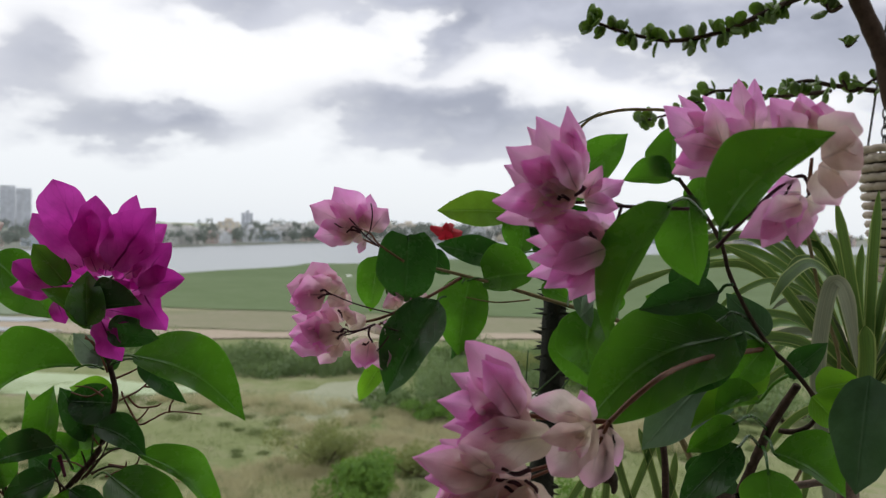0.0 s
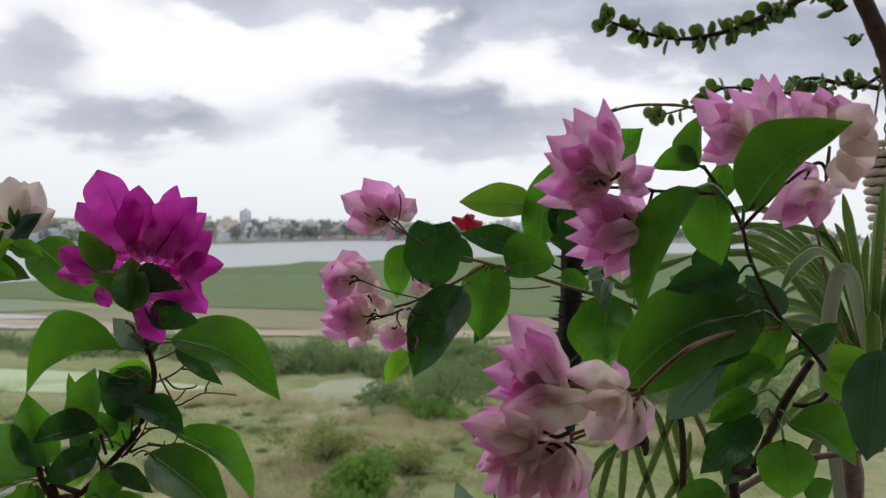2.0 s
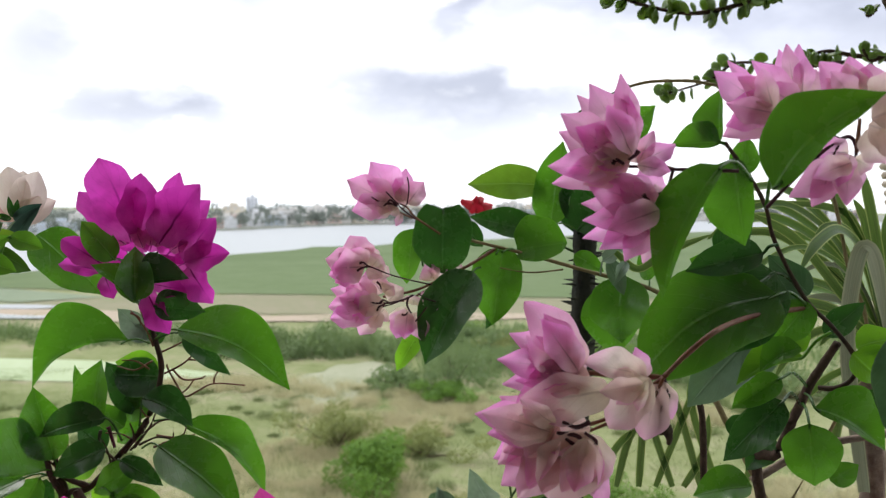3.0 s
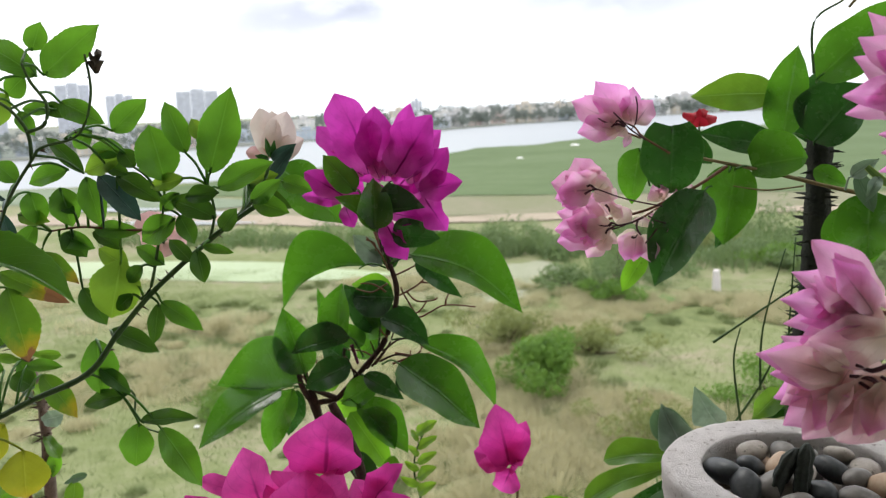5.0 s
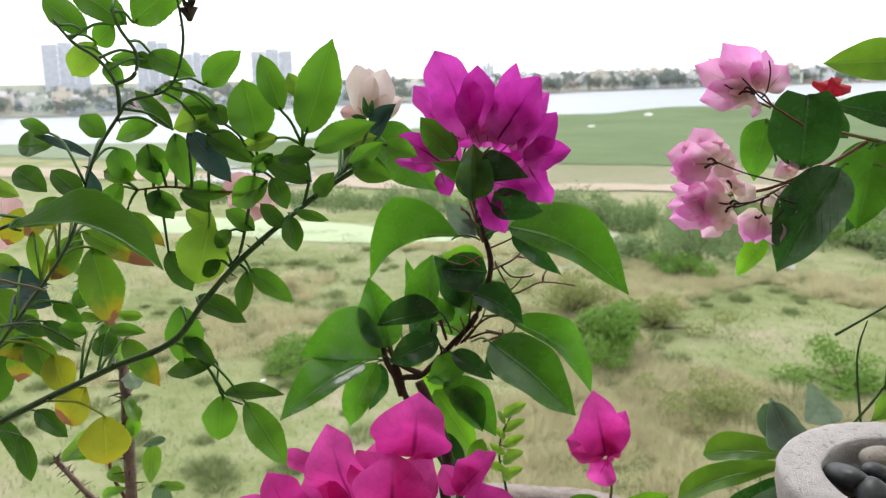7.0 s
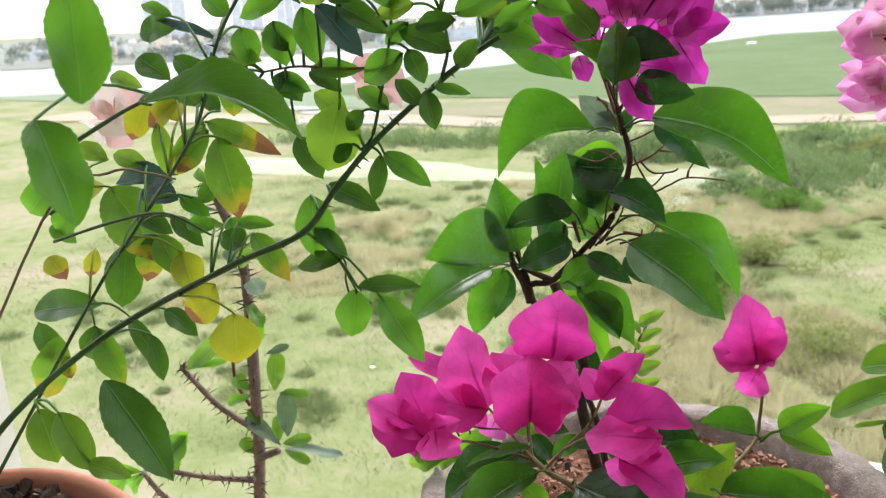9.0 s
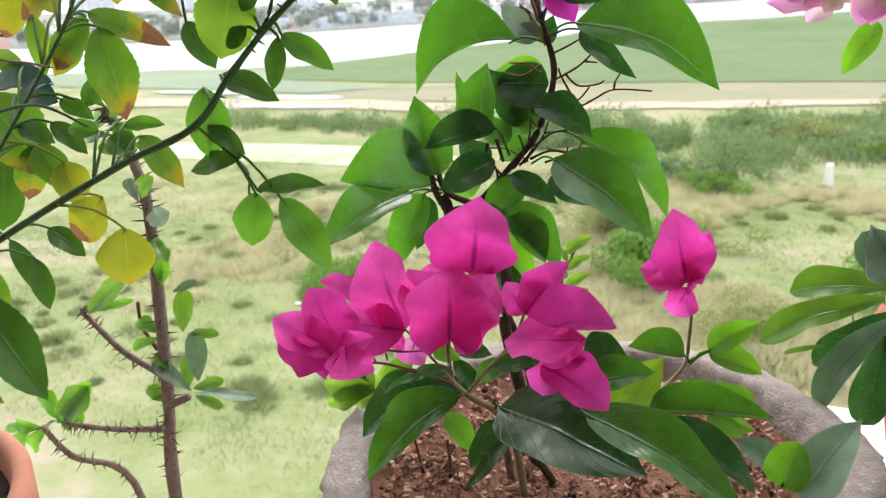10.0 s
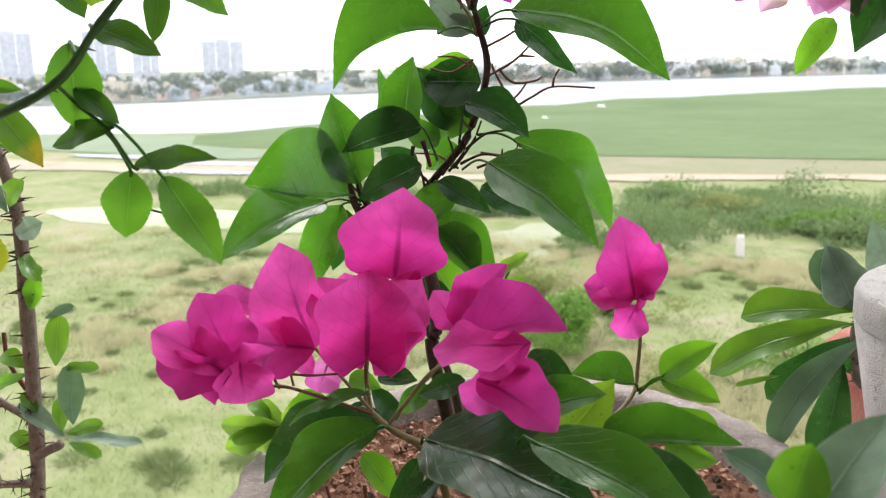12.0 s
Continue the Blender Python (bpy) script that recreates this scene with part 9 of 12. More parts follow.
blade(thorn_plant, (-0.6252, 0.4950, 12.7801), (-0.5928, 0.5068, 12.7764), (0.35, -0.93, 0.13), 0.30, "eu", curl=0.10, shape="spoon", at=(-0.6341, 0.5000, 12.7747))
blade(thorn_plant, (-0.6450, 0.4950, 12.8133), (-0.6640, 0.4980, 12.8263), (0.11, -0.92, 0.37), 0.45, "eu", curl=0.06, shape="spoon", at=(-0.6511, 0.5000, 12.8083))
blade(thorn_plant, (-0.6421, 0.4950, 12.7878), (-0.6729, 0.4911, 12.7842), (0.06, -0.89, 0.45), 0.40, "eu_grey", curl=0.14, shape="spoon", at=(-0.6389, 0.5000, 12.7898))
blade(thorn_plant, (-0.6179, 0.4950, 12.6893), (-0.5843, 0.4780, 12.6750), (0.23, -0.32, 0.92), 0.35, "eu", curl=0.11, shape="spoon", at=(-0.6201, 0.5000, 12.6900))
blade(thorn_plant, (-0.7816, 0.4950, 12.4637), (-0.8093, 0.4977, 12.4978), (0.73, -0.29, 0.62), 0.41, "boug_young", curl=0.06, shape="spoon", at=(-0.7594, 0.4800, 12.4759))
blade(thorn_plant, (-0.7764, 0.4950, 12.4671), (-0.7299, 0.4939, 12.5187), (0.04, -1.00, -0.05), 0.45, "eu", curl=0.12, shape="spoon", at=(-0.7594, 0.4800, 12.4759))
blade(thorn_plant, (-0.8114, 0.4950, 12.4535), (-0.8447, 0.4872, 12.4581), (0.25, -0.93, 0.26), 0.46, "boug_young", curl=0.14, shape="spoon", at=(-0.7594, 0.4800, 12.4759))
blade(thorn_plant, (-0.8065, 0.4950, 12.4545), (-0.8381, 0.4960, 12.4237), (0.02, -1.00, -0.05), 0.46, "boug_young", curl=0.07, shape="spoon", at=(-0.7594, 0.4800, 12.4759))
blade(thorn_plant, (-0.7824, 0.4950, 12.4598), (-0.7644, 0.5094, 12.4859), (0.67, -0.74, -0.05), 0.50, "rose_light", curl=0.12, shape="spoon", at=(-0.7594, 0.4800, 12.4759))


# ---- pale pink bougainvillea ----
pale_plant = thing("bougainvillea", "bougainvillea with pale pink and cream bracts on arching branches", "plant", (0.36, 0.42, 12.42))
stem(pale_plant, [(0.3300, 0.4300, 12.4200), (0.2900, 0.4000, 12.6500), (0.2591, 0.4300, 12.7990), (0.2692, 0.4200, 12.8203), (0.2767, 0.4100, 12.8485), (0.2787, 0.3900, 12.8732), (0.2837, 0.3800, 12.8900), (0.2890, 0.3700, 12.9062)], 0.0042, 0.0026, "bark", "stem")
stem(pale_plant, [(0.2868, 0.3950, 12.8724), (0.2954, 0.3900, 12.8734), (0.3029, 0.3850, 12.8794), (0.3053, 0.3800, 12.8895), (0.3000, 0.3750, 12.9000), (0.2853, 0.3700, 12.9167), (0.2696, 0.3650, 12.9310), (0.2551, 0.3550, 12.9497), (0.2406, 0.3450, 12.9738), (0.2334, 0.3350, 12.9905), (0.2216, 0.3220, 13.0063), (0.2032, 0.3100, 13.0269)], 0.0017, 0.0011, "bark", "branch")
stem(pale_plant, [(0.2697, 0.3650, 12.9289), (0.2366, 0.3350, 12.9287), (0.2146, 0.3120, 12.9274), (0.1916, 0.2750, 12.9252), (0.1765, 0.2700, 12.9139), (0.1645, 0.2650, 12.9028)], 0.0016, 0.0013, "stem_red", "branch")
stem(pale_plant, [(0.1661, 0.2750, 12.9009), (0.1539, 0.2750, 12.9017), (0.1246, 0.2750, 12.9027)], 0.0011, 0.0009, "stem_red", "twig")
stem(pale_plant, [(0.1653, 0.2700, 12.9019), (0.1455, 0.2700, 12.8860), (0.1363, 0.2700, 12.8789), (0.1102, 0.2700, 12.8706)], 0.0012, 0.0009, "stem_red", "twig")
stem(pale_plant, [(0.1645, 0.2650, 12.9028), (0.1585, 0.2650, 12.8910), (0.1444, 0.2650, 12.8819), (0.1245, 0.2650, 12.8724)], 0.0010, 0.0008, "stem_red", "twig")
stem(pale_plant, [(0.1653, 0.2700, 12.9019), (0.1678, 0.2700, 12.8931), (0.1651, 0.2700, 12.8857)], 0.0010, 0.0008, "stem_dark", "twig")
stem(pale_plant, [(0.2022, 0.2750, 13.0095), (0.1690, 0.2750, 13.0103), (0.1517, 0.2750, 13.0116), (0.1197, 0.2750, 13.0119)], 0.0011, 0.0007, "stem_dark", "twig")
stem(pale_plant, [(0.1690, 0.2750, 13.0103), (0.1663, 0.2750, 13.0010), (0.1602, 0.2750, 12.9886)], 0.0009, 0.0007, "stem_dark", "twig")
stem(pale_plant, [(0.2137, 0.2650, 12.9904), (0.2258, 0.2650, 13.0041), (0.2424, 0.2650, 13.0206), (0.2531, 0.2650, 13.0263), (0.2566, 0.2650, 13.0185), (0.2530, 0.2650, 13.0123)], 0.0011, 0.0008, "stem_dark", "twig")
stem(pale_plant, [(0.2607, 0.4500, 12.7905), (0.2804, 0.4500, 12.8036), (0.3007, 0.4500, 12.8168), (0.3215, 0.4500, 12.8224), (0.3702, 0.4500, 12.8315)], 0.0032, 0.0026, "bark_grey", "branch")
stem(pale_plant, [(0.2353, 0.4900, 12.7763), (0.2328, 0.4900, 12.8293), (0.2250, 0.4900, 12.8511)], 0.0030, 0.0022, "bark", "branch")
stem(pale_plant, [(0.2444, 0.2650, 13.0263), (0.2485, 0.2650, 13.0246), (0.2447, 0.2650, 13.0156)], 0.0009, 0.0007, "stem_dark", "twig")
stem(pale_plant, [(0.2289, 0.2750, 13.0051), (0.2229, 0.2750, 13.0414), (0.2081, 0.2750, 13.0448)], 0.0009, 0.0007, "stem_dark", "twig")
leaf(pale_plant, (0.2069, 0.2300, 12.9995), (0.2515, 0.2200, 13.0421), (-0.37, -0.92, 0.17), 0.337, 0.112, "boug", arc=0.09, shape="full", fold=0.2, at=(0.2264, 0.3100, 12.9909))
leaf(pale_plant, (0.2004, 0.3100, 13.0276), (0.2000, 0.3100, 13.0563), (-0.41, -0.91, -0.01), 0.470, 0.059, "boug", shape="full")
leaf(pale_plant, (0.2004, 0.3100, 13.0269), (0.1738, 0.3100, 13.0255), (-0.01, -0.99, 0.13), 0.101, 0.454, "boug", shape="full", at=(0.2032, 0.3100, 13.0260))
leaf(pale_plant, (0.1924, 0.2700, 13.0120), (0.1606, 0.2500, 12.9447), (-0.13, -0.93, 0.34), 0.055, 0.212, "boug", arc=-0.07, shape="full", at=(0.2184, 0.3100, 13.0058))
leaf(pale_plant, (0.2095, 0.3150, 13.0186), (0.2166, 0.3150, 12.9692), (-0.21, -0.98, -0.03), 0.161, 0.416, "boug", shape="full", at=(0.2184, 0.3100, 13.0058))
leaf(pale_plant, (0.2163, 0.3200, 13.0094), (0.2173, 0.3200, 13.0311), (-0.25, -0.97, 0.01), 0.375, 0.344, "boug", shape="full")
leaf(pale_plant, (0.2325, 0.3350, 12.9640), (0.1879, 0.3350, 12.9526), (-0.07, -0.95, 0.29), 0.200, 0.262, "boug_dark", shape="full", at=(0.2360, 0.3200, 12.9696))
leaf(pale_plant, (0.2411, 0.3350, 12.9394), (0.1595, 0.3150, 12.8927), (-0.05, -0.88, 0.47), 0.283, 0.298, "boug", arc=-0.10, shape="round_leaf", fold=0.18, at=(0.2656, 0.3600, 12.9315))
leaf(pale_plant, (0.2436, 0.3500, 12.9516), (0.1828, 0.3320, 12.9068), (-0.05, -0.90, 0.44), 0.369, 0.304, "boug_dark", shape="round_leaf", fold=0.15, at=(0.2689, 0.3650, 12.9317))
leaf(pale_plant, (0.2201, 0.3600, 12.9504), (0.1952, 0.3600, 12.9587), (0.04, -0.99, 0.13), 0.422, 0.338, "boug", shape="full")
leaf(pale_plant, (0.2412, 0.3600, 12.9184), (0.1956, 0.3600, 12.8654), (-0.35, -0.89, 0.30), 0.259, 0.248, "dusty_green", shape="full")
leaf(pale_plant, (0.2588, 0.3400, 12.9021), (0.2201, 0.3400, 12.8841), (-0.24, -0.82, 0.52), 0.050, 0.290, "boug_young", arc=-0.08, shape="full", at=(0.2740, 0.3400, 12.9172))
leaf(pale_plant, (0.2558, 0.3350, 12.9082), (0.2323, 0.3350, 12.8936), (-0.30, -0.82, 0.48), 0.121, 0.422, "boug", arc=-0.06, shape="full")
leaf(pale_plant, (0.2492, 0.3500, 12.8870), (0.2203, 0.3500, 12.8675), (-0.29, -0.85, 0.43), 0.239, 0.261, "boug", shape="full", at=(0.2787, 0.3900, 12.8732))
leaf(pale_plant, (0.2509, 0.3500, 12.8730), (0.2163, 0.3500, 12.8348), (-0.35, -0.88, 0.31), 0.248, 0.219, "boug_dark", shape="full", at=(0.2752, 0.3950, 12.8616))
leaf(pale_plant, (0.2733, 0.3700, 12.8545), (0.2777, 0.3700, 12.8146), (-0.28, -0.96, -0.03), 0.434, 0.434, "boug", shape="full", at=(0.2770, 0.3950, 12.8616))
leaf(pale_plant, (0.2764, 0.3700, 12.8646), (0.3195, 0.3700, 12.8390), (0.21, -0.91, 0.35), 0.453, 0.074, "boug", arc=0.05, shape="full", at=(0.2770, 0.3900, 12.8695))
leaf(pale_plant, (0.2942, 0.3600, 12.9017), (0.3121, 0.3600, 12.8841), (0.07, -1.00, 0.07), 0.573, 0.382, "boug_young", shape="full")
leaf(pale_plant, (0.2984, 0.3650, 12.9044), (0.3241, 0.3650, 12.9114), (-0.15, -0.82, 0.55), 0.407, 0.313, "boug_young", shape="full")
leaf(pale_plant, (0.3143, 0.3300, 12.9204), (0.3094, 0.3300, 12.8533), (-0.42, -0.91, 0.03), 0.266, 0.244, "dusty_dark", shape="full")
leaf(pale_plant, (0.2679, 0.3600, 12.9323), (0.2470, 0.3600, 12.9046), (-0.33, -0.91, 0.25), 0.327, 0.327, "boug", shape="full")
leaf(pale_plant, (0.2711, 0.3700, 12.9365), (0.2451, 0.3700, 12.9611), (-0.06, -1.00, -0.06), 0.298, 0.255, "dusty_dark", shape="full")
leaf(pale_plant, (0.2499, 0.4100, 12.8001), (0.2109, 0.4100, 12.7919), (-0.15, -0.69, 0.70), 0.257, 0.396, "boug", shape="full")
leaf(pale_plant, (0.2576, 0.3700, 12.9025), (0.2727, 0.3700, 12.9136), (-0.24, -0.92, 0.33), 0.453, 0.412, "boug_young")
leaf(pale_plant, (0.2501, 0.3800, 12.9007), (0.2400, 0.3800, 12.8785), (-0.34, -0.93, 0.15), 0.353, 0.353, "dusty_green")
leaf(pale_plant, (0.2211, 0.3900, 12.8759), (0.2115, 0.3900, 12.8980), (-0.06, -1.00, -0.03), 0.326, 0.326, "boug_young")
leaf(pale_plant, (0.2955, 0.4100, 12.9046), (0.3205, 0.4100, 12.9279), (-0.29, -0.91, 0.31), 0.270, 0.246, "boug_dark")
leaf(pale_plant, (0.2527, 0.4100, 12.8381), (0.2671, 0.4100, 12.8578), (-0.35, -0.90, 0.25), 0.342, 0.342, "dusty_green")
leaf(pale_plant, (0.2699, 0.4300, 12.8294), (0.2512, 0.4300, 12.8047), (-0.36, -0.89, 0.27), 0.337, 0.309, "boug_dark")
leaf(pale_plant, (0.2123, 0.3600, 12.9625), (0.2321, 0.3600, 12.9871), (-0.23, -0.96, 0.18), 0.302, 0.302, "boug_dark", shape="full")
leaf(pale_plant, (0.2409, 0.4300, 12.8284), (0.2541, 0.4300, 12.8448), (-0.33, -0.91, 0.26), 0.449, 0.490, "boug_dark")
leaf(pale_plant, (0.3231, 0.4300, 12.8471), (0.3472, 0.4300, 12.8636), (-0.27, -0.87, 0.40), 0.336, 0.367, "boug_dark")
leaf(pale_plant, (0.3128, 0.4400, 12.7958), (0.3318, 0.4400, 12.8087), (-0.29, -0.85, 0.43), 0.359, 0.399, "boug")
_f = stem(pale_plant, [(0.1695, 0.2780, 13.0105), (0.1505, 0.2780, 13.0156)], 0.0011, 0.0008, "stem_red", "inflorescence", label="spray of pale pink bracts fading to cream")
bractlet(_f, (0.1477, 0.2700, 13.0203), (0.1403, 0.2700, 13.0594), (-0.13, -0.99, -0.02), 0.150, 0.150, "pink", shape="spear", wave=0.08, cup=0.35, fold=0.12)
bractlet(_f, (0.1464, 0.2760, 13.0201), (0.1251, 0.2760, 13.0549), (-0.03, -1.00, -0.02), 0.209, 0.238, "pink", shape="spear", wave=0.08, cup=0.35, fold=0.12)
bractlet(_f, (0.1446, 0.2700, 13.0185), (0.1102, 0.2700, 13.0388), (0.01, -1.00, 0.02), 0.270, 0.195, "pink", shape="spear", wave=0.08, cup=0.35, fold=0.12)
bractlet(_f, (0.1474, 0.3100, 13.0218), (0.1211, 0.3100, 13.0536), (-0.02, -1.00, -0.02), 0.158, 0.174, "pink", shape="spear", wave=0.08, cup=0.35, fold=0.12)
bractlet(_f, (0.1511, 0.3140, 13.0212), (0.1388, 0.3140, 13.0510), (-0.11, -0.99, -0.05), 0.305, 0.264, "pink", shape="spear", wave=0.08, cup=0.35, fold=0.12)
bractlet(_f, (0.1428, 0.2740, 13.0129), (0.1094, 0.2740, 13.0297), (0.01, -1.00, 0.03), 0.226, 0.209, "pink", shape="spear", wave=0.08, cup=0.35, fold=0.12)
bractlet(_f, (0.1399, 0.2680, 13.0120), (0.1039, 0.2680, 13.0113), (0.00, -1.00, -0.01), 0.213, 0.229, "pink", shape="spear", wave=0.08, cup=0.35, fold=0.12)
bractlet(_f, (0.1399, 0.2730, 13.0111), (0.1063, 0.2730, 13.0025), (0.03, -0.99, -0.12), 0.207, 0.190, "pink", shape="spear", wave=0.08, cup=0.35, fold=0.12)
bractlet(_f, (0.1415, 0.2680, 13.0149), (0.1223, 0.2680, 13.0017), (0.09, -0.99, -0.13), 0.333, 0.282, "cream", shape="spear", wave=0.08, cup=0.35, fold=0.12)
bractlet(_f, (0.1464, 0.2680, 13.0149), (0.1249, 0.2680, 13.0176), (-0.00, -1.00, -0.02), 0.355, 0.355, "pink", shape="spear", wave=0.08, cup=0.35, fold=0.12)
bractlet(_f, (0.1509, 0.2740, 13.0136), (0.1584, 0.2740, 13.0303), (-0.10, -0.99, 0.05), 0.231, 0.231, "pink", shape="spear", wave=0.08, cup=0.35, fold=0.12)
bractlet(_f, (0.1504, 0.2740, 13.0130), (0.1697, 0.2740, 13.0231), (-0.07, -0.99, 0.13), 0.223, 0.307, "pink", shape="spear", wave=0.08, cup=0.35, fold=0.12)
bractlet(_f, (0.1498, 0.2700, 13.0122), (0.1667, 0.2700, 13.0089), (-0.01, -1.00, -0.03), 0.312, 0.243, "pink", shape="spear", wave=0.08, cup=0.35, fold=0.12)
bractlet(_f, (0.1507, 0.2770, 13.0138), (0.1488, 0.2770, 13.0249), (-0.13, -0.99, -0.02), 0.481, 0.428, "pink", shape="spear", wave=0.08, cup=0.35, fold=0.12)
_f = stem(pale_plant, [(0.1667, 0.2770, 13.0010), (0.1611, 0.2770, 12.9892)], 0.0011, 0.0008, "stem_red", "inflorescence", label="rounded spray of pale pink bracts")
bractlet(_f, (0.1603, 0.2680, 12.9903), (0.1246, 0.2680, 13.0020), (0.01, -1.00, 0.02), 0.315, 0.284, "pink", shape="spear", lobe=0.1, wave=0.08, cup=0.35, fold=0.12)
bractlet(_f, (0.1615, 0.2760, 12.9892), (0.1374, 0.2760, 13.0071), (-0.03, -1.00, -0.05), 0.380, 0.300, "pink", shape="spear", wave=0.08, cup=0.35, fold=0.12)
bractlet(_f, (0.1674, 0.3100, 12.9901), (0.1564, 0.3100, 13.0114), (-0.11, -0.99, -0.05), 0.405, 0.405, "pink", shape="spear", wave=0.08, cup=0.35, fold=0.12)
bractlet(_f, (0.1611, 0.2730, 12.9886), (0.1216, 0.2730, 12.9922), (0.00, -1.00, 0.03), 0.166, 0.181, "pink", shape="spear", wave=0.08, cup=0.35, fold=0.12)
bractlet(_f, (0.1603, 0.2680, 12.9880), (0.1221, 0.2680, 12.9834), (-0.01, -1.00, 0.05), 0.184, 0.168, "pink", shape="spear", wave=0.08, cup=0.35, fold=0.12)
bractlet(_f, (0.1611, 0.2730, 12.9871), (0.1226, 0.2730, 12.9739), (0.02, -1.00, -0.04), 0.176, 0.162, "pink", shape="spear", wave=0.08, cup=0.35, fold=0.12)
bractlet(_f, (0.1598, 0.2680, 12.9865), (0.1310, 0.2680, 12.9684), (0.00, -1.00, -0.00), 0.209, 0.244, "pink", shape="spear", wave=0.08, cup=0.35, fold=0.12)
bractlet(_f, (0.1617, 0.2730, 12.9868), (0.1424, 0.2730, 12.9696), (0.03, -1.00, -0.03), 0.280, 0.280, "pink", shape="spear", wave=0.08, cup=0.35, fold=0.12)
bractlet(_f, (0.1618, 0.2700, 12.9874), (0.1570, 0.2700, 12.9697), (-0.10, -1.00, 0.03), 0.259, 0.259, "pink", shape="spear", wave=0.08, cup=0.35, fold=0.12)
bractlet(_f, (0.1606, 0.2660, 12.9886), (0.1469, 0.2660, 12.9774), (-0.01, -1.00, 0.01), 0.436, 0.436, "pink", shape="spear", wave=0.08, cup=0.35, fold=0.12)
bractlet(_f, (0.1674, 0.3100, 12.9901), (0.1759, 0.3100, 13.0038), (-0.13, -0.99, 0.08), 0.284, 0.325, "cream", shape="spear", wave=0.08, cup=0.35, fold=0.12)
bractlet(_f, (0.1611, 0.2700, 12.9909), (0.1592, 0.2700, 13.0024), (-0.14, -0.99, -0.02), 0.407, 0.356, "cream", shape="spear", wave=0.08, cup=0.35, fold=0.12)
stem(_f, [(0.1586, 0.2640, 12.9885), (0.1557, 0.2640, 12.9925), (0.1522, 0.2640, 12.9970)], 0.0008, 0.0013, "stem_dark", "withered_flower")
stem(_f, [(0.1591, 0.2640, 12.9885), (0.1618, 0.2640, 12.9943), (0.1606, 0.2640, 12.9983)], 0.0008, 0.0013, "stem_dark", "withered_flower")
stem(_f, [(0.1580, 0.2640, 12.9879), (0.1529, 0.2640, 12.9876), (0.1492, 0.2640, 12.9895)], 0.0008, 0.0013, "stem_dark", "withered_flower")
stem(_f, [(0.1423, 0.2640, 13.0123), (0.1383, 0.2640, 13.0146), (0.1366, 0.2640, 13.0123)], 0.0008, 0.0013, "stem_dark", "withered_flower")
stem(_f, [(0.1445, 0.2640, 13.0146), (0.1478, 0.2640, 13.0169), (0.1495, 0.2640, 13.0192)], 0.0008, 0.0013, "stem_dark", "withered_flower")
_f = stem(pale_plant, [(0.2229, 0.2750, 13.0414), (0.2181, 0.2750, 13.0408)], 0.0011, 0.0008, "stem_red", "inflorescence", label="spray of pink bracts with pointed tips")
bractlet(_f, (0.2164, 0.2680, 13.0394), (0.1870, 0.2680, 13.0597), (-0.09, -0.99, -0.13), 0.274, 0.206, "pink", shape="spear", wave=0.08, cup=0.35, fold=0.12)
bractlet(_f, (0.2181, 0.2780, 13.0406), (0.1959, 0.2780, 13.0667), (-0.19, -0.97, -0.16), 0.110, 0.128, "pink", shape="spear", wave=0.08, cup=0.35, fold=0.12)
bractlet(_f, (0.2164, 0.2660, 13.0397), (0.1915, 0.2660, 13.0265), (0.03, -1.00, -0.06), 0.280, 0.324, "pink", shape="spear", wave=0.08, cup=0.35, fold=0.12)
bractlet(_f, (0.2160, 0.2630, 13.0404), (0.1945, 0.2630, 13.0432), (-0.01, -0.99, -0.11), 0.390, 0.390, "pink", shape="spear", wave=0.08, cup=0.35, fold=0.12)
bractlet(_f, (0.2297, 0.2700, 13.0437), (0.2060, 0.2700, 13.0652), (-0.18, -0.97, -0.19), 0.175, 0.194, "pink", shape="spear", wave=0.08, cup=0.35, fold=0.12)
bractlet(_f, (0.2392, 0.3100, 13.0505), (0.2309, 0.3100, 13.0781), (-0.29, -0.95, -0.09), 0.165, 0.189, "pink", shape="spear", wave=0.08, cup=0.35, fold=0.12)
bractlet(_f, (0.2295, 0.2740, 13.0462), (0.2240, 0.2740, 13.0742), (-0.30, -0.95, -0.06), 0.154, 0.176, "pink", shape="spear", wave=0.08, cup=0.35, fold=0.12)
bractlet(_f, (0.2413, 0.3100, 13.0511), (0.2415, 0.3100, 13.0808), (-0.30, -0.95, 0.00), 0.161, 0.184, "pink", shape="spear", wave=0.08, cup=0.35, fold=0.12)
bractlet(_f, (0.2310, 0.2700, 13.0465), (0.2321, 0.2700, 13.0672), (-0.30, -0.95, 0.02), 0.242, 0.242, "pink", shape="spear", wave=0.08, cup=0.35, fold=0.12)
bractlet(_f, (0.2279, 0.2660, 13.0420), (0.2111, 0.2660, 13.0521), (-0.11, -0.97, -0.19), 0.376, 0.376, "pink", shape="spear", wave=0.08, cup=0.35, fold=0.12)
bractlet(_f, (0.2355, 0.2770, 13.0466), (0.2399, 0.2770, 13.0619), (-0.27, -0.96, 0.08), 0.321, 0.361, "pink", shape="spear", wave=0.08, cup=0.35, fold=0.12)
_f = stem(pale_plant, [(0.2528, 0.2550, 13.0177), (0.2539, 0.2550, 13.0341)], 0.0011, 0.0008, "stem_red", "inflorescence", label="faded cream and pink spray")
bractlet(_f, (0.2516, 0.2550, 13.0429), (0.2340, 0.2550, 13.0619), (-0.23, -0.95, -0.21), 0.307, 0.307, "pink", shape="spear", wave=0.08, cup=0.35, fold=0.12)
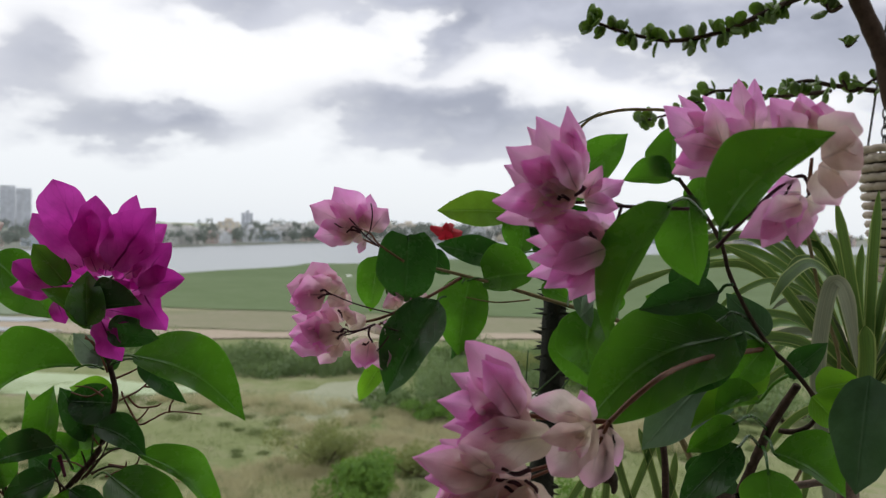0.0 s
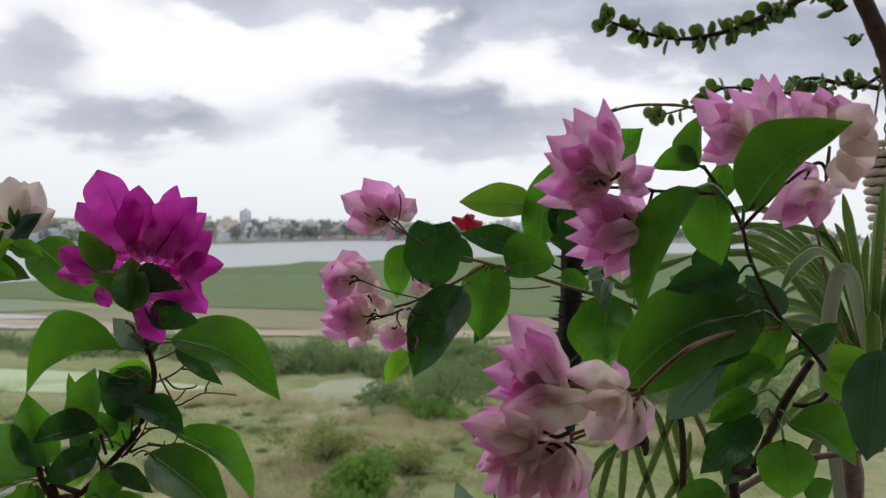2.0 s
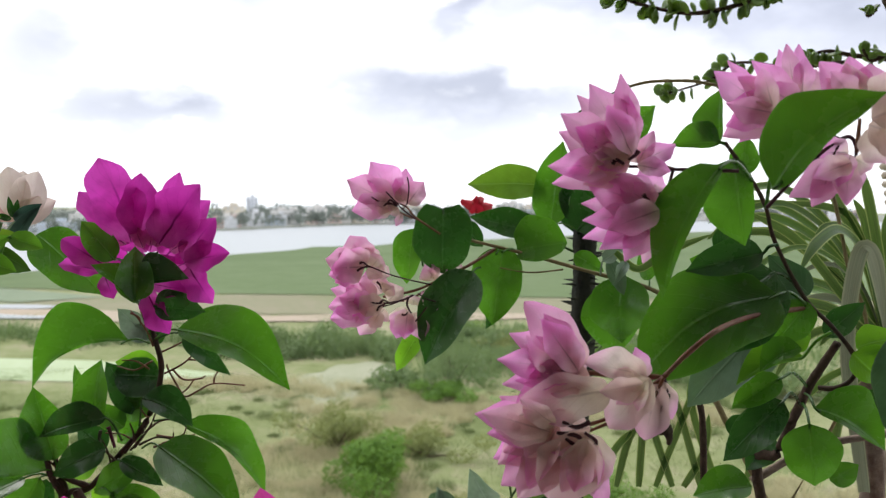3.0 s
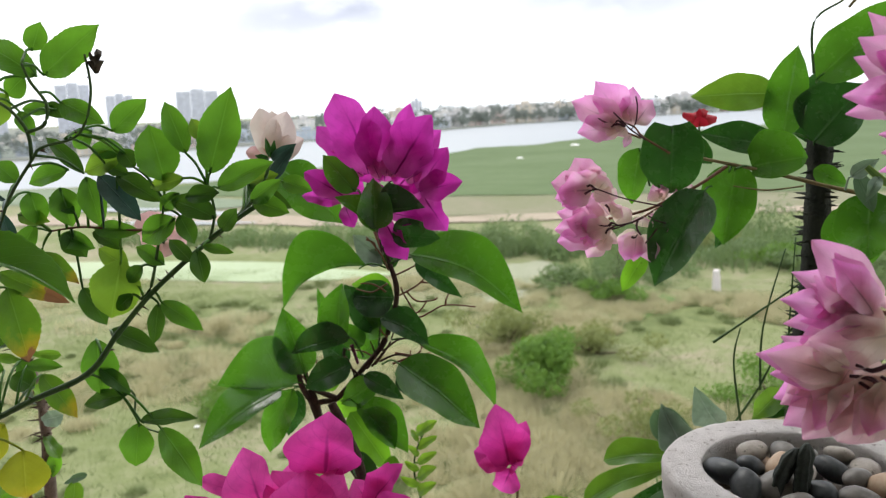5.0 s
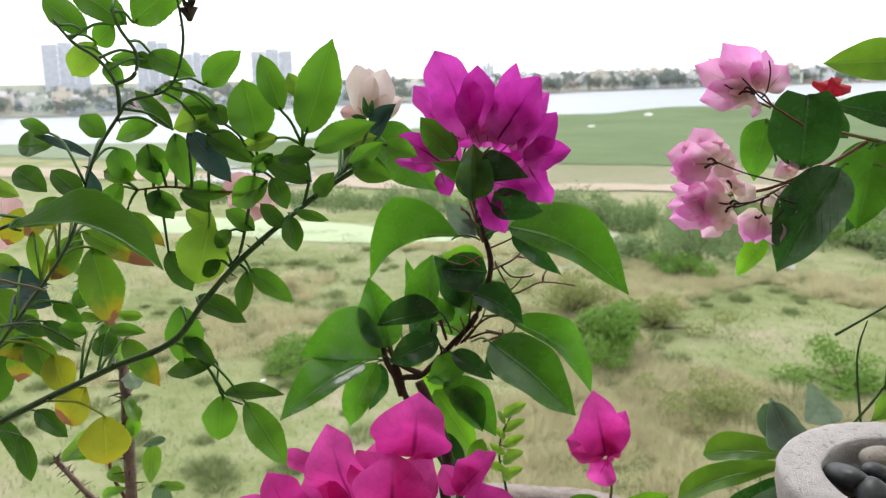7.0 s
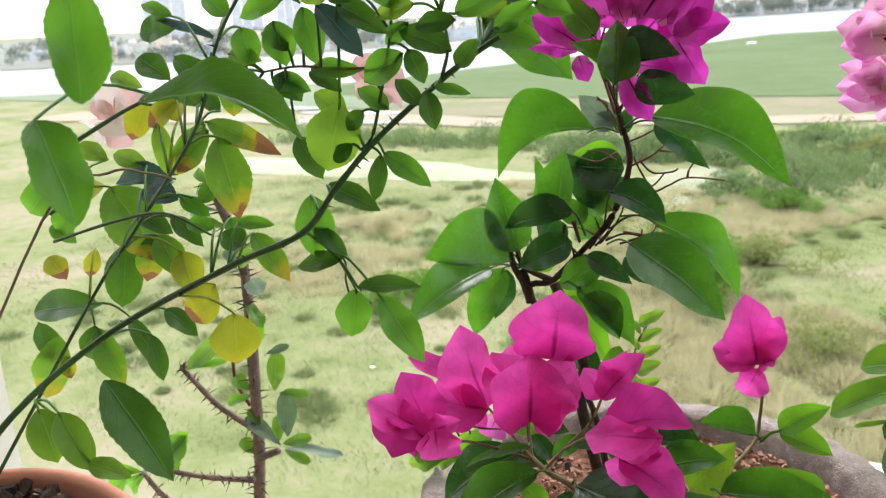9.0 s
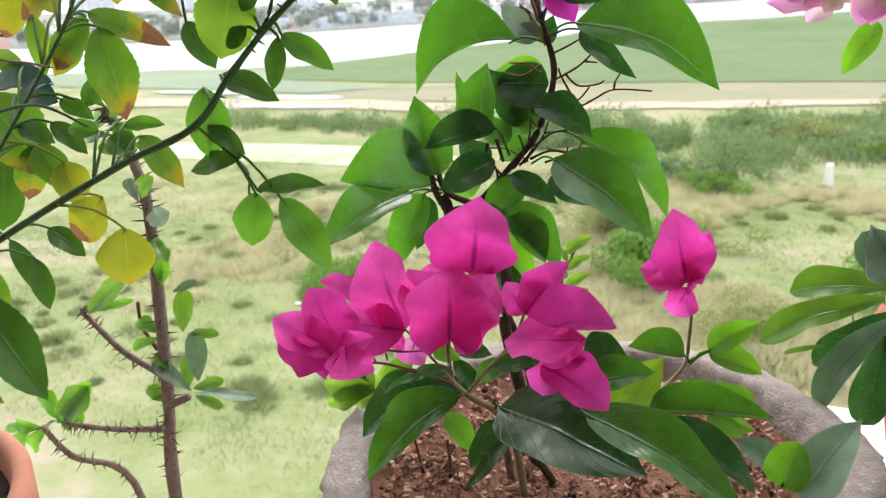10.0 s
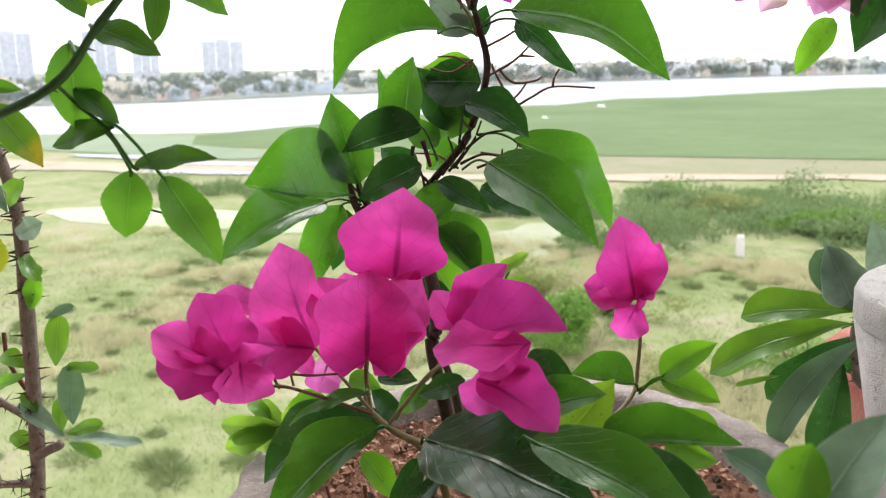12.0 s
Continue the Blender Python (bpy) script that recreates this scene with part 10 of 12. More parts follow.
bractlet(_f, (0.2523, 0.2500, 13.0422), (0.2459, 0.2500, 13.0634), (-0.35, -0.93, -0.10), 0.301, 0.301, "pink", shape="spear", wave=0.08, cup=0.35, fold=0.12)
bractlet(_f, (0.2529, 0.2450, 13.0415), (0.2540, 0.2450, 13.0590), (-0.36, -0.93, 0.02), 0.446, 0.446, "pink", shape="spear", wave=0.08, cup=0.35, fold=0.12)
bractlet(_f, (0.2524, 0.2350, 13.0371), (0.2647, 0.2350, 13.0526), (-0.20, -0.97, 0.16), 0.447, 0.447, "cream", shape="spear", wave=0.08, cup=0.35, fold=0.12)
bractlet(_f, (0.2493, 0.2300, 13.0313), (0.2664, 0.2300, 13.0390), (-0.04, -0.99, 0.10), 0.528, 0.528, "cream", shape="broad", wave=0.08, cup=0.35, fold=0.12)
bractlet(_f, (0.2501, 0.2350, 13.0293), (0.2679, 0.2350, 13.0229), (-0.06, -0.98, -0.17), 0.531, 0.531, "cream", shape="broad", wave=0.08, cup=0.35, fold=0.12)
bractlet(_f, (0.2509, 0.2400, 13.0272), (0.2615, 0.2400, 13.0115), (-0.27, -0.94, -0.19), 0.406, 0.406, "cream", shape="spear", wave=0.08, cup=0.35, fold=0.12)
bractlet(_f, (0.2537, 0.2600, 13.0153), (0.2231, 0.2600, 12.9958), (-0.10, -0.98, 0.16), 0.252, 0.218, "pink", shape="spear", wave=0.08, cup=0.35, fold=0.12)
bractlet(_f, (0.2462, 0.2580, 13.0151), (0.2334, 0.2580, 12.9912), (-0.26, -0.95, 0.14), 0.290, 0.246, "pink", shape="spear", wave=0.08, cup=0.35, fold=0.12)
bractlet(_f, (0.2485, 0.2620, 13.0149), (0.2447, 0.2620, 12.9970), (-0.33, -0.94, 0.07), 0.369, 0.336, "pink", shape="spear", wave=0.08, cup=0.35, fold=0.12)
bractlet(_f, (0.2508, 0.2580, 13.0130), (0.2524, 0.2580, 12.9953), (-0.35, -0.94, -0.03), 0.345, 0.345, "pink", shape="spear", wave=0.08, cup=0.35, fold=0.12)
bractlet(_f, (0.2532, 0.2660, 13.0185), (0.2373, 0.2660, 13.0184), (0.00, -1.00, -0.02), 0.509, 0.470, "pink", shape="spear", wave=0.08, cup=0.35, fold=0.12)
bractlet(_f, (0.2507, 0.2520, 13.0148), (0.2592, 0.2520, 13.0100), (-0.10, -0.98, -0.17), 0.618, 0.618, "cream", shape="spear", wave=0.08, cup=0.35, fold=0.12)
stem(_f, [(0.2492, 0.2550, 13.0117), (0.2515, 0.2550, 13.0068), (0.2505, 0.2550, 13.0024)], 0.0009, 0.0007, "stem_dark", "flower_stalk")
stem(_f, [(0.2492, 0.2550, 13.0117), (0.2472, 0.2550, 13.0078), (0.2440, 0.2550, 13.0067)], 0.0009, 0.0007, "stem_dark", "flower_stalk")
bractlet(_f, (0.1465, 0.2710, 13.0186), (0.1421, 0.2710, 13.0508), (-0.41, -0.91, -0.06), 0.258, 0.254, "pink", shape="spear", wave=0.08, cup=0.35, fold=0.12)
bractlet(_f, (0.1454, 0.2626, 13.0191), (0.1335, 0.2626, 13.0423), (-0.24, -0.96, -0.13), 0.243, 0.271, "pink", shape="spear", wave=0.08, cup=0.35, fold=0.12)
bractlet(_f, (0.1457, 0.2586, 13.0171), (0.1323, 0.2586, 13.0410), (0.14, -0.99, 0.08), 0.229, 0.250, "pink", shape="spear", wave=0.08, cup=0.35, fold=0.12)
bractlet(_f, (0.1455, 0.2663, 13.0159), (0.1272, 0.2663, 13.0330), (-0.07, -0.99, -0.08), 0.290, 0.288, "blush", shape="spear", wave=0.08, cup=0.35, fold=0.12)
bractlet(_f, (0.1440, 0.2680, 13.0161), (0.1176, 0.2680, 13.0316), (0.03, -1.00, 0.04), 0.289, 0.296, "pink", shape="spear", wave=0.08, cup=0.35, fold=0.12)
bractlet(_f, (0.1480, 0.2751, 13.0177), (0.1255, 0.2751, 13.0278), (-0.05, -0.99, -0.10), 0.290, 0.236, "pink", shape="spear", wave=0.08, cup=0.35, fold=0.12)
bractlet(_f, (0.1450, 0.2668, 13.0162), (0.1228, 0.2668, 13.0200), (-0.05, -0.96, -0.26), 0.269, 0.238, "blush", shape="spear", wave=0.08, cup=0.35, fold=0.12)
bractlet(_f, (0.1463, 0.2703, 13.0175), (0.1210, 0.2703, 13.0144), (0.00, -1.00, -0.04), 0.229, 0.282, "blush", shape="spear", wave=0.08, cup=0.35, fold=0.12)
bractlet(_f, (0.1462, 0.2683, 13.0170), (0.1132, 0.2683, 13.0083), (0.03, -0.99, -0.12), 0.284, 0.221, "blush", shape="spear", wave=0.08, cup=0.35, fold=0.12)
bractlet(_f, (0.1579, 0.2694, 12.9905), (0.1327, 0.2694, 13.0085), (-0.15, -0.97, -0.21), 0.283, 0.273, "pink", shape="spear", wave=0.08, cup=0.35, fold=0.12)
bractlet(_f, (0.1617, 0.2662, 12.9879), (0.1396, 0.2662, 13.0032), (-0.03, -1.00, -0.04), 0.277, 0.283, "pink", shape="spear", wave=0.08, cup=0.35, fold=0.12)
bractlet(_f, (0.1585, 0.2738, 12.9887), (0.1413, 0.2738, 12.9939), (-0.06, -0.98, -0.21), 0.233, 0.239, "blush", shape="spear", wave=0.08, cup=0.35, fold=0.12)
bractlet(_f, (0.1581, 0.2672, 12.9885), (0.1385, 0.2672, 12.9894), (0.01, -0.98, 0.19), 0.239, 0.255, "pink", shape="spear", wave=0.08, cup=0.35, fold=0.12)
bractlet(_f, (0.1597, 0.2592, 12.9892), (0.1342, 0.2592, 12.9789), (-0.08, -0.98, 0.19), 0.300, 0.298, "pink", shape="spear", wave=0.08, cup=0.35, fold=0.12)
bractlet(_f, (0.1626, 0.2737, 12.9886), (0.1417, 0.2737, 12.9760), (0.01, -1.00, -0.01), 0.283, 0.235, "pink", shape="spear", wave=0.08, cup=0.35, fold=0.12)
bractlet(_f, (0.1614, 0.2735, 12.9865), (0.1447, 0.2735, 12.9692), (0.08, -0.99, -0.07), 0.286, 0.288, "blush", shape="spear", wave=0.08, cup=0.35, fold=0.12)
bractlet(_f, (0.1606, 0.2678, 12.9885), (0.1438, 0.2678, 12.9625), (-0.18, -0.98, 0.12), 0.250, 0.263, "pink", shape="spear", wave=0.08, cup=0.35, fold=0.12)
bractlet(_f, (0.1622, 0.2723, 12.9873), (0.1538, 0.2723, 12.9612), (-0.06, -1.00, 0.02), 0.232, 0.199, "blush", shape="spear", wave=0.08, cup=0.35, fold=0.12)
bractlet(_f, (0.2130, 0.2543, 13.0383), (0.2071, 0.2543, 13.0593), (-0.44, -0.89, -0.12), 0.277, 0.218, "blush", shape="spear", wave=0.08, cup=0.35, fold=0.12)
bractlet(_f, (0.2186, 0.2667, 13.0405), (0.2021, 0.2667, 13.0543), (-0.05, -1.00, -0.06), 0.280, 0.228, "blush", shape="spear", wave=0.08, cup=0.35, fold=0.12)
bractlet(_f, (0.2166, 0.2635, 13.0408), (0.1976, 0.2635, 13.0560), (0.00, -1.00, 0.00), 0.219, 0.309, "blush", shape="spear", wave=0.08, cup=0.35, fold=0.12)
bractlet(_f, (0.2141, 0.2567, 13.0372), (0.1906, 0.2567, 13.0422), (-0.05, -0.98, -0.21), 0.302, 0.220, "pink", shape="spear", wave=0.08, cup=0.35, fold=0.12)
bractlet(_f, (0.2155, 0.2622, 13.0383), (0.1919, 0.2622, 13.0314), (-0.05, -0.99, 0.16), 0.277, 0.272, "pink", shape="spear", wave=0.08, cup=0.35, fold=0.12)
bractlet(_f, (0.2212, 0.2733, 13.0404), (0.2018, 0.2733, 13.0242), (-0.21, -0.95, 0.25), 0.234, 0.310, "pink", shape="spear", wave=0.08, cup=0.35, fold=0.12)
bractlet(_f, (0.2504, 0.2544, 13.0424), (0.2563, 0.2544, 13.0553), (-0.20, -0.98, 0.09), 0.228, 0.265, "pink", shape="spear", wave=0.08, cup=0.35, fold=0.12)
bractlet(_f, (0.2483, 0.2521, 13.0418), (0.2506, 0.2521, 13.0565), (-0.42, -0.91, 0.07), 0.320, 0.309, "cream", shape="spear", wave=0.08, cup=0.35, fold=0.12)
bractlet(_f, (0.2505, 0.2494, 13.0386), (0.2469, 0.2494, 13.0577), (-0.40, -0.92, -0.07), 0.225, 0.281, "pink", shape="spear", wave=0.08, cup=0.35, fold=0.12)
bractlet(_f, (0.2498, 0.2474, 13.0398), (0.2435, 0.2474, 13.0598), (-0.30, -0.95, -0.09), 0.248, 0.313, "cream", shape="spear", wave=0.08, cup=0.35, fold=0.12)
bractlet(_f, (0.2439, 0.2369, 13.0400), (0.2333, 0.2369, 13.0543), (-0.09, -0.99, -0.06), 0.256, 0.312, "pink", shape="spear", wave=0.08, cup=0.35, fold=0.12)
bractlet(_f, (0.2516, 0.2543, 13.0424), (0.2366, 0.2543, 13.0538), (-0.25, -0.91, -0.33), 0.290, 0.224, "cream", shape="spear", wave=0.08, cup=0.35, fold=0.12)
bractlet(_f, (0.2465, 0.2446, 13.0124), (0.2294, 0.2446, 13.0048), (-0.13, -0.94, 0.30), 0.307, 0.327, "blush", shape="spear", wave=0.08, cup=0.35, fold=0.12)
bractlet(_f, (0.2464, 0.2490, 13.0130), (0.2343, 0.2490, 13.0052), (-0.14, -0.97, 0.22), 0.261, 0.230, "pink", shape="spear", wave=0.08, cup=0.35, fold=0.12)
bractlet(_f, (0.2471, 0.2466, 13.0162), (0.2413, 0.2466, 13.0009), (-0.41, -0.90, 0.15), 0.283, 0.264, "pink", shape="spear", wave=0.08, cup=0.35, fold=0.12)
bractlet(_f, (0.2457, 0.2481, 13.0125), (0.2462, 0.2481, 12.9919), (-0.12, -0.99, -0.00), 0.277, 0.292, "pink", shape="spear", wave=0.08, cup=0.35, fold=0.12)
bractlet(_f, (0.2481, 0.2561, 13.0166), (0.2502, 0.2561, 13.0000), (-0.22, -0.97, -0.03), 0.221, 0.246, "pink", shape="spear", wave=0.08, cup=0.35, fold=0.12)
_f = stem(pale_plant, [(0.1661, 0.2750, 12.9009), (0.1452, 0.2750, 12.9003), (0.1246, 0.2750, 12.9021)], 0.0011, 0.0008, "stem_red", "inflorescence", label="large low spray of pink bracts fading to cream")
bractlet(_f, (0.1232, 0.2680, 12.9063), (0.0923, 0.2680, 12.9405), (0.13, -0.98, 0.12), 0.220, 0.246, "pink", shape="broad", wave=0.08, cup=0.35, fold=0.12)
bractlet(_f, (0.1223, 0.2760, 12.9036), (0.0845, 0.2760, 12.9224), (0.12, -0.96, 0.24), 0.174, 0.203, "pink", shape="spear", wave=0.08, cup=0.35, fold=0.12)
bractlet(_f, (0.1219, 0.2700, 12.9032), (0.0784, 0.2700, 12.9091), (0.03, -0.97, 0.25), 0.191, 0.205, "pink", shape="spear", wave=0.08, cup=0.35, fold=0.12)
bractlet(_f, (0.1212, 0.2760, 12.8994), (0.0811, 0.2760, 12.8946), (-0.03, -0.97, 0.25), 0.181, 0.181, "pink", shape="spear", wave=0.08, cup=0.35, fold=0.12)
bractlet(_f, (0.1373, 0.2600, 12.8967), (0.0895, 0.2600, 12.8877), (-0.02, -0.99, 0.12), 0.256, 0.243, "cream", shape="broad", wave=0.08, cup=0.35, fold=0.12)
bractlet(_f, (0.1267, 0.2640, 12.9019), (0.0994, 0.2640, 12.9011), (-0.01, -0.96, 0.29), 0.370, 0.326, "blush", shape="broad", wave=0.08, cup=0.35, fold=0.12)
bractlet(_f, (0.1244, 0.2720, 12.9003), (0.1036, 0.2720, 12.9145), (0.09, -0.99, 0.13), 0.358, 0.358, "pink", shape="spear", wave=0.08, cup=0.35, fold=0.12)
bractlet(_f, (0.1114, 0.2650, 12.8755), (0.0670, 0.2650, 12.8808), (0.04, -0.95, 0.30), 0.201, 0.201, "pink", shape="spear", wave=0.08, cup=0.35, fold=0.12)
bractlet(_f, (0.1108, 0.2700, 12.8706), (0.0768, 0.2700, 12.8557), (-0.12, -0.96, 0.27), 0.231, 0.231, "pink", shape="spear", wave=0.08, cup=0.35, fold=0.12)
bractlet(_f, (0.1097, 0.2730, 12.8722), (0.0798, 0.2730, 12.8886), (0.12, -0.97, 0.22), 0.233, 0.233, "pink", shape="spear", wave=0.08, cup=0.35, fold=0.12)
bractlet(_f, (0.1087, 0.2610, 12.8744), (0.0738, 0.2610, 12.8717), (-0.02, -0.95, 0.30), 0.222, 0.205, "pink", shape="spear", wave=0.08, cup=0.35, fold=0.12)
bractlet(_f, (0.1115, 0.2650, 12.8690), (0.0813, 0.2650, 12.8428), (-0.10, -0.99, 0.12), 0.275, 0.275, "pink", shape="spear", wave=0.08, cup=0.35, fold=0.12)
bractlet(_f, (0.1127, 0.2600, 12.8704), (0.0903, 0.2600, 12.8375), (-0.11, -0.99, 0.07), 0.257, 0.272, "blush", shape="spear", wave=0.08, cup=0.35, fold=0.12)
bractlet(_f, (0.1249, 0.2550, 12.8751), (0.1060, 0.2550, 12.8399), (-0.08, -1.00, 0.04), 0.359, 0.404, "cream", shape="broad", wave=0.08, cup=0.35, fold=0.12)
bractlet(_f, (0.1274, 0.2580, 12.8738), (0.1329, 0.2580, 12.8486), (-0.06, -1.00, -0.01), 0.349, 0.349, "cream", shape="broad", wave=0.08, cup=0.35, fold=0.12)
bractlet(_f, (0.1267, 0.2580, 12.8772), (0.0969, 0.2580, 12.8704), (-0.07, -0.95, 0.30), 0.350, 0.350, "blush", shape="broad", wave=0.08, cup=0.35, fold=0.12)
bractlet(_f, (0.1283, 0.2700, 12.8697), (0.1211, 0.2700, 12.8368), (-0.09, -1.00, 0.02), 0.311, 0.311, "pink", shape="spear", wave=0.08, cup=0.35, fold=0.12)
bractlet(_f, (0.1291, 0.2650, 12.8711), (0.1353, 0.2650, 12.8303), (-0.07, -1.00, -0.01), 0.133, 0.163, "pink", shape="spear", wave=0.08, cup=0.35, fold=0.12)
bractlet(_f, (0.1564, 0.2680, 12.9026), (0.1234, 0.2680, 12.9092), (0.05, -0.97, 0.25), 0.143, 0.304, "cream", shape="broad", wave=0.08, cup=0.35, fold=0.12)
bractlet(_f, (0.1572, 0.2620, 12.9026), (0.1368, 0.2620, 12.8760), (-0.14, -0.98, 0.11), 0.285, 0.320, "cream", shape="broad", wave=0.08, cup=0.35, fold=0.12)
bractlet(_f, (0.1613, 0.2660, 12.8990), (0.1556, 0.2660, 12.8694), (-0.15, -0.99, 0.03), 0.302, 0.322, "blush", shape="broad", wave=0.08, cup=0.35, fold=0.12)
bractlet(_f, (0.1639, 0.2700, 12.8998), (0.1701, 0.2700, 12.8797), (-0.08, -1.00, -0.02), 0.262, 0.262, "blush", shape="spear", wave=0.08, cup=0.35, fold=0.12)
bractlet(_f, (0.1567, 0.2740, 12.9008), (0.1511, 0.2740, 12.9166), (-0.05, -1.00, -0.02), 0.290, 0.290, "pink", shape="spear", wave=0.08, cup=0.35, fold=0.12)
stem(_f, [(0.1095, 0.2520, 12.8754), (0.1193, 0.2520, 12.8743), (0.1236, 0.2520, 12.8696)], 0.0008, 0.0014, "stem_dark", "withered_flower")
stem(_f, [(0.1138, 0.2520, 12.8727), (0.1194, 0.2520, 12.8686), (0.1209, 0.2520, 12.8650)], 0.0008, 0.0014, "stem_dark", "withered_flower")
stem(_f, [(0.1235, 0.2520, 12.8759), (0.1292, 0.2520, 12.8718), (0.1270, 0.2520, 12.8669)], 0.0008, 0.0014, "stem_dark", "withered_flower")
stem(_f, [(0.1122, 0.2520, 12.8812), (0.1193, 0.2520, 12.8786), (0.1262, 0.2520, 12.8816)], 0.0008, 0.0014, "stem_dark", "withered_flower")
bractlet(_f, (0.1195, 0.2654, 12.9055), (0.1026, 0.2654, 12.9346), (0.15, -0.99, 0.09), 0.197, 0.262, "pink", shape="spear", wave=0.08, cup=0.35, fold=0.12)
bractlet(_f, (0.1203, 0.2599, 12.9058), (0.1010, 0.2599, 12.9326), (0.21, -0.97, 0.15), 0.253, 0.267, "pink", shape="spear", wave=0.08, cup=0.35, fold=0.12)
bractlet(_f, (0.1176, 0.2642, 12.9049), (0.0936, 0.2642, 12.9236), (-0.01, -1.00, -0.02), 0.296, 0.234, "blush", shape="spear", wave=0.08, cup=0.35, fold=0.12)
bractlet(_f, (0.1189, 0.2691, 12.9015), (0.0923, 0.2691, 12.9178), (0.14, -0.96, 0.23), 0.257, 0.218, "blush", shape="spear", wave=0.08, cup=0.35, fold=0.12)
bractlet(_f, (0.1220, 0.2687, 12.9019), (0.0936, 0.2687, 12.9121), (0.07, -0.98, 0.20), 0.247, 0.288, "pink", shape="spear", wave=0.08, cup=0.35, fold=0.12)
bractlet(_f, (0.1211, 0.2622, 12.9049), (0.0983, 0.2622, 12.9062), (0.01, -0.99, 0.16), 0.208, 0.262, "pink", shape="spear", wave=0.08, cup=0.35, fold=0.12)
bractlet(_f, (0.1215, 0.2690, 12.9036), (0.0878, 0.2690, 12.8984), (-0.06, -0.91, 0.41), 0.221, 0.219, "pink", shape="spear", wave=0.08, cup=0.35, fold=0.12)
bractlet(_f, (0.1190, 0.2645, 12.9063), (0.0929, 0.2645, 12.8983), (-0.15, -0.86, 0.49), 0.312, 0.214, "pink", shape="spear", wave=0.08, cup=0.35, fold=0.12)
bractlet(_f, (0.1181, 0.2717, 12.9026), (0.0885, 0.2717, 12.8854), (-0.18, -0.94, 0.30), 0.284, 0.242, "blush", shape="spear", wave=0.08, cup=0.35, fold=0.12)
bractlet(_f, (0.1087, 0.2512, 12.8798), (0.0906, 0.2512, 12.8927), (-0.02, -1.00, -0.03), 0.258, 0.241, "cream", shape="spear", wave=0.08, cup=0.35, fold=0.12)
bractlet(_f, (0.1086, 0.2626, 12.8769), (0.0865, 0.2626, 12.8869), (0.19, -0.89, 0.42), 0.264, 0.303, "cream", shape="spear", wave=0.08, cup=0.35, fold=0.12)
bractlet(_f, (0.1061, 0.2524, 12.8758), (0.0709, 0.2524, 12.8848), (0.08, -0.94, 0.33), 0.228, 0.214, "blush", shape="spear", wave=0.08, cup=0.35, fold=0.12)
bractlet(_f, (0.1070, 0.2624, 12.8767), (0.0771, 0.2624, 12.8805), (0.05, -0.93, 0.37), 0.271, 0.256, "blush", shape="spear", wave=0.08, cup=0.35, fold=0.12)
bractlet(_f, (0.1079, 0.2549, 12.8778), (0.0781, 0.2549, 12.8751), (-0.02, -0.98, 0.20), 0.277, 0.267, "cream", shape="spear", wave=0.08, cup=0.35, fold=0.12)
bractlet(_f, (0.1087, 0.2568, 12.8783), (0.0819, 0.2568, 12.8709), (-0.05, -0.98, 0.18), 0.248, 0.214, "blush", shape="spear", wave=0.08, cup=0.35, fold=0.12)
bractlet(_f, (0.1097, 0.2599, 12.8741), (0.0820, 0.2599, 12.8624), (-0.07, -0.98, 0.18), 0.231, 0.232, "blush", shape="spear", wave=0.08, cup=0.35, fold=0.12)
bractlet(_f, (0.1065, 0.2636, 12.8734), (0.0794, 0.2636, 12.8547), (-0.12, -0.98, 0.18), 0.227, 0.254, "blush", shape="spear", wave=0.08, cup=0.35, fold=0.12)
bractlet(_f, (0.1083, 0.2654, 12.8757), (0.0944, 0.2654, 12.8599), (-0.26, -0.94, 0.23), 0.210, 0.205, "pink", shape="spear", wave=0.08, cup=0.35, fold=0.12)
bractlet(_f, (0.1068, 0.2586, 12.8763), (0.0925, 0.2586, 12.8509), (-0.15, -0.99, 0.08), 0.224, 0.210, "cream", shape="spear", wave=0.08, cup=0.35, fold=0.12)
bractlet(_f, (0.1102, 0.2547, 12.8786), (0.0952, 0.2547, 12.8463), (-0.37, -0.91, 0.17), 0.222, 0.228, "blush", shape="spear", wave=0.08, cup=0.35, fold=0.12)
bractlet(_f, (0.1227, 0.2640, 12.8702), (0.0939, 0.2640, 12.8570), (-0.16, -0.93, 0.34), 0.208, 0.225, "blush", shape="spear", wave=0.08, cup=0.35, fold=0.12)
bractlet(_f, (0.1244, 0.2592, 12.8707), (0.1050, 0.2592, 12.8552), (-0.15, -0.97, 0.18), 0.238, 0.246, "blush", shape="spear", wave=0.08, cup=0.35, fold=0.12)
bractlet(_f, (0.1221, 0.2564, 12.8743), (0.1076, 0.2564, 12.8544), (-0.26, -0.95, 0.19), 0.298, 0.205, "cream", shape="spear", wave=0.08, cup=0.35, fold=0.12)
bractlet(_f, (0.1257, 0.2561, 12.8733), (0.1143, 0.2561, 12.8554), (-0.31, -0.93, 0.19), 0.221, 0.281, "blush", shape="spear", wave=0.08, cup=0.35, fold=0.12)
bractlet(_f, (0.1238, 0.2511, 12.8736), (0.1124, 0.2511, 12.8451), (0.03, -1.00, -0.01), 0.291, 0.231, "cream", shape="spear", wave=0.08, cup=0.35, fold=0.12)
bractlet(_f, (0.1242, 0.2480, 12.8735), (0.1184, 0.2480, 12.8465), (-0.25, -0.97, 0.05), 0.284, 0.250, "blush", shape="spear", wave=0.08, cup=0.35, fold=0.12)
bractlet(_f, (0.1259, 0.2622, 12.8699), (0.1285, 0.2622, 12.8402), (-0.20, -0.98, -0.02), 0.257, 0.237, "cream", shape="spear", wave=0.08, cup=0.35, fold=0.12)
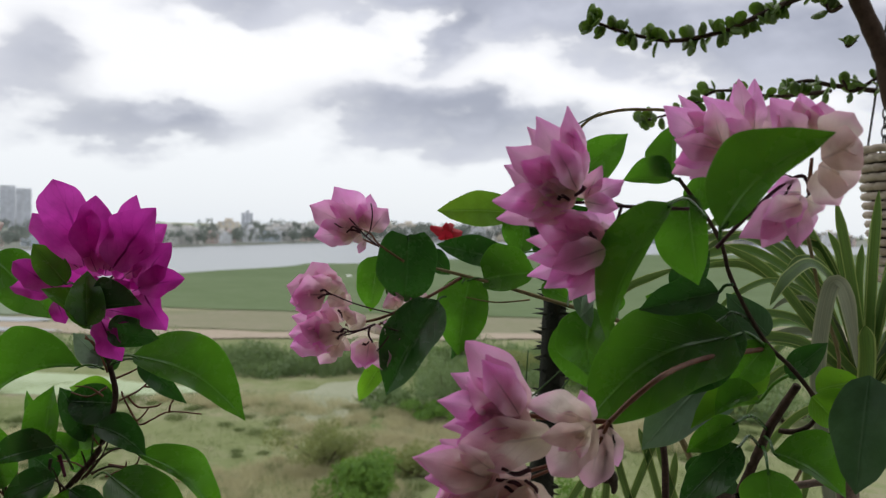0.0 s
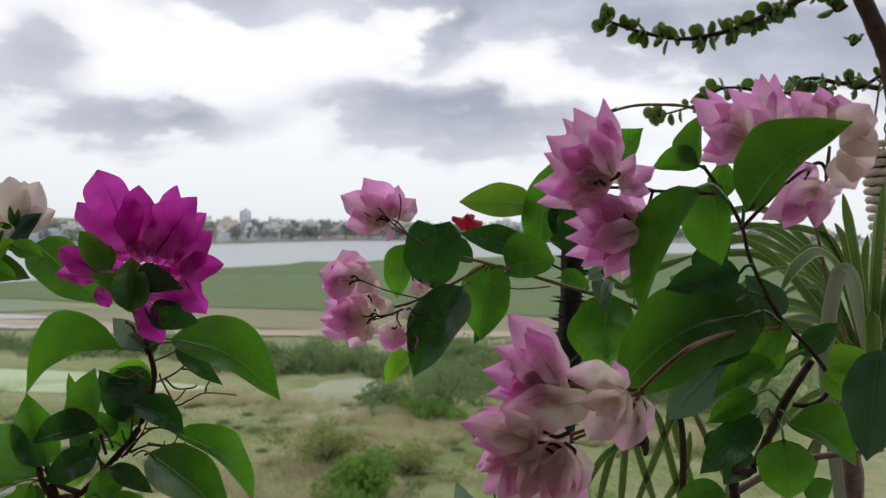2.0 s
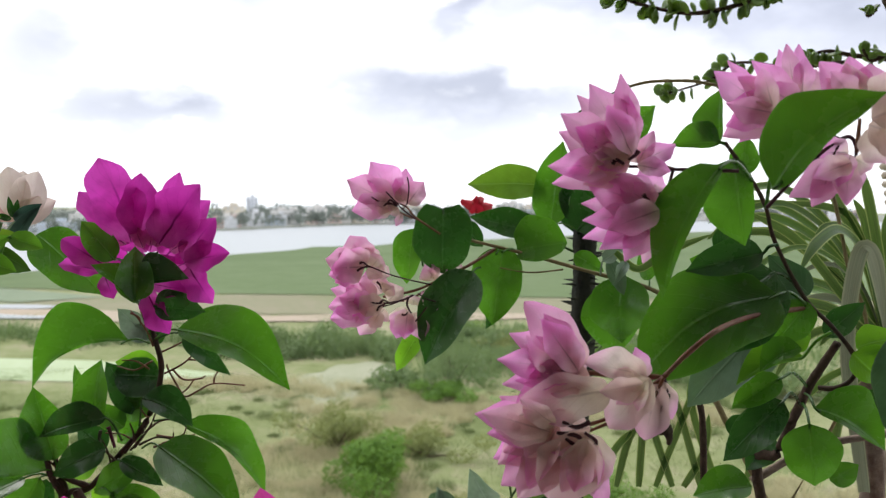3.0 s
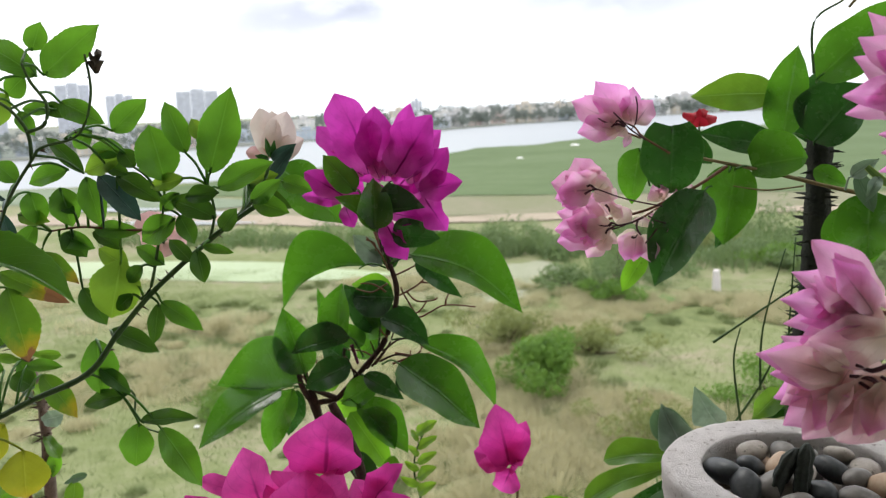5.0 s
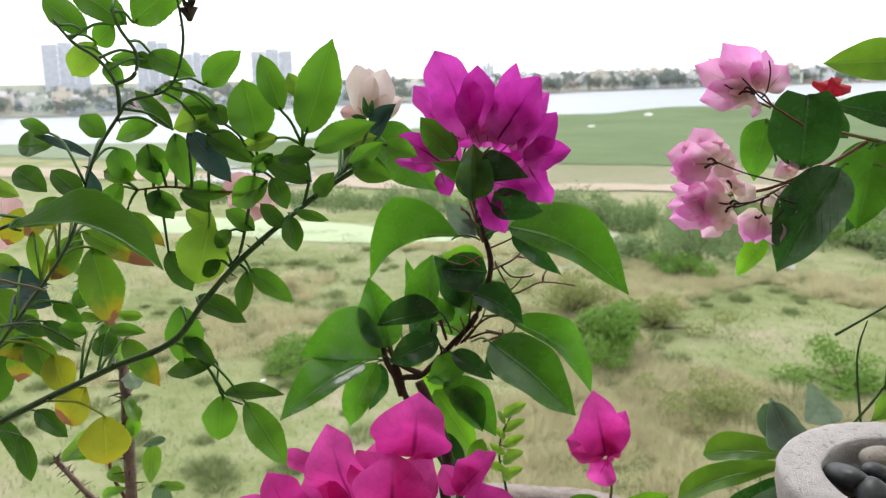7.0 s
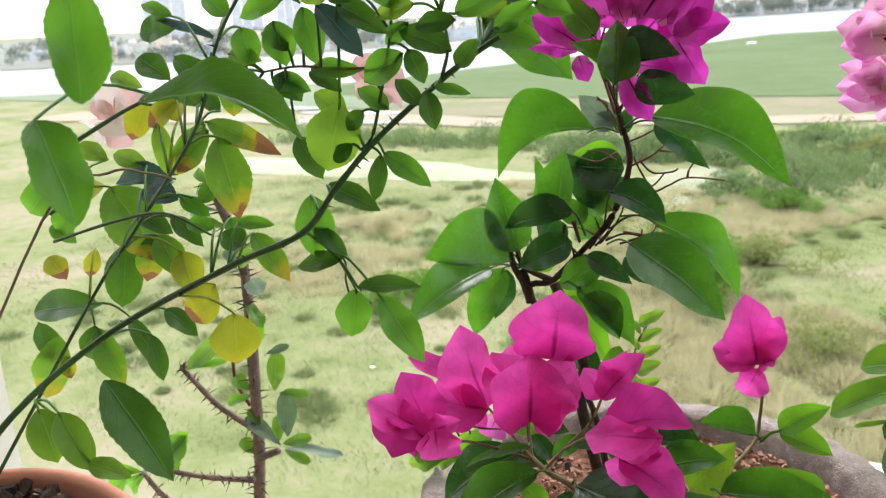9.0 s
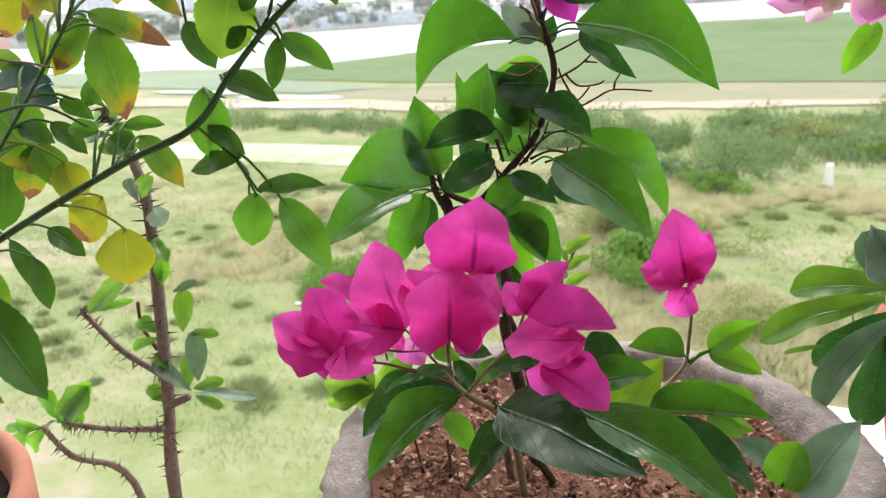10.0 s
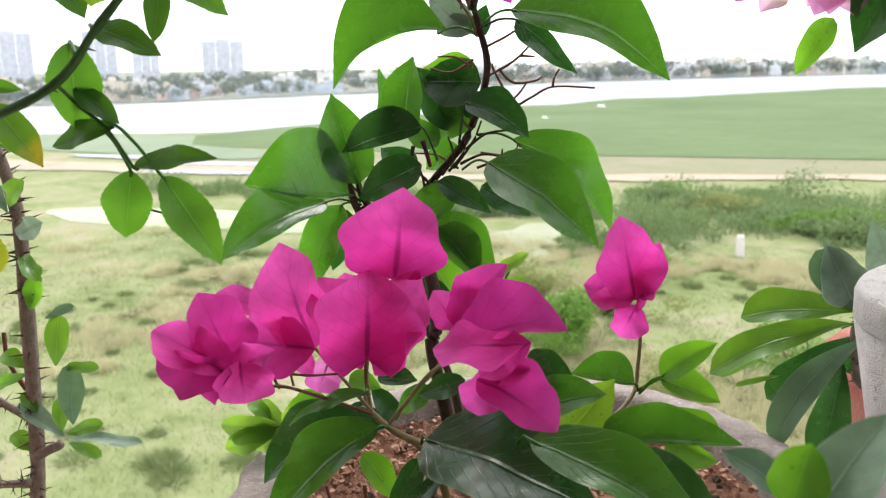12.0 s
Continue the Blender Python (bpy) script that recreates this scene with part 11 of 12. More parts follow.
bractlet(_f, (0.1247, 0.2473, 12.8740), (0.1302, 0.2473, 12.8508), (-0.25, -0.97, -0.06), 0.224, 0.247, "blush", shape="spear", wave=0.08, cup=0.35, fold=0.12)
bractlet(_f, (0.1221, 0.2554, 12.8721), (0.1331, 0.2554, 12.8535), (0.04, -1.00, 0.02), 0.240, 0.286, "blush", shape="spear", wave=0.08, cup=0.35, fold=0.12)
bractlet(_f, (0.1542, 0.2680, 12.8988), (0.1365, 0.2680, 12.9045), (0.06, -0.98, 0.18), 0.202, 0.252, "cream", shape="spear", wave=0.08, cup=0.35, fold=0.12)
bractlet(_f, (0.1523, 0.2534, 12.9014), (0.1307, 0.2534, 12.8969), (-0.02, -1.00, 0.08), 0.299, 0.245, "cream", shape="spear", wave=0.08, cup=0.35, fold=0.12)
bractlet(_f, (0.1553, 0.2558, 12.9035), (0.1394, 0.2558, 12.8900), (-0.25, -0.92, 0.29), 0.277, 0.212, "cream", shape="spear", wave=0.08, cup=0.35, fold=0.12)
bractlet(_f, (0.1545, 0.2677, 12.9016), (0.1418, 0.2677, 12.8893), (-0.11, -0.99, 0.12), 0.280, 0.219, "blush", shape="spear", wave=0.08, cup=0.35, fold=0.12)
bractlet(_f, (0.1533, 0.2524, 12.9018), (0.1499, 0.2524, 12.8878), (-0.40, -0.91, 0.10), 0.215, 0.265, "cream", shape="spear", wave=0.08, cup=0.35, fold=0.12)
bractlet(_f, (0.1560, 0.2684, 12.9027), (0.1555, 0.2684, 12.8871), (-0.32, -0.95, 0.01), 0.210, 0.252, "blush", shape="spear", wave=0.08, cup=0.35, fold=0.12)
stem(pale_plant, [(0.1669, 0.2650, 12.8942), (0.1643, 0.2650, 12.8825), (0.1662, 0.2650, 12.8739)], 0.0012, 0.0040, "bud", "withered_bud")
stem(pale_plant, [(0.1661, 0.2650, 12.8768), (0.1680, 0.2650, 12.8710), (0.1675, 0.2650, 12.8675)], 0.0030, 0.0010, "bud", "withered_bud")
stem(pale_plant, [(0.3600, 0.4300, 12.4200), (0.3600, 0.5000, 12.6000), (0.2535, 0.5500, 12.8344), (0.2355, 0.6000, 12.8950), (0.2120, 0.6300, 12.9147), (0.1579, 0.6400, 12.9286), (0.0976, 0.6400, 12.9448), (0.0413, 0.6300, 12.9586)], 0.0030, 0.0015, "stem_tan", "branch")
stem(pale_plant, [(0.0656, 0.6400, 12.9497), (0.0388, 0.6200, 12.9335), (0.0145, 0.6200, 12.9211), (-0.0103, 0.6200, 12.9100), (-0.0411, 0.6200, 12.9033)], 0.0017, 0.0012, "stem_red", "branch")
leaf(pale_plant, (0.0169, 0.6200, 12.9887), (0.0157, 0.6200, 12.9267), (0.02, -1.00, -0.00), 0.457, 0.457, "boug_dark", shape="round_leaf", lobe=0.15, fold=0.15, at=(0.0359, 0.6300, 12.9821))
leaf(pale_plant, (0.0458, 0.6200, 12.9290), (0.0020, 0.6000, 12.8425), (-0.15, -0.94, 0.30), 0.258, 0.258, "boug_dark", shape="full", fold=0.55, curl=0.1, at=(0.0524, 0.6300, 12.9321))
leaf(pale_plant, (-0.0083, 0.6400, 12.8668), (-0.0306, 0.6400, 12.8279), (-0.13, -0.99, 0.07), 0.204, 0.230, "boug_young", shape="full")
leaf(pale_plant, (-0.0136, 0.6400, 12.9687), (-0.0211, 0.6400, 12.9145), (0.02, -1.00, -0.00), 0.225, 0.327, "boug", shape="full", at=(-0.0037, 0.6300, 12.9328))
leaf(pale_plant, (0.0736, 0.6450, 12.9516), (0.0638, 0.6450, 12.8744), (-0.08, -1.00, 0.01), 0.305, 0.334, "boug", shape="full", at=(0.0671, 0.6300, 12.9450))
leaf(pale_plant, (0.0873, 0.6400, 12.9485), (0.1352, 0.6400, 12.9568), (-0.05, -0.96, 0.27), 0.610, 0.305, "boug", shape="round_leaf", lobe=0.1, at=(0.0720, 0.6300, 12.9475))
leaf(pale_plant, (0.1728, 0.6600, 12.9120), (0.1878, 0.6600, 12.8461), (-0.08, -1.00, -0.02), 0.417, 0.399, "boug", shape="full")
leaf(pale_plant, (0.1091, 0.6600, 12.9645), (0.0396, 0.6600, 12.9803), (0.05, -0.97, 0.22), 0.163, 0.245, "boug_dark", shape="full")
leaf(pale_plant, (0.1725, 0.6200, 12.9416), (0.1873, 0.6200, 12.9087), (-0.03, -1.00, -0.01), 0.247, 0.185, "dusty_green", shape="full")
leaf(pale_plant, (0.0889, 0.6600, 12.9287), (0.0565, 0.6600, 12.8684), (-0.18, -0.98, 0.09), 0.169, 0.169, "boug_dark", shape="full")
leaf(pale_plant, (0.1429, 0.6600, 12.9439), (0.1722, 0.6600, 12.9277), (0.09, -0.98, 0.16), 0.281, 0.281, "boug", shape="full")
leaf(pale_plant, (0.0318, 0.6600, 12.9730), (0.0528, 0.6600, 12.9509), (0.12, -0.99, 0.12), 0.341, 0.341, "boug_dark", shape="full")
stem(pale_plant, [(0.1311, 0.6300, 12.9315), (0.1000, 0.6300, 12.9281), (0.0709, 0.6300, 12.9322)], 0.0009, 0.0006, "stem_tan", "twig")
stem(pale_plant, [(0.0154, 0.6050, 12.9650), (-0.0085, 0.6050, 12.9805), (-0.0165, 0.6050, 12.9899), (-0.0299, 0.6050, 12.9956)], 0.0011, 0.0008, "stem_red", "twig")
blade(pale_plant, (0.1869, 0.6300, 12.9272), (0.1884, 0.6409, 12.8603), (-0.24, -0.96, -0.16), 0.85, "boug", curl=0.16, at=(0.1849, 0.6350, 12.9217))
blade(pale_plant, (0.1663, 0.6100, 12.9409), (0.1875, 0.6080, 12.9562), (-0.22, -0.96, 0.18), 0.50, "eu_grey", curl=0.08, at=(0.1669, 0.6383, 12.9263))
blade(pale_plant, (0.1866, 0.6000, 12.9414), (0.1752, 0.5901, 12.9211), (-0.02, -0.90, 0.45), 0.40, "eu_grey", curl=0.16, at=(0.1895, 0.6342, 12.9205))
blade(pale_plant, (0.2136, 0.6400, 12.9216), (0.2017, 0.6344, 12.9542), (0.11, -0.99, -0.13), 0.46, "boug", curl=0.09, at=(0.2120, 0.6300, 12.9147))
blade(pale_plant, (0.2300, 0.6200, 12.9026), (0.2565, 0.6055, 12.9248), (-0.36, -0.92, -0.17), 0.55, "boug", curl=0.12, at=(0.2238, 0.6150, 12.9048))
blade(pale_plant, (0.2445, 0.6400, 12.8891), (0.2362, 0.6416, 12.8562), (-0.18, -0.98, -0.00), 0.55, "boug_young", curl=0.07, at=(0.2238, 0.6150, 12.9048))
blade(pale_plant, (0.2600, 0.6300, 12.9274), (0.2677, 0.6129, 12.9544), (-0.09, -0.85, -0.52), 0.55, "boug", curl=0.08, at=(0.2238, 0.6150, 12.9048))
blade(pale_plant, (0.2336, 0.6600, 12.8918), (0.2476, 0.6491, 12.8604), (-0.19, -0.95, 0.25), 0.46, "boug", curl=0.07, at=(0.2120, 0.6300, 12.9147))
_f = stem(pale_plant, [(-0.0106, 0.6050, 12.9794), (-0.0315, 0.5980, 12.9889)], 0.0010, 0.0008, "stem_red", "inflorescence", label="upper spray of small pale pink bracts")
bractlet(_f, (-0.0238, 0.6050, 12.9913), (-0.0511, 0.6050, 13.0324), (0.07, -1.00, 0.05), 0.283, 0.368, "pink", shape="spear", wave=0.1, cup=0.3, fold=0.15)
bractlet(_f, (-0.0257, 0.6120, 12.9922), (-0.0344, 0.6120, 13.0270), (0.07, -1.00, 0.02), 0.275, 0.235, "pink", shape="spear", wave=0.1, cup=0.3, fold=0.15)
bractlet(_f, (-0.0269, 0.6000, 12.9915), (-0.0723, 0.6000, 13.0148), (0.06, -0.99, 0.12), 0.273, 0.301, "pink", shape="spear", wave=0.1, cup=0.3, fold=0.15)
bractlet(_f, (-0.0304, 0.5960, 12.9912), (-0.0668, 0.5960, 12.9863), (-0.01, -1.00, 0.06), 0.301, 0.377, "pink", shape="spear", wave=0.1, cup=0.3, fold=0.15)
bractlet(_f, (-0.0279, 0.5940, 12.9902), (-0.0491, 0.5940, 12.9806), (-0.02, -1.00, 0.04), 0.296, 0.355, "blush", shape="spear", wave=0.1, cup=0.3, fold=0.15)
bractlet(_f, (-0.0269, 0.6150, 12.9936), (-0.0628, 0.6150, 13.0204), (0.05, -1.00, 0.07), 0.127, 0.127, "pink", shape="spear", wave=0.1, cup=0.3, fold=0.15)
bractlet(_f, (-0.0154, 0.6060, 12.9911), (-0.0174, 0.6060, 13.0262), (0.05, -1.00, 0.00), 0.397, 0.198, "pink", shape="spear", wave=0.1, cup=0.3, fold=0.15)
bractlet(_f, (-0.0151, 0.6000, 12.9926), (0.0002, 0.6000, 13.0131), (-0.07, -1.00, 0.05), 0.491, 0.436, "pink", shape="spear", wave=0.1, cup=0.3, fold=0.15)
bractlet(_f, (-0.0190, 0.6020, 12.9946), (-0.0216, 0.6020, 13.0082), (0.06, -1.00, 0.01), 0.505, 0.505, "cream", shape="spear", wave=0.1, cup=0.3, fold=0.15)
bractlet(_f, (-0.0256, 0.5950, 12.9892), (-0.0446, 0.5950, 12.9993), (0.04, -1.00, 0.08), 0.512, 0.384, "blush", shape="spear", wave=0.1, cup=0.3, fold=0.15)
bractlet(_f, (-0.0226, 0.5930, 12.9892), (-0.0300, 0.5930, 12.9826), (-0.01, -1.00, 0.01), 0.557, 0.696, "blush", shape="spear", wave=0.1, cup=0.3, fold=0.15)
bractlet(_f, (-0.0188, 0.5920, 12.9834), (-0.0246, 0.5920, 12.9720), (0.01, -1.00, -0.00), 0.268, 0.268, "pink", shape="spear", wave=0.1, cup=0.3, fold=0.15)
bractlet(_f, (-0.0290, 0.6100, 12.9938), (-0.0539, 0.6100, 13.0141), (0.06, -1.00, 0.07), 0.350, 0.350, "pink", shape="spear", wave=0.1, cup=0.3, fold=0.15)
bractlet(_f, (-0.0258, 0.6140, 12.9926), (-0.0416, 0.6140, 13.0186), (0.07, -1.00, 0.05), 0.372, 0.418, "blush", shape="spear", wave=0.1, cup=0.3, fold=0.15)
stem(_f, [(-0.0057, 0.5920, 12.9783), (-0.0184, 0.5920, 12.9877), (-0.0245, 0.5920, 12.9940), (-0.0340, 0.5920, 13.0038)], 0.0007, 0.0006, "stem_dark", "flower_stalk")
stem(_f, [(-0.0184, 0.5920, 12.9877), (-0.0143, 0.5920, 12.9937), (-0.0127, 0.5920, 13.0079), (-0.0143, 0.5920, 13.0173)], 0.0007, 0.0006, "stem_dark", "flower_stalk")
stem(_f, [(-0.0231, 0.5920, 12.9906), (-0.0396, 0.5920, 12.9944), (-0.0511, 0.5920, 13.0015)], 0.0007, 0.0006, "stem_dark", "flower_stalk")
stem(_f, [(-0.0244, 0.5900, 12.9917), (-0.0319, 0.5900, 12.9933), (-0.0356, 0.5900, 12.9905)], 0.0010, 0.0008, "stem_dark", "flower_stalk")
stem(_f, [(-0.0234, 0.5900, 12.9912), (-0.0291, 0.5900, 12.9961), (-0.0319, 0.5900, 12.9943)], 0.0010, 0.0008, "stem_dark", "flower_stalk")
_f = stem(pale_plant, [(0.0061, 0.6250, 12.9137), (-0.0267, 0.6200, 12.8997), (-0.0569, 0.6180, 12.9269)], 0.0012, 0.0008, "stem_red", "inflorescence", label="drooping spray of small pink and cream bracts")
bractlet(_f, (-0.0551, 0.6000, 12.9343), (-0.0926, 0.6000, 12.9404), (0.03, -0.98, 0.18), 0.444, 0.370, "pink", shape="spear", wave=0.1, cup=0.3, fold=0.15)
bractlet(_f, (-0.0567, 0.6060, 12.9357), (-0.0708, 0.6060, 12.9626), (0.14, -0.99, 0.07), 0.557, 0.510, "pink", shape="spear", wave=0.1, cup=0.3, fold=0.15)
bractlet(_f, (-0.0591, 0.6100, 12.9363), (-0.0603, 0.6100, 12.9597), (0.11, -0.99, 0.01), 0.485, 0.545, "pink", shape="spear", wave=0.1, cup=0.3, fold=0.15)
bractlet(_f, (-0.0566, 0.5960, 12.9337), (-0.0884, 0.5960, 12.9255), (-0.03, -0.99, 0.12), 0.426, 0.383, "pink", shape="spear", wave=0.1, cup=0.3, fold=0.15)
bractlet(_f, (-0.0552, 0.5920, 12.9321), (-0.0818, 0.5920, 12.9189), (-0.04, -1.00, 0.08), 0.328, 0.375, "blush", shape="spear", wave=0.1, cup=0.3, fold=0.15)
bractlet(_f, (-0.0529, 0.5880, 12.9344), (-0.0823, 0.5880, 12.9325), (-0.01, -0.99, 0.14), 0.516, 0.516, "pink", shape="spear", wave=0.1, cup=0.3, fold=0.15)
bractlet(_f, (-0.0525, 0.5940, 12.9348), (-0.0683, 0.5940, 12.9499), (0.12, -0.99, 0.12), 0.573, 0.510, "blush", shape="spear", wave=0.1, cup=0.3, fold=0.15)
bractlet(_f, (-0.0496, 0.6040, 12.9339), (-0.0527, 0.6040, 12.9540), (0.11, -0.99, 0.02), 0.345, 0.483, "cream", shape="spear", wave=0.1, cup=0.3, fold=0.15)
bractlet(_f, (-0.0482, 0.6000, 12.9342), (-0.0396, 0.6000, 12.9442), (-0.02, -1.00, 0.02), 0.741, 0.847, "cream", shape="broad", wave=0.1, cup=0.3, fold=0.15)
bractlet(_f, (-0.0441, 0.5980, 12.9314), (-0.0305, 0.5980, 12.9255), (0.07, -0.99, 0.16), 0.469, 0.469, "cream", shape="spear", wave=0.1, cup=0.3, fold=0.15)
bractlet(_f, (-0.0525, 0.5940, 12.9318), (-0.0365, 0.5940, 12.9249), (0.07, -0.98, 0.16), 0.317, 0.396, "cream", shape="spear", wave=0.1, cup=0.3, fold=0.15)
bractlet(_f, (-0.0396, 0.6060, 12.9083), (-0.0547, 0.6060, 12.9296), (0.14, -0.99, 0.10), 0.541, 0.487, "pink", shape="broad", wave=0.1, cup=0.3, fold=0.15)
bractlet(_f, (-0.0440, 0.6000, 12.9040), (-0.0728, 0.6000, 12.9149), (0.07, -0.98, 0.19), 0.546, 0.455, "pink", shape="broad", wave=0.1, cup=0.3, fold=0.15)
bractlet(_f, (-0.0492, 0.6040, 12.9003), (-0.0886, 0.6040, 12.9118), (0.06, -0.98, 0.20), 0.242, 0.242, "pink", shape="spear", wave=0.1, cup=0.3, fold=0.15)
bractlet(_f, (-0.0498, 0.6000, 12.8978), (-0.0900, 0.6000, 12.8952), (-0.01, -0.98, 0.19), 0.315, 0.315, "pink", shape="spear", wave=0.1, cup=0.3, fold=0.15)
bractlet(_f, (-0.0504, 0.5960, 12.8943), (-0.0874, 0.5960, 12.8844), (-0.04, -0.99, 0.16), 0.367, 0.294, "pink", shape="spear", wave=0.1, cup=0.3, fold=0.15)
bractlet(_f, (-0.0501, 0.5920, 12.8980), (-0.0778, 0.5920, 12.9057), (0.06, -0.98, 0.20), 0.387, 0.387, "pink", shape="spear", wave=0.1, cup=0.3, fold=0.15)
bractlet(_f, (-0.0483, 0.5940, 12.8947), (-0.0655, 0.5940, 12.8821), (-0.06, -0.99, 0.09), 0.460, 0.394, "pink", shape="spear", wave=0.1, cup=0.3, fold=0.15)
bractlet(_f, (-0.0431, 0.5900, 12.8994), (-0.0636, 0.5900, 12.8950), (-0.04, -0.98, 0.17), 0.662, 0.662, "pink", shape="broad", wave=0.1, cup=0.3, fold=0.15)
bractlet(_f, (-0.0352, 0.5880, 12.9028), (-0.0584, 0.5880, 12.8934), (-0.06, -0.99, 0.14), 0.387, 0.442, "cream", shape="broad", wave=0.1, cup=0.3, fold=0.15)
bractlet(_f, (-0.0392, 0.6000, 12.9152), (-0.0364, 0.6000, 12.9222), (0.01, -1.00, -0.00), 1.288, 1.472, "cream", shape="broad", wave=0.1, cup=0.3, fold=0.15)
bractlet(_f, (-0.0374, 0.6020, 12.9089), (-0.0278, 0.6020, 12.9180), (-0.05, -1.00, 0.06), 0.635, 0.635, "cream", shape="spear", wave=0.1, cup=0.3, fold=0.15)
bractlet(_f, (-0.0335, 0.6040, 12.9015), (-0.0191, 0.6040, 12.9138), (-0.06, -1.00, 0.08), 0.521, 0.447, "cream", shape="broad", wave=0.1, cup=0.3, fold=0.15)
bractlet(_f, (-0.0433, 0.5940, 12.8917), (-0.0589, 0.5940, 12.8699), (-0.04, -1.00, 0.03), 0.366, 0.418, "blush", shape="spear", wave=0.1, cup=0.3, fold=0.15)
bractlet(_f, (-0.0382, 0.5900, 12.8934), (-0.0477, 0.5900, 12.8770), (-0.03, -1.00, 0.02), 0.440, 0.513, "cream", shape="spear", wave=0.1, cup=0.3, fold=0.15)
bractlet(_f, (-0.0365, 0.6000, 12.8950), (-0.0438, 0.6000, 12.8836), (-0.04, -1.00, 0.02), 0.731, 0.731, "blush", shape="spear", wave=0.1, cup=0.3, fold=0.15)
bractlet(_f, (-0.0147, 0.5980, 12.8946), (-0.0248, 0.5980, 12.8670), (-0.02, -1.00, 0.01), 0.429, 0.382, "pink", shape="spear", wave=0.1, cup=0.3, fold=0.15)
bractlet(_f, (-0.0135, 0.5940, 12.8932), (-0.0164, 0.5940, 12.8670), (0.02, -1.00, -0.00), 0.370, 0.423, "blush", shape="spear", wave=0.1, cup=0.3, fold=0.15)
bractlet(_f, (-0.0089, 0.5980, 12.8917), (0.0012, 0.5980, 12.8647), (0.10, -0.99, 0.04), 0.341, 0.292, "blush", shape="spear", wave=0.1, cup=0.3, fold=0.15)
bractlet(_f, (-0.0169, 0.6040, 12.8957), (-0.0292, 0.6040, 12.8730), (-0.05, -1.00, 0.02), 0.328, 0.328, "cream", shape="spear", wave=0.1, cup=0.3, fold=0.15)
bractlet(_f, (-0.0090, 0.5980, 12.8987), (-0.0073, 0.5980, 12.9077), (0.00, -1.00, -0.00), 1.066, 1.066, "cream", shape="broad", wave=0.1, cup=0.3, fold=0.15)
bractlet(_f, (-0.0006, 0.6040, 12.8959), (0.0134, 0.6040, 12.9041), (-0.08, -0.99, 0.13), 0.695, 0.608, "pink", shape="broad", wave=0.1, cup=0.3, fold=0.15)
bractlet(_f, (0.0029, 0.6100, 12.9012), (0.0159, 0.6100, 12.9133), (-0.08, -0.99, 0.09), 0.478, 0.557, "cream", shape="spear", wave=0.1, cup=0.3, fold=0.15)
bractlet(_f, (-0.0023, 0.6020, 12.8892), (0.0047, 0.6020, 12.8742), (0.10, -0.99, 0.05), 0.596, 0.596, "blush", shape="spear", wave=0.1, cup=0.3, fold=0.15)
bractlet(_f, (0.0090, 0.6200, 12.9201), (-0.0000, 0.6200, 12.9362), (0.08, -1.00, 0.04), 0.542, 0.465, "blush", shape="spear", wave=0.1, cup=0.3, fold=0.15)
bractlet(_f, (0.0109, 0.6220, 12.9189), (0.0171, 0.6220, 12.9350), (-0.05, -1.00, 0.02), 0.580, 0.663, "blush", shape="spear", wave=0.1, cup=0.3, fold=0.15)
bractlet(_f, (0.0032, 0.6200, 12.9201), (-0.0018, 0.6200, 12.9302), (0.08, -1.00, 0.04), 0.634, 0.634, "cream", shape="spear", wave=0.1, cup=0.3, fold=0.15)
bractlet(_f, (0.0270, 0.6250, 12.9227), (0.0322, 0.6250, 12.9377), (-0.06, -1.00, 0.02), 0.633, 0.542, "cream", shape="spear", wave=0.1, cup=0.3, fold=0.15)
stem(_f, [(0.0095, 0.5920, 12.9184), (-0.0102, 0.5920, 12.9222), (-0.0292, 0.5920, 12.9271), (-0.0475, 0.5920, 12.9340), (-0.0572, 0.5920, 12.9380), (-0.0656, 0.5920, 12.9410)], 0.0007, 0.0006, "stem_dark", "flower_stalk")
stem(_f, [(-0.0485, 0.5920, 12.9340), (-0.0592, 0.5920, 12.9350), (-0.0705, 0.5920, 12.9341)], 0.0007, 0.0006, "stem_dark", "flower_stalk")
stem(_f, [(-0.0074, 0.5880, 12.9090), (-0.0214, 0.5880, 12.9029), (-0.0381, 0.5880, 12.9007), (-0.0478, 0.5880, 12.9016)], 0.0010, 0.0008, "stem_dark", "flower_stalk")
stem(_f, [(-0.0190, 0.5870, 12.9041), (-0.0284, 0.5870, 12.9000), (-0.0428, 0.5870, 12.8958)], 0.0007, 0.0006, "stem_dark", "flower_stalk")
stem(_f, [(-0.0120, 0.5880, 12.9070), (-0.0133, 0.5880, 12.8996), (-0.0094, 0.5880, 12.8922)], 0.0010, 0.0008, "stem_dark", "flower_stalk")
stem(_f, [(-0.0044, 0.5960, 12.9100), (0.0032, 0.5960, 12.9051), (0.0126, 0.5960, 12.9022)], 0.0007, 0.0006, "stem_dark", "flower_stalk")
stem(_f, [(0.0044, 0.5920, 12.8978), (-0.0011, 0.5920, 12.8898), (-0.0066, 0.5920, 12.8837)], 0.0007, 0.0006, "stem_dark", "flower_stalk")
stem(_f, [(-0.0498, 0.5850, 12.9357), (-0.0536, 0.5850, 12.9387), (-0.0575, 0.5850, 12.9377)], 0.0006, 0.0013, "stem_dark", "withered_flower")
stem(_f, [(-0.0488, 0.5850, 12.9347), (-0.0546, 0.5850, 12.9337), (-0.0594, 0.5850, 12.9308)], 0.0006, 0.0013, "stem_dark", "withered_flower")
stem(_f, [(-0.0302, 0.5850, 12.9022), (-0.0350, 0.5850, 12.9042), (-0.0379, 0.5850, 12.9011)], 0.0006, 0.0013, "stem_dark", "withered_flower")
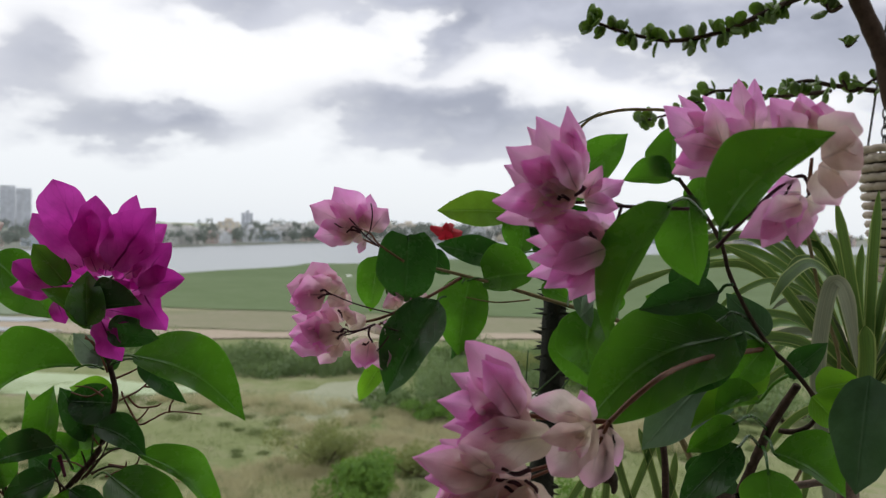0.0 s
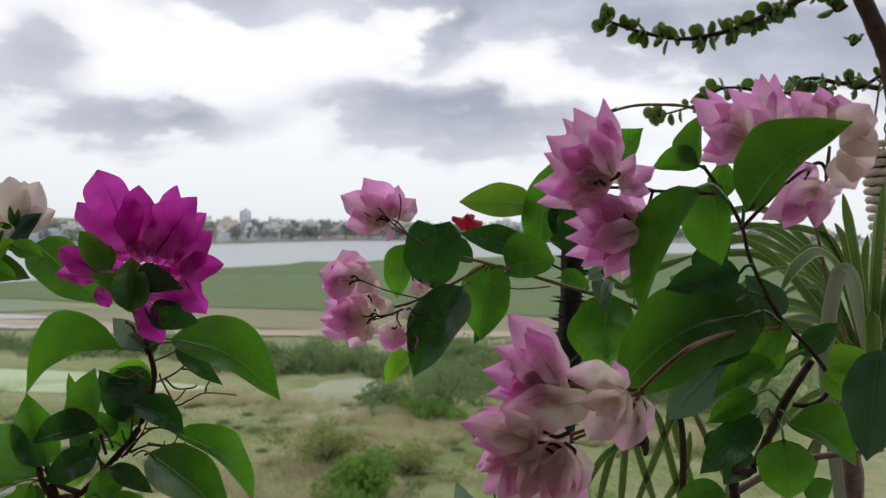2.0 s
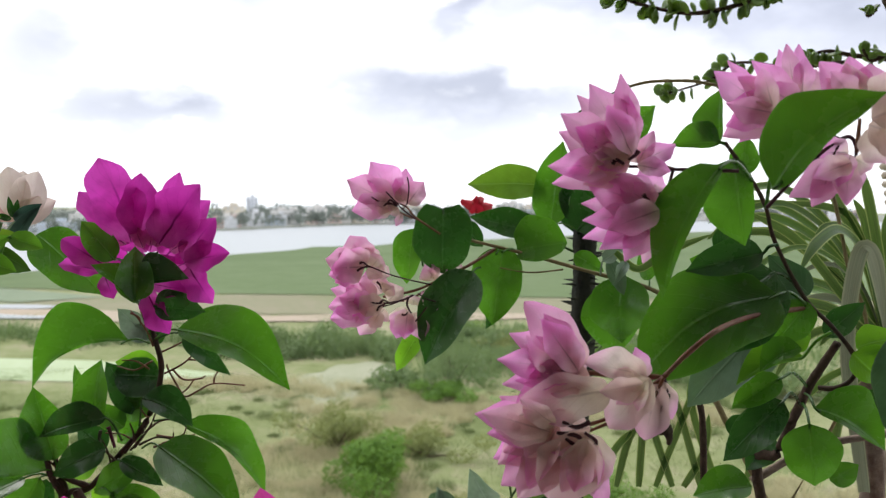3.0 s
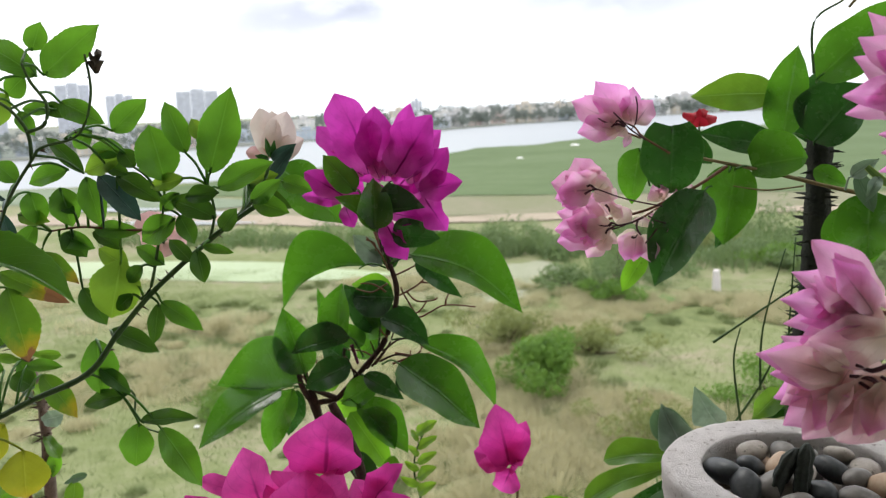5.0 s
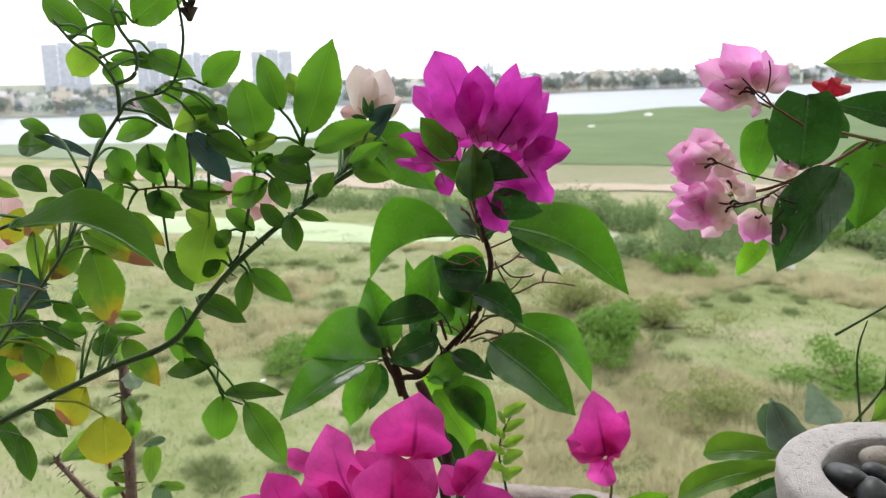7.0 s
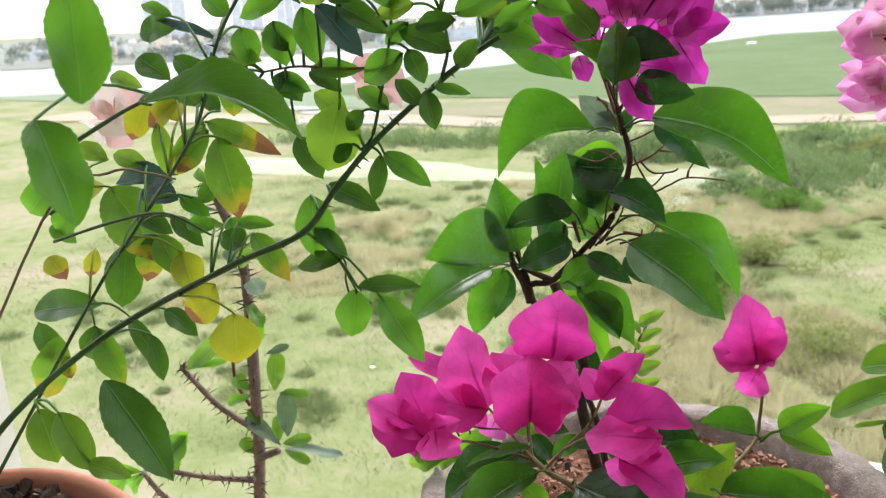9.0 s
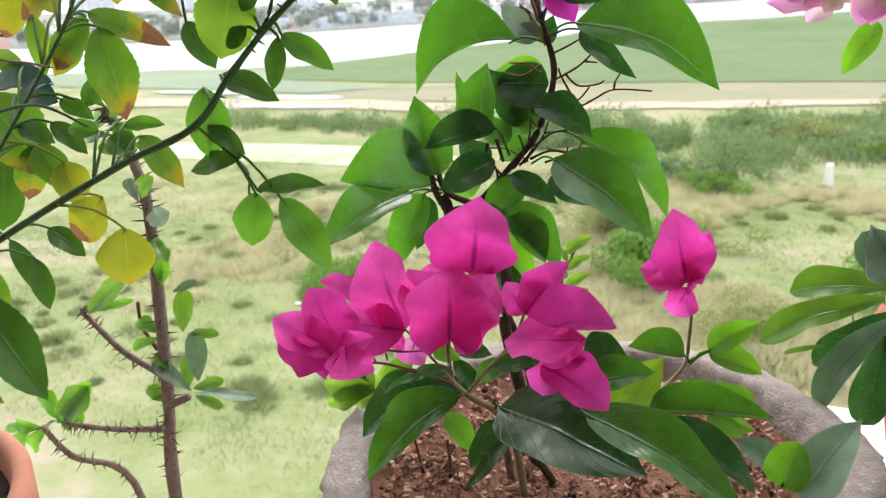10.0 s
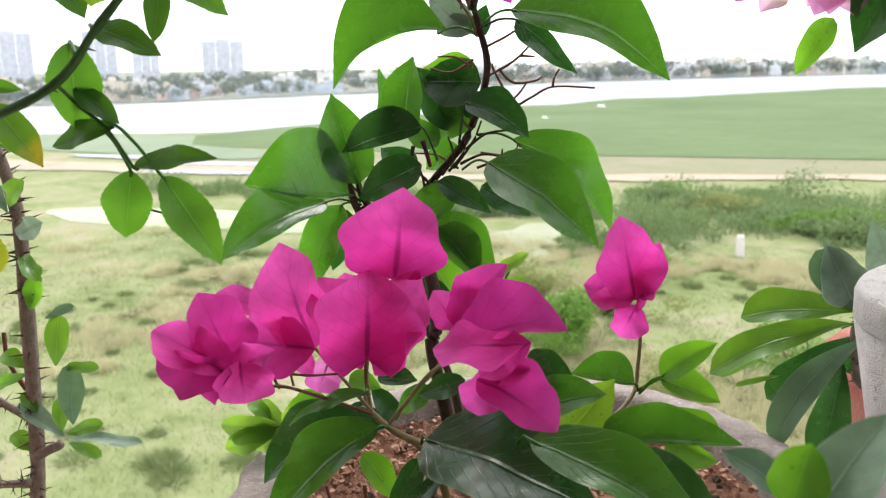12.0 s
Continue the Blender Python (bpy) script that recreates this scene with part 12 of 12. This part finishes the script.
stem(_f, [(-0.0331, 0.5850, 12.9002), (-0.0388, 0.5850, 12.8981), (-0.0407, 0.5850, 12.8941)], 0.0006, 0.0013, "stem_dark", "withered_flower")
stem(_f, [(-0.0371, 0.5850, 12.9141), (-0.0381, 0.5850, 12.9180), (-0.0410, 0.5850, 12.9209)], 0.0006, 0.0013, "stem_dark", "withered_flower")
stem(_f, [(-0.0121, 0.5850, 12.8936), (-0.0149, 0.5850, 12.8906), (-0.0177, 0.5850, 12.8915)], 0.0006, 0.0013, "stem_dark", "withered_flower")

# ---- spiny euphorbia in the red pot ----
spiny = thing("spiny_euphorbia", "dark spiny trunk with large oval leaves and a red flower", "plant", (0.155, 0.79, 12.55))
_p = [(0.1550, 0.7900, 12.5300), (0.1494, 0.7600, 12.6958), (0.1534, 0.7600, 12.7532), (0.1594, 0.7600, 12.8277), (0.1603, 0.7600, 12.8881), (0.1607, 0.7600, 12.9587), (0.1602, 0.7600, 13.0048)]
stem(spiny, _p, 0.0150, 0.0125, "spiny", "trunk")
thorns(spiny, _p, 0.012, 240, 9, 0.013, "spiny", 0.0024)
leaf(spiny, (0.1144, 0.7350, 13.0148), (0.0324, 0.7350, 13.0148), (0.00, -0.98, 0.19), 0.216, 0.247, "eu", shape="full", at=(0.1530, 0.7550, 13.0053))
leaf(spiny, (0.1225, 0.7300, 12.9717), (0.1342, 0.7300, 13.0611), (-0.13, -0.99, 0.02), 0.262, 0.193, "boug", shape="full", at=(0.1543, 0.7550, 12.9651))
leaf(spiny, (0.1498, 0.7200, 12.9658), (0.1943, 0.7200, 13.0209), (-0.20, -0.97, 0.16), 0.545, 0.352, "boug_dark", shape="full", at=(0.1545, 0.7550, 12.9593))
leaf(spiny, (0.1510, 0.7200, 13.0272), (0.2287, 0.7200, 13.0973), (-0.15, -0.98, 0.16), 0.240, 0.252, "boug", shape="full", at=(0.1545, 0.7550, 12.9938))
leaf(spiny, (0.1480, 0.7700, 12.9645), (0.1603, 0.7700, 13.0393), (-0.16, -0.99, 0.03), 0.258, 0.258, "boug_dark", shape="full", at=(0.1545, 0.7550, 12.9593))
stem(spiny, [(0.1504, 0.7600, 12.9414), (0.0770, 0.7450, 12.9734), (0.0603, 0.7450, 12.9680), (0.0432, 0.7450, 12.9773), (0.0414, 0.7450, 12.9850)], 0.0012, 0.0010, "stem_green", "twig")
_f = stem(spiny, [(0.0414, 0.7440, 12.9815), (0.0413, 0.7440, 12.9874)], 0.0011, 0.0012, "stem_green", "flower", label="small red flower")
blade(_f, (0.0397, 0.7440, 12.9839), (0.0350, 0.7598, 12.9979), (-0.02, -0.67, 0.74), 1.15, "red", curl=0.20, shape="round", name="petal")
blade(_f, (0.0431, 0.7440, 12.9838), (0.0488, 0.7584, 12.9963), (0.39, -0.69, 0.62), 1.10, "red", curl=0.20, shape="round", name="petal")
blade(_f, (0.0413, 0.7400, 12.9840), (0.0417, 0.7329, 12.9946), (0.19, -0.81, -0.55), 1.20, "red", curl=0.12, shape="round", name="petal")
_p = [(0.1500, 0.7700, 12.5300), (0.0494, 0.7000, 12.5715), (0.0380, 0.7000, 12.5969), (0.0342, 0.7000, 12.6123), (0.0366, 0.7000, 12.6334)]
stem(spiny, _p, 0.0050, 0.0034, "bark_grey", "side_stem")
thorns(spiny, _p, 0.008, 30, 12, 0.004)
blade(spiny, (0.0303, 0.6900, 12.6438), (0.0053, 0.6922, 12.6950), (0.07, -0.99, 0.08), 0.66, "eu_grey", curl=0.11, shape="ovate", at=(0.0366, 0.7000, 12.6334))
leaf(spiny, (0.0380, 0.6900, 12.6363), (-0.0011, 0.6900, 12.6881), (0.14, -0.99, 0.10), 0.251, 0.298, "dusty_green", shape="spoon", fold=0.2, at=(0.0397, 0.6950, 12.6254))
leaf(spiny, (0.0312, 0.6850, 12.6409), (-0.0548, 0.6850, 12.6290), (-0.09, -0.74, 0.67), 0.116, 0.220, "eu", arc=-0.03, shape="spoon", at=(0.0397, 0.6950, 12.6254))
leaf(spiny, (0.0300, 0.6800, 12.6320), (-0.0767, 0.6800, 12.5785), (-0.30, -0.73, 0.61), 0.093, 0.139, "eu", arc=-0.05, shape="spoon", at=(0.0397, 0.6950, 12.6254))
leaf(spiny, (0.0379, 0.6750, 12.6230), (-0.0230, 0.6750, 12.5233), (-0.34, -0.92, 0.21), 0.106, 0.123, "dusty_green", arc=-0.08, shape="spoon", at=(0.0397, 0.6950, 12.6254))
leaf(spiny, (0.0378, 0.7000, 12.6169), (-0.0292, 0.7000, 12.5536), (-0.31, -0.89, 0.33), 0.138, 0.161, "boug_dark", shape="spoon", at=(0.0397, 0.6950, 12.6254))
leaf(spiny, (0.0279, 0.7000, 12.5933), (0.0180, 0.7000, 12.4991), (-0.20, -0.98, 0.02), 0.181, 0.170, "boug_dark", shape="spoon", at=(0.0397, 0.6950, 12.6254))
leaf(spiny, (0.0468, 0.7050, 12.6181), (0.0329, 0.7050, 12.5821), (-0.31, -0.94, 0.12), 0.329, 0.329, "boug_dark", shape="spoon", at=(0.0397, 0.6950, 12.6254))
leaf(spiny, (-0.0207, 0.6900, 12.5793), (-0.0550, 0.6900, 12.5664), (-0.18, -0.86, 0.48), 0.058, 0.072, "eu", shape="spoon")
dusty = thing("dusty_seedling", "seedling with dusty blue-green leaves and one yellowish leaf", "plant", (0.02, 0.26, 12.50))
stem(dusty, [(0.0200, 0.2600, 12.4000), (-0.0296, 0.2700, 12.6710), (-0.0412, 0.2700, 12.6789), (-0.0482, 0.2700, 12.6844)], 0.0022, 0.0014, "stem_tan", "stem")
leaf(dusty, (-0.0439, 0.2500, 12.6896), (-0.0241, 0.2500, 12.7291), (-0.52, -0.81, 0.26), 0.235, 0.283, "eu_grey", shape="full", at=(-0.0432, 0.2700, 12.6797))
leaf(dusty, (-0.0511, 0.2500, 12.6925), (-0.0466, 0.2500, 12.7153), (-0.25, -0.97, 0.05), 0.396, 0.414, "boug_young", shape="round_leaf", at=(-0.0482, 0.2700, 12.6844))
leaf(dusty, (-0.0498, 0.2800, 12.6822), (-0.0731, 0.2800, 12.6952), (0.33, -0.73, 0.59), 0.204, 0.278, "dusty_green", shape="full", at=(-0.0482, 0.2700, 12.6844))
leaf(dusty, (-0.0446, 0.2750, 12.6789), (-0.0371, 0.2750, 12.7021), (-0.36, -0.92, 0.12), 0.226, 0.226, "dusty_dark", shape="full", at=(-0.0432, 0.2700, 12.6797))
wisps = thing("grass_wisps", "thin arching grass blades between the pots", "grass", (0.16, 0.66, 12.55))
stem(wisps, [(0.0791, 0.6800, 12.6840), (0.1000, 0.6800, 12.7203), (0.1276, 0.6800, 12.7804), (0.1688, 0.6800, 12.8438), (0.2096, 0.6800, 12.8985)], 0.0014, 0.0006, "stem_green", "blade")
stem(wisps, [(0.0845, 0.6800, 12.6862), (0.0769, 0.6800, 12.7488), (0.0827, 0.6800, 12.7845)], 0.0014, 0.0006, "stem_green", "blade")
stem(wisps, [(0.1027, 0.6800, 12.7205), (0.1039, 0.6800, 12.7853), (0.1227, 0.6800, 12.8655)], 0.0014, 0.0006, "stem_green", "blade")
stem(wisps, [(0.1274, 0.6800, 12.6893), (0.1277, 0.6800, 12.7746), (0.1316, 0.6800, 12.8766)], 0.0014, 0.0006, "stem_green", "blade")
stem(wisps, [(0.0570, 0.6800, 12.7681), (0.0931, 0.6800, 12.7965), (0.1439, 0.6800, 12.8378), (0.1917, 0.6800, 12.8878)], 0.0014, 0.0006, "stem_green", "blade")
stem(wisps, [(0.1428, 0.6800, 13.0317), (0.1414, 0.6800, 13.0779), (0.1656, 0.6800, 13.0964), (0.1965, 0.6800, 13.1138)], 0.0014, 0.0006, "stem_green", "blade")
stem(wisps, [(0.3000, 0.7000, 12.5600), (0.4236, 0.6800, 12.8298), (0.4095, 0.6800, 12.9399), (0.3797, 0.6800, 13.0438), (0.3246, 0.6800, 13.0969), (0.2700, 0.6800, 13.1141), (0.2372, 0.6800, 13.1166), (0.2098, 0.6800, 13.1147), (0.1858, 0.6800, 13.1062), (0.1706, 0.6800, 13.0898)], 0.0020, 0.0014, "stem_tan", "stalk")
blade(spiny, (0.0639, 0.7200, 12.6649), (0.0389, 0.7029, 12.7125), (0.04, -0.95, -0.32), 0.60, "eu_grey", curl=0.08, shape="ovate", at=(0.0366, 0.7000, 12.6334))
blade(spiny, (-0.0010, 0.7200, 12.6085), (-0.0749, 0.7081, 12.5705), (-0.10, -0.87, 0.47), 0.30, "eu", arc=-0.05, curl=0.04, shape="spoon", at=(0.0019, 0.7000, 12.5929))
blade(spiny, (0.0982, 0.7200, 12.6718), (0.1274, 0.7134, 12.7105), (-0.33, -0.94, 0.09), 0.50, "eu", curl=0.09, shape="spoon", at=(0.1499, 0.7625, 12.6819))
blade(spiny, (0.1066, 0.7200, 12.6756), (0.1467, 0.7140, 12.7053), (-0.20, -0.98, 0.08), 0.37, "boug_dark", curl=0.11, shape="spoon", at=(0.1499, 0.7625, 12.6819))

# ---- strap-leaved plant ----
strap_plant = thing("screw_pine", "screw pine with long arching strap leaves on a ringed trunk", "plant", (0.46, 0.72, 12.55))
stem(strap_plant, [(0.4600, 0.7400, 12.5500), (0.4576, 0.7200, 12.6976), (0.4531, 0.7200, 12.7564), (0.4492, 0.7200, 12.8150), (0.4662, 0.7200, 12.8505)], 0.0135, 0.0120, "bark_grey", "trunk")
strap(strap_plant, [(0.4088, 0.6200, 12.7299), (0.3900, 0.6200, 12.8650), (0.3899, 0.6000, 12.9499), (0.4077, 0.6100, 12.9436), (0.4405, 0.6600, 12.8706)], 0.0136, "strap_grey", (-0.36, -0.89, 0.29))
strap(strap_plant, [(0.4701, 0.7200, 12.8506), (0.4422, 0.7200, 12.9432), (0.4185, 0.7200, 12.9892), (0.4007, 0.7200, 13.0209)], 0.0104, "strap", (-0.39, -0.91, 0.14))
strap(strap_plant, [(0.4729, 0.7200, 12.8507), (0.4529, 0.7200, 12.9608), (0.4369, 0.7200, 13.0329)], 0.0104, "strap", (-0.39, -0.91, 0.14))
strap(strap_plant, [(0.4654, 0.7000, 12.8538), (0.4666, 0.7000, 12.9617), (0.4697, 0.7000, 13.0435)], 0.0096, "strap", (-0.39, -0.91, 0.14))
strap(strap_plant, [(0.4616, 0.7000, 12.8537), (0.4191, 0.7000, 12.8983), (0.3677, 0.7000, 12.9600), (0.3169, 0.7000, 12.9878)], 0.0096, "strap", (-0.39, -0.91, 0.14))
strap(strap_plant, [(0.4786, 0.7400, 12.8476), (0.4220, 0.7400, 12.9178), (0.3570, 0.7400, 12.9644), (0.2927, 0.7400, 12.9574)], 0.0080, "strap", (-0.39, -0.91, 0.14))
strap(strap_plant, [(0.4842, 0.7600, 12.8444), (0.4287, 0.7600, 12.9407), (0.3807, 0.7600, 12.9642), (0.3149, 0.7600, 12.9681)], 0.0080, "strap", (-0.39, -0.91, 0.14))
strap(strap_plant, [(0.4729, 0.7200, 12.8507), (0.4360, 0.7200, 12.9663), (0.4071, 0.7200, 12.9920), (0.3447, 0.7200, 12.9969)], 0.0080, "strap", (-0.39, -0.91, 0.14))
strap(strap_plant, [(0.4224, 0.6000, 12.8641), (0.4235, 0.6000, 12.8943), (0.4208, 0.6000, 12.9204)], 0.0144, "strap", (-0.39, -0.91, 0.15))
strap(strap_plant, [(0.4759, 0.7400, 12.8415), (0.4515, 0.7400, 12.8946), (0.4159, 0.7400, 12.9296), (0.3923, 0.7400, 12.9471)], 0.0088, "strap", (-0.39, -0.91, 0.15))
strap(strap_plant, [(0.4842, 0.7600, 12.8444), (0.4642, 0.7600, 12.9292), (0.4570, 0.7600, 12.9776), (0.4446, 0.7600, 13.0017)], 0.0088, "strap", (-0.39, -0.91, 0.14))
strap(strap_plant, [(0.4786, 0.7400, 12.8476), (0.4962, 0.7400, 12.9312), (0.5058, 0.7400, 12.9905)], 0.0096, "strap", (-0.39, -0.91, 0.14))
strap(strap_plant, [(0.4759, 0.7400, 12.8445), (0.4177, 0.7400, 12.8639), (0.3834, 0.7400, 12.8450), (0.3609, 0.7400, 12.8082)], 0.0088, "strap", (-0.39, -0.91, 0.14))
strap(strap_plant, [(0.4762, 0.7300, 12.8433), (0.4311, 0.7300, 12.8716), (0.4031, 0.7300, 12.8472)], 0.0080, "strap", (-0.39, -0.91, 0.15))
strap(strap_plant, [(0.4732, 0.7400, 12.8355), (0.4134, 0.7400, 12.8098), (0.3681, 0.7400, 12.7540)], 0.0080, "strap", (-0.38, -0.91, 0.15))
strap(strap_plant, [(0.4786, 0.7400, 12.8476), (0.4702, 0.7400, 12.9426), (0.4717, 0.7400, 12.9900)], 0.0080, "strap", (-0.39, -0.91, 0.14))
strap(strap_plant, [(0.4591, 0.7000, 12.8422), (0.4216, 0.7000, 12.8068), (0.4072, 0.7000, 12.7256)], 0.0096, "strap", (-0.39, -0.91, 0.15))
fountain(strap_plant, (0.4744, 0.7300, 12.8491), 34, 0.30, 0.010, "strap", 4)
fountain(strap_plant, (0.4744, 0.7300, 12.8491), 5, 0.24, 0.008, "strap_grey", 5)
flax = thing("grass_clump", "clump of narrow green blades behind the pink flowers", "grass", (0.2, 0.62, 12.40))
strap(flax, [(0.1808, 0.6000, 12.7328), (0.1926, 0.6000, 12.7801), (0.2125, 0.6000, 12.8041)], 0.0070, "strap", (-0.11, -0.94, 0.31))
strap(flax, [(0.2569, 0.6000, 12.7358), (0.2405, 0.6000, 12.7921), (0.2298, 0.6000, 12.8227)], 0.0070, "strap", (-0.20, -0.93, 0.30))
strap(flax, [(0.2165, 0.6000, 12.7342), (0.2451, 0.6000, 12.8129), (0.2690, 0.6000, 12.8650), (0.2934, 0.6000, 12.8861)], 0.0070, "strap", (-0.15, -0.94, 0.31))
strap(flax, [(0.2317, 0.6000, 12.7348), (0.2155, 0.6000, 12.7809), (0.2126, 0.6000, 12.7963)], 0.0070, "strap", (-0.17, -0.94, 0.31))
strap(flax, [(0.1604, 0.6000, 12.7320), (0.1801, 0.6000, 12.7692), (0.1951, 0.6000, 12.7854)], 0.0070, "strap", (-0.08, -0.95, 0.31))
strap(flax, [(0.2719, 0.6000, 12.7364), (0.2505, 0.6000, 12.7976), (0.2446, 0.6000, 12.8335)], 0.0070, "strap", (-0.22, -0.93, 0.30))
strap(flax, [(0.2012, 0.6000, 12.7336), (0.2030, 0.6000, 12.7701), (0.2047, 0.6000, 12.8116)], 0.0070, "strap", (-0.13, -0.94, 0.31))
strap(flax, [(0.1766, 0.6000, 12.9501), (0.1971, 0.6000, 12.9351), (0.2220, 0.6000, 12.9509), (0.2616, 0.6000, 12.9669)], 0.0070, "strap", (-0.11, -0.99, 0.05))
strap(flax, [(0.2418, 0.6000, 12.7352), (0.2587, 0.6000, 12.7669), (0.2629, 0.6000, 12.8032)], 0.0070, "strap", (-0.18, -0.93, 0.31))
strap(flax, [(0.2970, 0.6000, 12.7374), (0.3058, 0.6000, 12.7841), (0.3100, 0.6000, 12.8150)], 0.0070, "strap", (-0.25, -0.92, 0.30))

# ---- elephant bush in the hanging basket ----
jade_plant = thing("elephant_bush", "elephant bush with round jade-green leaves trailing from a hanging basket", "plant", (0.72, 1.05, 13.12))
jade_branch(jade_plant, [(0.5660, 1.0000, 13.3460), (0.4802, 1.0000, 13.3106), (0.4405, 1.0000, 13.2926), (0.3858, 1.0000, 13.2677), (0.3205, 1.0000, 13.2548), (0.2584, 1.0000, 13.2654), (0.2094, 1.0000, 13.2823)], 0.0050, 0.0020, 120, 1)
jade_branch(jade_plant, [(0.6071, 1.0500, 13.1980), (0.5464, 1.0500, 13.2054), (0.5158, 1.0500, 13.2115), (0.4855, 1.0500, 13.2051)], 0.0040, 0.0020, 16, 2)
jade_branch(jade_plant, [(0.5579, 1.0800, 13.2027), (0.4800, 1.0800, 13.1942), (0.4007, 1.0800, 13.2017), (0.3615, 1.0800, 13.1770), (0.2937, 1.0800, 13.1559)], 0.0030, 0.0014, 48, 3)
jade_branch(jade_plant, [(0.6009, 1.0200, 13.2157), (0.5650, 1.0200, 13.1926), (0.5497, 1.0200, 13.2078)], 0.0030, 0.0020, 10, 4)
jade_branch(jade_plant, [(0.5387, 1.0000, 13.3014), (0.5244, 1.0000, 13.2940), (0.5167, 1.0000, 13.3089)], 0.0030, 0.0020, 8, 5)
jade_branch(jade_plant, [(0.5583, 1.0000, 13.2566), (0.5478, 1.0000, 13.2476), (0.5431, 1.0000, 13.2566)], 0.0020, 0.0012, 5, 6)
stem(jade_plant, [(0.7000, 1.0500, 13.1200), (0.6150, 1.0000, 13.1670), (0.5960, 1.0000, 13.2305), (0.5740, 1.0000, 13.2790), (0.5560, 1.0000, 13.3238), (0.5700, 1.0000, 13.3609)], 0.0150, 0.0110, "bark", "trunk")


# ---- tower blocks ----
for x, y, w, h, k, txt in ((-852, 850, 55, 60, 3, "distant pinkish tower block, paled for haze"), (-713, 850, 38, 58, 0, "distant tower block, paled for haze"), (-648, 850, 30, 43, 0, "distant tower block, paled for haze"), (-543, 850, 46, 43.5, 2, "distant tower block with ribbed front, grey-blue for haze"), (-296, 900, 12, 23, 0, "distant narrow white tower")):
    tower(x, y, w, h, HAZED_TOWER_PAINTS[k % 3], txt)
